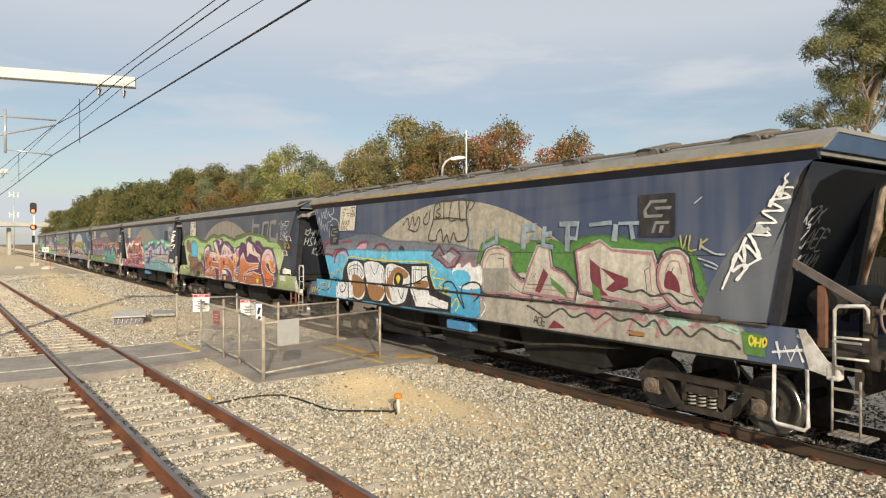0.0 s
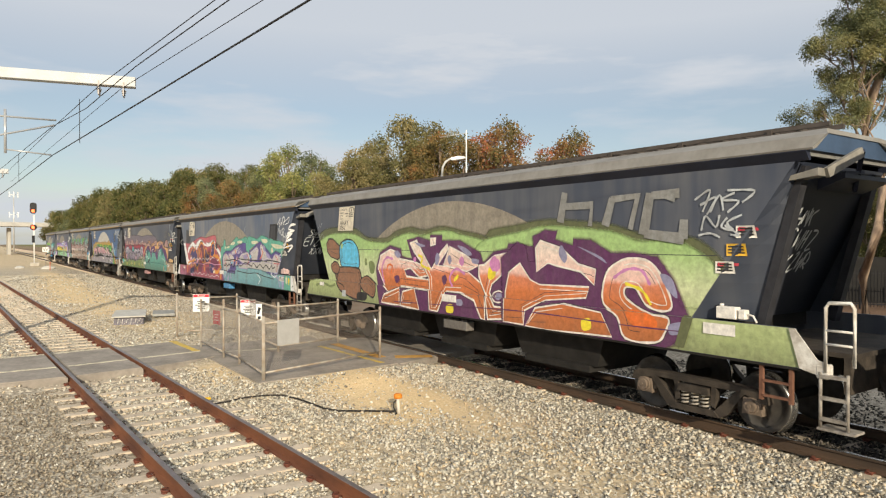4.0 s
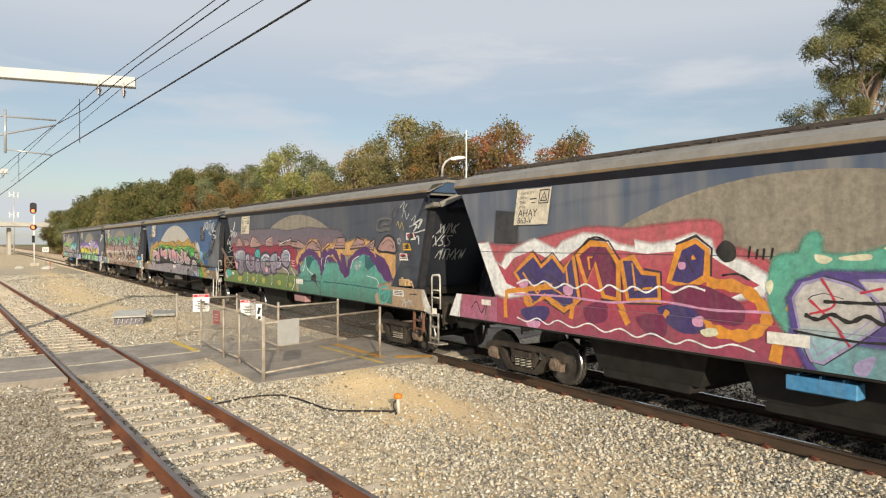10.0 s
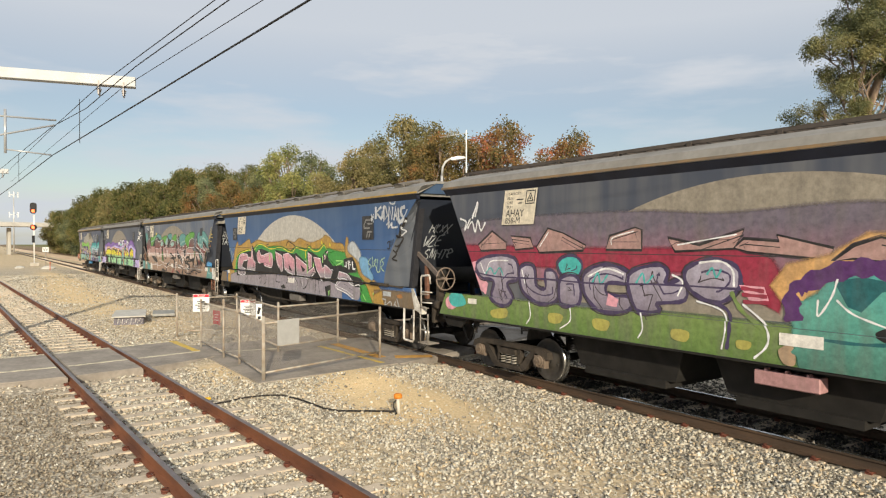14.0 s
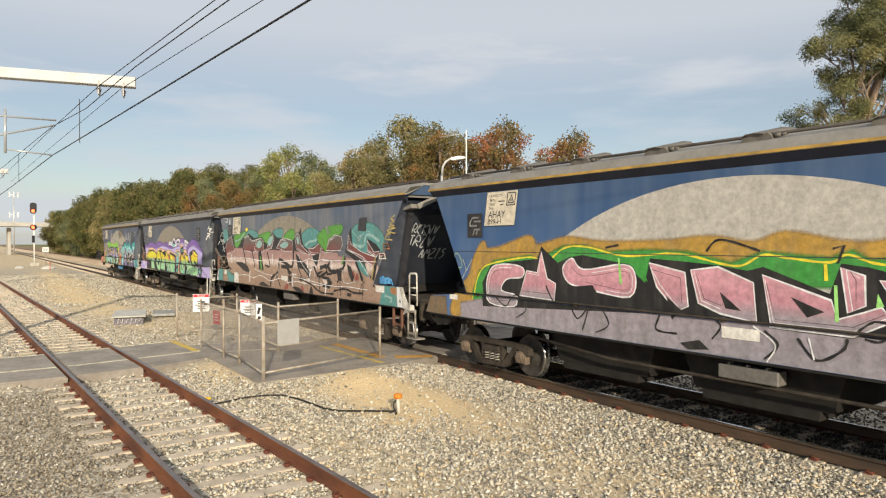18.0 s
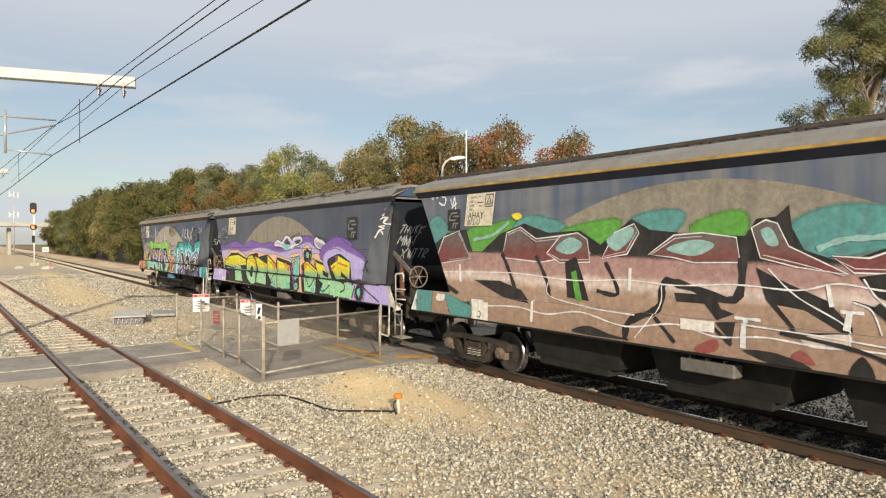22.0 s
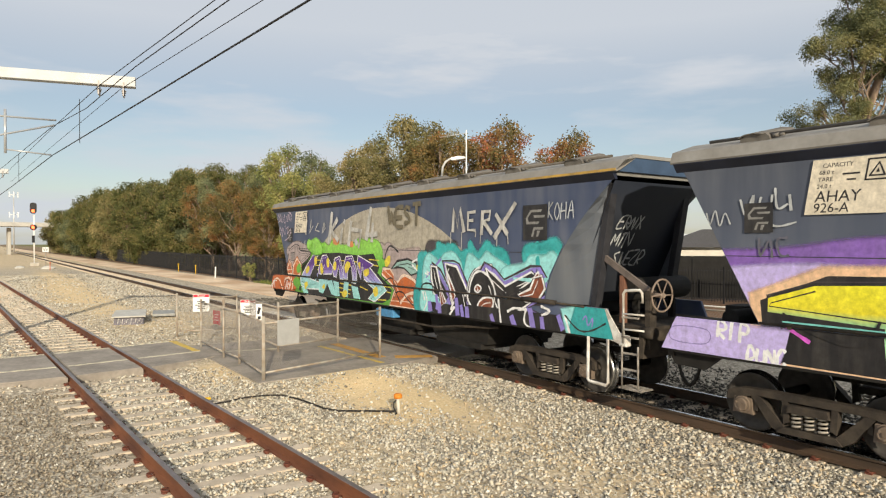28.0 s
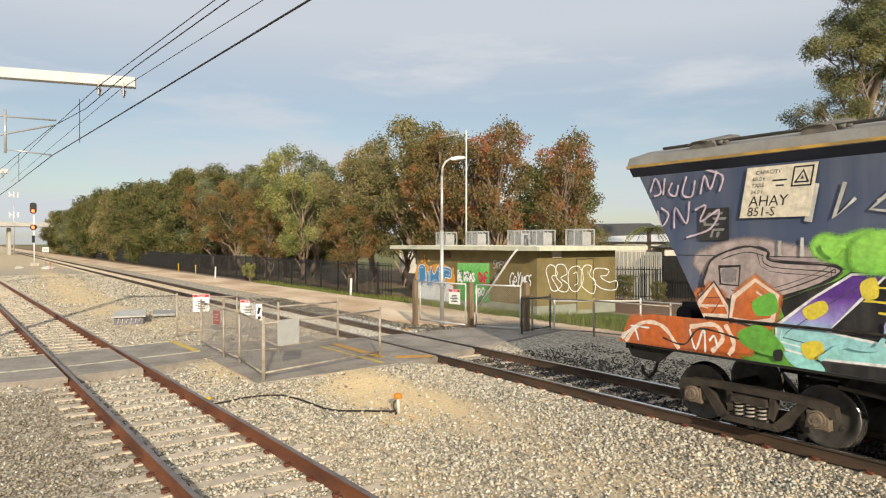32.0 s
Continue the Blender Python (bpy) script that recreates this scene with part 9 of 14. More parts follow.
def art_three(a):
    """Weathered wagon: a crimson piece edged in orange, then a silver and violet one on teal."""
    a.dome(S_DOME_OLD)
    red = spray("w3_red", [(1.1, (0.26, 0.06, 0.10)), (1.9, (0.36, 0.05, 0.08)), (2.6, (0.42, 0.10, 0.12))], 0.08)
    wine, gold = flat("w3_wine", (0.15, 0.03, 0.07)), flat("w3_orange", (0.58, 0.24, 0.04))
    ink, pinkd = flat("w3_ink", (0.055, 0.04, 0.13)), flat("w3_pink_dot", (0.52, 0.26, 0.40))
    sill = spray("w3_sill", [(1.1, (0.34, 0.12, 0.20)), (1.6, (0.34, 0.10, 0.15))], 0.1, grime=0.3)
    teal, foam = flat("w3_teal", (0.10, 0.33, 0.25)), flat("w3_foam", (0.58, 0.56, 0.40))
    vio, silver = flat("w3_violet", (0.085, 0.06, 0.22)), spray("w3_silver", [(1.1, (0.20, 0.34, 0.38)), (1.5, (0.26, 0.40, 0.44)), (1.7, (0.40, 0.38, 0.36)), (2.5, (0.52, 0.49, 0.46))], 0.06, grime=0.12)
    lilac, aqua = flat("w3_lilac", (0.30, 0.26, 0.42)), spray("w3_aqua", [(1.1, (0.13, 0.28, 0.32)), (1.6, (0.17, 0.34, 0.37))], 0.1, grime=0.25)
    a.fill([(0.42, 2.29), (0.55, 2.63), (1.64, 2.59), (2.78, 2.78), (3.67, 2.91), (4.57, 2.87), (5.08, 2.92), (6.05, 2.96), (6.14, 2.65), (6.58, 2.52), (6.93, 2.29), (7.06, 1.80), (7.29, 1.57), (7.22, 1.10), (6.46, 1.13), (3.60, 1.07), (1.24, 1.10), (-0.23, 1.17), (-0.14, 1.60), (0.85, 1.73)], red, name="painted_background")
    a.fill([(0.55, 2.66), (0.88, 2.66), (1.10, 2.28), (1.34, 2.20), (1.49, 2.40), (1.87, 2.57), (2.30, 2.72), (2.85, 2.53), (3.05, 2.66), (3.55, 2.81), (3.93, 2.78), (4.30, 2.62), (4.67, 2.57), (4.65, 2.68), (4.98, 2.62), (5.37, 2.67), (5.74, 2.78), (5.97, 2.70), (6.05, 2.51), (6.50, 2.39), (6.83, 2.22), (6.82, 2.04), (6.18, 1.94), (3.55, 1.99), (1.49, 1.67), (0.98, 1.75), (0.68, 2.20)], S_WHITE, False, name="painted_background")
    a.fill([(1.18, 2.30), (1.46, 2.17), (1.72, 2.41), (2.23, 2.55), (2.92, 2.34), (3.55, 2.68), (4.13, 2.60), (4.88, 2.53), (5.83, 2.61), (6.18, 2.41), (6.74, 2.13), (6.18, 1.87), (2.23, 1.71), (1.49, 1.90)], red, False)
    a.face([(1.74, 2.12), (2.26, 2.49), (2.49, 2.26), (2.78, 2.46), (3.07, 2.20), (3.30, 2.47), (3.45, 1.70), (3.13, 1.50), (2.58, 1.72), (2.29, 1.53)], ink, gold, 0.09)
    a.face([(3.40, 2.48), (3.69, 2.70), (4.07, 2.67), (4.31, 2.37), (4.33, 1.77), (4.00, 1.80), (3.81, 2.36), (3.62, 1.99)], wine, gold, 0.10)
    a.face([(4.37, 2.41), (4.62, 2.47), (4.80, 2.23), (5.10, 2.21), (5.13, 1.81), (4.52, 1.77)], ink, gold, 0.09)
    a.face([(5.30, 2.11), (5.48, 2.63), (5.76, 2.73), (5.95, 2.60), (5.94, 2.20), (5.65, 2.05)], ink, gold, 0.10)
    a.line([(5.94, 2.12), (6.42, 2.09), (6.76, 1.88), (6.82, 1.62), (6.54, 1.43), (6.09, 1.46), (5.87, 1.61)], 0.16, gold)
    a.fill([(5.37, 2.02), (5.83, 2.09), (6.18, 1.99), (6.51, 1.83), (6.46, 1.56), (5.96, 1.59), (5.47, 1.74)], wine)
    a.fill([(5.08, 1.69), (5.65, 1.76), (5.96, 1.45), (5.51, 1.37)], ink)
    a.line([(1.49, 1.76), (1.52, 1.22)], 0.09, gold, False)
    a.line([(1.52, 1.74), (2.79, 1.91)], 0.09, gold, False)
    a.line([(2.02, 1.68), (2.36, 1.33)], 0.09, gold, False)
    a.line([(3.36, 1.71), (3.29, 1.36)], 0.09, gold, False)
    a.line([(4.30, 1.79), (4.56, 1.39)], 0.10, gold, False)
    a.line([(5.28, 1.67), (5.13, 1.37)], 0.09, gold, False)
    a.line([(7.04, 1.52), (6.97, 1.13)], 0.14, gold, False)
    a.fill([(3.60, 1.59), (4.02, 1.70), (4.12, 1.43), (3.72, 1.32)], wine)
    a.fill([(2.00, 1.43), (2.71, 1.53), (2.64, 1.27), (2.15, 1.22)], ink)
    a.fill([(4.72, 1.52), (5.22, 1.60), (5.27, 1.28), (4.93, 1.28)], wine)
    a.fill([(1.87, 1.96), (2.09, 2.01), (2.12, 1.88), (1.92, 1.83)], pinkd)
    a.fill([(3.07, 1.91), (3.28, 1.95), (3.28, 1.79), (3.10, 1.78)], pinkd)
    a.fill([(5.74, 1.60), (5.88, 1.63), (5.91, 1.50), (5.76, 1.49)], pinkd)
    a.fill([(5.46, 2.40), (5.58, 2.41), (5.58, 2.32), (5.48, 2.31)], pinkd)
    a.fill([(2.15, 1.22), (2.50, 1.23), (2.43, 1.10), (2.18, 1.11)], pinkd)
    a.fill([(6.82, 2.04), (6.93, 2.02), (6.89, 1.92), (6.82, 1.94)], pinkd)
    a.fill([(6.09, 2.58), (6.22, 2.74), (6.38, 2.65), (6.38, 2.48), (6.22, 2.43)], S_BLACK)
    a.line([(6.18, 2.24), (6.42, 2.27), (6.60, 2.19)], 0.03, S_BLACK)
    a.line([(3.55, 2.66), (3.79, 2.80), (4.02, 2.76)], 0.03, S_BLACK)
    a.line([(1.80, 1.91), (2.09, 1.99), (2.30, 1.89), (2.58, 1.99), (2.85, 1.88), (3.11, 1.97), (3.36, 1.90), (3.61, 1.99), (3.90, 1.89), (4.13, 2.00), (4.41, 1.91), (4.62, 2.00), (4.88, 1.92), (5.13, 2.03), (5.37, 1.95), (5.65, 2.06), (5.92, 2.01)], 0.03, S_WHITE)
    a.line([(1.72, 1.70), (3.05, 1.74), (4.13, 1.71), (5.08, 1.80), (6.01, 1.74), (6.82, 1.77), (7.19, 1.75)], 0.035, pinkd)
    a.line([(1.86, 1.26), (2.15, 1.20), (2.43, 1.29), (2.71, 1.20), (2.97, 1.30), (3.35, 1.21), (3.72, 1.32), (4.07, 1.21), (4.40, 1.30), (4.72, 1.20), (5.03, 1.29), (5.42, 1.18), (5.69, 1.27), (6.05, 1.20), (6.38, 1.29), (6.70, 1.23)], 0.025, S_WHITE)
    a.fill([(5.87, 1.43), (6.09, 1.49), (6.15, 1.40), (5.96, 1.35)], foam)
    a.fill([(0.49, 1.37), (0.75, 1.34), (1.00, 1.44), (0.83, 1.25)], S_BLACK)
    a.tag("2013", (6.55, 2.48), 0.16, 0.025, S_BLACK, 0.8)
    a.fill([(-0.23, 1.59), (1.24, 1.56), (1.24, 1.08), (-0.32, 1.16)], sill, False, name="painted_background")
    a.line([(0.40, 1.32), (0.58, 1.47), (0.75, 1.25), (0.91, 1.50), (0.88, 1.21)], 0.025, S_BLACK)
    a.sticker(0.75, 1.42, 0.30, 0.11, N_WHITE)
    a.fill([(6.93, 1.89), (6.97, 2.43), (7.19, 2.50), (7.29, 2.53), (7.38, 2.73), (7.48, 2.77), (7.52, 2.54), (7.86, 2.50), (8.24, 2.58), (8.55, 2.71), (8.80, 2.80), (8.99, 2.87), (9.12, 2.86), (9.22, 2.79), (9.69, 2.80), (10.25, 2.85), (10.25, 2.36), (9.07, 2.32), (8.53, 2.19), (7.67, 2.15), (7.26, 1.82), (7.21, 1.57)], teal, name="painted_background")
    a.fill([(8.24, 2.64), (8.50, 2.74), (8.78, 2.74), (8.75, 2.64), (8.41, 2.61)], foam)
    a.fill([(9.17, 2.77), (9.69, 2.79), (9.73, 2.71), (9.37, 2.68), (9.19, 2.70)], foam)
    a.fill([(7.47, 2.56), (7.67, 2.51), (7.59, 2.44), (7.48, 2.47)], foam)
    a.fill([(7.77, 2.53), (8.08, 2.57), (8.09, 2.50), (7.79, 2.49)], foam)
    a.fill([(6.82, 2.14), (6.89, 2.21), (6.93, 2.14), (6.88, 2.01)], foam)
    a.line([(7.13, 1.81), (7.19, 2.05), (7.36, 2.22), (7.67, 2.31), (8.24, 2.32), (8.86, 2.50), (9.44, 2.64), (9.46, 2.58), (9.89, 2.65)], 0.07, S_YELLOW)
    a.fill([(7.16, 1.98), (7.27, 2.16), (7.57, 2.29), (8.24, 2.30), (8.86, 2.48), (9.37, 2.59), (9.69, 2.59), (9.74, 2.65), (10.25, 2.67), (10.27, 1.11), (7.70, 1.14), (7.43, 1.13), (7.24, 1.51)], vio, False, name="painted_background")
    a.fill([(7.29, 1.40), (10.27, 1.37), (10.27, 1.06), (7.57, 1.11)], aqua, False, name="painted_background")
    a.face([(7.19, 1.99), (7.32, 2.18), (7.57, 2.26), (7.87, 2.19), (8.17, 2.04), (8.24, 1.77), (7.96, 1.51), (7.58, 1.21), (7.45, 1.22), (7.28, 1.57)], silver, lilac, 0.04)
    a.face([(7.98, 2.25), (8.24, 2.26), (8.56, 2.20), (8.73, 2.01), (8.56, 1.75), (8.31, 1.87), (8.12, 2.08)], silver, lilac, 0.04)
    a.face([(8.34, 2.30), (8.86, 2.46), (9.34, 2.55), (9.02, 2.29), (8.53, 2.21)], silver, lilac, 0.04)
    a.face([(8.85, 1.72), (8.99, 2.08), (9.29, 2.33), (9.61, 2.42), (9.38, 2.25), (9.46, 1.98), (9.25, 1.73)], silver, lilac, 0.04)
    a.face([(9.38, 2.25), (9.76, 2.14), (9.89, 2.02), (9.89, 1.90), (9.50, 1.88)], silver, lilac, 0.04)
    a.fill([(9.27, 2.43), (9.46, 2.51), (9.51, 2.46), (9.12, 2.24)], lilac)
    a.fill([(9.56, 2.29), (9.67, 2.40), (9.76, 2.34), (9.65, 2.24)], lilac)
    a.line([(7.54, 2.26), (7.70, 1.94), (7.40, 1.80)], 0.03, S_RED)
    a.line([(7.40, 1.98), (7.67, 1.73), (7.90, 1.45)], 0.03, S_RED)
    a.line([(7.99, 2.10), (8.24, 2.17)], 0.03, S_RED)
    a.line([(8.78, 2.42), (8.89, 2.37), (8.97, 2.23)], 0.06, S_ORANGE)
    a.line([(9.07, 2.15), (9.12, 2.01), (8.99, 1.86)], 0.06, S_ORANGE)
    a.fill([(8.35, 1.88), (8.43, 1.95), (8.52, 1.90), (8.46, 1.80), (8.37, 1.81)], S_CYAN)
    a.fill([(9.49, 2.08), (9.56, 2.13), (9.64, 2.08), (9.60, 2.01), (9.50, 2.01)], S_CYAN)
    a.fill([(8.67, 2.02), (8.89, 2.05), (8.90, 1.98), (8.70, 1.94)], S_ORANGE)
    a.fill([(8.18, 1.37), (8.09, 1.13), (7.96, 1.14), (7.96, 1.26)], lilac)
    a.line([(7.57, 1.97), (7.93, 1.98), (8.24, 1.99), (8.53, 2.02), (8.86, 2.01), (9.17, 1.98), (9.46, 2.04), (9.89, 2.03)], 0.04, S_BLACK)
    a.line([(7.34, 1.79), (7.50, 1.74), (7.67, 1.82), (7.87, 1.74), (8.06, 1.83), (8.24, 1.75), (8.42, 1.83), (8.62, 1.71), (8.78, 1.79), (8.97, 1.73), (9.10, 1.80), (9.27, 1.73), (9.42, 1.80), (9.61, 1.74), (9.74, 1.81), (9.89, 1.74)], 0.05, S_BLACK)
    a.line([(7.22, 1.57), (7.96, 1.52), (8.56, 1.55), (9.09, 1.53), (9.91, 1.58)], 0.03, S_BLACK)
    a.sticker(6.87, 1.37, 0.56, 0.16, N_WHITE)
    a.line([(8.33, 1.47), (8.39, 1.31), (8.56, 1.25)], 0.06, lilac)
    a.line([(8.99, 1.39), (9.25, 1.24), (9.39, 1.13)], 0.06, lilac)
    a.line([(9.04, 1.53), (9.34, 1.20)], 0.03, S_WHITE)
    a.line([(9.04, 1.58), (9.17, 1.49), (9.10, 1.32)], 0.05, S_ORANGE)
    a.fill([(9.13, 2.26), (10.30, 2.34), (10.70, 2.36), (10.82, 1.52), (9.19, 1.53)], vio, False)
    a.fill([(8.98, 1.70), (10.70, 1.67), (10.75, 1.14), (9.04, 1.15)], aqua, False, name="painted_background")
    a.fill([(10.43, 2.34), (10.43, 2.85), (11.08, 2.84), (11.44, 2.78), (11.90, 2.90), (12.44, 2.85), (12.82, 2.76), (12.94, 2.89), (13.13, 2.74), (13.76, 2.70), (14.11, 2.63), (13.99, 2.42), (13.84, 2.21), (13.31, 2.19), (12.33, 2.23)], teal, name="painted_background")
    a.fill([(11.95, 2.84), (12.49, 2.83), (12.54, 2.72), (12.17, 2.70)], foam)
    a.fill([(12.94, 2.67), (13.76, 2.63), (14.07, 2.58), (14.01, 2.52), (13.31, 2.51)], foam)
    a.fill([(10.85, 2.76), (11.44, 2.78), (11.56, 2.68), (10.95, 2.66)], foam)
    a.fill([(12.91, 2.50), (13.05, 2.54), (13.13, 2.40), (12.99, 2.34)], foam)
    a.line([(10.70, 2.43), (11.62, 2.67), (11.79, 2.72), (11.90, 2.67), (12.44, 2.46), (12.94, 2.23), (13.36, 2.37), (13.84, 2.29)], 0.06, S_YELLOW)
    a.fill([(10.63, 2.36), (11.44, 2.60), (11.81, 2.70), (12.33, 2.49), (12.94, 2.21), (13.36, 2.35), (13.82, 2.28), (13.88, 2.08), (13.71, 1.59), (10.75, 1.51)], vio, False, name="painted_background")
    a.face([(10.70, 2.34), (11.44, 2.56), (11.65, 2.44), (11.44, 2.04), (10.95, 1.98)], silver, lilac, 0.035)
    a.face([(11.79, 2.56), (11.90, 2.67), (12.33, 2.42), (12.84, 2.17), (13.13, 2.08), (12.94, 1.96), (12.44, 2.08), (12.01, 2.03)], silver, lilac, 0.035)
    a.face([(11.90, 2.02), (12.44, 2.08), (13.13, 2.04), (12.94, 1.85), (12.33, 1.85), (11.79, 1.86)], silver, lilac, 0.035)
    a.face([(13.01, 2.02), (13.17, 2.22), (13.42, 2.30), (13.76, 2.22), (13.80, 2.06), (13.65, 1.76), (13.51, 1.63), (13.22, 1.65), (13.05, 1.82)], silver, lilac, 0.04, True)
    a.fill([(12.12, 2.62), (12.33, 2.55), (12.33, 2.38), (12.14, 2.45)], lilac)
    a.fill([(12.44, 2.38), (12.84, 2.21), (12.74, 2.13), (12.44, 2.23)], lilac)
    a.face([(9.21, 2.04), (9.73, 2.28), (10.41, 2.34), (10.76, 2.16), (10.57, 1.92), (9.88, 1.90)], silver, lilac, 0.035)
    a.face([(9.29, 1.84), (10.16, 1.88), (10.95, 1.95), (11.20, 1.77), (10.30, 1.69), (9.36, 1.70)], silver, lilac, 0.035)
    a.fill([(9.88, 2.17), (10.30, 2.27), (10.43, 2.15), (10.09, 2.05)], lilac)
    a.line([(10.30, 2.29), (10.57, 2.05), (10.30, 1.82)], 0.03, S_RED)
    a.fill([(10.70, 1.97), (11.90, 1.98), (13.50, 1.85), (13.45, 1.64), (12.33, 1.66), (10.70, 1.74)], silver, False)
    a.line([(13.36, 2.25), (13.58, 2.06), (13.45, 1.67)], 0.03, S_RED)
    a.line([(13.18, 1.97), (13.76, 1.97)], 0.03, S_RED)
    a.line([(12.01, 2.45), (12.06, 2.30), (11.79, 2.09)], 0.05, S_ORANGE)
    a.fill([(10.63, 2.22), (10.80, 2.25), (10.83, 2.14), (10.67, 2.11)], S_CYAN)
    a.line([(9.21, 2.08), (9.88, 2.04), (10.43, 2.04), (11.44, 2.04), (12.33, 2.04), (12.94, 2.07), (13.76, 2.02)], 0.04, S_BLACK)
    a.line([(9.21, 1.90), (9.59, 1.78), (10.02, 1.91), (10.43, 1.91), (10.83, 1.81), (11.08, 1.93), (11.44, 1.78), (11.79, 1.90), (12.12, 1.78), (12.44, 1.89), (12.74, 1.76), (12.99, 1.89), (13.08, 1.79), (13.30, 1.85)], 0.045, S_BLACK)
    a.fill([(10.43, 1.66), (11.90, 1.63), (12.98, 1.49), (13.67, 1.51), (14.32, 1.63), (14.29, 1.12), (12.59, 1.14), (10.49, 1.15)], aqua, False, name="painted_background")
    a.line([(13.36, 1.56), (13.71, 1.45), (13.88, 1.17)], 0.06, lilac)
    a.fill([(14.09, 1.56), (14.35, 1.61), (14.25, 1.16), (14.05, 1.15)], lilac)
    a.line([(12.94, 1.63), (13.36, 1.49), (13.62, 1.58)], 0.03, S_WHITE)
    a.line([(11.49, 1.57), (11.95, 1.37), (11.72, 1.19)], 0.03, S_WHITE)
    a.line([(9.19, 1.58), (10.49, 1.53), (11.49, 1.57), (12.38, 1.48), (13.36, 1.42)], 0.03, S_BLACK)
    a.sticker(13.80, 1.38, 0.52, 0.16, N_WHITE, S_BLACK)
    a.fill([(14.32, 1.63), (14.89, 1.61), (14.93, 1.12), (14.29, 1.12)], teal, False, name="painted_background")
    a.fill([(14.41, 1.52), (14.52, 1.56), (14.56, 1.34), (14.43, 1.33)], foam)
    a.fill([(14.64, 1.51), (14.76, 1.49), (14.71, 1.30), (14.64, 1.32)], S_YELLOW)
    a.fill([(14.89, 1.61), (15.07, 1.61), (15.28, 1.12), (14.91, 1.12)], S_WHITE, False, name="painted_background")
    part("lettering", text_ob("A", 0.17, m_sign_black), None, a.w, loc=pose(15.02, -1.367, 1.25))
    a.line([(13.58, 3.34), (13.84, 3.56), (13.75, 3.26), (13.96, 3.42)], 0.035, S_WHITE)
    a.line([(13.92, 3.29), (14.09, 3.58), (14.25, 3.54), (14.13, 3.31)], 0.035, S_WHITE)
    a.line([(14.13, 3.41), (14.40, 3.49), (14.63, 3.57), (14.56, 3.39), (14.29, 3.34)], 0.03, S_WHITE)
    a.line([(13.62, 3.06), (13.71, 3.23), (13.80, 3.02), (13.88, 3.16)], 0.03, S_WHITE)
    a.line([(13.94, 3.15), (13.88, 3.01), (14.05, 2.98), (14.01, 3.15), (14.17, 3.21)], 0.03, S_WHITE)
    a.line([(14.21, 3.18), (14.09, 2.98), (14.25, 2.91), (14.34, 3.04)], 0.03, S_WHITE)
    a.tag('STA', (13.78, 2.06), 0.22, 0.025, S_WHITE, 0.8, 0.1)
    a.line([(10.05, 3.16), (10.13, 3.33)], 0.02, S_CHALK, False)
    a.fill([(12.84, 3.37), (13.56, 3.37), (13.47, 2.77), (12.76, 2.89)], S_BLACK, False)
    a.fill([(12.92, 3.30), (13.36, 3.30), (13.29, 2.82), (12.86, 2.90)], flat("w3_block",(0.04,0.04,0.045)), False)
    a.plate("863-V", 1.735, 3.05)
    a.fill([(1.20, 3.36), (1.86, 3.30), (1.84, 2.70), (1.14, 2.71)], flat("w3_block",(0.04,0.04,0.045)), False)
    a.fill([(-0.08, 1.61), (0.03, 1.62), (-0.12, 1.12), (-0.35, 1.12)], S_WHITE, False, name="painted_background")
    a.on_wing()
    a.line([(14.83, 3.35), (14.58, 3.17), (14.73, 3.13), (14.46, 3.01)], 0.05, S_WHITE)
    a.line([(14.31, 2.88), (14.65, 3.04), (14.35, 2.78), (14.58, 2.85), (14.31, 2.72)], 0.05, S_WHITE)
    a.line([(14.07, 2.62), (14.31, 2.68), (14.11, 2.52), (14.54, 2.62), (14.31, 2.39)], 0.05, S_WHITE)
    a.sticker(14.15, 2.52, 0.24, 0.16, N_YELL, S_BLACK)
    a.sticker(13.96, 2.27, 0.26, 0.16, N_WHITE, S_BLACK)


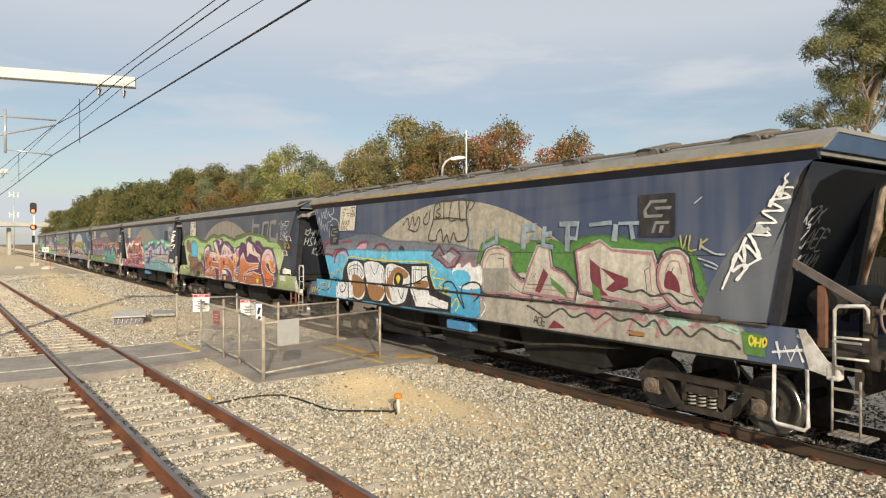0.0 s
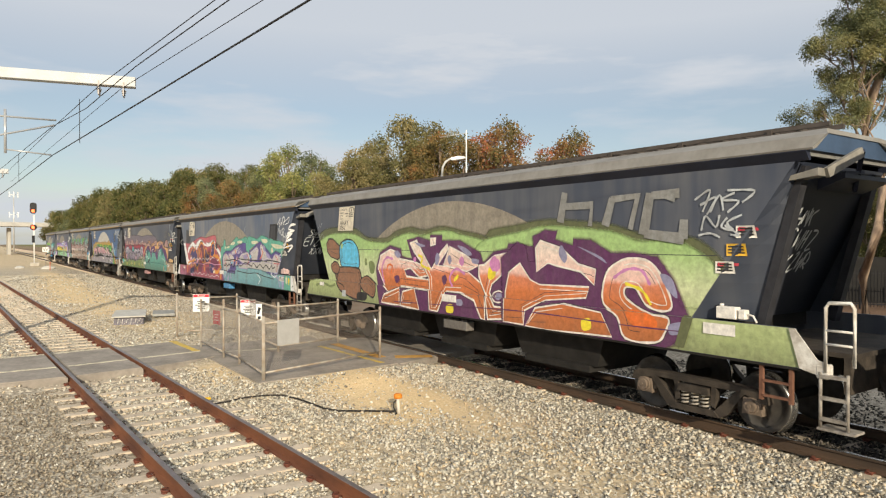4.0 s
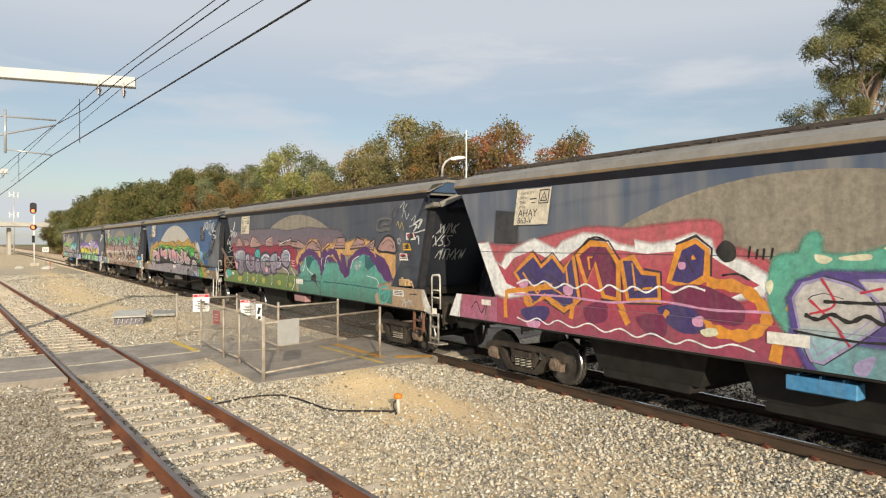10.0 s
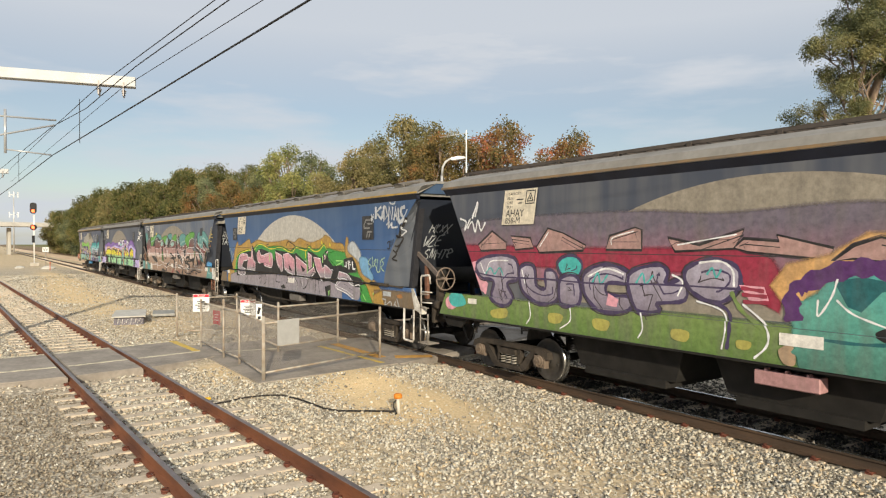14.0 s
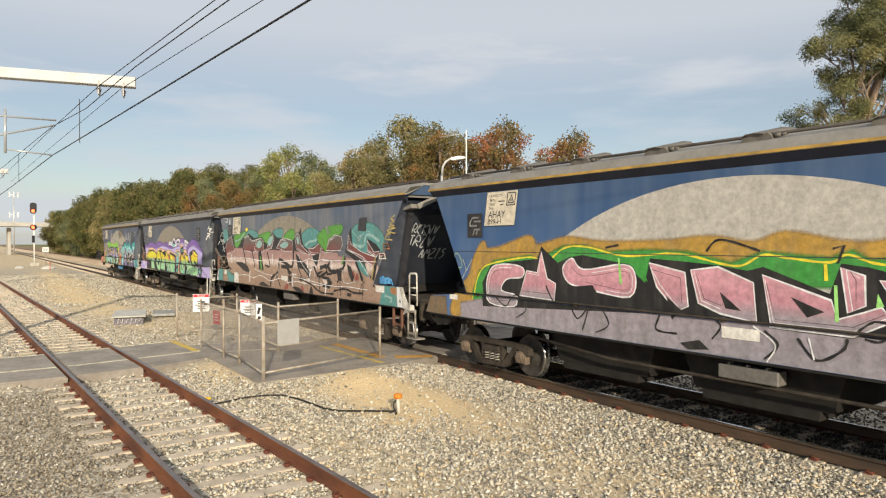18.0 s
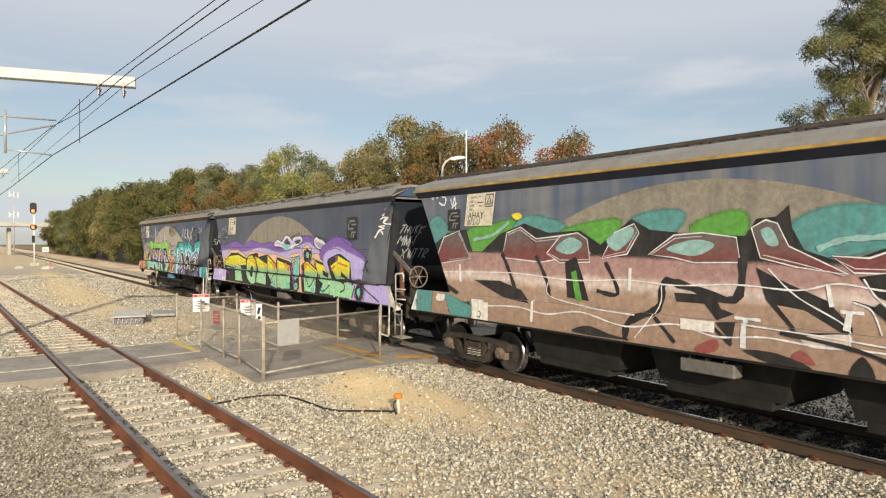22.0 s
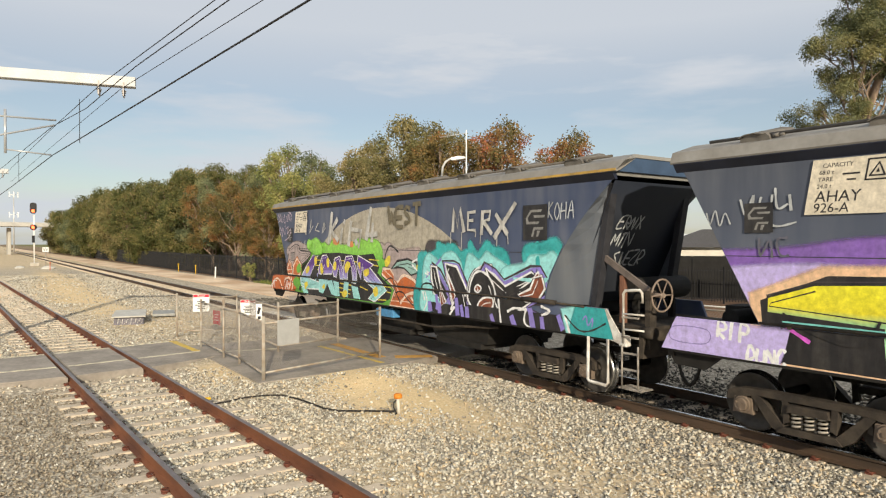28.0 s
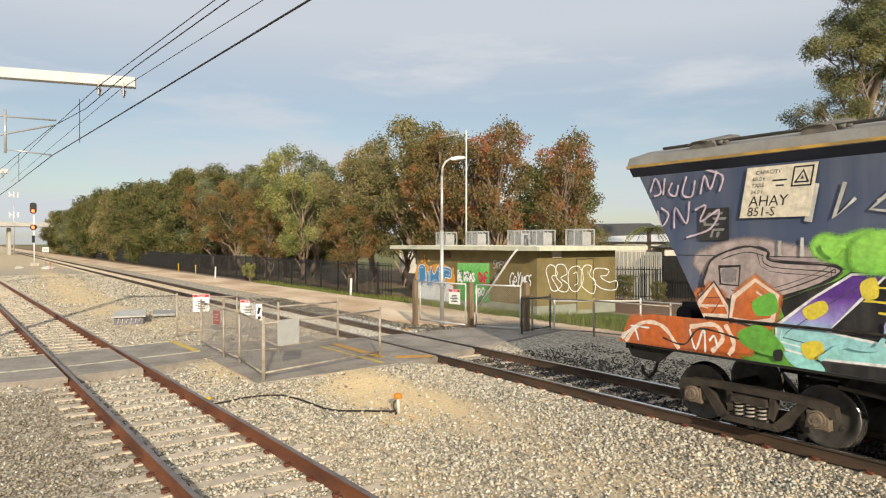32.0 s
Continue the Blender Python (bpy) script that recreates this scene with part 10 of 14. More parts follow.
def art_four(a):
    """Sooty wagon: grey letters on crimson and leaf green, then plum and amber forms over teal."""
    a.dome(S_DOME_OLD)
    dusk, salmon = spray("w4_dusk_haze", [(2.2, (0.26, 0.12, 0.16)), (3.0, (0.13, 0.11, 0.14))], 0.14, grime=0.25), flat("w4_salmon", (0.36, 0.22, 0.20), 0.2)
    blood, grey = flat("w4_blood", (0.26, 0.03, 0.055)), spray("w4_grey_violet", [(1.6, (0.20, 0.17, 0.22)), (2.3, (0.34, 0.31, 0.38))], 0.08)
    ink, leaf = flat("w4_ink", (0.055, 0.04, 0.09)), spray("w4_leaf", [(1.1, (0.10, 0.17, 0.045)), (1.6, (0.16, 0.23, 0.07))], 0.1, grime=0.3)
    amber, plum = flat("w4_amber", (0.52, 0.30, 0.12), 0.2), flat("w4_plum", (0.085, 0.03, 0.12))
    teal, deep = spray("w4_teal", [(1.1, (0.06, 0.16, 0.125)), (1.8, (0.10, 0.32, 0.26)), (2.4, (0.07, 0.28, 0.26))], 0.1, grime=0.25), flat("w4_deep_teal", (0.02, 0.10, 0.11))
    tan, spot = flat("w4_tan", (0.36, 0.25, 0.16), 0.3), flat("w4_spot", (0.34, 0.31, 0.08))
    a.fill([(0.21, 2.66), (0.40, 2.95), (1.27, 3.10), (3.20, 3.15), (5.30, 3.14), (6.59, 3.06), (8.09, 3.13), (8.94, 3.10), (10.62, 2.97), (10.63, 2.36), (7.68, 2.19), (0.40, 2.08)], dusk, name="painted_background")
    a.fill([(0.31, 2.60), (3.97, 2.55), (6.07, 2.56), (7.08, 2.54), (7.31, 2.43), (7.48, 2.12), (7.40, 1.83), (7.24, 1.96), (6.84, 2.22), (6.07, 2.32), (3.97, 2.31), (0.58, 2.32)], blood, False, name="painted_background")
    a.face([(1.02, 2.66), (1.47, 2.94), (1.91, 2.71), (1.91, 2.57), (1.10, 2.54)], salmon, S_BLACK, 0.03)
    a.face([(2.06, 2.84), (2.62, 2.80), (2.71, 2.61), (2.19, 2.57)], salmon, S_BLACK, 0.03)
    a.face([(2.79, 2.63), (3.10, 2.97), (3.49, 2.88), (4.04, 2.66), (3.97, 2.57), (2.88, 2.52)], salmon, S_BLACK, 0.03)
    a.face([(4.49, 2.59), (4.57, 2.82), (5.09, 2.95), (5.22, 2.91), (5.22, 2.59)], salmon, S_BLACK, 0.03)
    a.face([(5.71, 2.78), (6.25, 2.67), (6.95, 2.89), (6.80, 2.62), (5.84, 2.57)], salmon, S_BLACK, 0.03)
    a.face([(6.80, 2.63), (6.94, 2.76), (7.44, 2.72), (7.40, 2.81), (8.12, 2.64), (8.06, 2.49), (7.00, 2.58)], salmon, S_BLACK, 0.03)
    a.line([(2.88, 2.63), (3.12, 2.90)], 0.02, S_WHITE)
    a.line([(5.88, 2.67), (6.84, 2.82)], 0.02, S_WHITE)
    a.line([(4.61, 2.67), (4.64, 2.79), (5.07, 2.89)], 0.02, S_WHITE)
    a.fill([(0.76, 2.29), (1.02, 2.33), (1.10, 2.01), (1.35, 1.87), (1.27, 1.63), (0.93, 1.81)], S_PINK, False)
    a.fill([(-0.29, 1.52), (1.00, 1.54), (4.02, 1.51), (6.11, 1.58), (7.71, 1.56), (7.71, 1.13), (5.14, 1.15), (-0.39, 1.15)], leaf, False, name="painted_background")
    a.face([(0.96, 2.27), (1.40, 2.43), (2.14, 2.41), (2.28, 2.01), (1.94, 1.90), (2.13, 1.59), (1.85, 1.45), (1.47, 1.59), (1.53, 1.93), (1.10, 1.99)], grey, ink, 0.06, True)
    a.face([(2.33, 2.21), (2.71, 2.26), (2.79, 1.90), (3.04, 1.86), (3.04, 2.18), (3.31, 2.14), (3.36, 1.69), (2.92, 1.57), (2.42, 1.77)], grey, ink, 0.06, True)
    a.face([(3.36, 2.34), (3.67, 2.48), (3.94, 2.37), (3.89, 2.14), (3.52, 2.08)], S_TEAL, ink, 0.05, True)
    a.face([(3.44, 2.06), (3.85, 2.09), (3.89, 1.64), (3.44, 1.62)], grey, ink, 0.06, True)
    a.face([(4.02, 2.18), (4.49, 2.34), (4.95, 2.23), (4.95, 2.04), (4.55, 2.04), (4.53, 1.84), (5.01, 1.82), (4.95, 1.60), (4.37, 1.56), (4.02, 1.82)], grey, ink, 0.06, True)
    a.face([(4.97, 2.18), (5.50, 2.36), (5.71, 2.26), (5.68, 2.07), (6.00, 2.16), (6.02, 1.85), (5.52, 1.76), (5.56, 1.65), (5.12, 1.64)], grey, ink, 0.06, True)
    a.face([(6.05, 2.32), (6.47, 2.47), (6.84, 2.37), (6.88, 2.09), (6.61, 1.86), (6.27, 1.91), (6.05, 2.08)], grey, ink, 0.06, True)
    a.line([(1.10, 2.29), (1.27, 2.06), (1.43, 2.32), (1.99, 2.35)], 0.025, S_WHITE)
    a.line([(2.39, 2.19), (2.48, 1.92)], 0.025, S_WHITE)
    a.line([(4.09, 2.12), (4.49, 2.27), (4.88, 2.19)], 0.03, S_WHITE)
    a.line([(5.79, 2.22), (5.98, 2.12), (5.89, 1.90)], 0.03, S_WHITE)
    a.line([(6.25, 2.41), (6.59, 2.44), (6.78, 2.32), (6.80, 2.09)], 0.03, S_WHITE)
    a.line([(1.27, 2.06), (1.43, 2.19), (1.56, 2.07), (1.72, 2.20), (1.83, 2.05)], 0.03, S_TEAL)
    a.line([(4.18, 2.00), (4.32, 2.19), (4.38, 2.01), (4.53, 2.17)], 0.03, S_TEAL)
    a.line([(5.11, 2.04), (5.25, 2.22), (5.30, 2.05), (5.45, 2.20)], 0.03, S_TEAL)
    a.line([(6.38, 2.24), (6.47, 2.34), (6.53, 2.21), (6.61, 2.33)], 0.03, S_TEAL)
    a.line([(0.76, 2.11), (1.60, 2.02), (2.93, 2.03), (4.32, 2.01), (5.60, 2.06), (6.92, 2.06)], 0.03, ink)
    a.fill([(4.55, 1.86), (4.77, 1.77), (4.72, 1.64), (4.50, 1.66)], S_PINK, False)
    a.fill([(6.88, 2.12), (7.24, 2.11), (7.31, 1.92), (7.04, 1.90)], S_PINK, False)
    a.line([(6.91, 2.08), (7.24, 2.05)], 0.05, blood)
    a.line([(6.92, 1.99), (7.28, 1.98)], 0.05, blood)
    a.line([(6.94, 1.89), (7.31, 1.90)], 0.05, blood)
    a.line([(6.25, 1.89), (6.68, 1.78), (6.76, 1.55), (6.72, 1.21)], 0.05, ink)
    a.line([(6.21, 1.85), (6.61, 1.75), (6.70, 1.55), (6.64, 1.20)], 0.025, S_WHITE)
    a.line([(2.64, 1.58), (2.68, 1.32), (2.57, 1.16)], 0.025, S_WHITE)
    a.line([(3.71, 1.55), (3.71, 1.32), (3.46, 1.16)], 0.025, S_WHITE)
    a.line([(5.24, 1.60), (5.28, 1.35), (5.19, 1.19)], 0.025, S_WHITE)
    a.line([(6.93, 1.86), (7.27, 1.60), (7.31, 1.35), (7.12, 1.14)], 0.03, S_WHITE)
    a.line([(6.76, 2.02), (6.93, 1.76), (7.27, 1.53)], 0.06, leaf)
    a.fill([(1.50, 1.32), (1.97, 1.40), (1.97, 1.22), (1.58, 1.19)], spot)
    a.fill([(3.19, 1.41), (3.52, 1.41), (3.46, 1.26), (3.19, 1.25)], spot)
    a.fill([(4.26, 1.41), (4.60, 1.40), (4.54, 1.24), (4.28, 1.25)], spot)
    a.fill([(5.83, 1.40), (6.11, 1.39), (6.07, 1.24), (5.83, 1.26)], spot)
    a.fill([(6.88, 1.36), (7.08, 1.35), (7.04, 1.25), (6.88, 1.25)], spot)
    a.fill([(-0.09, 1.45), (0.19, 1.55), (0.47, 1.44), (0.19, 1.25), (-0.05, 1.27)], S_PINK)
    a.fill([(0.06, 1.56), (0.43, 1.63), (0.65, 1.40), (0.28, 1.30), (0.06, 1.38)], S_TEAL)
    a.sticker(0.72, 1.41, 0.30, 0.11, N_WHITE)
    a.fill([(7.39, 2.14), (7.57, 2.36), (8.09, 2.49), (8.53, 2.76), (8.95, 2.75), (9.30, 2.52), (9.54, 2.48), (9.79, 2.63), (10.63, 2.63), (10.63, 1.99), (9.38, 2.26), (9.17, 2.19), (8.66, 2.39), (8.09, 2.25), (7.68, 1.99), (7.61, 1.87)], amber, False, name="painted_background")
    a.face([(8.12, 2.48), (8.35, 2.67), (8.65, 2.77), (8.97, 2.68), (9.32, 2.47), (8.83, 2.46), (8.35, 2.51)], salmon, S_BLACK, 0.035)
    a.face([(8.97, 2.71), (9.14, 2.75), (9.41, 2.47), (9.17, 2.55)], salmon, S_BLACK, 0.03)
    a.face([(9.51, 2.48), (9.93, 2.65), (9.90, 2.54), (9.69, 2.48)], amber, S_BLACK, 0.03)
    a.fill([(7.68, 1.69), (7.71, 1.88), (7.96, 2.01), (8.17, 2.27), (8.53, 2.33), (8.98, 2.25), (9.23, 1.99), (9.41, 1.68), (9.41, 2.08), (9.59, 2.24), (9.93, 2.17), (10.63, 1.94), (10.65, 1.08), (9.31, 1.12), (7.75, 1.13)], teal, False, name="painted_background")
    a.fill([(8.12, 2.24), (8.47, 2.29), (8.95, 2.21), (8.66, 2.12), (8.44, 1.87), (8.29, 1.92)], deep, False)
    a.fill([(9.39, 1.97), (9.41, 2.21), (9.54, 2.24), (9.49, 2.11)], deep, False)
    a.line([(7.64, 1.69), (7.62, 1.99), (7.83, 2.20), (8.28, 2.38), (8.66, 2.39), (9.07, 2.24), (9.31, 1.99), (9.41, 1.73)], 0.22, plum)
    a.line([(9.41, 2.32), (9.54, 2.37), (9.83, 2.31), (10.31, 1.91)], 0.22, plum)
    a.fill([(9.28, 2.47), (9.41, 2.42), (9.49, 2.16), (9.41, 1.73), (9.31, 1.94)], plum, False)
    a.fill([(9.79, 2.43), (9.93, 2.33), (9.98, 2.14), (10.63, 1.75), (10.63, 2.03)], plum, False)
    a.line([(7.94, 1.99), (7.94, 1.78), (8.10, 2.03), (8.17, 2.26)], 0.025, S_WHITE)
    a.line([(8.16, 2.00), (8.35, 1.84), (8.72, 1.71)], 0.025, S_WHITE)
    a.line([(9.36, 1.94), (9.36, 2.18), (9.44, 2.24)], 0.02, S_WHITE)
    a.line([(9.93, 2.11), (10.12, 1.99)], 0.02, S_WHITE)
    a.line([(7.68, 2.06), (7.75, 1.98), (7.79, 2.07)], 0.04, amber)
    a.line([(7.71, 1.51), (8.38, 1.49), (8.98, 1.53), (9.51, 1.48), (10.33, 1.53)], 0.04, deep)
    a.fill([(8.60, 1.65), (8.89, 1.75), (9.00, 1.59), (9.17, 1.33), (8.98, 1.47), (8.69, 1.55)], S_BLACK)
    a.fill([(9.36, 1.46), (9.56, 1.51), (9.52, 1.11), (9.31, 1.12)], plum, False)
    a.fill([(7.46, 1.30), (7.64, 1.38), (7.68, 1.14), (7.53, 1.13)], tan)
    a.line([(7.64, 1.32), (7.78, 1.21), (7.75, 1.12)], 0.06, teal)
    a.sticker(7.47, 1.37, 0.56, 0.16, N_WHITE)
    a.fill([(9.58, 2.31), (10.39, 2.75), (11.06, 2.66), (11.81, 2.78), (12.48, 2.67), (12.85, 2.38), (13.30, 2.41), (13.73, 2.35), (13.72, 1.76), (13.21, 2.16), (12.48, 2.36), (11.81, 2.42), (10.80, 2.41)], amber, False, name="painted_background")
    a.face([(10.22, 2.55), (10.46, 2.85), (10.93, 2.87), (10.93, 2.55)], salmon, S_BLACK, 0.035)
    a.face([(11.25, 2.53), (11.69, 2.86), (12.11, 2.76), (12.18, 2.59)], salmon, S_BLACK, 0.035)
    a.face([(12.15, 2.59), (12.70, 2.83), (12.61, 2.51)], salmon, S_BLACK, 0.035)
    a.face([(12.86, 2.52), (13.11, 2.79), (13.44, 2.88), (13.72, 2.74), (13.77, 2.47), (13.45, 2.47)], salmon, S_BLACK, 0.04, True)
    a.fill([(9.42, 1.64), (9.65, 2.04), (10.25, 2.06), (10.66, 2.06), (11.06, 1.91), (11.44, 2.19), (12.04, 2.37), (12.80, 2.23), (13.30, 1.94), (13.66, 1.64), (13.70, 1.17), (11.86, 1.13), (9.40, 1.15)], teal, False, name="painted_background")
    a.fill([(12.15, 2.37), (12.54, 2.30), (12.70, 2.12), (12.32, 1.97), (12.15, 2.05)], deep, False)
    a.line([(9.42, 1.89), (9.73, 2.30), (10.24, 2.43), (10.80, 1.90), (11.09, 1.83), (11.34, 2.23), (12.18, 2.49), (12.70, 2.23), (13.21, 1.87), (13.66, 1.68)], 0.2, plum)
    a.fill([(12.70, 2.44), (13.21, 2.30), (13.45, 2.07), (13.70, 1.68), (13.30, 1.76), (12.91, 2.07)], plum, False)
    a.fill([(10.66, 2.42), (10.93, 2.34), (11.13, 1.84), (10.80, 1.87)], plum, False)
    a.line([(9.58, 1.99), (9.73, 2.27), (9.95, 2.32)], 0.025, S_WHITE)
    a.line([(11.32, 1.98), (11.44, 2.21), (11.81, 2.34)], 0.025, S_WHITE)
    a.line([(12.27, 1.81), (12.80, 1.74), (12.95, 1.50)], 0.02, S_WHITE)
    a.line([(9.56, 1.53), (11.12, 1.53), (12.31, 1.51), (13.68, 1.49)], 0.035, deep)
    a.tag('ART', (11.57, 1.93), 0.16, 0.02, S_CHALK, 0.8, 0.1)
    a.tag('JUST', (11.54, 2.05), 0.15, 0.02, S_CHALK, 0.8, 0.1)
    a.fill([(13.63, 1.66), (15.00, 1.62), (15.26, 1.12), (12.95, 1.13), (13.00, 1.56)], tan, False, name="painted_background")
    a.fill([(12.85, 1.23), (12.95, 1.50), (13.68, 1.50), (13.68, 1.14)], teal, False)
    a.line([(13.03, 1.47), (13.25, 1.58), (13.49, 1.51), (13.46, 1.29), (13.25, 1.16), (13.05, 1.21)], 0.05, S_TEAL, closed=True)
    a.line([(13.05, 1.36), (13.35, 1.46), (13.25, 1.23)], 0.04, S_TEAL)
    a.fill([(12.80, 1.33), (12.95, 1.42), (12.95, 1.13), (12.83, 1.15)], tan)
    a.sticker(13.72, 1.38, 0.50, 0.15, N_WHITE, S_BLACK)
    a.line([(14.16, 1.16), (14.25, 1.34), (14.33, 1.14), (14.45, 1.32), (14.62, 1.18)], 0.025, S_CHALK)
    a.line([(14.21, 1.23), (14.62, 1.31)], 0.02, S_CHALK)
    a.line([(14.50, 1.46), (14.81, 1.47)], 0.025, S_BLACK)
    a.fill([(15.24, 1.49), (15.29, 1.49), (15.37, 1.13), (15.26, 1.13)], S_WHITE, False)
    gh = flat("w4_ghost", (0.115, 0.11, 0.115), 0.3)
    a.line([(12.85, 3.04), (12.95, 3.31), (13.54, 3.31), (13.44, 3.18), (13.15, 3.18), (13.10, 3.09), (13.51, 3.05)], 0.06, gh, closed=True)
    a.line([(13.86, 2.82), (13.90, 2.67)], 0.025, S_CHALK, False)
    a.line([(13.95, 2.82), (14.00, 2.75), (13.95, 2.67), (13.89, 2.75)], 0.025, S_CHALK, closed=True)
    a.line([(13.49, 3.40), (13.68, 3.60), (13.72, 3.35), (13.81, 3.55)], 0.03, gh)
    a.line([(13.99, 3.58), (14.20, 3.71), (14.12, 3.50), (14.33, 3.66)], 0.025, S_CHALK)
    a.line([(14.08, 3.33), (14.20, 3.50), (14.29, 3.29), (14.41, 3.42)], 0.025, S_CHALK)
    a.line([(13.81, 3.14), (13.90, 3.24), (13.96, 3.06), (14.08, 3.20), (14.16, 3.02)], 0.025, flat("w1_ochre",(0.40,0.34,0.12)))
    a.plate("858-M", 1.80, 3.06)
    a.line([(0.40, 3.23), (0.62, 3.15), (0.56, 2.97), (0.77, 3.22)], 0.04, S_WHITE)
    a.line([(0.67, 3.01), (0.83, 3.15), (0.93, 2.93), (1.03, 3.18), (1.13, 2.96), (1.28, 3.13)], 0.04, S_WHITE)
    a.line([(0.83, 3.22), (1.03, 3.56), (0.93, 3.25)], 0.05, S_WHITE)
    a.line([(1.06, 3.77), (1.13, 3.87)], 0.08, S_CHALK)
    a.on_wing()
    a.sticker(14.28, 2.78, 0.26, 0.17, N_WHITE, S_BLACK)
    a.sticker(14.13, 2.52, 0.24, 0.17, N_YELL, S_BLACK)
    a.sticker(13.97, 2.27, 0.26, 0.17, N_WHITE, S_BLACK)
    a.fill([(14.32, 2.92), (14.56, 2.92), (14.55, 2.87), (14.31, 2.87)], S_RED, False)
    a.fill([(14.01, 2.42), (14.27, 2.43), (14.26, 2.38), (14.00, 2.37)], S_RED, False)
    a.line([(14.51, 3.25), (14.71, 3.35), (14.61, 3.15), (14.79, 3.27), (14.66, 3.05)], 0.025, S_CHALK)
    a.line([(14.43, 3.09), (14.67, 3.14), (14.55, 2.95), (14.83, 3.04)], 0.025, S_CHALK)
    a.line([(14.51, 2.78), (14.61, 2.87), (14.58, 2.67)], 0.025, S_CHALK)


def art_five(a):
    """Bright blue wagon: pink letters on black, green and ochre."""
    a.dome(flat("w5_pale_dome", (0.42, 0.40, 0.36), 0.1))
    ochre, green = flat("w5_ochre", (0.40, 0.24, 0.05), 0.2), flat("w5_green", (0.05, 0.26, 0.05), 0.1)
    pink = spray("w5_pink", [(1.1, (0.31, 0.28, 0.32)), (1.72, (0.32, 0.27, 0.30)), (1.92, (0.48, 0.23, 0.28)), (2.4, (0.58, 0.30, 0.35))], 0.05, grime=0.12)
    lil, lime = spray("w5_faded_lilac", [(1.1, (0.27, 0.25, 0.28)), (1.7, (0.30, 0.26, 0.30))], 0.1, grime=0.25), flat("w5_lime", (0.30, 0.62, 0.18))
    a.fill([(1.28, 1.99), (1.42, 2.34), (1.71, 2.68), (1.83, 2.54), (2.28, 2.57), (3.11, 2.78), (3.35, 2.61), (4.12, 2.75), (4.96, 2.67), (6.12, 2.68), (6.95, 2.74), (7.61, 2.66), (8.06, 2.79), (8.74, 2.67), (9.12, 2.66), (9.80, 2.78), (10.01, 2.87), (10.31, 2.80), (10.59, 2.65), (11.19, 2.60), (11.19, 2.32), (10.01, 2.42), (8.87, 2.36), (7.45, 2.39), (4.49, 2.40), (2.12, 2.26), (1.63, 1.86), (1.31, 1.12), (0.66, 1.17), (0.92, 1.68)], ochre, name="painted_background")
    a.fill([(1.42, 1.66), (1.63, 2.08), (2.12, 2.29), (3.18, 2.40), (3.39, 2.33), (4.02, 2.58), (4.49, 2.60), (5.08, 2.49), (5.82, 2.53), (6.59, 2.51), (7.29, 2.36), (7.76, 2.52), (8.61, 2.45), (8.87, 2.55), (9.06, 2.44), (9.58, 2.46), (9.93, 2.62), (10.11, 2.48), (10.31, 2.48), (11.19, 2.34), (11.20, 1.71), (10.50, 1.98), (8.87, 2.22), (5.62, 2.08), (2.12, 1.93), (1.89, 1.50), (1.66, 1.23)], green, False, name="painted_background")
    a.line([(1.38, 1.32), (1.46, 1.81), (1.71, 2.18), (2.28, 2.33), (3.18, 2.43), (3.59, 2.35), (4.06, 2.61), (4.61, 2.63), (5.41, 2.49), (6.41, 2.54), (7.12, 2.41), (7.45, 2.39), (7.76, 2.54), (8.13, 2.50), (8.61, 2.46), (8.81, 2.56), (9.12, 2.46), (9.53, 2.45), (9.93, 2.63), (10.11, 2.50)], 0.03, S_YELLOW)
    a.fill([(0.99, 1.34), (2.18, 1.56), (4.49, 1.71), (7.45, 1.76), (9.48, 1.74), (11.20, 1.71), (11.22, 1.11), (9.50, 1.11), (7.49, 1.16), (0.99, 1.11)], lil, False, name="painted_background")
    a.fill([(1.69, 1.87), (1.96, 2.25), (2.59, 2.33), (3.35, 2.40), (3.46, 2.64), (3.89, 2.34), (4.18, 2.45), (4.49, 2.49), (5.46, 2.36), (5.82, 2.07), (5.92, 2.46), (6.59, 2.42), (7.12, 2.38), (7.53, 2.32), (7.76, 2.38), (8.61, 2.07), (8.74, 2.45), (9.06, 2.41), (9.70, 2.24), (10.11, 2.49), (10.25, 2.44), (10.27, 2.18), (10.64, 1.99), (10.84, 1.81), (10.84, 1.62), (10.04, 1.53), (8.90, 1.58), (6.60, 1.63), (1.76, 1.39)], S_BLACK, False)
    a.face([(1.83, 1.84), (2.02, 2.21), (2.51, 2.28), (2.95, 2.22), (2.92, 2.04), (2.47, 1.98), (2.31, 1.75), (2.77, 1.67), (2.74, 1.46), (1.99, 1.48)], pink, S_WHITE, 0.025, True)
    a.face([(2.86, 1.68), (3.06, 2.17), (3.35, 2.14), (3.46, 2.54), (3.62, 2.04), (3.84, 1.96), (3.81, 1.65)], pink, S_WHITE, 0.025)
    a.face([(4.02, 2.25), (4.25, 2.43), (4.52, 2.24), (5.41, 2.35), (5.64, 2.16), (5.53, 1.83), (4.85, 1.87), (4.49, 1.93), (4.15, 2.00)], pink, S_WHITE, 0.025, True)
    a.face([(5.90, 2.39), (6.55, 2.26), (6.61, 1.76), (6.41, 1.67), (6.05, 2.02)], pink, S_WHITE, 0.025)
    a.face([(6.65, 2.30), (7.09, 2.36), (7.62, 2.16), (7.67, 1.62), (7.12, 1.70), (6.78, 1.82)], pink, S_WHITE, 0.025)
    a.face([(7.75, 2.27), (8.63, 1.99), (8.70, 1.76), (9.00, 1.87), (9.19, 1.95), (9.31, 1.79), (8.90, 1.57), (7.87, 1.59)], pink, S_WHITE, 0.025)
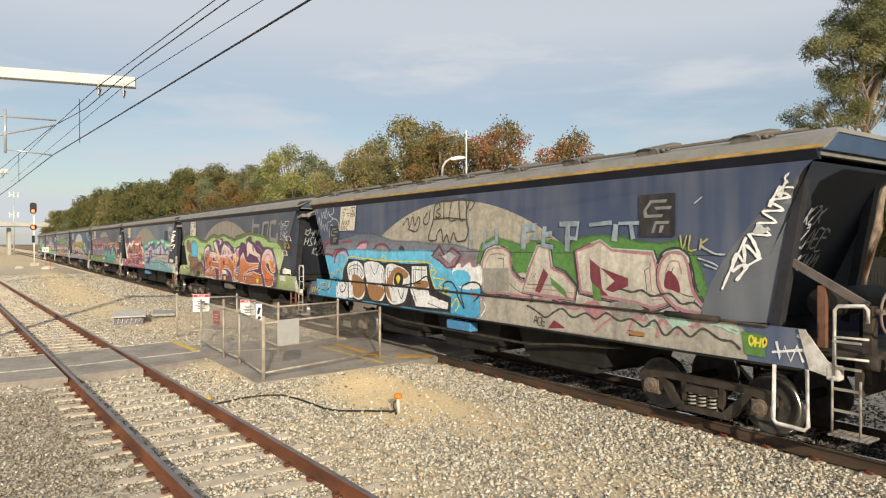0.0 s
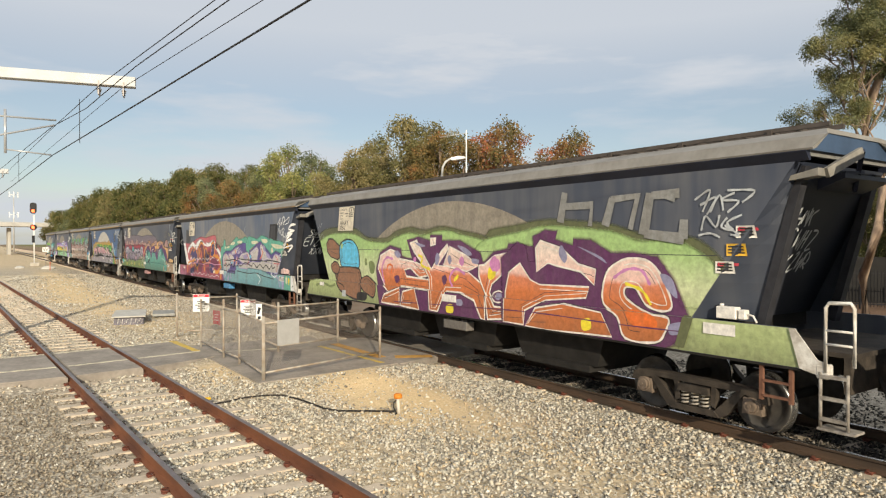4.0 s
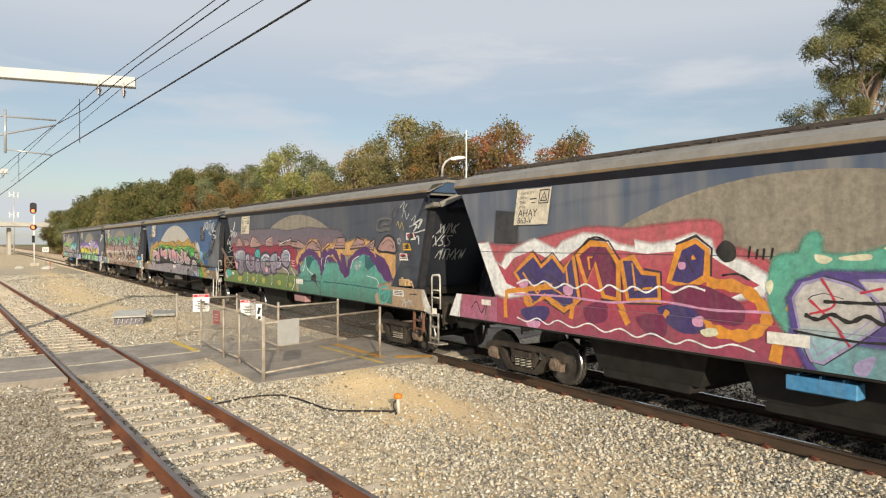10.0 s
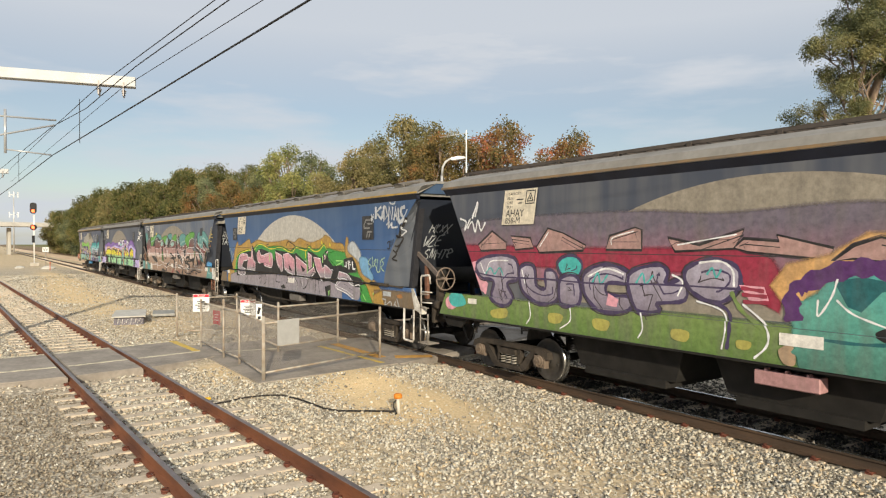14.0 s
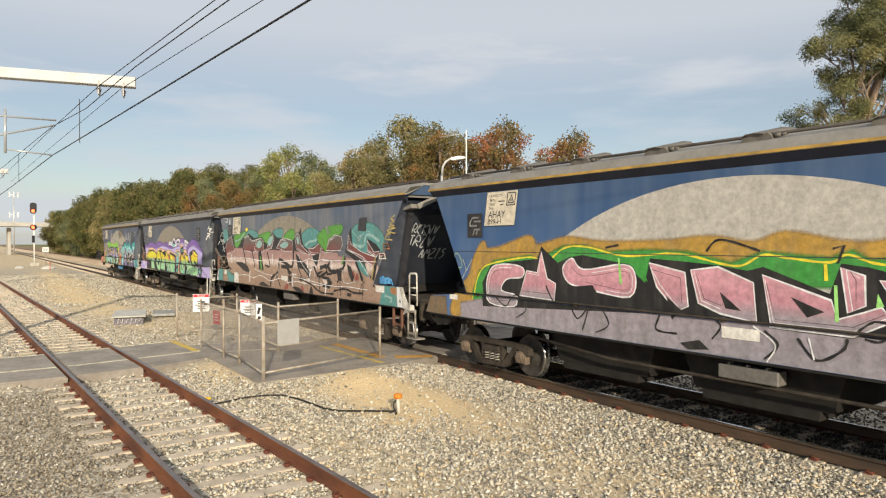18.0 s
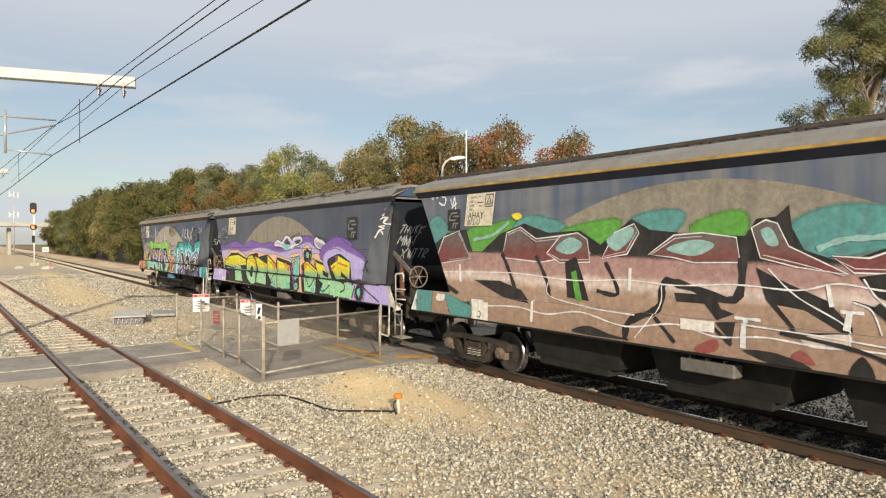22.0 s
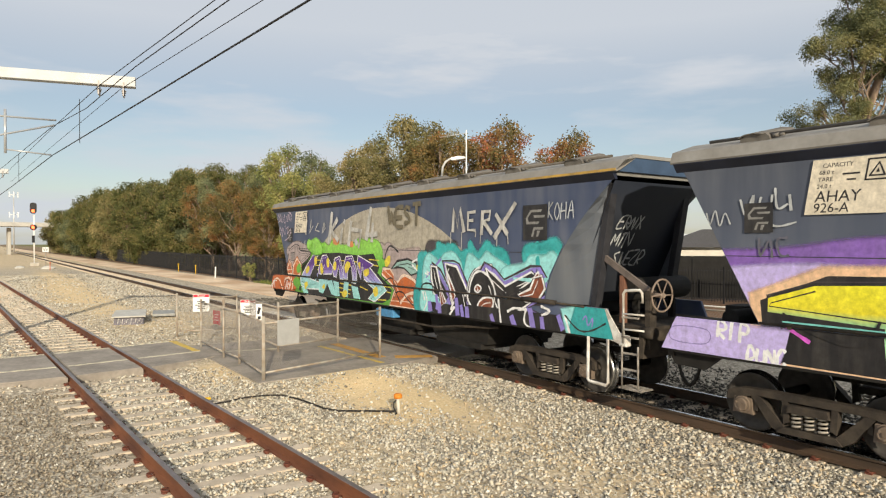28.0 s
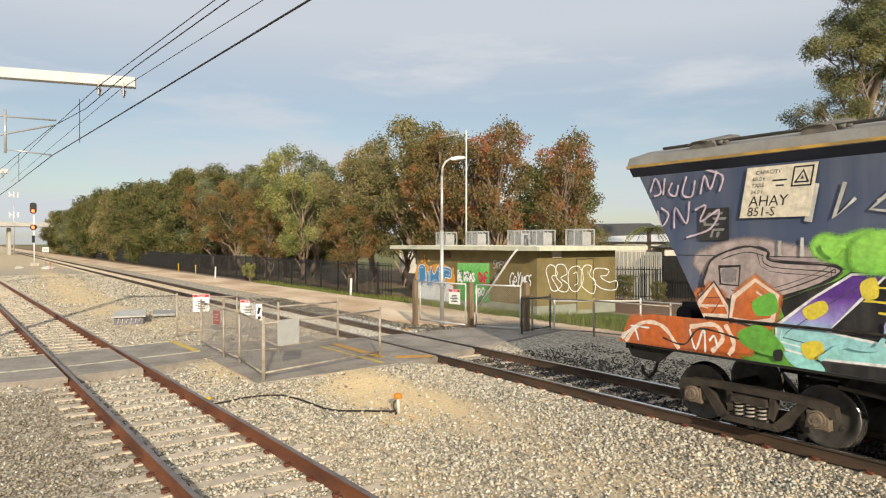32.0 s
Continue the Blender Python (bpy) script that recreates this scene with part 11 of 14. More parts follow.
    a.face([(8.74, 2.40), (9.01, 2.31), (9.02, 1.95), (8.82, 1.85)], pink, S_WHITE, 0.025)
    a.face([(9.17, 2.26), (9.67, 2.22), (9.82, 1.92), (10.08, 2.03), (9.96, 2.32), (10.22, 2.46), (10.08, 1.97), (10.56, 1.89), (10.51, 1.75), (9.84, 1.55), (9.43, 1.85)], pink, S_WHITE, 0.025)
    a.fill([(4.37, 1.94), (4.73, 1.98), (5.02, 1.62), (4.61, 1.67)], S_BLACK, False)
    a.fill([(6.22, 1.89), (6.50, 1.69), (6.36, 1.54)], S_BLACK, False)
    a.fill([(7.12, 2.01), (7.45, 1.76), (7.21, 1.78)], S_BLACK, False)
    a.fill([(9.15, 2.11), (9.22, 1.96), (9.13, 1.93)], lime, False)
    a.fill([(8.13, 2.00), (8.55, 1.84), (8.34, 1.75)], S_BLACK, False)
    a.fill([(5.77, 2.38), (5.88, 2.09), (5.70, 2.16)], green, False)
    a.line([(5.30, 2.45), (5.35, 2.03)], 0.04, lime, False)
    a.line([(8.68, 2.18), (8.70, 1.73)], 0.04, lime, False)
    a.line([(9.85, 2.31), (9.85, 2.10)], 0.05, lime, False)
    a.line([(8.56, 2.44), (8.57, 2.23)], 0.04, S_YELLOW, False)
    a.line([(2.18, 1.61), (2.50, 1.45), (2.74, 1.69), (3.09, 1.44), (2.80, 1.24)], 0.025, S_BLACK)
    a.line([(3.59, 1.91), (3.85, 1.58), (4.18, 1.65), (4.42, 1.38), (4.66, 1.56), (4.54, 1.19)], 0.025, S_BLACK)
    a.line([(4.85, 1.73), (5.13, 1.36), (4.84, 1.18)], 0.025, S_BLACK)
    a.line([(5.62, 1.78), (6.12, 1.66), (6.07, 1.37), (6.45, 1.34)], 0.03, S_BLACK)
    a.line([(6.86, 1.72), (7.16, 1.54), (7.03, 1.33)], 0.025, S_BLACK)
    a.line([(7.80, 1.53), (7.99, 1.36), (7.80, 1.15)], 0.03, S_BLACK)
    a.line([(8.94, 1.64), (9.12, 1.77), (9.30, 1.73), (9.21, 1.55), (9.03, 1.56)], 0.03, S_BLACK)
    a.line([(9.48, 1.77), (9.42, 1.52), (9.39, 1.18)], 0.03, S_BLACK)
    a.line([(9.64, 1.54), (9.70, 1.14)], 0.03, S_BLACK)
    a.line([(8.24, 1.48), (8.48, 1.23), (8.78, 1.39), (8.84, 1.54)], 0.035, S_BLACK)
    a.line([(7.64, 1.58), (7.95, 1.36), (7.84, 1.12)], 0.02, S_WHITE)
    a.line([(8.38, 1.50), (8.45, 1.23)], 0.02, S_WHITE)
    a.fill([(6.50, 1.21), (6.82, 1.29), (6.99, 1.17), (6.64, 1.13)], S_BLACK, False)
    a.fill([(10.09, 1.38), (10.50, 1.46), (10.48, 1.11), (10.19, 1.08)], S_BLACK, False)
    a.fill([(10.33, 1.26), (10.43, 1.30), (10.38, 1.09)], lime, False)
    a.fill([(9.83, 1.16), (10.09, 1.23), (10.14, 1.10), (9.89, 1.08)], pink)
    a.line([(9.75, 2.74), (9.83, 2.68)], 0.04, S_YELLOW)
    a.fill([(9.75, 2.73), (9.81, 2.76), (9.83, 2.69), (9.77, 2.67)], S_YELLOW)
    a.fill([(10.32, 2.66), (10.38, 2.69), (10.43, 2.63), (10.36, 2.59)], S_YELLOW)
    a.line([(6.91, 2.58), (7.12, 2.75), (7.61, 2.63), (7.72, 2.59)], 0.03, S_BLACK)
    a.line([(5.02, 2.62), (5.30, 2.67)], 0.03, S_BLACK, False)
    a.line([(8.65, 2.63), (8.78, 2.67), (8.71, 2.45)], 0.03, S_BLACK, False)
    a.sticker(7.18, 1.37, 0.56, 0.16, N_WHITE)
    a.sticker(0.58, 1.46, 0.30, 0.11, N_WHITE)
    a.fill([(-0.37, 1.42), (0.43, 1.45), (0.47, 1.15), (-0.58, 1.12)], flat("w5_sill_brown",(0.17,0.12,0.07),0.3), False, name="painted_background")
    a.fill([(10.00, 2.38), (10.79, 2.41), (11.50, 2.36), (11.99, 2.23), (12.16, 1.98), (12.45, 1.87), (12.78, 1.59), (13.18, 1.27), (13.15, 1.10), (12.48, 1.08), (12.35, 1.41), (10.79, 2.08)], green, False, name="painted_background")
    a.fill([(11.47, 2.37), (11.50, 2.82), (11.60, 2.42), (12.15, 2.38), (12.31, 2.11), (12.66, 1.82), (13.10, 1.62), (13.45, 1.43), (13.60, 1.07), (13.18, 1.11), (12.78, 1.58), (12.31, 1.85), (11.99, 2.22)], ochre, name="painted_background")
    a.fill([(11.60, 2.52), (11.69, 2.64), (11.91, 2.66), (12.24, 2.42), (12.24, 2.24), (11.99, 2.36)], S_CHALK, name="painted_background")
    a.fill([(12.30, 2.23), (12.66, 2.22), (12.74, 2.01), (12.99, 1.77), (12.73, 1.83), (12.45, 1.93)], flat("w5_sky_splash",(0.16,0.33,0.50)), name="painted_background")
    a.fill([(10.00, 2.15), (10.26, 2.46), (10.21, 2.01), (10.79, 1.79), (10.60, 2.02), (11.16, 2.06), (11.67, 1.80), (12.31, 1.73), (12.57, 1.57), (12.18, 1.52), (11.20, 1.44), (10.00, 1.63)], S_BLACK, False)
    a.face([(9.98, 2.04), (10.21, 1.98), (10.53, 1.85), (10.41, 1.66), (10.00, 1.64)], pink, S_WHITE, 0.025)
    a.face([(11.00, 1.87), (11.52, 1.81), (11.97, 1.56), (11.39, 1.51), (10.89, 1.69)], pink, S_WHITE, 0.025)
    a.face([(10.84, 1.41), (11.16, 1.68), (11.63, 1.61), (11.95, 1.51), (12.33, 1.55), (12.26, 1.35), (11.95, 1.15), (11.54, 1.27)], lil, S_WHITE, 0.03, True)
    a.line([(11.91, 1.77), (12.03, 1.52), (12.22, 1.47)], 0.04, S_BLACK)
    a.line([(12.03, 1.32), (12.14, 1.50), (12.42, 1.46), (12.37, 1.28), (12.12, 1.23)], 0.04, S_BLACK)
    a.fill([(11.95, 1.41), (12.18, 1.48), (12.37, 1.39), (12.30, 1.17), (12.03, 1.13)], lil)
    a.face([(11.32, 2.22), (11.83, 2.28), (12.04, 2.09), (12.09, 1.93), (11.50, 1.89), (11.33, 2.00)], S_BLACK, S_BLACK, 0.05)
    a.line([(11.44, 2.17), (11.45, 2.02), (11.35, 2.05)], 0.06, S_WHITE, False)
    a.line([(11.57, 2.20), (11.63, 1.96), (11.74, 2.09), (11.59, 2.09), (11.69, 2.18)], 0.06, S_WHITE, False)
    a.line([(11.82, 2.18), (11.87, 1.97), (12.01, 1.97)], 0.06, S_WHITE, False)
    a.line([(12.52, 1.31), (12.69, 1.15)], 0.04, lime)
    a.line([(13.10, 1.38), (13.13, 1.14)], 0.04, lime)
    a.line([(10.79, 2.18), (11.25, 2.17), (10.79, 2.04)], 0.035, lime)
    a.fill([(13.18, 1.40), (13.60, 1.43), (14.53, 1.44), (15.27, 1.44), (15.27, 1.05), (13.15, 1.09)], flat("w5_sill_brown",(0.17,0.12,0.07),0.3), False, name="painted_background")
    a.fill([(13.15, 1.27), (13.54, 1.40), (13.66, 1.08), (13.15, 1.09)], ochre, False, name="painted_background")
    a.fill([(14.32, 1.39), (14.53, 1.43), (14.58, 1.34), (14.38, 1.33)], flat("w5_sill_orange",(0.40,0.16,0.03),0.3))
    a.sticker(13.63, 1.34, 0.40, 0.12, S_CHALK)
    a.line([(13.57, 1.26), (13.77, 1.23), (13.72, 1.09), (14.00, 1.21), (14.11, 1.06), (14.27, 1.25)], 0.03, S_CHALK)
    a.line([(14.22, 1.16), (14.43, 1.06), (14.32, 1.31)], 0.03, S_CHALK)
    a.emblem(12.42, 2.79, 0.64)
    silver = flat("w5_silver_tag", (0.46, 0.48, 0.50), 0.2)
    a.line([(12.93, 3.47), (13.05, 3.25)], 0.035, silver, False)
    a.line([(12.90, 3.35), (13.07, 3.39)], 0.035, silver, False)
    a.line([(13.06, 3.47), (12.93, 3.28)], 0.035, silver, False)
    a.line([(13.18, 3.66), (13.18, 3.33)], 0.09, silver, False)
    a.line([(13.47, 3.65), (13.20, 3.50), (13.49, 3.31)], 0.08, silver, False)
    a.line([(13.53, 3.53), (13.51, 3.34)], 0.06, silver, False)
    a.line([(13.59, 3.65), (13.62, 3.28), (13.79, 3.41), (13.71, 3.61), (13.59, 3.64)], 0.08, silver, False)
    a.line([(13.84, 3.24), (13.88, 3.63), (14.02, 3.29), (14.05, 3.62)], 0.08, silver, False)
    a.line([(14.11, 3.27), (14.20, 3.60), (14.27, 3.27)], 0.07, silver, False)
    a.line([(14.13, 3.39), (14.25, 3.39)], 0.06, silver, False)
    a.line([(14.33, 3.58), (14.34, 3.27), (14.50, 3.24)], 0.08, silver, False)
    a.line([(14.64, 3.59), (14.46, 3.55), (14.47, 3.42), (14.57, 3.31), (14.42, 3.21), (14.32, 3.27)], 0.09, silver)
    a.line([(13.74, 3.16), (13.88, 3.24), (13.83, 3.09), (14.03, 3.21), (14.00, 3.10), (14.29, 3.10)], 0.05, silver)
    a.line([(13.88, 3.78), (13.99, 3.83), (14.16, 3.77), (14.13, 3.69), (13.97, 3.70)], 0.04, silver, closed=True)
    a.line([(13.77, 2.69), (13.89, 2.74), (13.89, 2.56), (13.79, 2.57)], 0.03, S_BLACK)
    a.line([(13.97, 2.77), (13.97, 2.60)], 0.03, S_BLACK)
    a.line([(14.08, 2.80), (14.05, 2.62)], 0.03, S_BLACK)
    a.line([(12.90, 2.29), (12.76, 2.17), (12.93, 2.08), (12.80, 1.98)], 0.025, flat("w5_pale_lime",(0.36,0.50,0.30)))
    a.line([(13.00, 2.33), (13.03, 2.06), (13.20, 2.27), (13.07, 2.18), (13.26, 2.01)], 0.025, flat("w5_pale_lime",(0.36,0.50,0.30)))
    a.line([(13.29, 2.28), (13.23, 1.98), (13.39, 1.96), (13.42, 2.25)], 0.025, flat("w5_pale_lime",(0.36,0.50,0.30)))
    a.line([(13.66, 2.32), (13.48, 2.25), (13.60, 2.17), (13.46, 2.05), (13.66, 1.95)], 0.025, flat("w5_pale_lime",(0.36,0.50,0.30)))
    a.line([(14.29, 3.67), (14.21, 2.82)], 0.01, S_BLACK, False)
    a.line([(0.66, 2.31), (0.77, 2.47), (0.92, 2.41), (1.00, 2.20), (0.81, 2.16), (0.69, 2.28)], 0.02, flat("w5_pale_lime",(0.36,0.50,0.30)))
    a.line([(1.03, 2.35), (1.14, 2.12), (1.00, 1.93), (1.22, 2.18), (1.36, 2.36)], 0.02, S_CHALK)
    a.emblem(1.20, 2.82, 0.50)
    a.plate("899-H")
    a.on_wing()
    a.line([(14.76, 3.53), (14.54, 3.26), (14.64, 3.26), (14.44, 3.06), (14.54, 3.00), (14.36, 2.87)], 0.03, silver)
    a.line([(14.68, 3.33), (14.49, 3.11), (14.44, 3.16), (14.33, 2.85), (14.23, 2.88), (14.41, 2.82), (14.23, 2.63), (14.12, 2.63)], 0.04, S_BLACK)
    a.line([(14.28, 2.66), (14.12, 2.47), (14.04, 2.52), (14.12, 2.41), (13.97, 2.30), (14.12, 2.25)], 0.04, S_BLACK)


def art_six(a):
    """Dark wagon: oxblood and tan letters with black gaps under teal and green puffs."""
    a.dome(S_DOME_OLD)
    tan = spray("w6_tan", [(1.1, (0.30, 0.20, 0.145)), (1.85, (0.36, 0.245, 0.18)), (2.0, (0.60, 0.50, 0.45)), (2.08, (0.56, 0.42, 0.38)), (2.16, (0.36, 0.22, 0.20))], 0.06, grime=0.12)
    ox = spray("w6_oxblood", [(1.9, (0.60, 0.50, 0.45)), (2.08, (0.50, 0.36, 0.33)), (2.18, (0.20, 0.055, 0.055)), (2.5, (0.17, 0.055, 0.05)), (2.8, (0.13, 0.10, 0.095))], 0.09, grime=0.2)
    teal, green = flat("w6_teal", (0.09, 0.26, 0.25), 0.2), flat("w6_green", (0.10, 0.30, 0.05), 0.15)
    mist, blk = flat("w6_pale_teal", (0.26, 0.42, 0.40)), flat("w6_black", (0.022, 0.020, 0.020), 0.1)
    a.fill([(7.50, 2.32), (10.42, 2.33), (12.58, 2.19), (12.99, 2.13), (13.74, 2.09), (14.12, 1.51), (14.00, 1.13), (11.74, 1.13), (7.58, 1.11)], tan, False, name="painted_background")
    a.fill([(0.09, 2.67), (0.29, 3.04), (0.68, 3.26), (1.15, 2.92), (0.96, 2.66)], teal, name="painted_background")
    a.fill([(1.93, 2.39), (1.85, 2.92), (2.66, 3.03), (3.33, 3.10), (2.81, 2.77), (2.50, 2.59)], green, name="painted_background")
    a.fill([(3.33, 2.96), (3.82, 3.17), (4.65, 2.99), (4.53, 2.80), (3.95, 2.81)], teal, name="painted_background")
    a.fill([(4.59, 2.80), (5.18, 2.98), (5.94, 3.02), (5.46, 2.67), (5.32, 2.35)], green, name="painted_background")
    a.fill([(6.16, 3.01), (6.63, 3.14), (7.13, 3.11), (6.81, 2.82), (6.39, 2.70)], teal, name="painted_background")
    a.fill([(7.30, 2.87), (7.67, 3.05), (8.09, 3.08), (8.02, 2.81)], green, name="painted_background")
    a.fill([(8.77, 2.81), (8.96, 3.01), (9.40, 3.11), (9.86, 3.07), (10.19, 2.94), (10.15, 2.79), (9.69, 2.66), (9.09, 2.54)], teal, name="painted_background")
    a.fill([(10.17, 2.79), (10.48, 3.02), (11.41, 3.13), (11.41, 2.81), (10.84, 2.79), (10.78, 2.46)], green, name="painted_background")
    a.fill([(0.23, 2.52), (1.05, 2.92), (1.76, 3.00), (2.05, 2.37), (2.89, 2.88), (3.61, 3.08), (4.28, 2.89), (5.07, 2.92), (5.54, 2.67), (6.19, 3.09), (6.54, 2.91), (7.34, 2.83), (8.13, 2.80), (8.29, 3.03), (8.56, 3.05), (8.73, 3.20), (8.77, 2.90), (8.93, 2.61), (9.40, 2.46), (10.48, 2.88), (10.54, 2.79), (11.05, 2.91), (11.05, 2.35), (8.42, 2.25), (4.71, 2.28), (0.23, 2.26)], blk, False)
    a.fill([(0.23, 2.45), (4.71, 2.42), (8.42, 2.36), (11.41, 2.36), (11.44, 1.09), (9.72, 1.07), (0.06, 1.12), (-0.36, 1.23), (1.14, 1.83)], tan, False, name="painted_background")
    a.face([(0.54, 2.21), (0.92, 2.83), (1.50, 2.97), (1.91, 2.37), (1.14, 2.28)], ox, S_WHITE, 0.02)
    a.face([(2.96, 2.41), (3.11, 2.90), (3.51, 3.01), (3.95, 2.78), (4.71, 2.84), (5.07, 2.76), (5.32, 2.53), (4.08, 2.34)], ox, S_WHITE, 0.02)
    a.face([(4.24, 2.51), (4.59, 2.83), (5.01, 2.88), (5.24, 2.76), (5.30, 2.37), (4.59, 2.34)], ox, S_WHITE, 0.02)
    a.face([(5.57, 2.44), (5.84, 2.87), (6.24, 3.01), (6.34, 2.86), (6.10, 2.52)], ox, S_WHITE, 0.02)
    a.face([(6.52, 2.52), (6.99, 2.82), (7.46, 2.85), (8.00, 2.78), (8.06, 2.43), (7.34, 2.41), (6.99, 2.48)], ox, S_WHITE, 0.02)
    a.face([(8.22, 2.91), (8.42, 3.01), (8.58, 2.96), (8.73, 2.66), (9.46, 2.32), (8.83, 2.39), (8.35, 2.50)], ox, S_WHITE, 0.02)
    a.face([(9.27, 2.54), (9.69, 2.52), (10.46, 2.82), (10.33, 2.64), (10.16, 2.34), (9.52, 2.34)], ox, S_WHITE, 0.02)
    a.face([(10.28, 2.43), (10.53, 2.76), (11.05, 2.87), (11.05, 2.40)], ox, S_WHITE, 0.02)
    a.fill([(4.47, 2.60), (4.83, 2.80), (5.13, 2.67), (4.83, 2.50)], mist)
    a.fill([(5.68, 2.76), (6.14, 2.96), (6.23, 2.83), (5.89, 2.57)], mist)
    a.fill([(6.86, 2.61), (7.34, 2.75), (7.67, 2.67), (7.34, 2.51)], mist)
    a.fill([(8.35, 2.86), (8.49, 2.90), (8.60, 2.69), (8.46, 2.67)], mist)
    a.line([(0.54, 2.27), (0.92, 1.82), (1.48, 1.60)], 0.09, blk)
    a.line([(2.96, 2.50), (3.18, 2.15), (3.40, 1.71)], 0.09, blk)
    a.line([(3.95, 2.47), (4.24, 2.01), (4.32, 1.72)], 0.08, blk)
    a.fill([(2.05, 1.92), (2.89, 1.94), (3.54, 1.79), (3.80, 1.55), (2.99, 1.62)], blk, False)
    a.fill([(4.71, 2.36), (4.98, 2.46), (5.13, 2.13), (5.28, 1.70), (4.77, 1.73)], blk, False)
    a.fill([(4.86, 2.18), (4.98, 2.22), (5.13, 1.69), (4.98, 1.68)], green, False)
    a.line([(5.65, 2.38), (5.92, 1.87), (5.46, 1.89)], 0.07, blk)
    a.line([(8.10, 2.49), (7.98, 1.91), (7.17, 2.07), (6.82, 2.09), (6.71, 1.69), (6.19, 1.44), (6.09, 1.13)], 0.12, blk)
    a.fill([(7.00, 1.95), (7.67, 1.95), (7.77, 1.77), (7.98, 1.71), (7.71, 1.60), (7.51, 1.82), (7.04, 1.82)], blk, False)
    a.fill([(8.29, 2.37), (8.56, 2.24), (9.22, 1.98), (9.51, 1.67), (9.50, 1.42), (8.83, 1.52), (8.43, 1.94)], blk, False)
    a.fill([(8.58, 1.88), (8.94, 1.84), (9.38, 1.60), (8.87, 1.55)], tan, False)
    a.fill([(8.93, 1.50), (9.49, 1.59), (9.43, 1.43), (9.06, 1.38)], ox)
    a.fill([(9.57, 2.29), (10.17, 2.40), (10.00, 1.97), (9.78, 2.07)], blk, False)
    a.fill([(9.49, 2.01), (9.86, 1.92), (9.92, 1.76), (10.24, 1.84), (10.44, 1.85), (10.16, 1.73), (10.03, 1.75), (9.72, 1.91)], blk, False)
    a.fill([(10.59, 1.98), (10.93, 2.19), (10.87, 2.03), (10.70, 1.92), (10.76, 1.79), (11.06, 1.82), (11.06, 1.76), (10.70, 1.73)], blk, False)
    a.fill([(10.44, 2.33), (10.54, 2.33), (10.23, 2.32)], blk, False)
    a.line([(10.03, 1.72), (10.21, 1.58), (10.26, 1.22)], 0.06, blk)
    a.line([(6.67, 1.55), (7.04, 1.20)], 0.06, blk)
    a.line([(7.59, 1.56), (7.96, 1.28)], 0.06, blk)
    a.fill([(7.71, 1.57), (8.02, 1.61), (7.96, 1.32)], blk, False)
    a.fill([(1.12, 1.19), (1.57, 1.41), (1.95, 1.46), (2.00, 1.16)], blk, False)
    a.fill([(4.91, 1.15), (5.29, 1.28), (5.78, 1.19), (6.19, 1.14), (5.46, 1.12)], blk)
    a.fill([(8.13, 1.23), (8.60, 1.25), (9.06, 1.11), (8.60, 1.09)], blk)
    a.fill([(9.49, 1.11), (9.64, 1.35), (9.78, 1.10)], blk)
    a.line([(0.39, 2.03), (2.18, 2.09), (3.40, 2.11), (4.95, 2.04), (6.05, 2.10), (7.00, 2.06), (7.98, 2.12), (8.84, 2.09), (9.34, 2.20), (9.92, 2.14), (10.44, 2.20), (11.06, 2.15)], 0.022, S_WHITE)
    a.line([(2.56, 1.41), (3.46, 1.46), (4.27, 1.39), (5.12, 1.50), (6.09, 1.35), (7.04, 1.48), (7.71, 1.37), (8.46, 1.44), (9.13, 1.40), (9.72, 1.42), (10.26, 1.40), (11.08, 1.41)], 0.025, S_WHITE)
    a.line([(4.28, 1.97), (4.34, 1.72), (5.35, 1.59), (6.29, 1.55)], 0.02, S_WHITE)
    a.line([(6.77, 2.05), (6.73, 1.71), (6.29, 1.19)], 0.02, S_WHITE)
    a.line([(8.46, 2.36), (8.84, 2.01), (9.43, 1.69), (9.50, 1.45)], 0.02, S_WHITE)
    a.line([(9.52, 1.98), (9.72, 1.90), (9.83, 1.62)], 0.02, S_WHITE)
    a.line([(9.63, 2.27), (9.78, 2.05), (9.97, 1.96), (10.23, 2.34)], 0.02, S_WHITE)
    a.line([(1.54, 2.24), (1.57, 1.85)], 0.06, S_WHITE, False)
    a.line([(6.17, 2.30), (6.15, 1.93)], 0.06, S_WHITE, False)
    a.line([(9.22, 2.19), (9.27, 1.91)], 0.05, S_WHITE, False)
    a.line([(8.14, 1.67), (8.13, 1.26)], 0.07, S_WHITE, False)
    a.line([(3.90, 1.62), (3.87, 1.21)], 0.06, S_WHITE, False)
    a.line([(9.48, 1.87), (9.44, 1.63)], 0.07, S_WHITE, False)
    a.line([(10.71, 1.36), (10.68, 1.13)], 0.06, S_WHITE, False)
    a.line([(7.98, 1.66), (8.36, 1.66)], 0.04, S_WHITE)
    a.line([(9.37, 1.86), (9.64, 1.86)], 0.04, S_WHITE)
    a.line([(10.63, 1.35), (10.79, 1.35)], 0.04, S_WHITE)
    a.fill([(7.38, 1.17), (7.71, 1.34), (7.75, 1.19), (7.51, 1.10)], flat("w6_red_mark",(0.26,0.07,0.06)))
    a.fill([(8.80, 1.25), (8.93, 1.33), (9.10, 1.17), (8.87, 1.19)], flat("w6_red_mark",(0.26,0.07,0.06)))
    a.line([(9.09, 2.62), (9.40, 2.74), (9.80, 2.77), (10.10, 2.84)], 0.07, mist)
    a.line([(2.02, 2.77), (2.66, 2.86), (3.18, 3.11)], 0.06, mist)
    a.sticker(7.14, 1.42, 0.56, 0.16, N_WHITE)
    a.sticker(2.01, 1.14, 0.40, 0.38, N_WHITE)
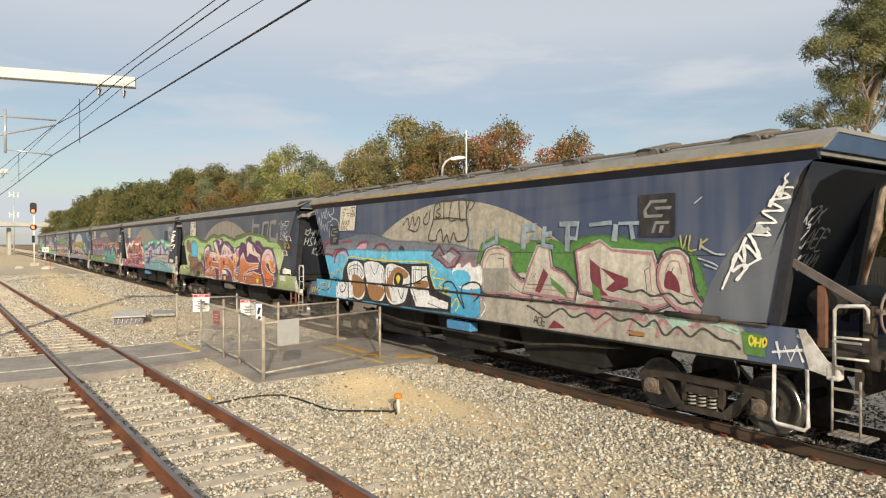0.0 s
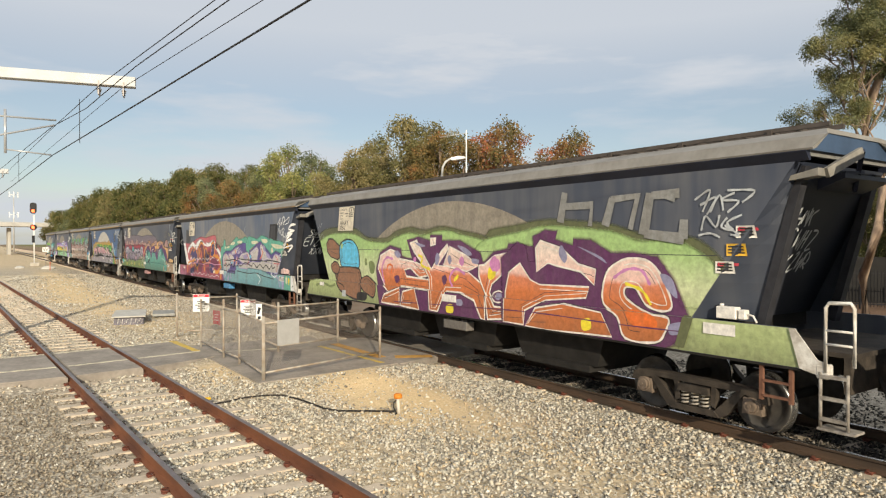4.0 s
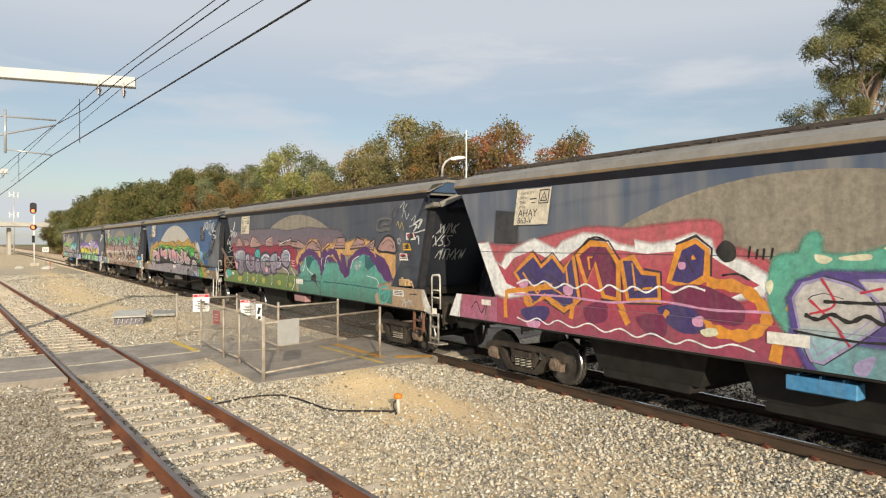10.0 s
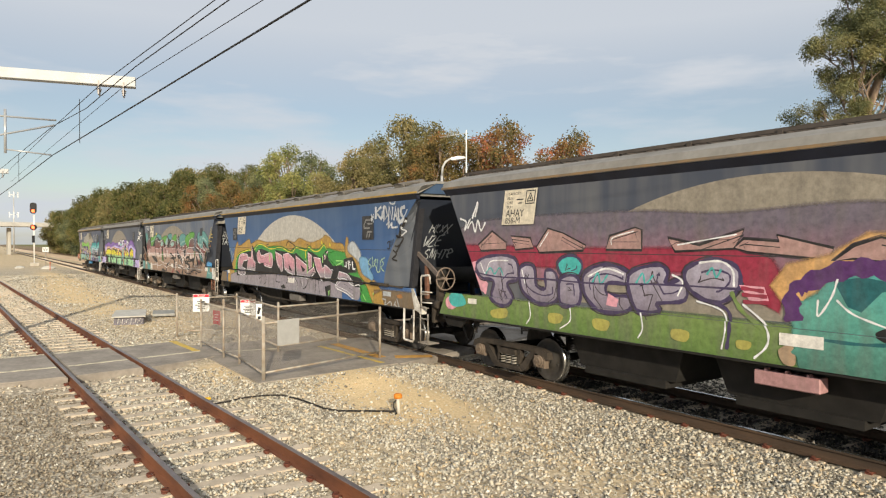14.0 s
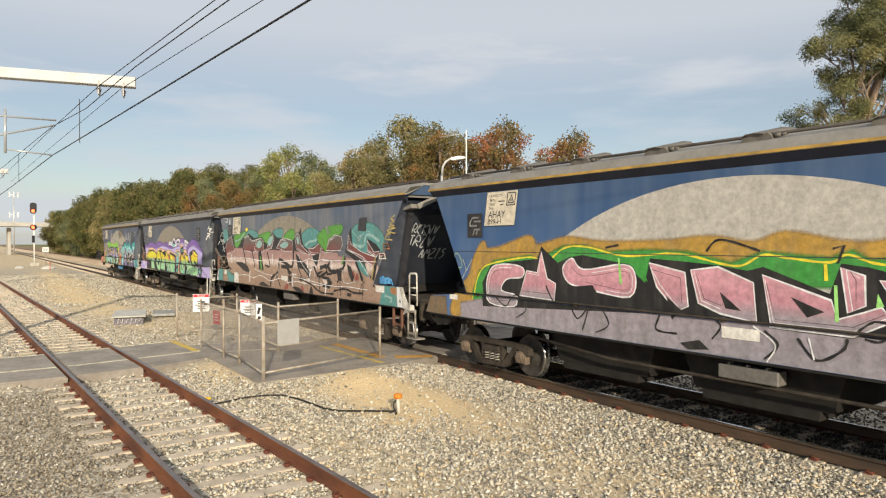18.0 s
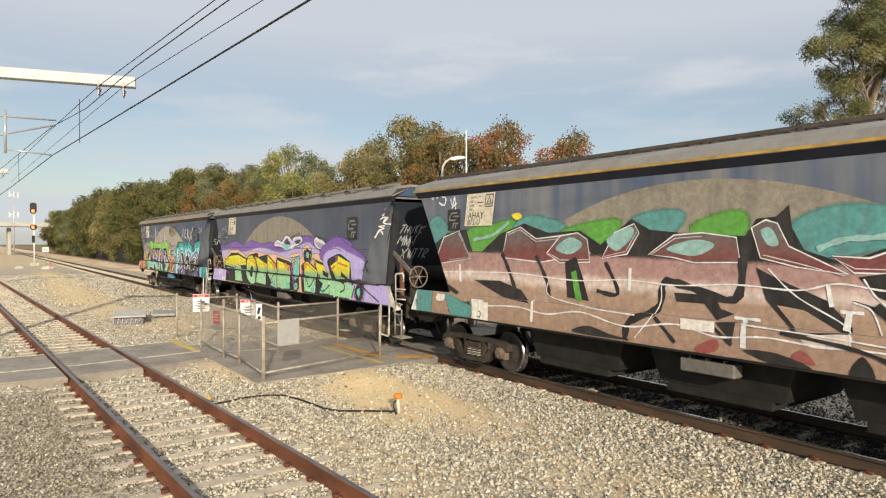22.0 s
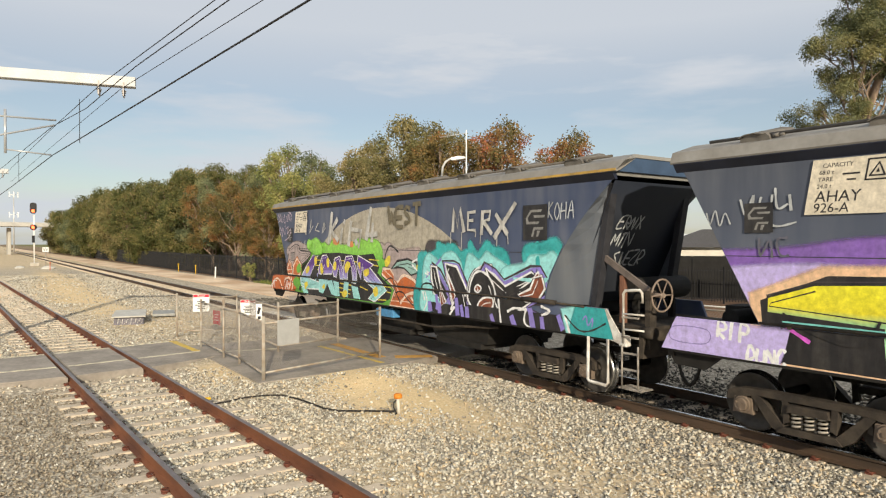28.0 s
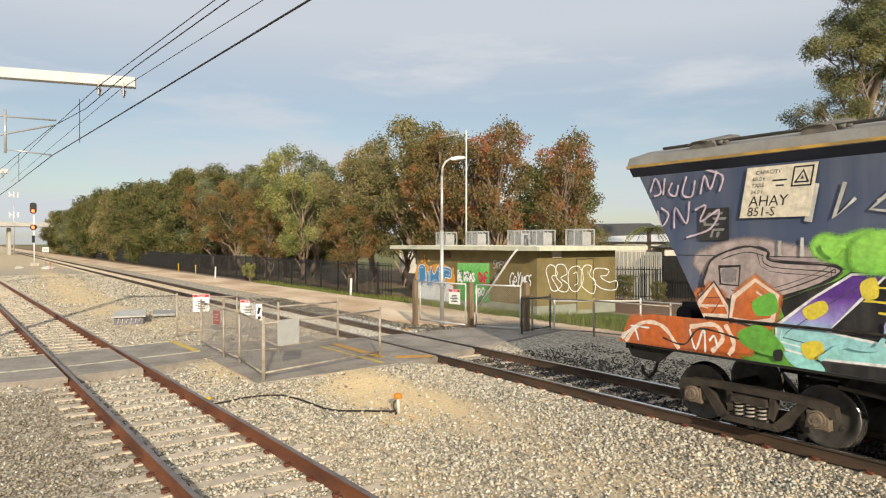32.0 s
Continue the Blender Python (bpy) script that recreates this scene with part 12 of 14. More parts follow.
    a.sticker(0.73, 1.44, 0.30, 0.11, N_WHITE)
    a.fill([(3.26, 3.25), (3.47, 3.29), (3.57, 3.20), (3.40, 3.15)], S_YELLOW)
    a.fill([(10.62, 3.09), (10.67, 3.13), (10.70, 3.05)], S_YELLOW)
    a.fill([(12.24, 2.67), (12.47, 3.10), (12.99, 3.18), (13.56, 3.14), (14.08, 2.85), (14.02, 2.53), (13.37, 2.54), (12.79, 2.44)], teal, name="painted_background")
    a.line([(12.31, 2.68), (12.99, 2.61), (13.23, 2.93), (13.91, 2.75)], 0.08, mist)
    a.fill([(10.06, 2.86), (10.69, 3.10), (11.69, 3.16), (11.45, 2.96), (10.82, 2.89), (10.71, 2.51), (10.49, 2.59)], green, name="painted_background")
    a.fill([(11.92, 2.44), (12.15, 2.95), (12.28, 3.14), (12.39, 2.67), (12.79, 2.46), (13.37, 2.40), (13.23, 2.83), (13.74, 2.67), (13.96, 2.51), (13.84, 2.34), (13.74, 2.02), (13.61, 1.70), (13.23, 1.85), (12.58, 2.19)], blk, False)
    a.face([(10.66, 2.47), (10.82, 2.78), (11.27, 2.94), (11.69, 2.88), (11.75, 2.64), (11.63, 2.48)], ox, S_WHITE, 0.02)
    a.face([(12.04, 2.51), (12.13, 2.93), (12.31, 2.67), (12.89, 2.46), (13.74, 2.32), (13.56, 2.09), (12.58, 2.37)], ox, S_WHITE, 0.02)
    a.face([(13.26, 2.47), (13.23, 2.77), (13.60, 2.46), (13.91, 2.48), (13.74, 2.32)], ox, S_WHITE, 0.02)
    a.fill([(12.63, 2.17), (13.04, 2.11), (13.34, 1.81), (12.94, 1.89)], teal)
    a.fill([(11.67, 2.08), (11.83, 2.36), (11.98, 2.09)], green, False)
    a.line([(10.21, 1.93), (10.69, 2.00), (11.08, 1.85), (11.75, 1.95), (11.92, 2.29)], 0.12, blk)
    a.line([(9.77, 1.96), (10.14, 1.67), (10.69, 1.83)], 0.09, blk)
    a.line([(12.58, 2.19), (12.99, 1.66)], 0.10, blk)
    a.fill([(13.09, 2.17), (13.65, 2.09), (13.54, 1.78), (13.28, 1.88)], tan, False)
    a.line([(12.15, 2.49), (12.99, 2.32), (13.37, 2.04)], 0.02, S_WHITE)
    a.line([(12.79, 2.24), (12.99, 2.06), (13.38, 1.79)], 0.02, S_WHITE)
    a.fill([(12.32, 1.78), (12.42, 1.92), (12.53, 1.79), (12.42, 1.69)], flat("w6_red_mark",(0.26,0.07,0.06)))
    a.fill([(12.53, 1.68), (12.65, 1.87), (12.75, 1.70)], flat("w6_red_mark",(0.26,0.07,0.06)))
    a.line([(10.42, 2.16), (11.69, 2.19), (12.79, 2.20), (13.74, 2.20)], 0.02, S_WHITE)
    a.fill([(10.21, 1.70), (10.82, 1.68), (11.16, 1.54), (10.98, 1.34), (10.47, 1.37), (10.61, 1.53)], blk, False)
    a.fill([(11.36, 1.95), (11.72, 1.95), (11.65, 1.62), (11.50, 1.53)], blk, False)
    a.fill([(12.04, 2.10), (12.28, 2.03), (12.48, 1.73), (12.36, 1.60), (12.15, 1.81)], blk, False)
    a.fill([(10.47, 1.60), (10.77, 1.60), (10.85, 1.49), (10.64, 1.44)], ox, False)
    a.line([(8.65, 1.53), (9.61, 1.41), (10.34, 1.20), (11.26, 1.20)], 0.05, blk)
    a.line([(11.26, 1.29), (11.97, 1.39), (12.52, 1.32), (13.03, 1.33)], 0.05, blk)
    a.line([(8.13, 1.58), (9.30, 1.53), (10.34, 1.46), (11.26, 1.43), (12.20, 1.46), (13.03, 1.44), (13.78, 1.43)], 0.02, S_WHITE)
    a.line([(11.72, 1.95), (11.81, 1.65), (12.09, 1.55), (12.52, 1.61)], 0.018, S_WHITE)
    a.line([(13.65, 2.09), (13.61, 1.70), (13.78, 1.44)], 0.05, blk)
    a.line([(12.37, 3.05), (12.79, 2.83), (13.18, 3.03), (13.65, 2.89)], 0.02, mist)
    a.line([(11.08, 2.20), (11.05, 1.93)], 0.05, S_WHITE, False)
    a.line([(10.72, 1.45), (10.69, 1.19)], 0.05, S_WHITE, False)
    a.line([(11.67, 1.68), (11.72, 1.17)], 0.03, blk)
    a.line([(12.83, 1.28), (13.09, 1.66), (13.03, 1.15)], 0.03, blk)
    a.fill([(14.12, 1.53), (14.92, 1.66), (14.97, 1.14), (14.00, 1.13)], teal, False, name="painted_background")
    a.fill([(13.42, 1.55), (14.12, 1.51), (14.00, 1.13), (13.13, 1.16)], tan, False)
    a.line([(14.25, 1.35), (14.61, 1.29), (14.53, 1.18)], 0.06, mist)
    a.fill([(14.57, 1.57), (14.97, 1.55), (14.97, 1.41), (14.61, 1.42)], flat("w6_rust",(0.36,0.16,0.06),0.3))
    a.fill([(14.90, 1.66), (15.06, 1.65), (15.31, 1.12), (14.95, 1.12)], S_WHITE, False, name="painted_background")
    part("lettering", text_ob("A", 0.17, m_sign_black), None, a.w, loc=pose(15.02, -1.367, 1.25))
    a.sticker(13.78, 1.42, 0.46, 0.16, N_WHITE)
    a.fill([(12.14, 1.29), (12.39, 1.28), (12.37, 1.19), (12.12, 1.21)], blk, False)
    a.line([(12.74, 2.87), (12.89, 2.90), (12.79, 2.76), (12.70, 2.83)], 0.025, S_CHALK)
    a.fill([(12.78, 3.39), (13.23, 3.40), (13.18, 3.01), (12.70, 3.04)], flat("w3_block",(0.04,0.04,0.045)), False)
    a.line([(10.69, 3.23), (10.82, 2.97)], 0.12, flat("w6_pale_drip",(0.20,0.21,0.20)))
    a.plate("872-U", 1.72, 3.06)
    a.line([(0.40, 3.87), (0.51, 3.70), (0.59, 3.86), (0.69, 3.72), (0.75, 3.87)], 0.035, S_WHITE)
    a.line([(1.02, 3.87), (0.75, 3.81), (1.02, 3.70), (0.95, 3.55), (0.75, 3.62)], 0.045, S_WHITE)
    a.line([(1.21, 3.68), (1.29, 3.53), (1.36, 3.72), (1.40, 3.37)], 0.035, S_WHITE)
    a.line([(1.25, 3.47), (1.43, 3.58)], 0.035, S_WHITE)
    a.emblem(1.10, 2.98, 0.46)
    a.fill([(-0.17, 1.61), (0.01, 1.62), (-0.11, 1.10), (-0.44, 1.11)], S_WHITE, False, name="painted_background")
    a.fill([(-0.05, 1.61), (0.51, 1.60), (0.43, 1.11), (-0.09, 1.10)], teal, False, name="painted_background")
    a.fill([(1.07, 1.55), (1.65, 1.37), (2.18, 1.31), (1.92, 1.17), (1.29, 1.15)], teal, False, name="painted_background")
    a.sticker(0.70, 1.39, 0.30, 0.11, N_WHITE)
    a.fill([(2.04, 1.46), (2.58, 1.48), (2.57, 1.10), (2.03, 1.08)], N_WHITE, False)
    a.line([(2.25, 1.28), (2.32, 1.26), (2.31, 1.16), (2.23, 1.16)], 0.02, S_BLACK)
    a.on_wing()
    gold = flat("w6_gold_tag", (0.42, 0.33, 0.12))
    a.line([(14.70, 3.40), (14.51, 3.31), (14.67, 3.27), (14.47, 3.18), (14.64, 3.14)], 0.03, gold)
    a.line([(14.39, 3.12), (14.63, 3.08), (14.31, 3.02), (14.59, 2.95)], 0.03, gold)
    a.line([(14.27, 2.92), (14.51, 2.98), (14.21, 2.82), (14.47, 2.78)], 0.03, gold)
    a.sticker(14.10, 2.54, 0.24, 0.16, flat("w6_rust",(0.36,0.16,0.06),0.3), S_BLACK)
    a.sticker(13.91, 2.28, 0.26, 0.16, N_WHITE, S_BLACK)
    a.fill([(13.95, 2.42), (14.19, 2.43), (14.18, 2.39), (13.94, 2.38)], S_RED, False)
    a.line([(13.73, 2.33), (13.63, 2.12), (13.67, 2.26), (13.54, 1.90), (13.63, 2.05), (13.49, 1.72)], 0.03, gold)
    a.line([(14.74, 2.62), (14.63, 2.42), (14.69, 2.52)], 0.05, mist)


def art_seven(a):
    """Slate wagon: yellow and green letters edged in black and peach on lavender."""
    a.dome(S_DOME_OLD)
    purple, lav = flat("w7_purple", (0.19, 0.10, 0.36), 0.08), flat("w7_lavender", (0.44, 0.37, 0.66), 0.06)
    peach = flat("w7_peach", (0.76, 0.44, 0.27), 0.06)
    lemon = spray("w7_lemon", [(1.1, (0.33, 0.62, 0.32)), (1.5, (0.32, 0.58, 0.34)), (1.72, (0.26, 0.46, 0.22)), (1.86, (0.66, 0.58, 0.03)), (2.6, (0.80, 0.68, 0.03))], 0.03, grime=0.05)
    aqua, mag = flat("w7_aqua", (0.18, 0.50, 0.46), 0.06), flat("w7_magenta", (0.50, 0.09, 0.46))
    a.fill([(-0.30, 2.33), (0.17, 2.50), (1.48, 2.57), (2.64, 2.70), (3.67, 2.56), (4.60, 2.73), (5.70, 2.61), (6.68, 2.67), (7.12, 2.59), (8.03, 2.77), (8.83, 2.74), (9.55, 2.86), (10.33, 2.82), (10.59, 2.69), (11.07, 2.55), (11.35, 2.48), (11.72, 2.70), (12.12, 2.81), (12.91, 2.62), (12.91, 2.13), (11.19, 2.13), (-0.30, 1.64)], purple, name="painted_background")
    a.fill([(-0.30, 2.04), (1.48, 2.36), (3.67, 2.30), (5.57, 2.48), (7.33, 2.32), (8.49, 2.41), (9.32, 2.59), (9.92, 2.66), (10.33, 2.54), (10.95, 2.32), (11.30, 2.25), (11.73, 2.43), (12.21, 2.50), (12.91, 2.29), (12.93, 1.06), (11.22, 1.08), (-0.22, 1.05)], lav, name="painted_background")
    a.fill([(1.06, 1.98), (1.98, 2.34), (2.96, 2.36), (3.99, 2.14), (4.38, 2.32), (5.20, 2.33), (6.21, 2.23), (7.17, 2.24), (8.49, 2.06), (8.49, 2.25), (9.23, 2.32), (9.26, 2.10), (9.54, 2.25), (9.52, 2.51), (9.84, 2.59), (10.14, 2.45), (10.14, 2.28), (10.54, 2.32), (11.42, 2.10), (11.45, 2.24), (12.03, 2.35), (12.55, 2.24), (12.87, 2.03), (12.89, 1.08), (11.22, 1.11), (8.35, 1.11), (1.14, 1.09)], peach, False, name="painted_background")
    a.fill([(1.17, 1.93), (2.04, 2.29), (2.96, 2.31), (3.99, 2.10), (4.38, 2.26), (5.24, 2.34), (5.34, 2.18), (5.96, 2.25), (6.33, 2.28), (7.12, 1.99), (7.21, 2.21), (8.31, 2.09), (8.51, 2.03), (8.52, 2.21), (9.21, 2.29), (9.28, 1.19), (8.87, 1.12), (7.78, 1.09), (1.24, 1.13)], S_BLACK, False)
    a.face([(1.27, 1.98), (1.88, 2.18), (2.96, 2.23), (3.93, 2.07), (3.90, 1.82), (3.31, 1.81), (3.64, 1.19), (2.71, 1.17), (2.67, 1.68), (1.27, 1.77)], lemon, S_BLACK, 0.035)
    a.face([(3.99, 1.89), (4.30, 2.21), (4.82, 2.17), (5.12, 1.79), (5.06, 1.19), (4.48, 1.17), (4.09, 1.47)], lemon, S_BLACK, 0.045, True)
    a.fill([(4.42, 1.67), (4.63, 1.83), (4.81, 1.64), (4.75, 1.42), (4.54, 1.44)], S_BLACK)
    a.face([(4.95, 2.21), (5.44, 2.13), (6.23, 1.94), (6.21, 1.17), (5.17, 1.21), (5.34, 1.65)], lemon, S_BLACK, 0.035)
    a.face([(6.30, 2.25), (7.06, 1.98), (7.34, 1.61), (7.34, 1.10), (6.97, 1.16), (6.27, 1.69)], lemon, S_BLACK, 0.035)
    a.face([(7.25, 2.11), (8.33, 1.97), (8.53, 1.50), (8.49, 1.15), (7.78, 1.12), (7.30, 1.17)], lemon, S_BLACK, 0.035)
    a.face([(8.52, 2.20), (9.21, 2.28), (9.18, 1.57), (8.97, 1.40), (8.66, 1.71)], aqua, S_BLACK, 0.04)
    a.face([(8.84, 1.32), (8.99, 1.42), (9.15, 1.37), (9.14, 1.18), (8.89, 1.14)], aqua, S_BLACK, 0.05, True)
    a.fill([(9.38, 1.97), (9.85, 2.19), (10.59, 1.87), (10.64, 1.64), (10.71, 1.76), (10.25, 2.23), (11.41, 2.03), (11.52, 2.23), (12.03, 2.33), (12.55, 2.20), (12.87, 2.03), (12.89, 1.08), (9.51, 1.12)], S_BLACK, False)
    a.face([(9.66, 2.32), (9.84, 2.47), (10.06, 2.37), (10.00, 2.19), (9.77, 2.17)], aqua, S_BLACK, 0.12, True)
    a.face([(9.57, 2.03), (9.85, 2.14), (10.60, 1.85), (10.57, 1.15), (9.72, 1.14)], lemon, S_BLACK, 0.04)
    a.face([(10.27, 2.23), (10.59, 2.11), (11.69, 1.94), (11.73, 1.62), (11.53, 1.16), (10.87, 1.15), (11.10, 1.46), (10.75, 1.58), (10.51, 1.97)], lemon, S_BLACK, 0.04)
    a.fill([(11.00, 1.88), (11.43, 1.78), (11.42, 1.64), (11.04, 1.72)], S_BLACK, False)
    a.face([(11.60, 2.10), (11.99, 2.25), (12.55, 2.01), (12.55, 1.81), (12.03, 1.87), (12.03, 1.77), (12.55, 1.67), (12.89, 1.57), (12.89, 1.10), (11.68, 1.18), (11.78, 1.69)], lemon, S_BLACK, 0.04)
    a.line([(8.49, 1.95), (8.58, 1.75), (8.71, 1.65)], 0.05, mag)
    a.line([(8.77, 1.57), (8.81, 1.26)], 0.05, mag)
    a.line([(9.48, 1.82), (9.52, 1.66), (9.60, 1.54)], 0.05, mag)
    a.line([(7.08, 1.38), (7.17, 1.20)], 0.05, mag)
    a.line([(7.12, 1.98), (7.21, 1.73)], 0.05, mag)
    a.line([(2.99, 1.85), (3.34, 1.77)], 0.05, mag)
    a.line([(10.16, 2.17), (10.11, 2.01)], 0.05, mag)
    a.line([(12.03, 2.30), (12.00, 2.17), (12.07, 2.08)], 0.06, mag)
    a.line([(11.54, 2.20), (11.56, 2.07)], 0.05, mag)
    a.line([(10.39, 2.09), (10.43, 1.94)], 0.05, mag)
    a.line([(1.55, 1.61), (1.85, 1.44)], 0.05, mag)
    a.line([(6.62, 2.05), (7.07, 1.76)], 0.05, S_ORANGE, False)
    a.line([(6.73, 2.09), (7.14, 1.83)], 0.05, S_ORANGE, False)
    a.line([(7.89, 1.99), (8.35, 1.76)], 0.05, S_ORANGE, False)
    a.line([(8.03, 2.02), (8.38, 1.83)], 0.05, S_ORANGE, False)
    a.line([(8.71, 2.00), (8.93, 2.25)], 0.05, S_ORANGE, False)
    a.line([(8.66, 1.88), (8.90, 2.11)], 0.05, S_ORANGE, False)
    a.line([(9.59, 1.89), (9.77, 2.09)], 0.05, S_ORANGE, False)
    a.line([(9.63, 1.81), (9.86, 2.07)], 0.05, S_ORANGE, False)
    a.line([(11.41, 1.95), (11.65, 1.78)], 0.06, S_ORANGE, False)
    a.line([(11.46, 1.97), (11.69, 1.81)], 0.06, S_ORANGE, False)
    a.line([(12.17, 2.09), (12.55, 2.18)], 0.06, S_ORANGE, False)
    a.line([(12.17, 2.03), (12.55, 2.12)], 0.06, S_ORANGE, False)
    a.line([(11.73, 1.87), (11.95, 2.04)], 0.05, S_ORANGE, False)
    a.line([(4.96, 1.94), (5.20, 2.14)], 0.05, S_ORANGE, False)
    a.line([(5.90, 1.98), (6.15, 1.78)], 0.05, S_ORANGE, False)
    a.line([(9.18, 2.19), (9.14, 1.60)], 0.025, S_WHITE)
    a.line([(10.58, 1.84), (10.52, 1.16)], 0.03, S_WHITE)
    a.line([(6.23, 1.94), (6.16, 1.22)], 0.03, S_WHITE)
    a.line([(5.03, 1.63), (5.01, 1.20)], 0.02, S_WHITE)
    a.line([(8.35, 1.95), (8.53, 1.51)], 0.025, S_WHITE)
    a.fill([(8.17, 1.30), (8.35, 1.39), (8.49, 1.23), (8.31, 1.14)], aqua)
    a.fill([(10.23, 1.24), (10.36, 1.34), (10.52, 1.27), (10.43, 1.13)], aqua)
    a.fill([(10.90, 1.26), (11.10, 1.35), (11.16, 1.19)], aqua)
    a.fill([(6.73, 1.21), (6.95, 1.29), (7.04, 1.16)], aqua)
    a.face([(7.06, 2.64), (7.33, 2.77), (7.74, 2.70), (8.12, 2.92), (8.53, 2.79), (8.59, 2.67), (8.83, 2.85), (9.36, 2.87), (9.41, 2.75), (8.83, 2.62), (8.12, 2.50), (7.74, 2.59)], lav, S_WHITE, 0.07, True)
    a.fill([(7.93, 2.72), (8.14, 2.83), (8.49, 2.68), (8.22, 2.61)], flat("w7_dark_puff",(0.05,0.05,0.06)))
    a.fill([(7.79, 2.61), (8.31, 2.65), (8.53, 2.60), (8.12, 2.48)], aqua)
    a.fill([(8.87, 2.76), (9.32, 2.81), (9.26, 2.70), (9.00, 2.67)], flat("w7_dark_puff",(0.05,0.05,0.06)))
    a.face([(10.44, 2.76), (10.58, 2.84), (10.83, 2.77), (11.01, 2.75), (11.33, 2.58), (11.36, 2.48), (11.01, 2.52), (10.59, 2.60)], lav, S_WHITE, 0.07, True)
    a.fill([(10.52, 2.70), (10.77, 2.71), (11.13, 2.60), (11.24, 2.51), (10.77, 2.56)], flat("w7_grey_puff",(0.34,0.33,0.34)))
    a.line([(1.48, 1.78), (1.95, 1.54), (2.43, 1.47), (2.64, 1.78)], 0.03, S_BLACK)
    a.line([(6.26, 1.39), (6.61, 1.26), (6.95, 1.52), (7.28, 1.62), (7.78, 1.59), (8.03, 1.68)], 0.03, S_BLACK)
    a.line([(8.44, 1.36), (8.70, 1.25), (9.04, 1.49), (9.20, 1.54)], 0.03, S_BLACK)
    a.line([(9.24, 1.67), (9.81, 1.62), (10.09, 1.31), (10.49, 1.57), (10.78, 1.71), (10.93, 1.32), (11.16, 1.24), (11.65, 1.47)], 0.04, S_BLACK)
    a.line([(11.78, 1.66), (12.03, 1.71), (12.19, 1.48), (12.42, 1.22), (12.57, 1.19)], 0.04, S_BLACK)
    a.tag('TOIN', (11.49, 1.13), 0.36, 0.045, S_WHITE, 1.0, 0.1)
    a.tag('iLS', (7.53, 1.12), 0.26, 0.025, S_CHALK, 0.8, 0.1)
    a.line([(1.48, 1.67), (4.89, 1.64), (7.38, 1.60), (9.20, 1.60), (10.62, 1.61), (11.75, 1.59), (12.57, 1.58)], 0.02, aqua)
    a.fill([(10.93, 2.44), (11.41, 2.67), (12.06, 2.83), (12.66, 2.61), (13.40, 2.38), (13.78, 2.18), (13.57, 2.01), (11.17, 2.20)], purple, name="painted_background")
    a.fill([(11.17, 2.28), (11.96, 2.53), (12.67, 2.39), (13.73, 2.12), (13.69, 1.61), (12.90, 1.48), (11.41, 1.89)], lav, name="painted_background")
    a.fill([(12.85, 1.62), (15.00, 1.66), (15.24, 1.12), (12.90, 1.12)], lav, False, name="painted_background")
    a.fill([(11.35, 2.13), (11.46, 2.24), (12.06, 2.38), (12.27, 2.38), (12.87, 2.17), (12.95, 1.62), (12.51, 1.55), (11.68, 1.60)], S_BLACK, False)
    a.face([(11.58, 2.02), (12.06, 2.21), (12.08, 2.34), (12.86, 2.15), (12.82, 1.65), (12.32, 1.85), (12.27, 1.75), (12.67, 1.66), (11.96, 1.63)], lemon, S_BLACK, 0.03)
    a.line([(12.06, 2.12), (12.71, 2.03)], 0.05, S_ORANGE, False)
    a.line([(11.63, 1.89), (11.90, 2.03)], 0.05, S_ORANGE, False)
    a.line([(11.96, 2.32), (11.98, 2.11)], 0.05, mag)
    a.fill([(11.68, 1.60), (13.08, 1.53), (13.17, 1.43), (12.99, 1.13), (11.57, 1.16)], lemon, False)
    a.line([(13.04, 1.52), (13.22, 1.64), (13.57, 1.64), (13.69, 1.48)], 0.07, S_BLACK)
    a.face([(13.28, 1.34), (13.39, 1.49), (13.61, 1.47), (13.62, 1.27), (13.44, 1.15)], aqua, S_BLACK, 0.11, True)
    a.line([(13.17, 1.22), (13.26, 1.16)], 0.05, mag)
    a.line([(13.40, 1.62), (13.93, 1.40), (14.25, 1.28), (14.58, 1.16)], 0.04, S_BLACK)
    a.line([(12.06, 1.63), (12.51, 1.55), (12.59, 1.38), (12.32, 1.28)], 0.05, S_BLACK)
    a.line([(13.22, 1.51), (13.04, 1.17)], 0.05, S_BLACK, False)
    a.emblem(12.66, 2.79, 0.64)
    a.line([(11.52, 2.49), (11.96, 2.55), (12.37, 2.46)], 0.02, S_BLACK)
    a.plate("926-A", 1.755, 3.055)
    a.line([(0.37, 3.13), (0.43, 2.97), (0.51, 3.16), (0.58, 2.94), (0.66, 3.12), (0.74, 2.96)], 0.02, S_CHALK)
    a.line([(0.89, 3.30), (0.97, 3.08), (1.08, 3.35), (1.01, 2.84)], 0.03, S_CHALK)
    a.line([(1.19, 3.32), (1.14, 3.11), (1.30, 3.13), (1.34, 3.34)], 0.03, S_CHALK)
    a.line([(1.38, 3.43), (1.41, 3.16), (1.55, 3.21)], 0.03, S_CHALK)
    a.line([(1.57, 3.33), (1.59, 3.12)], 0.035, S_CHALK, False)
    a.line([(1.19, 3.00), (1.41, 2.92), (1.66, 2.97)], 0.025, S_CHALK)
    a.line([(1.16, 2.77), (1.18, 2.53), (1.31, 2.74), (1.34, 2.50)], 0.03, flat("w7_faint",(0.10,0.10,0.13)))
    a.line([(1.55, 2.77), (1.41, 2.74), (1.45, 2.54), (1.57, 2.54)], 0.03, flat("w7_faint",(0.10,0.10,0.13)))
    a.fill([(-0.15, 1.52), (1.59, 1.51), (1.45, 1.12), (-0.41, 1.12)], lav, False, name="painted_background")
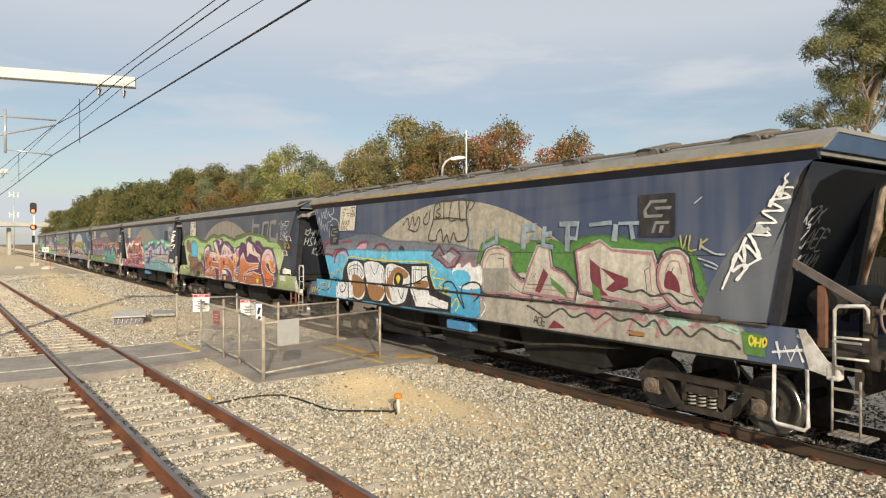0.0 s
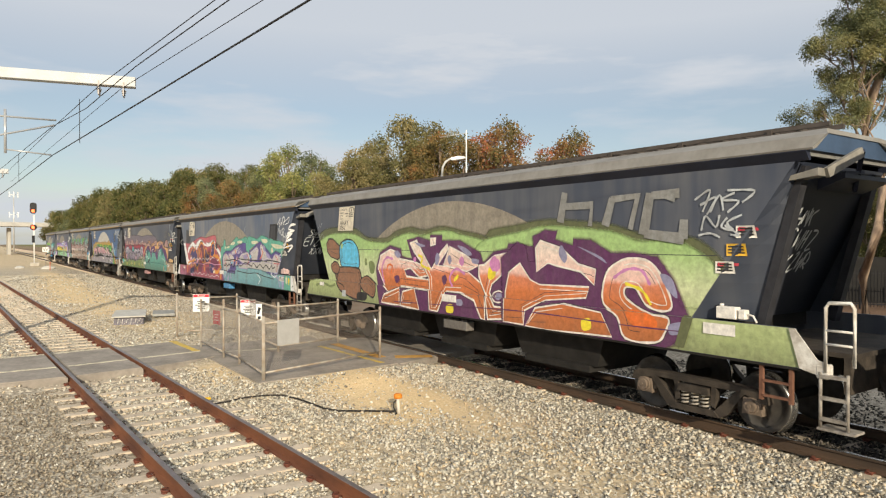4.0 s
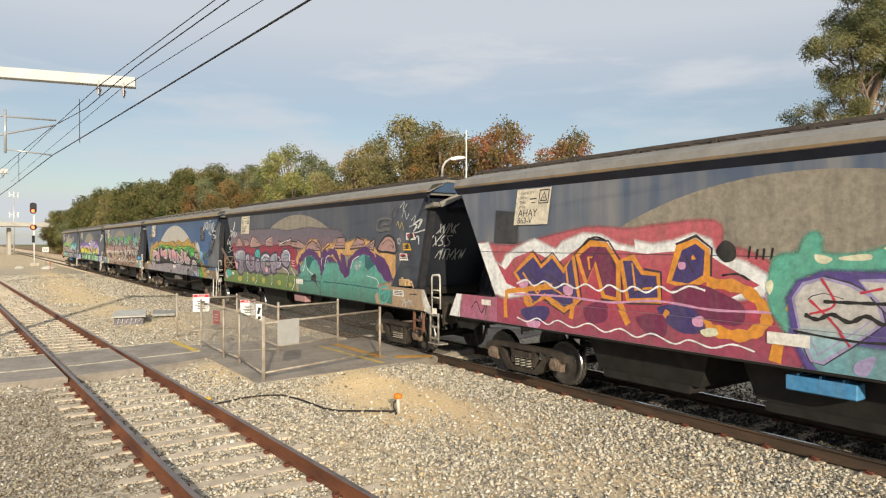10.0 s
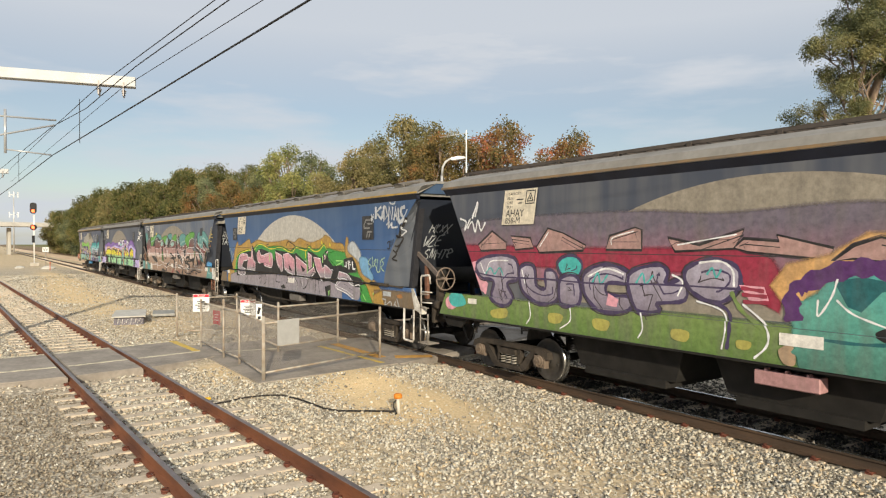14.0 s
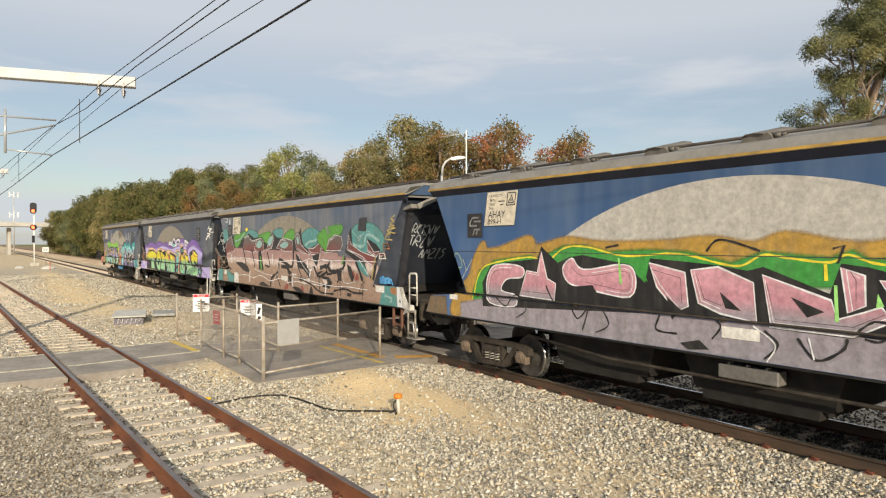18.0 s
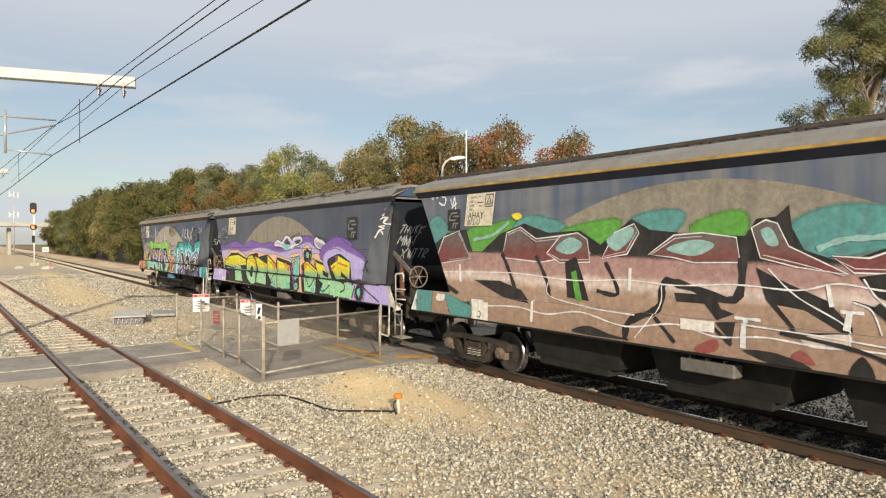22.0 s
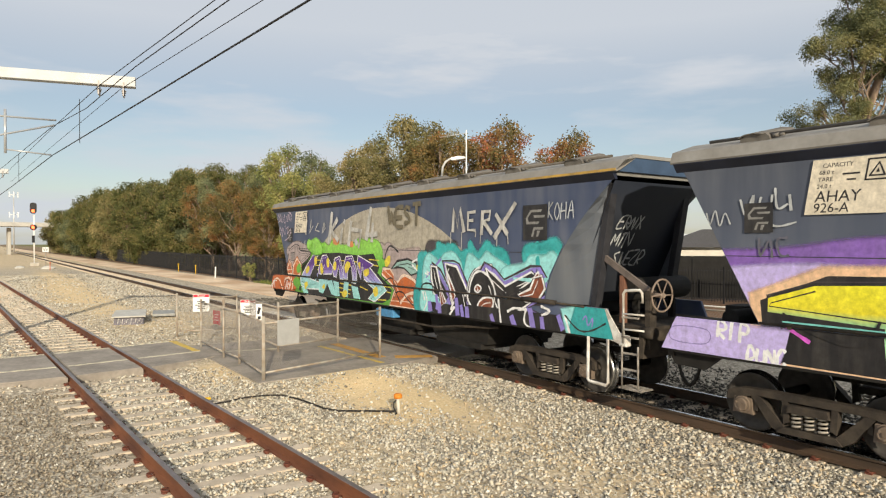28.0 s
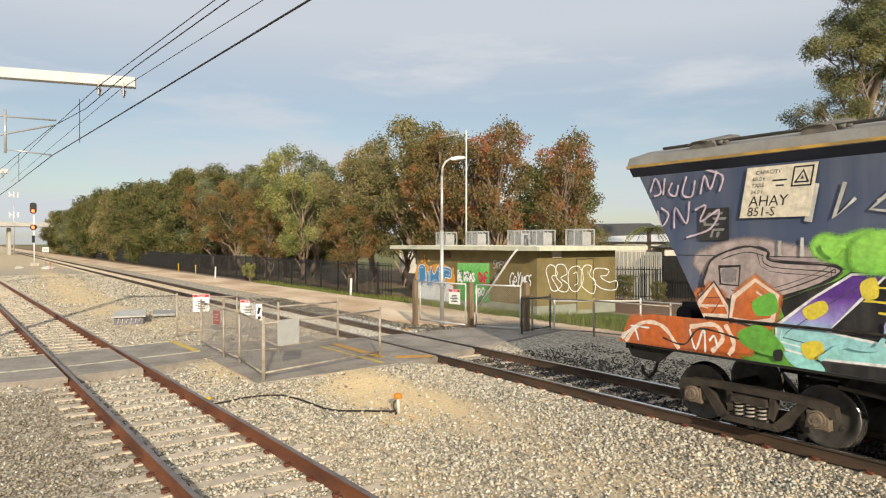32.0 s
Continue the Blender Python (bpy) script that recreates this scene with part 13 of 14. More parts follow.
    a.line([(-0.15, 1.45), (0.41, 1.45), (0.39, 1.25), (-0.17, 1.25)], 0.015, flat("w7_lav_line",(0.22,0.18,0.40)), closed=True)
    a.tag('RiP', (0.57, 1.35), 0.24, 0.045, S_WHITE, 0.8, 0.1)
    a.tag('DUNC', (1.01, 1.09), 0.2, 0.045, S_WHITE, 0.8, 0.1)
    a.emblem(0.95, 2.84, 0.40)
    a.on_wing()
    a.line([(14.87, 3.59), (14.82, 3.55)], 0.03, S_WHITE, False)
    a.line([(14.80, 3.46), (14.70, 3.40)], 0.03, S_WHITE, False)
    a.line([(14.59, 3.31), (14.77, 3.37), (14.64, 3.22), (14.78, 3.19)], 0.03, S_WHITE)
    a.line([(14.63, 3.15), (14.49, 3.13), (14.59, 3.09), (14.45, 3.03)], 0.03, S_WHITE)
    a.line([(14.26, 2.83), (14.47, 3.03), (14.52, 2.91)], 0.035, S_WHITE)
    a.line([(13.88, 2.22), (13.75, 2.11), (13.84, 1.88)], 0.03, S_BLACK)


def art_eight(a):
    """Last wagon, navy: a violet piece on green, orange forms, then black letters on turquoise."""
    a.dome(S_DOME)
    dust = flat("w8_pink_grey", (0.36, 0.29, 0.28), 0.2)
    orange = spray("w8_orange", [(1.1, (0.42, 0.10, 0.025)), (1.9, (0.48, 0.12, 0.03)), (2.3, (0.55, 0.22, 0.08))], 0.06)
    pale, green = flat("w8_peach_edge", (0.66, 0.52, 0.42)), spray("w8_green", [(1.1, (0.10, 0.28, 0.04)), (2.1, (0.13, 0.40, 0.05)), (2.6, (0.24, 0.52, 0.08))], 0.06, grime=0.08)
    vio = spray("w8_violet", [(1.1, (0.26, 0.56, 0.52)), (1.58, (0.28, 0.52, 0.54)), (1.72, (0.30, 0.27, 0.56)), (1.98, (0.15, 0.07, 0.30)), (2.05, (0.085, 0.03, 0.20)), (2.5, (0.09, 0.035, 0.22))], 0.03, grime=0.04)
    bar, turq = flat("w8_bar_yellow", (0.62, 0.50, 0.05)), spray("w8_turquoise", [(1.1, (0.03, 0.28, 0.29)), (2.6, (0.04, 0.34, 0.34))], 0.06, grime=0.06)
    pt, brick = flat("w8_pale_turquoise", (0.26, 0.58, 0.58), 0.05), flat("w8_brick", (0.20, 0.06, 0.03))
    mint, rim = flat("w8_mint_grey", (0.26, 0.42, 0.38)), flat("w8_lavender_edge", (0.22, 0.18, 0.50))
    a.fill([(1.07, 2.36), (1.27, 2.59), (1.86, 2.70), (2.58, 2.58), (3.89, 2.54), (5.79, 2.64), (7.23, 2.61), (7.43, 2.65), (7.62, 2.58), (7.81, 2.65), (8.30, 2.48), (9.06, 2.52), (9.29, 2.44), (9.34, 1.62), (6.92, 1.63), (2.23, 1.88)], dust, name="painted_background")
    a.fill([(9.61, 2.53), (9.71, 2.70), (10.17, 2.67), (10.72, 2.68), (10.66, 2.56), (10.18, 2.57)], flat("w8_black_haze",(0.06,0.05,0.055),0.2), name="painted_background")
    a.line([(7.62, 2.25), (7.67, 2.43), (7.90, 2.63), (8.30, 2.47)], 0.05, S_BLACK)
    a.fill([(0.29, 1.14), (1.07, 1.99), (1.57, 2.21), (2.23, 1.93), (2.37, 1.10), (1.93, 1.11), (0.29, 1.09)], orange, False, name="painted_background")
    a.face([(1.07, 1.94), (1.47, 2.21), (1.76, 2.15), (1.89, 1.82), (2.02, 1.62), (1.24, 1.61)], orange, pale, 0.06)
    a.face([(1.86, 1.81), (1.95, 2.09), (2.15, 1.98), (2.23, 1.66)], orange, pale, 0.05)
    a.fill([(1.74, 1.23), (1.89, 1.75), (2.26, 1.98), (2.76, 2.29), (3.10, 2.41), (2.72, 2.60), (2.79, 2.75), (3.01, 2.72), (3.34, 2.79), (3.74, 2.63), (3.97, 2.66), (4.27, 2.57), (4.55, 2.72), (4.97, 2.66), (5.29, 2.58), (5.79, 2.62), (6.21, 2.76), (6.49, 2.72), (6.76, 2.76), (7.23, 2.70), (7.43, 2.50), (7.45, 2.26), (7.62, 2.18), (7.52, 2.00), (7.90, 1.70), (8.16, 1.51), (8.08, 1.23), (7.99, 1.11), (7.66, 1.13), (5.85, 1.15), (2.65, 1.05), (2.30, 1.04)], green, name="painted_background")
    a.fill([(2.23, 1.93), (3.10, 2.30), (3.58, 2.38), (4.90, 2.42), (6.15, 2.36), (7.03, 2.42), (7.33, 2.06), (7.23, 1.91), (8.05, 1.50), (7.94, 1.27), (7.57, 1.14), (5.85, 1.13), (2.83, 1.09), (2.48, 1.30)], S_BLACK, False)
    a.line([(4.69, 2.20), (6.15, 2.17)], 0.025, bar)
    a.line([(3.10, 2.18), (3.74, 2.17)], 0.025, bar)
    a.line([(3.42, 1.88), (3.89, 1.84)], 0.025, bar)
    a.line([(4.62, 1.94), (5.30, 1.93)], 0.025, bar)
    a.line([(6.76, 2.26), (7.33, 2.24)], 0.025, bar)
    a.line([(6.92, 2.12), (7.28, 2.09)], 0.025, bar)
    a.line([(7.66, 1.58), (8.03, 1.57)], 0.025, bar)
    a.line([(7.61, 1.47), (7.99, 1.43)], 0.025, bar)
    a.line([(5.09, 1.54), (5.85, 1.51)], 0.025, bar)
    a.line([(5.02, 1.41), (5.79, 1.38)], 0.025, bar)
    a.line([(5.09, 1.28), (5.73, 1.27)], 0.025, bar)
    a.line([(6.32, 1.51), (6.76, 1.43)], 0.025, bar)
    a.line([(7.27, 1.21), (7.76, 1.23)], 0.03, bar)
    a.line([(3.74, 1.62), (4.54, 1.59)], 0.03, bar)
    a.line([(3.18, 2.02), (3.74, 1.99)], 0.03, bar)
    a.face([(2.22, 1.34), (2.23, 1.63), (2.67, 2.00), (3.13, 2.32), (3.52, 2.34), (3.23, 2.02), (2.86, 1.60), (3.65, 1.50), (3.65, 1.28), (2.74, 1.25)], vio, S_WHITE, 0.035)
    a.fill([(2.33, 1.29), (2.74, 1.23), (2.83, 1.09), (2.48, 1.11)], vio)
    a.face([(3.55, 1.94), (3.82, 2.31), (4.12, 2.34), (4.55, 1.98), (4.48, 1.78), (3.89, 1.75), (3.97, 2.05), (3.74, 1.74), (3.55, 1.77)], vio, S_WHITE, 0.035)
    a.fill([(3.65, 1.62), (4.55, 1.63), (4.89, 1.14), (4.54, 1.18), (4.25, 1.48), (3.95, 1.16), (3.65, 1.21)], vio, False)
    a.face([(4.54, 1.93), (4.69, 2.25), (5.01, 2.32), (5.23, 1.92), (5.32, 1.64), (5.03, 1.66), (4.93, 2.04), (4.79, 1.69), (4.60, 1.72)], vio, S_WHITE, 0.035)
    a.fill([(4.65, 1.59), (5.02, 1.56), (5.09, 1.16), (4.85, 1.15)], vio, False)
    a.face([(5.23, 1.97), (5.40, 2.31), (5.80, 2.34), (6.06, 1.96), (6.08, 1.57), (5.85, 1.59), (5.75, 2.03), (5.55, 2.06), (5.49, 1.65), (5.27, 1.69)], vio, S_WHITE, 0.035)
    a.fill([(5.37, 1.62), (5.66, 1.58), (5.60, 1.16), (5.29, 1.18)], vio, False)
    a.fill([(5.82, 1.51), (6.20, 1.48), (6.37, 1.16), (5.97, 1.16)], vio, False)
    a.face([(6.09, 2.03), (6.15, 2.35), (6.44, 2.28), (7.03, 2.12), (6.82, 2.04), (7.23, 1.80), (7.80, 1.48), (7.17, 1.15), (6.81, 1.20), (7.17, 1.46), (6.51, 1.71), (6.40, 2.06), (6.32, 1.70)], vio, S_WHITE, 0.035)
    a.fill([(2.55, 1.85), (2.79, 1.98), (2.86, 1.86), (2.65, 1.72)], bar)
    a.fill([(3.23, 2.22), (3.39, 2.29), (3.42, 2.07), (3.26, 2.04)], bar)
    a.fill([(3.68, 2.03), (3.82, 2.08), (3.86, 1.79), (3.71, 1.78)], bar)
    a.fill([(4.12, 2.19), (4.27, 2.25), (4.31, 2.01), (4.16, 1.98)], bar)
    a.fill([(4.59, 2.07), (4.76, 2.16), (4.79, 1.95), (4.62, 1.90)], bar)
    a.fill([(5.32, 2.01), (5.49, 2.18), (5.70, 2.11), (5.57, 1.94), (5.40, 1.83)], bar)
    a.fill([(6.15, 2.13), (6.29, 2.17), (6.27, 1.97)], bar)
    a.fill([(6.47, 1.94), (6.76, 2.01), (6.77, 1.86), (6.55, 1.79)], bar)
    a.fill([(7.07, 1.45), (7.27, 1.55), (7.35, 1.37), (7.17, 1.28)], bar)
    a.fill([(3.88, 1.36), (4.07, 1.47), (4.07, 1.31)], bar)
    a.fill([(5.22, 1.25), (5.45, 1.37), (5.58, 1.27), (5.38, 1.14)], bar)
    a.fill([(2.56, 1.41), (2.79, 1.47), (2.83, 1.28), (2.62, 1.24)], bar)
    a.fill([(4.55, 2.72), (4.69, 2.90), (4.92, 2.85), (4.97, 2.70), (4.76, 2.64)], orange)
    a.fill([(5.94, 2.76), (6.06, 2.82), (6.15, 2.70), (6.01, 2.62)], S_CHALK)
    a.fill([(5.65, 2.70), (5.82, 2.75), (5.89, 2.62), (5.70, 2.58)], orange)
    a.fill([(7.62, 2.22), (7.76, 2.34), (7.90, 2.37), (7.90, 2.19), (7.71, 2.08)], bar)
    a.face([(7.48, 1.89), (7.54, 2.03), (7.90, 2.04), (8.10, 1.87), (8.25, 1.74), (8.59, 1.92), (9.07, 1.80), (9.27, 1.55), (9.25, 1.10), (8.79, 1.11), (7.94, 1.11), (8.21, 1.52), (7.90, 1.70)], orange, pale, 0.06)
    a.line([(8.25, 1.72), (8.59, 1.90), (9.07, 1.78), (9.25, 1.61)], 0.07, pale)
    a.line([(8.46, 1.20), (8.79, 1.44), (9.21, 1.51)], 0.07, pale)
    a.line([(8.95, 1.39), (9.18, 1.22)], 0.06, pale)
    a.face([(7.99, 2.05), (8.25, 2.24), (8.75, 2.30), (9.14, 2.21), (9.18, 1.98), (8.91, 1.92), (8.59, 2.08), (8.25, 2.10)], mint, S_BLACK, 0.04)
    a.line([(8.95, 2.23), (9.22, 2.30), (9.23, 2.05), (8.95, 2.17)], 0.05, S_WHITE)
    a.fill([(9.14, 2.14), (9.23, 2.18), (9.25, 2.06), (9.17, 2.05)], bar)
    a.fill([(8.08, 1.89), (8.30, 1.99), (8.34, 1.80), (8.15, 1.75)], dust)
    a.line([(7.62, 1.71), (7.99, 1.81), (8.16, 1.58), (8.46, 1.24), (8.29, 1.46), (8.59, 1.48), (8.79, 1.34), (9.10, 1.21), (9.31, 1.49), (9.22, 1.64)], 0.035, S_BLACK)
    a.fill([(9.28, 2.12), (9.29, 2.40), (9.51, 2.44), (9.68, 2.41), (10.02, 2.51), (10.06, 2.67), (10.18, 2.64), (10.36, 2.60), (10.48, 2.63), (10.69, 2.62), (10.92, 2.47), (11.11, 2.50), (11.24, 2.54), (11.27, 2.70), (11.34, 2.61), (11.52, 2.45), (11.66, 2.53), (11.85, 2.69), (12.03, 2.58), (12.50, 2.36), (12.52, 1.02), (11.34, 1.01), (9.29, 1.03)], turq, name="painted_background")
    a.fill([(9.47, 1.57), (9.51, 2.16), (9.66, 2.38), (9.88, 2.33), (10.11, 2.24), (10.36, 2.41), (10.66, 2.43), (10.92, 2.22), (11.03, 1.95), (11.19, 2.31), (11.24, 2.41), (11.37, 2.38), (11.57, 2.28), (11.76, 2.39), (11.85, 2.46), (12.03, 2.37), (12.50, 2.13), (12.52, 1.57), (10.80, 1.47), (9.54, 1.14)], pt, name="painted_background")
    a.fill([(10.97, 2.31), (11.04, 2.39), (11.10, 2.31), (11.06, 2.12), (11.01, 2.15)], turq)
    a.face([(9.75, 2.17), (9.92, 2.13), (10.18, 1.63), (10.35, 1.36), (10.42, 1.31), (10.51, 1.44), (10.83, 1.14), (10.81, 1.03), (11.34, 1.03), (11.27, 1.42), (11.16, 1.67), (10.81, 2.18), (10.66, 2.21), (10.33, 2.25), (10.49, 1.89), (10.63, 1.45), (10.11, 2.01)], S_BLACK, rim, 0.13)
    a.face([(9.78, 2.17), (10.00, 2.15), (10.28, 1.41), (9.95, 1.55), (9.80, 1.87)], S_BLACK, S_WHITE, 0.055)
    a.face([(10.35, 2.24), (10.79, 2.18), (11.19, 1.65), (11.34, 1.03), (10.83, 1.12), (10.63, 1.45), (10.49, 1.83)], S_BLACK, S_WHITE, 0.055)
    a.fill([(9.72, 1.35), (12.52, 1.30), (12.52, 1.04), (11.34, 1.01), (9.72, 1.12)], S_BLACK, False)
    a.face([(10.38, 2.10), (10.46, 2.00), (10.79, 1.54), (10.69, 1.41), (10.53, 1.72)], brick, S_WHITE, 0.045)
    a.face([(10.17, 1.76), (10.44, 1.38), (10.24, 1.28)], brick, S_WHITE, 0.045)
    a.face([(11.21, 1.57), (11.24, 1.84), (11.42, 2.09), (11.71, 2.21), (11.94, 2.12), (12.14, 1.81), (12.14, 1.62), (11.78, 1.26), (11.39, 1.33)], S_BLACK, S_WHITE, 0.055, True)
    a.face([(11.52, 1.76), (11.62, 1.83), (11.71, 1.75), (11.64, 1.68), (11.53, 1.66)], brick, S_WHITE, 0.045, True)
    a.face([(11.44, 1.41), (11.64, 1.59), (11.90, 1.68), (12.09, 1.62), (12.05, 1.44), (11.88, 1.30), (11.64, 1.30)], brick, S_WHITE, 0.05, True)
    a.face([(11.84, 2.26), (11.99, 2.24), (12.14, 2.01), (12.14, 1.77), (11.94, 1.99)], S_BLACK, S_WHITE, 0.05)
    a.face([(11.92, 2.09), (12.01, 2.11), (12.10, 1.91), (12.03, 1.88)], brick, S_WHITE, 0.045)
    a.line([(11.71, 1.52), (11.71, 1.35)], 0.03, S_WHITE, False)
    a.line([(11.80, 1.56), (11.81, 1.34)], 0.03, S_WHITE, False)
    a.line([(9.58, 1.58), (9.68, 1.34), (9.54, 1.11)], 0.04, S_WHITE)
    a.line([(9.50, 1.57), (9.58, 1.36)], 0.05, S_WHITE)
    a.line([(10.75, 1.41), (10.63, 1.23), (10.78, 1.30), (10.58, 1.11)], 0.05, S_WHITE)
    a.line([(9.78, 1.35), (9.82, 1.12)], 0.14, rim, False)
    a.line([(10.05, 1.53), (10.11, 1.30), (10.07, 1.18)], 0.10, rim, False)
    a.line([(10.18, 1.34), (10.20, 1.11)], 0.12, rim, False)
    a.line([(10.83, 1.50), (10.89, 1.12)], 0.12, rim, False)
    a.line([(11.00, 1.36), (11.08, 1.10)], 0.10, rim, False)
    a.line([(11.27, 1.47), (11.32, 1.21), (11.39, 1.12)], 0.12, rim, False)
    a.line([(11.47, 1.26), (11.54, 1.09)], 0.10, rim, False)
    a.line([(12.10, 1.33), (12.12, 1.09)], 0.12, rim, False)
    a.line([(11.64, 1.16), (12.16, 1.14)], 0.02, S_WHITE)
    a.line([(9.54, 2.00), (9.68, 1.95), (9.61, 2.04), (9.72, 2.00)], 0.03, S_WHITE)
    a.line([(9.34, 1.56), (9.44, 1.72), (9.72, 1.76), (9.92, 1.67), (10.02, 1.59)], 0.035, S_BLACK)
    a.fill([(11.13, 1.62), (11.17, 1.63), (11.20, 1.57), (11.14, 1.55)], S_WHITE)
    a.fill([(13.02, 2.39), (13.07, 2.61), (13.49, 2.65), (13.84, 2.74), (13.99, 2.55), (13.92, 2.21), (13.58, 1.85), (13.21, 2.18)], turq, name="painted_background")
    a.fill([(12.42, 2.15), (13.02, 2.25), (13.21, 2.40), (13.58, 2.41), (13.77, 2.48), (13.86, 2.34), (13.75, 2.07), (13.49, 1.84), (13.02, 1.96), (12.42, 1.93)], pt, name="painted_background")
    a.fill([(13.32, 2.40), (13.41, 2.46), (13.44, 2.28), (13.36, 2.22)], turq)
    a.face([(11.82, 2.23), (12.10, 2.10), (12.42, 1.89), (13.21, 2.18), (13.42, 2.19), (13.58, 1.99), (13.65, 1.72), (13.07, 1.46), (13.71, 1.24), (13.62, 1.03), (12.36, 1.10), (11.58, 1.25), (11.25, 1.58)], S_BLACK, rim, 0.11)
    a.face([(11.82, 2.19), (12.10, 2.05), (12.44, 1.84), (13.21, 2.15), (13.35, 2.08), (12.83, 1.77), (13.31, 1.62), (12.87, 1.37), (12.47, 1.11), (12.20, 1.46)], S_BLACK, S_WHITE, 0.05)
    a.face([(11.25, 1.54), (11.35, 1.94), (11.59, 2.11), (11.90, 2.02), (12.10, 1.76), (12.12, 1.45), (11.81, 1.27), (11.46, 1.32)], S_BLACK, S_WHITE, 0.05, True)
    a.face([(11.44, 1.73), (11.55, 1.82), (11.67, 1.75), (11.55, 1.66)], brick, S_WHITE, 0.04, True)
    a.face([(11.60, 1.37), (11.75, 1.54), (12.04, 1.59), (12.12, 1.49), (12.04, 1.33), (11.81, 1.29)], brick, S_WHITE, 0.045, True)
    a.face([(12.83, 1.69), (13.17, 1.82), (13.32, 2.08), (13.49, 2.09), (13.58, 1.85), (13.39, 1.62), (13.11, 1.57)], brick, S_WHITE, 0.045)
    a.face([(13.26, 2.04), (13.38, 2.15), (13.49, 2.09)], brick, S_WHITE, 0.04)
    a.fill([(11.22, 1.38), (13.96, 1.40), (14.20, 1.10), (13.07, 1.03), (11.10, 1.04)], S_BLACK, False)
    a.line([(11.22, 1.34), (11.25, 1.10)], 0.12, rim, False)
    a.line([(12.04, 1.25), (12.15, 1.03)], 0.10, rim, False)
    a.line([(12.67, 1.28), (12.77, 1.08)], 0.12, rim, False)
    a.line([(13.21, 1.47), (13.30, 1.09)], 0.12, rim, False)
    a.line([(13.53, 1.33), (13.57, 1.05)], 0.10, rim, False)
    a.line([(13.96, 1.40), (14.09, 1.14)], 0.10, rim, False)
    a.line([(12.28, 1.58), (12.36, 1.10)], 0.05, S_WHITE)
    a.line([(12.55, 1.34), (12.77, 1.43), (13.07, 1.42)], 0.05, S_WHITE)
    a.line([(13.11, 1.46), (13.07, 1.17), (13.44, 1.02)], 0.05, S_WHITE)
    a.line([(13.51, 1.53), (13.75, 1.45), (13.53, 1.36)], 0.05, S_WHITE)
    a.fill([(14.09, 1.48), (14.56, 1.59), (14.51, 1.10), (14.23, 1.10)], pt, False, name="painted_background")
    a.fill([(14.45, 1.62), (15.09, 1.62), (15.22, 1.07), (14.23, 1.09)], turq, False, name="painted_background")
    a.line([(14.13, 1.42), (14.25, 1.10)], 0.05, S_WHITE)
    a.line([(14.56, 1.37), (14.64, 1.44), (14.68, 1.28), (14.79, 1.42), (14.77, 1.26)], 0.025, rim)
    a.line([(14.13, 1.42), (14.45, 1.19), (14.75, 1.20), (15.08, 1.36)], 0.03, S_BLACK)
    a.fill([(12.04, 0.92), (12.67, 0.94), (12.67, 0.91), (12.04, 0.87)], S_BLACK, False)
    rl = flat("w8_roller_white", (0.46, 0.45, 0.42), 0.35)
    a.line([(4.55, 3.62), (4.34, 2.70)], 0.16, rl, False)
    a.line([(4.41, 2.99), (4.92, 3.41)], 0.12, rl, False)
    a.line([(4.48, 3.07), (4.97, 2.76)], 0.12, rl, False)
    a.line([(5.23, 3.14), (5.10, 2.66)], 0.12, rl, False)
    a.line([(5.40, 3.36), (5.32, 3.26)], 0.10, rl, False)
    a.line([(5.79, 3.33), (5.61, 2.61)], 0.14, rl, False)
    a.line([(5.79, 3.09), (6.38, 3.03), (6.21, 2.56)], 0.12, rl, False)
    a.line([(6.94, 3.66), (6.65, 2.77)], 0.14, rl, False)
    a.line([(6.76, 2.91), (7.28, 2.94)], 0.12, rl, False)
    a.line([(7.04, 3.24), (6.97, 2.72)], 0.12, rl, False)
    a.line([(2.72, 3.45), (2.62, 2.97)], 0.08, rl, False)
    a.line([(3.06, 3.44), (2.93, 3.01), (3.18, 3.24)], 0.05, rl, False)
    a.line([(3.42, 3.19), (3.58, 3.32), (3.34, 3.10), (3.66, 3.05)], 0.05, rl, False)
    a.line([(3.97, 3.31), (3.89, 3.00), (4.07, 3.13), (4.01, 3.31)], 0.05, rl, False)
    a.line([(2.26, 2.73), (2.26, 2.53)], 0.04, rl, False)
    a.line([(2.55, 2.77), (2.55, 2.53)], 0.04, rl, False)
    a.tag('WEST', (7.80, 3.14), 0.46, 0.10, flat("w8_khaki",(0.13,0.11,0.07)), 1.05, 0.08)
    a.line([(10.66, 2.94), (10.71, 3.44), (10.84, 3.04), (10.94, 3.45), (11.08, 2.93)], 0.10, rl, False)
    a.line([(11.49, 3.36), (11.23, 3.35), (11.21, 2.98), (11.49, 2.97)], 0.07, rl, False)
    a.line([(11.23, 3.18), (11.41, 3.18)], 0.06, rl, False)
    a.line([(11.68, 2.87), (11.73, 3.35), (11.98, 3.35), (11.94, 3.18), (11.73, 3.17), (12.03, 2.88)], 0.09, rl, False)
    a.line([(10.59, 2.94), (10.58, 2.69)], 0.02, rl, False)
    a.line([(10.99, 2.93), (10.98, 2.58)], 0.02, rl, False)
    a.line([(11.66, 2.87), (11.64, 2.68)], 0.02, rl, False)
    a.line([(11.49, 2.95), (11.48, 2.82)], 0.02, rl, False)
    a.line([(12.15, 3.29), (12.52, 2.87)], 0.09, rl, False)
    a.line([(12.77, 3.49), (12.10, 2.80)], 0.09, rl, False)
    a.line([(12.20, 2.87), (12.18, 2.64)], 0.02, rl, False)
    a.line([(12.52, 2.91), (12.54, 2.68)], 0.02, rl, False)
    a.emblem(12.98, 2.76, 0.66)
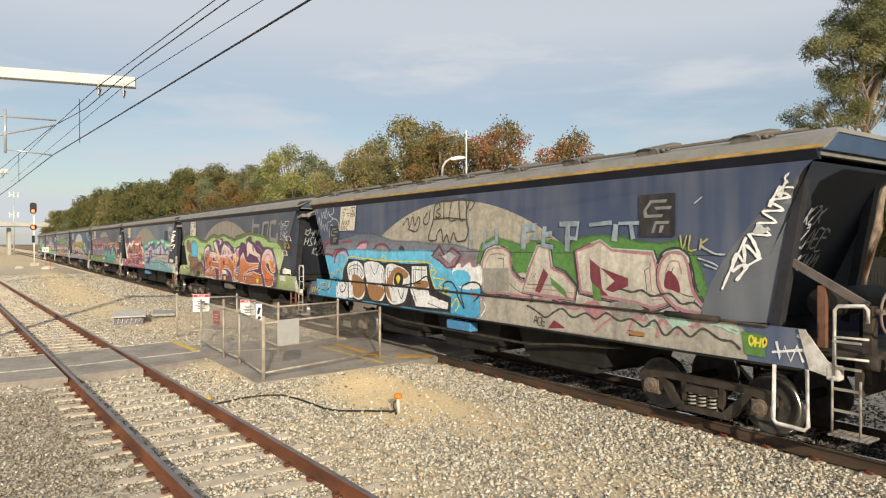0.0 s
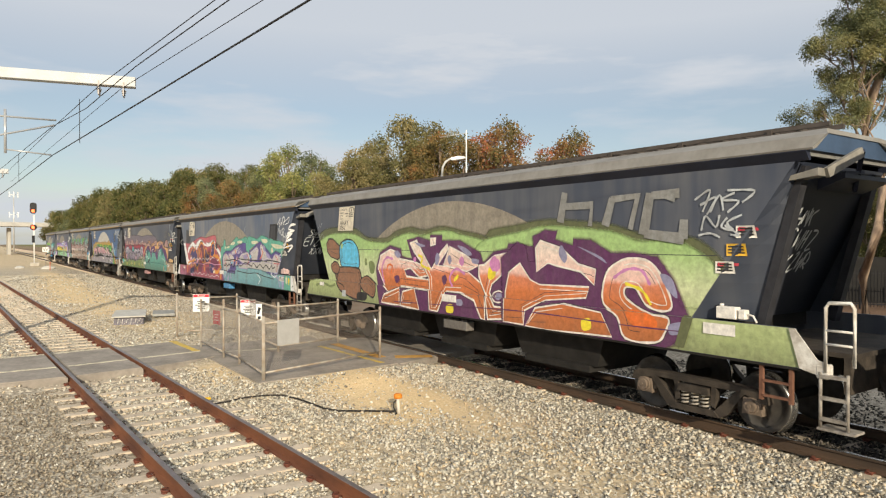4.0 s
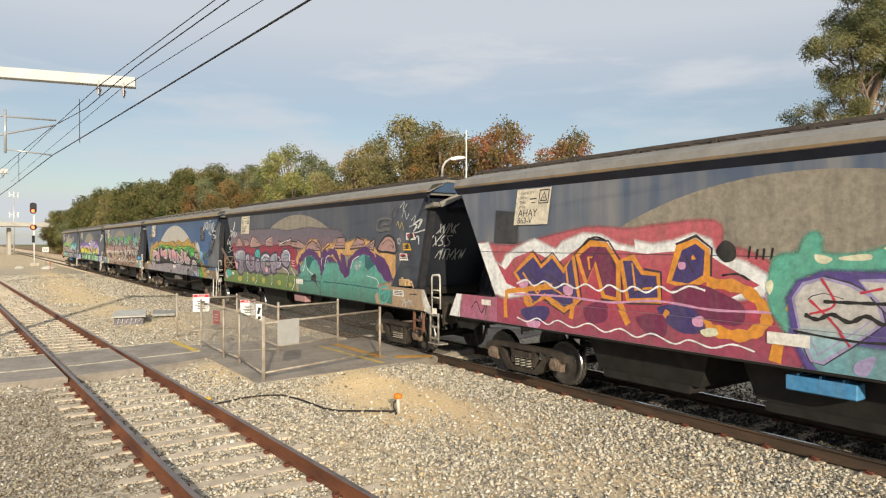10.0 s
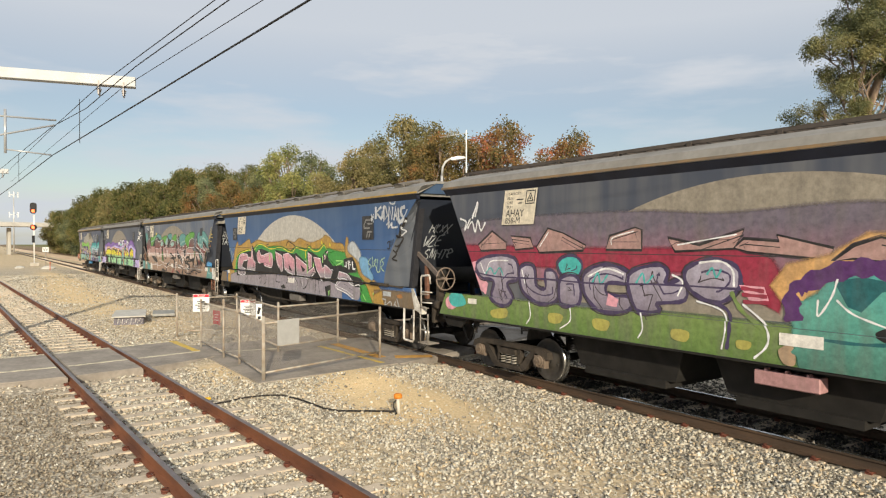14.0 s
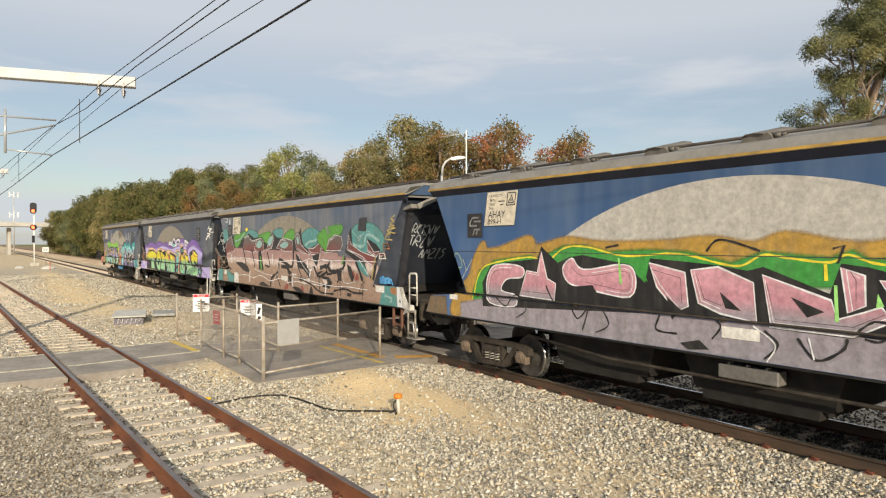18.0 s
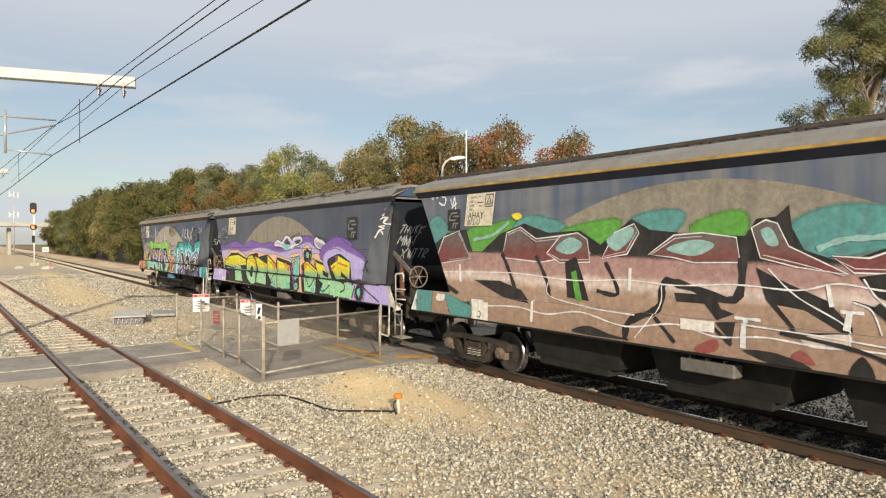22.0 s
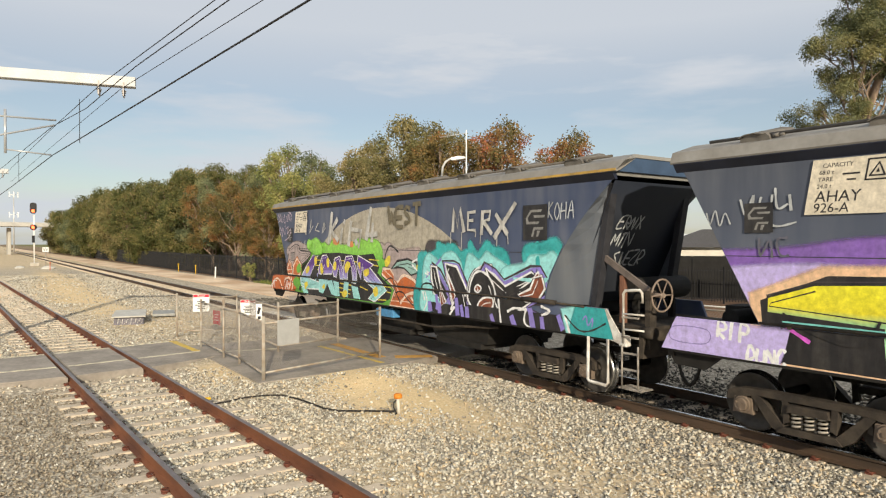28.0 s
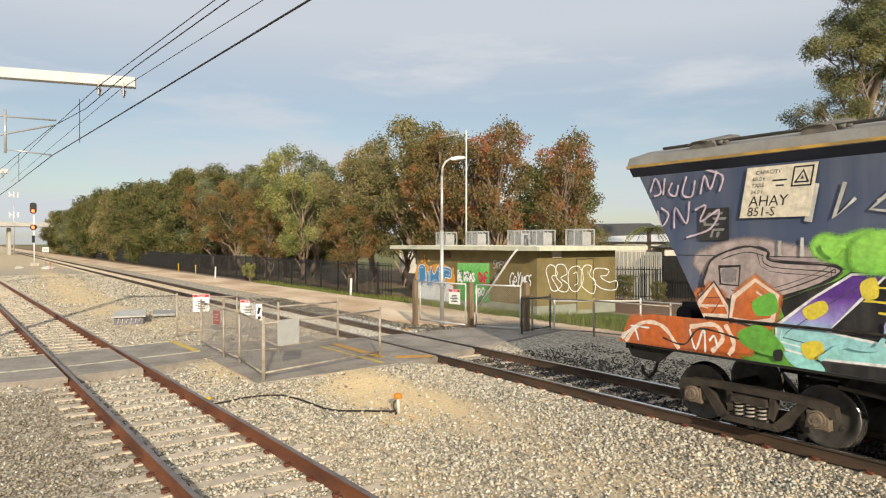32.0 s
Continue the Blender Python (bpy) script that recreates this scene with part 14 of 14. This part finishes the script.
    a.tag('KOHA', (13.66, 3.13), 0.3, 0.022, S_CHALK, 0.62, 0.1)
    a.line([(13.26, 2.63), (13.40, 2.72), (13.49, 2.58), (13.62, 2.72), (13.75, 2.60), (13.92, 2.72)], 0.03, turq)
    a.plate("851-S", 1.70, 3.04)
    a.emblem(1.08, 2.74, 0.46)
    a.line([(0.21, 3.49), (0.31, 3.70), (0.41, 3.48), (0.28, 3.42)], 0.028, S_LILAC)
    a.line([(0.48, 3.69), (0.45, 3.44)], 0.028, S_LILAC)
    a.line([(0.61, 3.61), (0.55, 3.47), (0.67, 3.41), (0.72, 3.57)], 0.028, S_LILAC)
    a.line([(0.86, 3.69), (0.79, 3.43), (0.95, 3.39), (1.00, 3.62)], 0.028, S_LILAC)
    a.line([(1.09, 3.41), (1.16, 3.67), (1.25, 3.47), (1.35, 3.73)], 0.028, S_LILAC)
    a.line([(1.39, 3.79), (1.16, 3.77), (1.44, 3.65), (1.39, 3.43)], 0.028, S_LILAC)
    a.line([(0.35, 3.20), (0.43, 2.96), (0.55, 3.13), (0.41, 3.24)], 0.028, S_LILAC)
    a.line([(0.65, 2.92), (0.67, 3.23), (0.86, 2.99), (0.91, 3.32)], 0.028, S_LILAC)
    a.line([(1.00, 3.18), (1.18, 3.24), (1.09, 3.01), (1.39, 3.17), (1.26, 2.91), (0.86, 2.78)], 0.028, S_LILAC)
    a.face([(1.18, 2.25), (1.31, 2.49), (1.77, 2.65), (2.09, 2.59), (2.16, 2.46), (2.96, 2.41), (2.89, 2.25), (2.24, 1.98), (1.69, 1.89), (1.18, 2.05)], dust, S_BLACK, 0.03, True)
    a.face([(1.40, 2.36), (1.71, 2.38), (1.69, 2.11), (1.42, 2.12)], dust, S_BLACK, 0.03)
    a.fill([(1.44, 2.33), (1.65, 2.34), (1.62, 2.17), (1.46, 2.16)], flat("w8_grey_face",(0.20,0.18,0.18)))
    a.fill([(1.04, 1.62), (1.05, 1.78), (1.27, 2.09), (1.44, 1.94), (1.61, 1.69), (1.69, 2.01), (1.93, 2.21), (2.24, 1.98), (2.17, 1.67), (1.89, 1.24), (-0.34, 1.14), (-0.45, 0.99), (-0.26, 1.47)], orange, False, name="painted_background")
    a.face([(1.03, 1.65), (1.09, 1.85), (1.31, 2.11), (1.51, 1.81), (1.54, 1.67)], orange, pale, 0.06)
    a.face([(1.57, 1.65), (1.62, 1.95), (1.93, 2.20), (2.24, 2.01), (2.17, 1.68), (1.89, 1.62)], orange, pale, 0.06)
    a.fill([(1.89, 1.90), (2.17, 2.04), (2.24, 1.80), (1.97, 1.72)], green)
    a.fill([(1.72, 1.48), (2.05, 1.60), (2.36, 1.32), (2.13, 1.21), (1.77, 1.32)], green)
    a.line([(-0.23, 1.12), (0.08, 1.44), (0.48, 1.43), (0.77, 1.12)], 0.06, pale)
    a.line([(0.95, 1.47), (1.35, 1.54), (1.48, 1.36), (1.31, 1.15)], 0.06, pale)
    a.line([(1.52, 1.56), (1.65, 1.31), (1.57, 1.14)], 0.06, pale)
    a.line([(0.03, 1.40), (-0.34, 1.18)], 0.06, pale)
    a.line([(0.95, 1.44), (1.05, 1.15), (1.18, 1.46), (1.21, 1.13)], 0.03, S_WHITE)
    a.line([(1.27, 1.30), (1.35, 1.38), (1.40, 1.22)], 0.03, S_WHITE)
    a.line([(-0.29, 1.15), (-0.07, 1.35), (0.03, 1.16)], 0.03, S_WHITE)
    a.line([(-0.13, 1.38), (0.23, 1.38)], 0.025, S_WHITE)
    a.line([(0.48, 1.26), (0.86, 1.20), (1.13, 1.46), (1.73, 1.38)], 0.025, S_BLACK)
    a.fill([(2.21, 1.28), (2.32, 1.31), (2.32, 1.17), (2.22, 1.17)], S_BLACK)
    a.fill([(2.78, 2.65), (2.92, 2.72), (3.02, 2.63), (2.92, 2.51)], green)
    a.fill([(2.99, 2.68), (3.05, 2.72), (3.08, 2.63)], green)
    a.fill([(3.19, 2.57), (3.28, 2.74), (3.53, 2.77), (3.77, 2.60), (3.83, 2.44), (3.28, 2.40)], green, name="painted_background")
    a.line([(2.79, 1.25), (3.06, 1.45), (3.44, 1.47), (3.54, 1.78)], 0.06, vio)


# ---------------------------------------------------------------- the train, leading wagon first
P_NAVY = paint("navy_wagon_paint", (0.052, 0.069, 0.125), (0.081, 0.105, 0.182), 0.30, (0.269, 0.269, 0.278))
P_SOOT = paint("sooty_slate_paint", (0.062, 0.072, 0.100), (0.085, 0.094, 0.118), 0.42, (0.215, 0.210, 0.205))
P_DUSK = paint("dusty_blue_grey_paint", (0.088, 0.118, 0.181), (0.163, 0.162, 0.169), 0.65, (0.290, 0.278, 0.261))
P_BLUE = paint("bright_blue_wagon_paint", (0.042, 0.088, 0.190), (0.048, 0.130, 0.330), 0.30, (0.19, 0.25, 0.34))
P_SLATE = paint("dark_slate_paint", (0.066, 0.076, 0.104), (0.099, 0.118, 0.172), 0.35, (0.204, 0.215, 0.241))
BOX_BLUE, BOX_GREY, BOX_PINK = flat("box_blue", (0.06, 0.22, 0.42)), flat("box_grey", (0.13, 0.12, 0.11)), flat("box_pink", (0.36, 0.20, 0.20))
VALVE = {art_two: N_WHITE, art_three: flat("valve_pink", (0.50, 0.36, 0.34)), art_four: flat("valve_tan", (0.40, 0.27, 0.14)), art_six: flat("valve_blue", (0.07, 0.24, 0.46))}
TRAIN = [("dark navy grain hopper wagon at the head of the rake", P_NAVY, True, None, None),
         ("navy grain hopper wagon painted with cream and blue graffiti", P_NAVY, True, art_one, BOX_BLUE),
         ("dusty navy grain hopper wagon with pink and orange graffiti letters", P_SOOT, False, art_two, BOX_GREY),
         ("weathered grain hopper wagon with crimson and white-violet graffiti", P_DUSK, False, art_three, BOX_BLUE),
         ("sooty grain hopper wagon with maroon, violet and teal graffiti", P_SOOT, False, art_four, BOX_PINK),
         ("bright blue grain hopper wagon with pink graffiti edged in gold", P_BLUE, True, art_five, BOX_GREY),
         ("dark grain hopper wagon with tan and oxblood graffiti letters", P_DUSK, False, art_six, BOX_GREY),
         ("dark slate grain hopper wagon with yellow and green graffiti on lavender", P_SLATE, True, art_seven, BOX_GREY),
         ("last navy grain hopper wagon with violet, orange and turquoise graffiti", P_NAVY, True, art_eight, BOX_BLUE)]
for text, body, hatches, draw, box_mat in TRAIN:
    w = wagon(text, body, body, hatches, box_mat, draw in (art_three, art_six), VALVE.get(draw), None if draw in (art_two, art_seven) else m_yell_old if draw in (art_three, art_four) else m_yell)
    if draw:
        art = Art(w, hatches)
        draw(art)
        rng = random.Random(text)
        for y, z, h in ((-0.75, 2.95, 0.22), (-0.85, 2.62, 0.26), (-0.55, 2.30, 0.24)):
            art.end_tag("".join(rng.choice("AEHKMNRSTVWXZ") for _ in range(rng.choice((3, 4, 5)))), y + rng.uniform(-0.1, 0.1), z, h, rng.randrange(99))


# ---------------------------------------------------------------- paint on the relay building
class WallArt(Art):
    """Paint on a flat wall: x runs along it, z up; at is the wall's zero point and turn its heading."""

    def __init__(self, parent, at, turn):
        self.w, self.n, self.base = parent, 0, pose(*at, 0, 0, turn)

    def overspray(self, c, m, w=0.13):
        """A brushed wall has clean edges."""

    def put(self, polys, m, name="painted_shape", label=""):
        self.n += 1
        y = -0.006 - 0.0015 * self.n
        V, F, seen = [], [], {}
        for p in polys:
            ids = []
            for x, z in p:
                key = (round(x, 4), round(z, 4))
                if key not in seen:
                    seen[key] = len(V)
                    V.append((x, y - 0.0001 * (len(V) * 5 % 11), z))
                ids.append(seen[key])
            for t in geometry.tessellate_polygon([[Vector((x, z, 0)) for x, z in p]]):
                f = tuple(ids[i] for i in t)
                if len(set(f)) == 3:
                    F.append(f)
        ob = part(name, raw(name, V, F, m), None, self.w, label)
        ob.matrix_basis = self.base
        return ob


fw_ = WallArt(bld, (0, 0, 0.2), 0)                        # front wall, x from its far end
b_or, b_bl = flat("wall_orange", (0.58, 0.27, 0.05)), flat("wall_blue", (0.045, 0.20, 0.42))
fw_.fill([(0.0, 0.9), (0.1, 1.6), (0.7, 1.75), (1.1, 1.62), (1.6, 1.7), (2.4, 1.72), (3.1, 1.4), (3.1, 0.8), (1.6, 0.6)], b_or, name="painted_background", label="orange sprayed background")
for q in ([(0.4, 1.75), (0.5, 1.9), (0.62, 1.78)], [(1.0, 1.8), (1.1, 1.95), (1.18, 1.82)], [(2.9, 1.5), (3.15, 1.6), (3.1, 1.4)]):
    fw_.fill(q, b_or)
fw_.fill([(0.05, 0.0), (0.1, 0.95), (0.9, 0.85), (1.5, 1.0), (2.4, 0.9), (3.1, 0.75), (3.1, 0.0)], flat("wall_white", (0.62, 0.64, 0.66)), False)
for q in ([(0.2, 0.7), (0.25, 1.55), (0.75, 1.6), (0.85, 1.0), (0.55, 0.65)], [(0.95, 0.7), (0.98, 1.3), (1.15, 1.3), (1.2, 0.7)], [(1.25, 0.65), (1.3, 1.6), (1.6, 1.2), (1.95, 1.65), (2.1, 0.7), (1.65, 0.85)], [(2.15, 0.7), (2.1, 1.5), (2.9, 1.55), (2.95, 1.1), (2.5, 1.1), (2.5, 0.7)]):
    fw_.face(q, b_bl, S_WHITE, 0.05, True)
fw_.tag("L", (0.75, 1.75), 0.35, 0.06, b_or)
g_w = spray("wall_green", [(1.0, (0.05, 0.30, 0.05)), (1.4, (0.10, 0.42, 0.08)), (2.4, (0.30, 0.55, 0.25))], 0.1)
fw_.put([[(3.45, 0.15), (5.75, 0.2), (5.75, 1.85), (3.45, 1.8)]], g_w, "painted_background", "green sprayed panel")
fw_.tag("BLOOMS", (3.5, 1.0), 0.42, 0.10, S_WHITE, 0.6, 0.0)
fw_.tag("ONE", (5.0, 1.0), 0.42, 0.09, S_RED, 0.62, 0.0)
fw_.tag("OBO", (4.75, 0.42), 0.32, 0.06, S_WHITE, 0.8)
fw_.scribble((3.6, 1.4), (4.6, 1.3), 0.2, 10, 0.04, S_BLACK)
fw_.tag("SKEM", (6.0, 1.65), 0.30, 0.03, S_CHALK, 0.8)
fw_.tag("RE", (6.1, 1.2), 0.22, 0.04, S_CHALK, 0.8)
fw_.tag("GRYMES", (7.05, 0.95), 0.50, 0.06, S_WHITE, 0.5)
sw_ = WallArt(bld, (8.615, 0, 0.2), 90)                   # end wall
for q in ([(0.46, 1.64), (0.64, 1.84), (0.91, 1.77), (1.07, 1.45), (0.76, 1.37), (1.10, 0.87), (0.76, 0.86), (0.55, 1.33)],
          [(1.03, 1.81), (1.44, 1.82), (1.60, 1.48), (1.25, 1.31), (1.69, 1.03), (1.57, 0.76), (1.13, 0.84), (1.32, 1.06), (1.00, 1.36)],
          [(1.79, 1.68), (2.30, 1.74), (2.53, 1.23), (2.18, 0.76), (1.79, 0.86), (1.66, 1.34)],
          [(2.53, 1.73), (3.00, 1.75), (2.90, 1.38), (3.24, 1.06), (3.14, 0.62), (2.67, 0.78), (2.40, 1.09)],
          [(3.20, 1.63), (4.03, 1.58), (3.92, 1.35), (3.54, 1.31), (4.03, 1.06), (4.56, 1.09), (4.49, 0.73), (3.68, 0.79), (3.20, 1.11)]):
    sw_.line(q, 0.035, S_WHITE, closed=True)
for q in ([(1.95, 1.45), (2.14, 1.51), (2.21, 1.10), (2.01, 0.99)], [(2.80, 1.54), (2.80, 1.40)], [(3.07, 1.26), (3.27, 1.11), (3.13, 0.95)]):
    sw_.line(q, 0.03, S_WHITE)

# ---------------------------------------------------------------- whitened ballast by the crossing
stones("ballast_stones", 9000, (-27, -17.3), (-0.64, 0.64), lambda x, y: 0.85, (0.024, 0.046), "limewashed white crushed stone between the freight rails", 21, m_whiterock)
stones("ballast_stones", 6000, (-24, -17.6), (0.9, 1.9), lambda x, y: 0.7 * smooth(2.2, 1.2, y), (0.024, 0.046), "limewashed white crushed stone beside the freight track", 22, m_whiterock)


# ---------------------------------------------------------------- movement
def train_x(t):
    """Where the last wagon's trailing roof end is at t seconds."""
    return -135.152 + 4.12146 * t - 0.004492 * t * t + 0.00002966 * t ** 3


def motions():
    n = len(WAGONS)
    for i, w in enumerate(WAGONS):                        # the first in the list leads, the last trails
        walk(w, [(t, pose(train_x(t) + PITCH * (n - 1 - i), 0, 0)) for t in range(0, 33, 2)])
    for ws_, x in WHEELSETS:
        rows = []
        for k in range(0, 241):
            t = k * 4 / 30
            rows.append((t, pose(x, 0, WR) @ Matrix.Rotation((train_x(t) - train_x(0)) / WR, 4, "Y")))
        walk(ws_, rows)


motions()
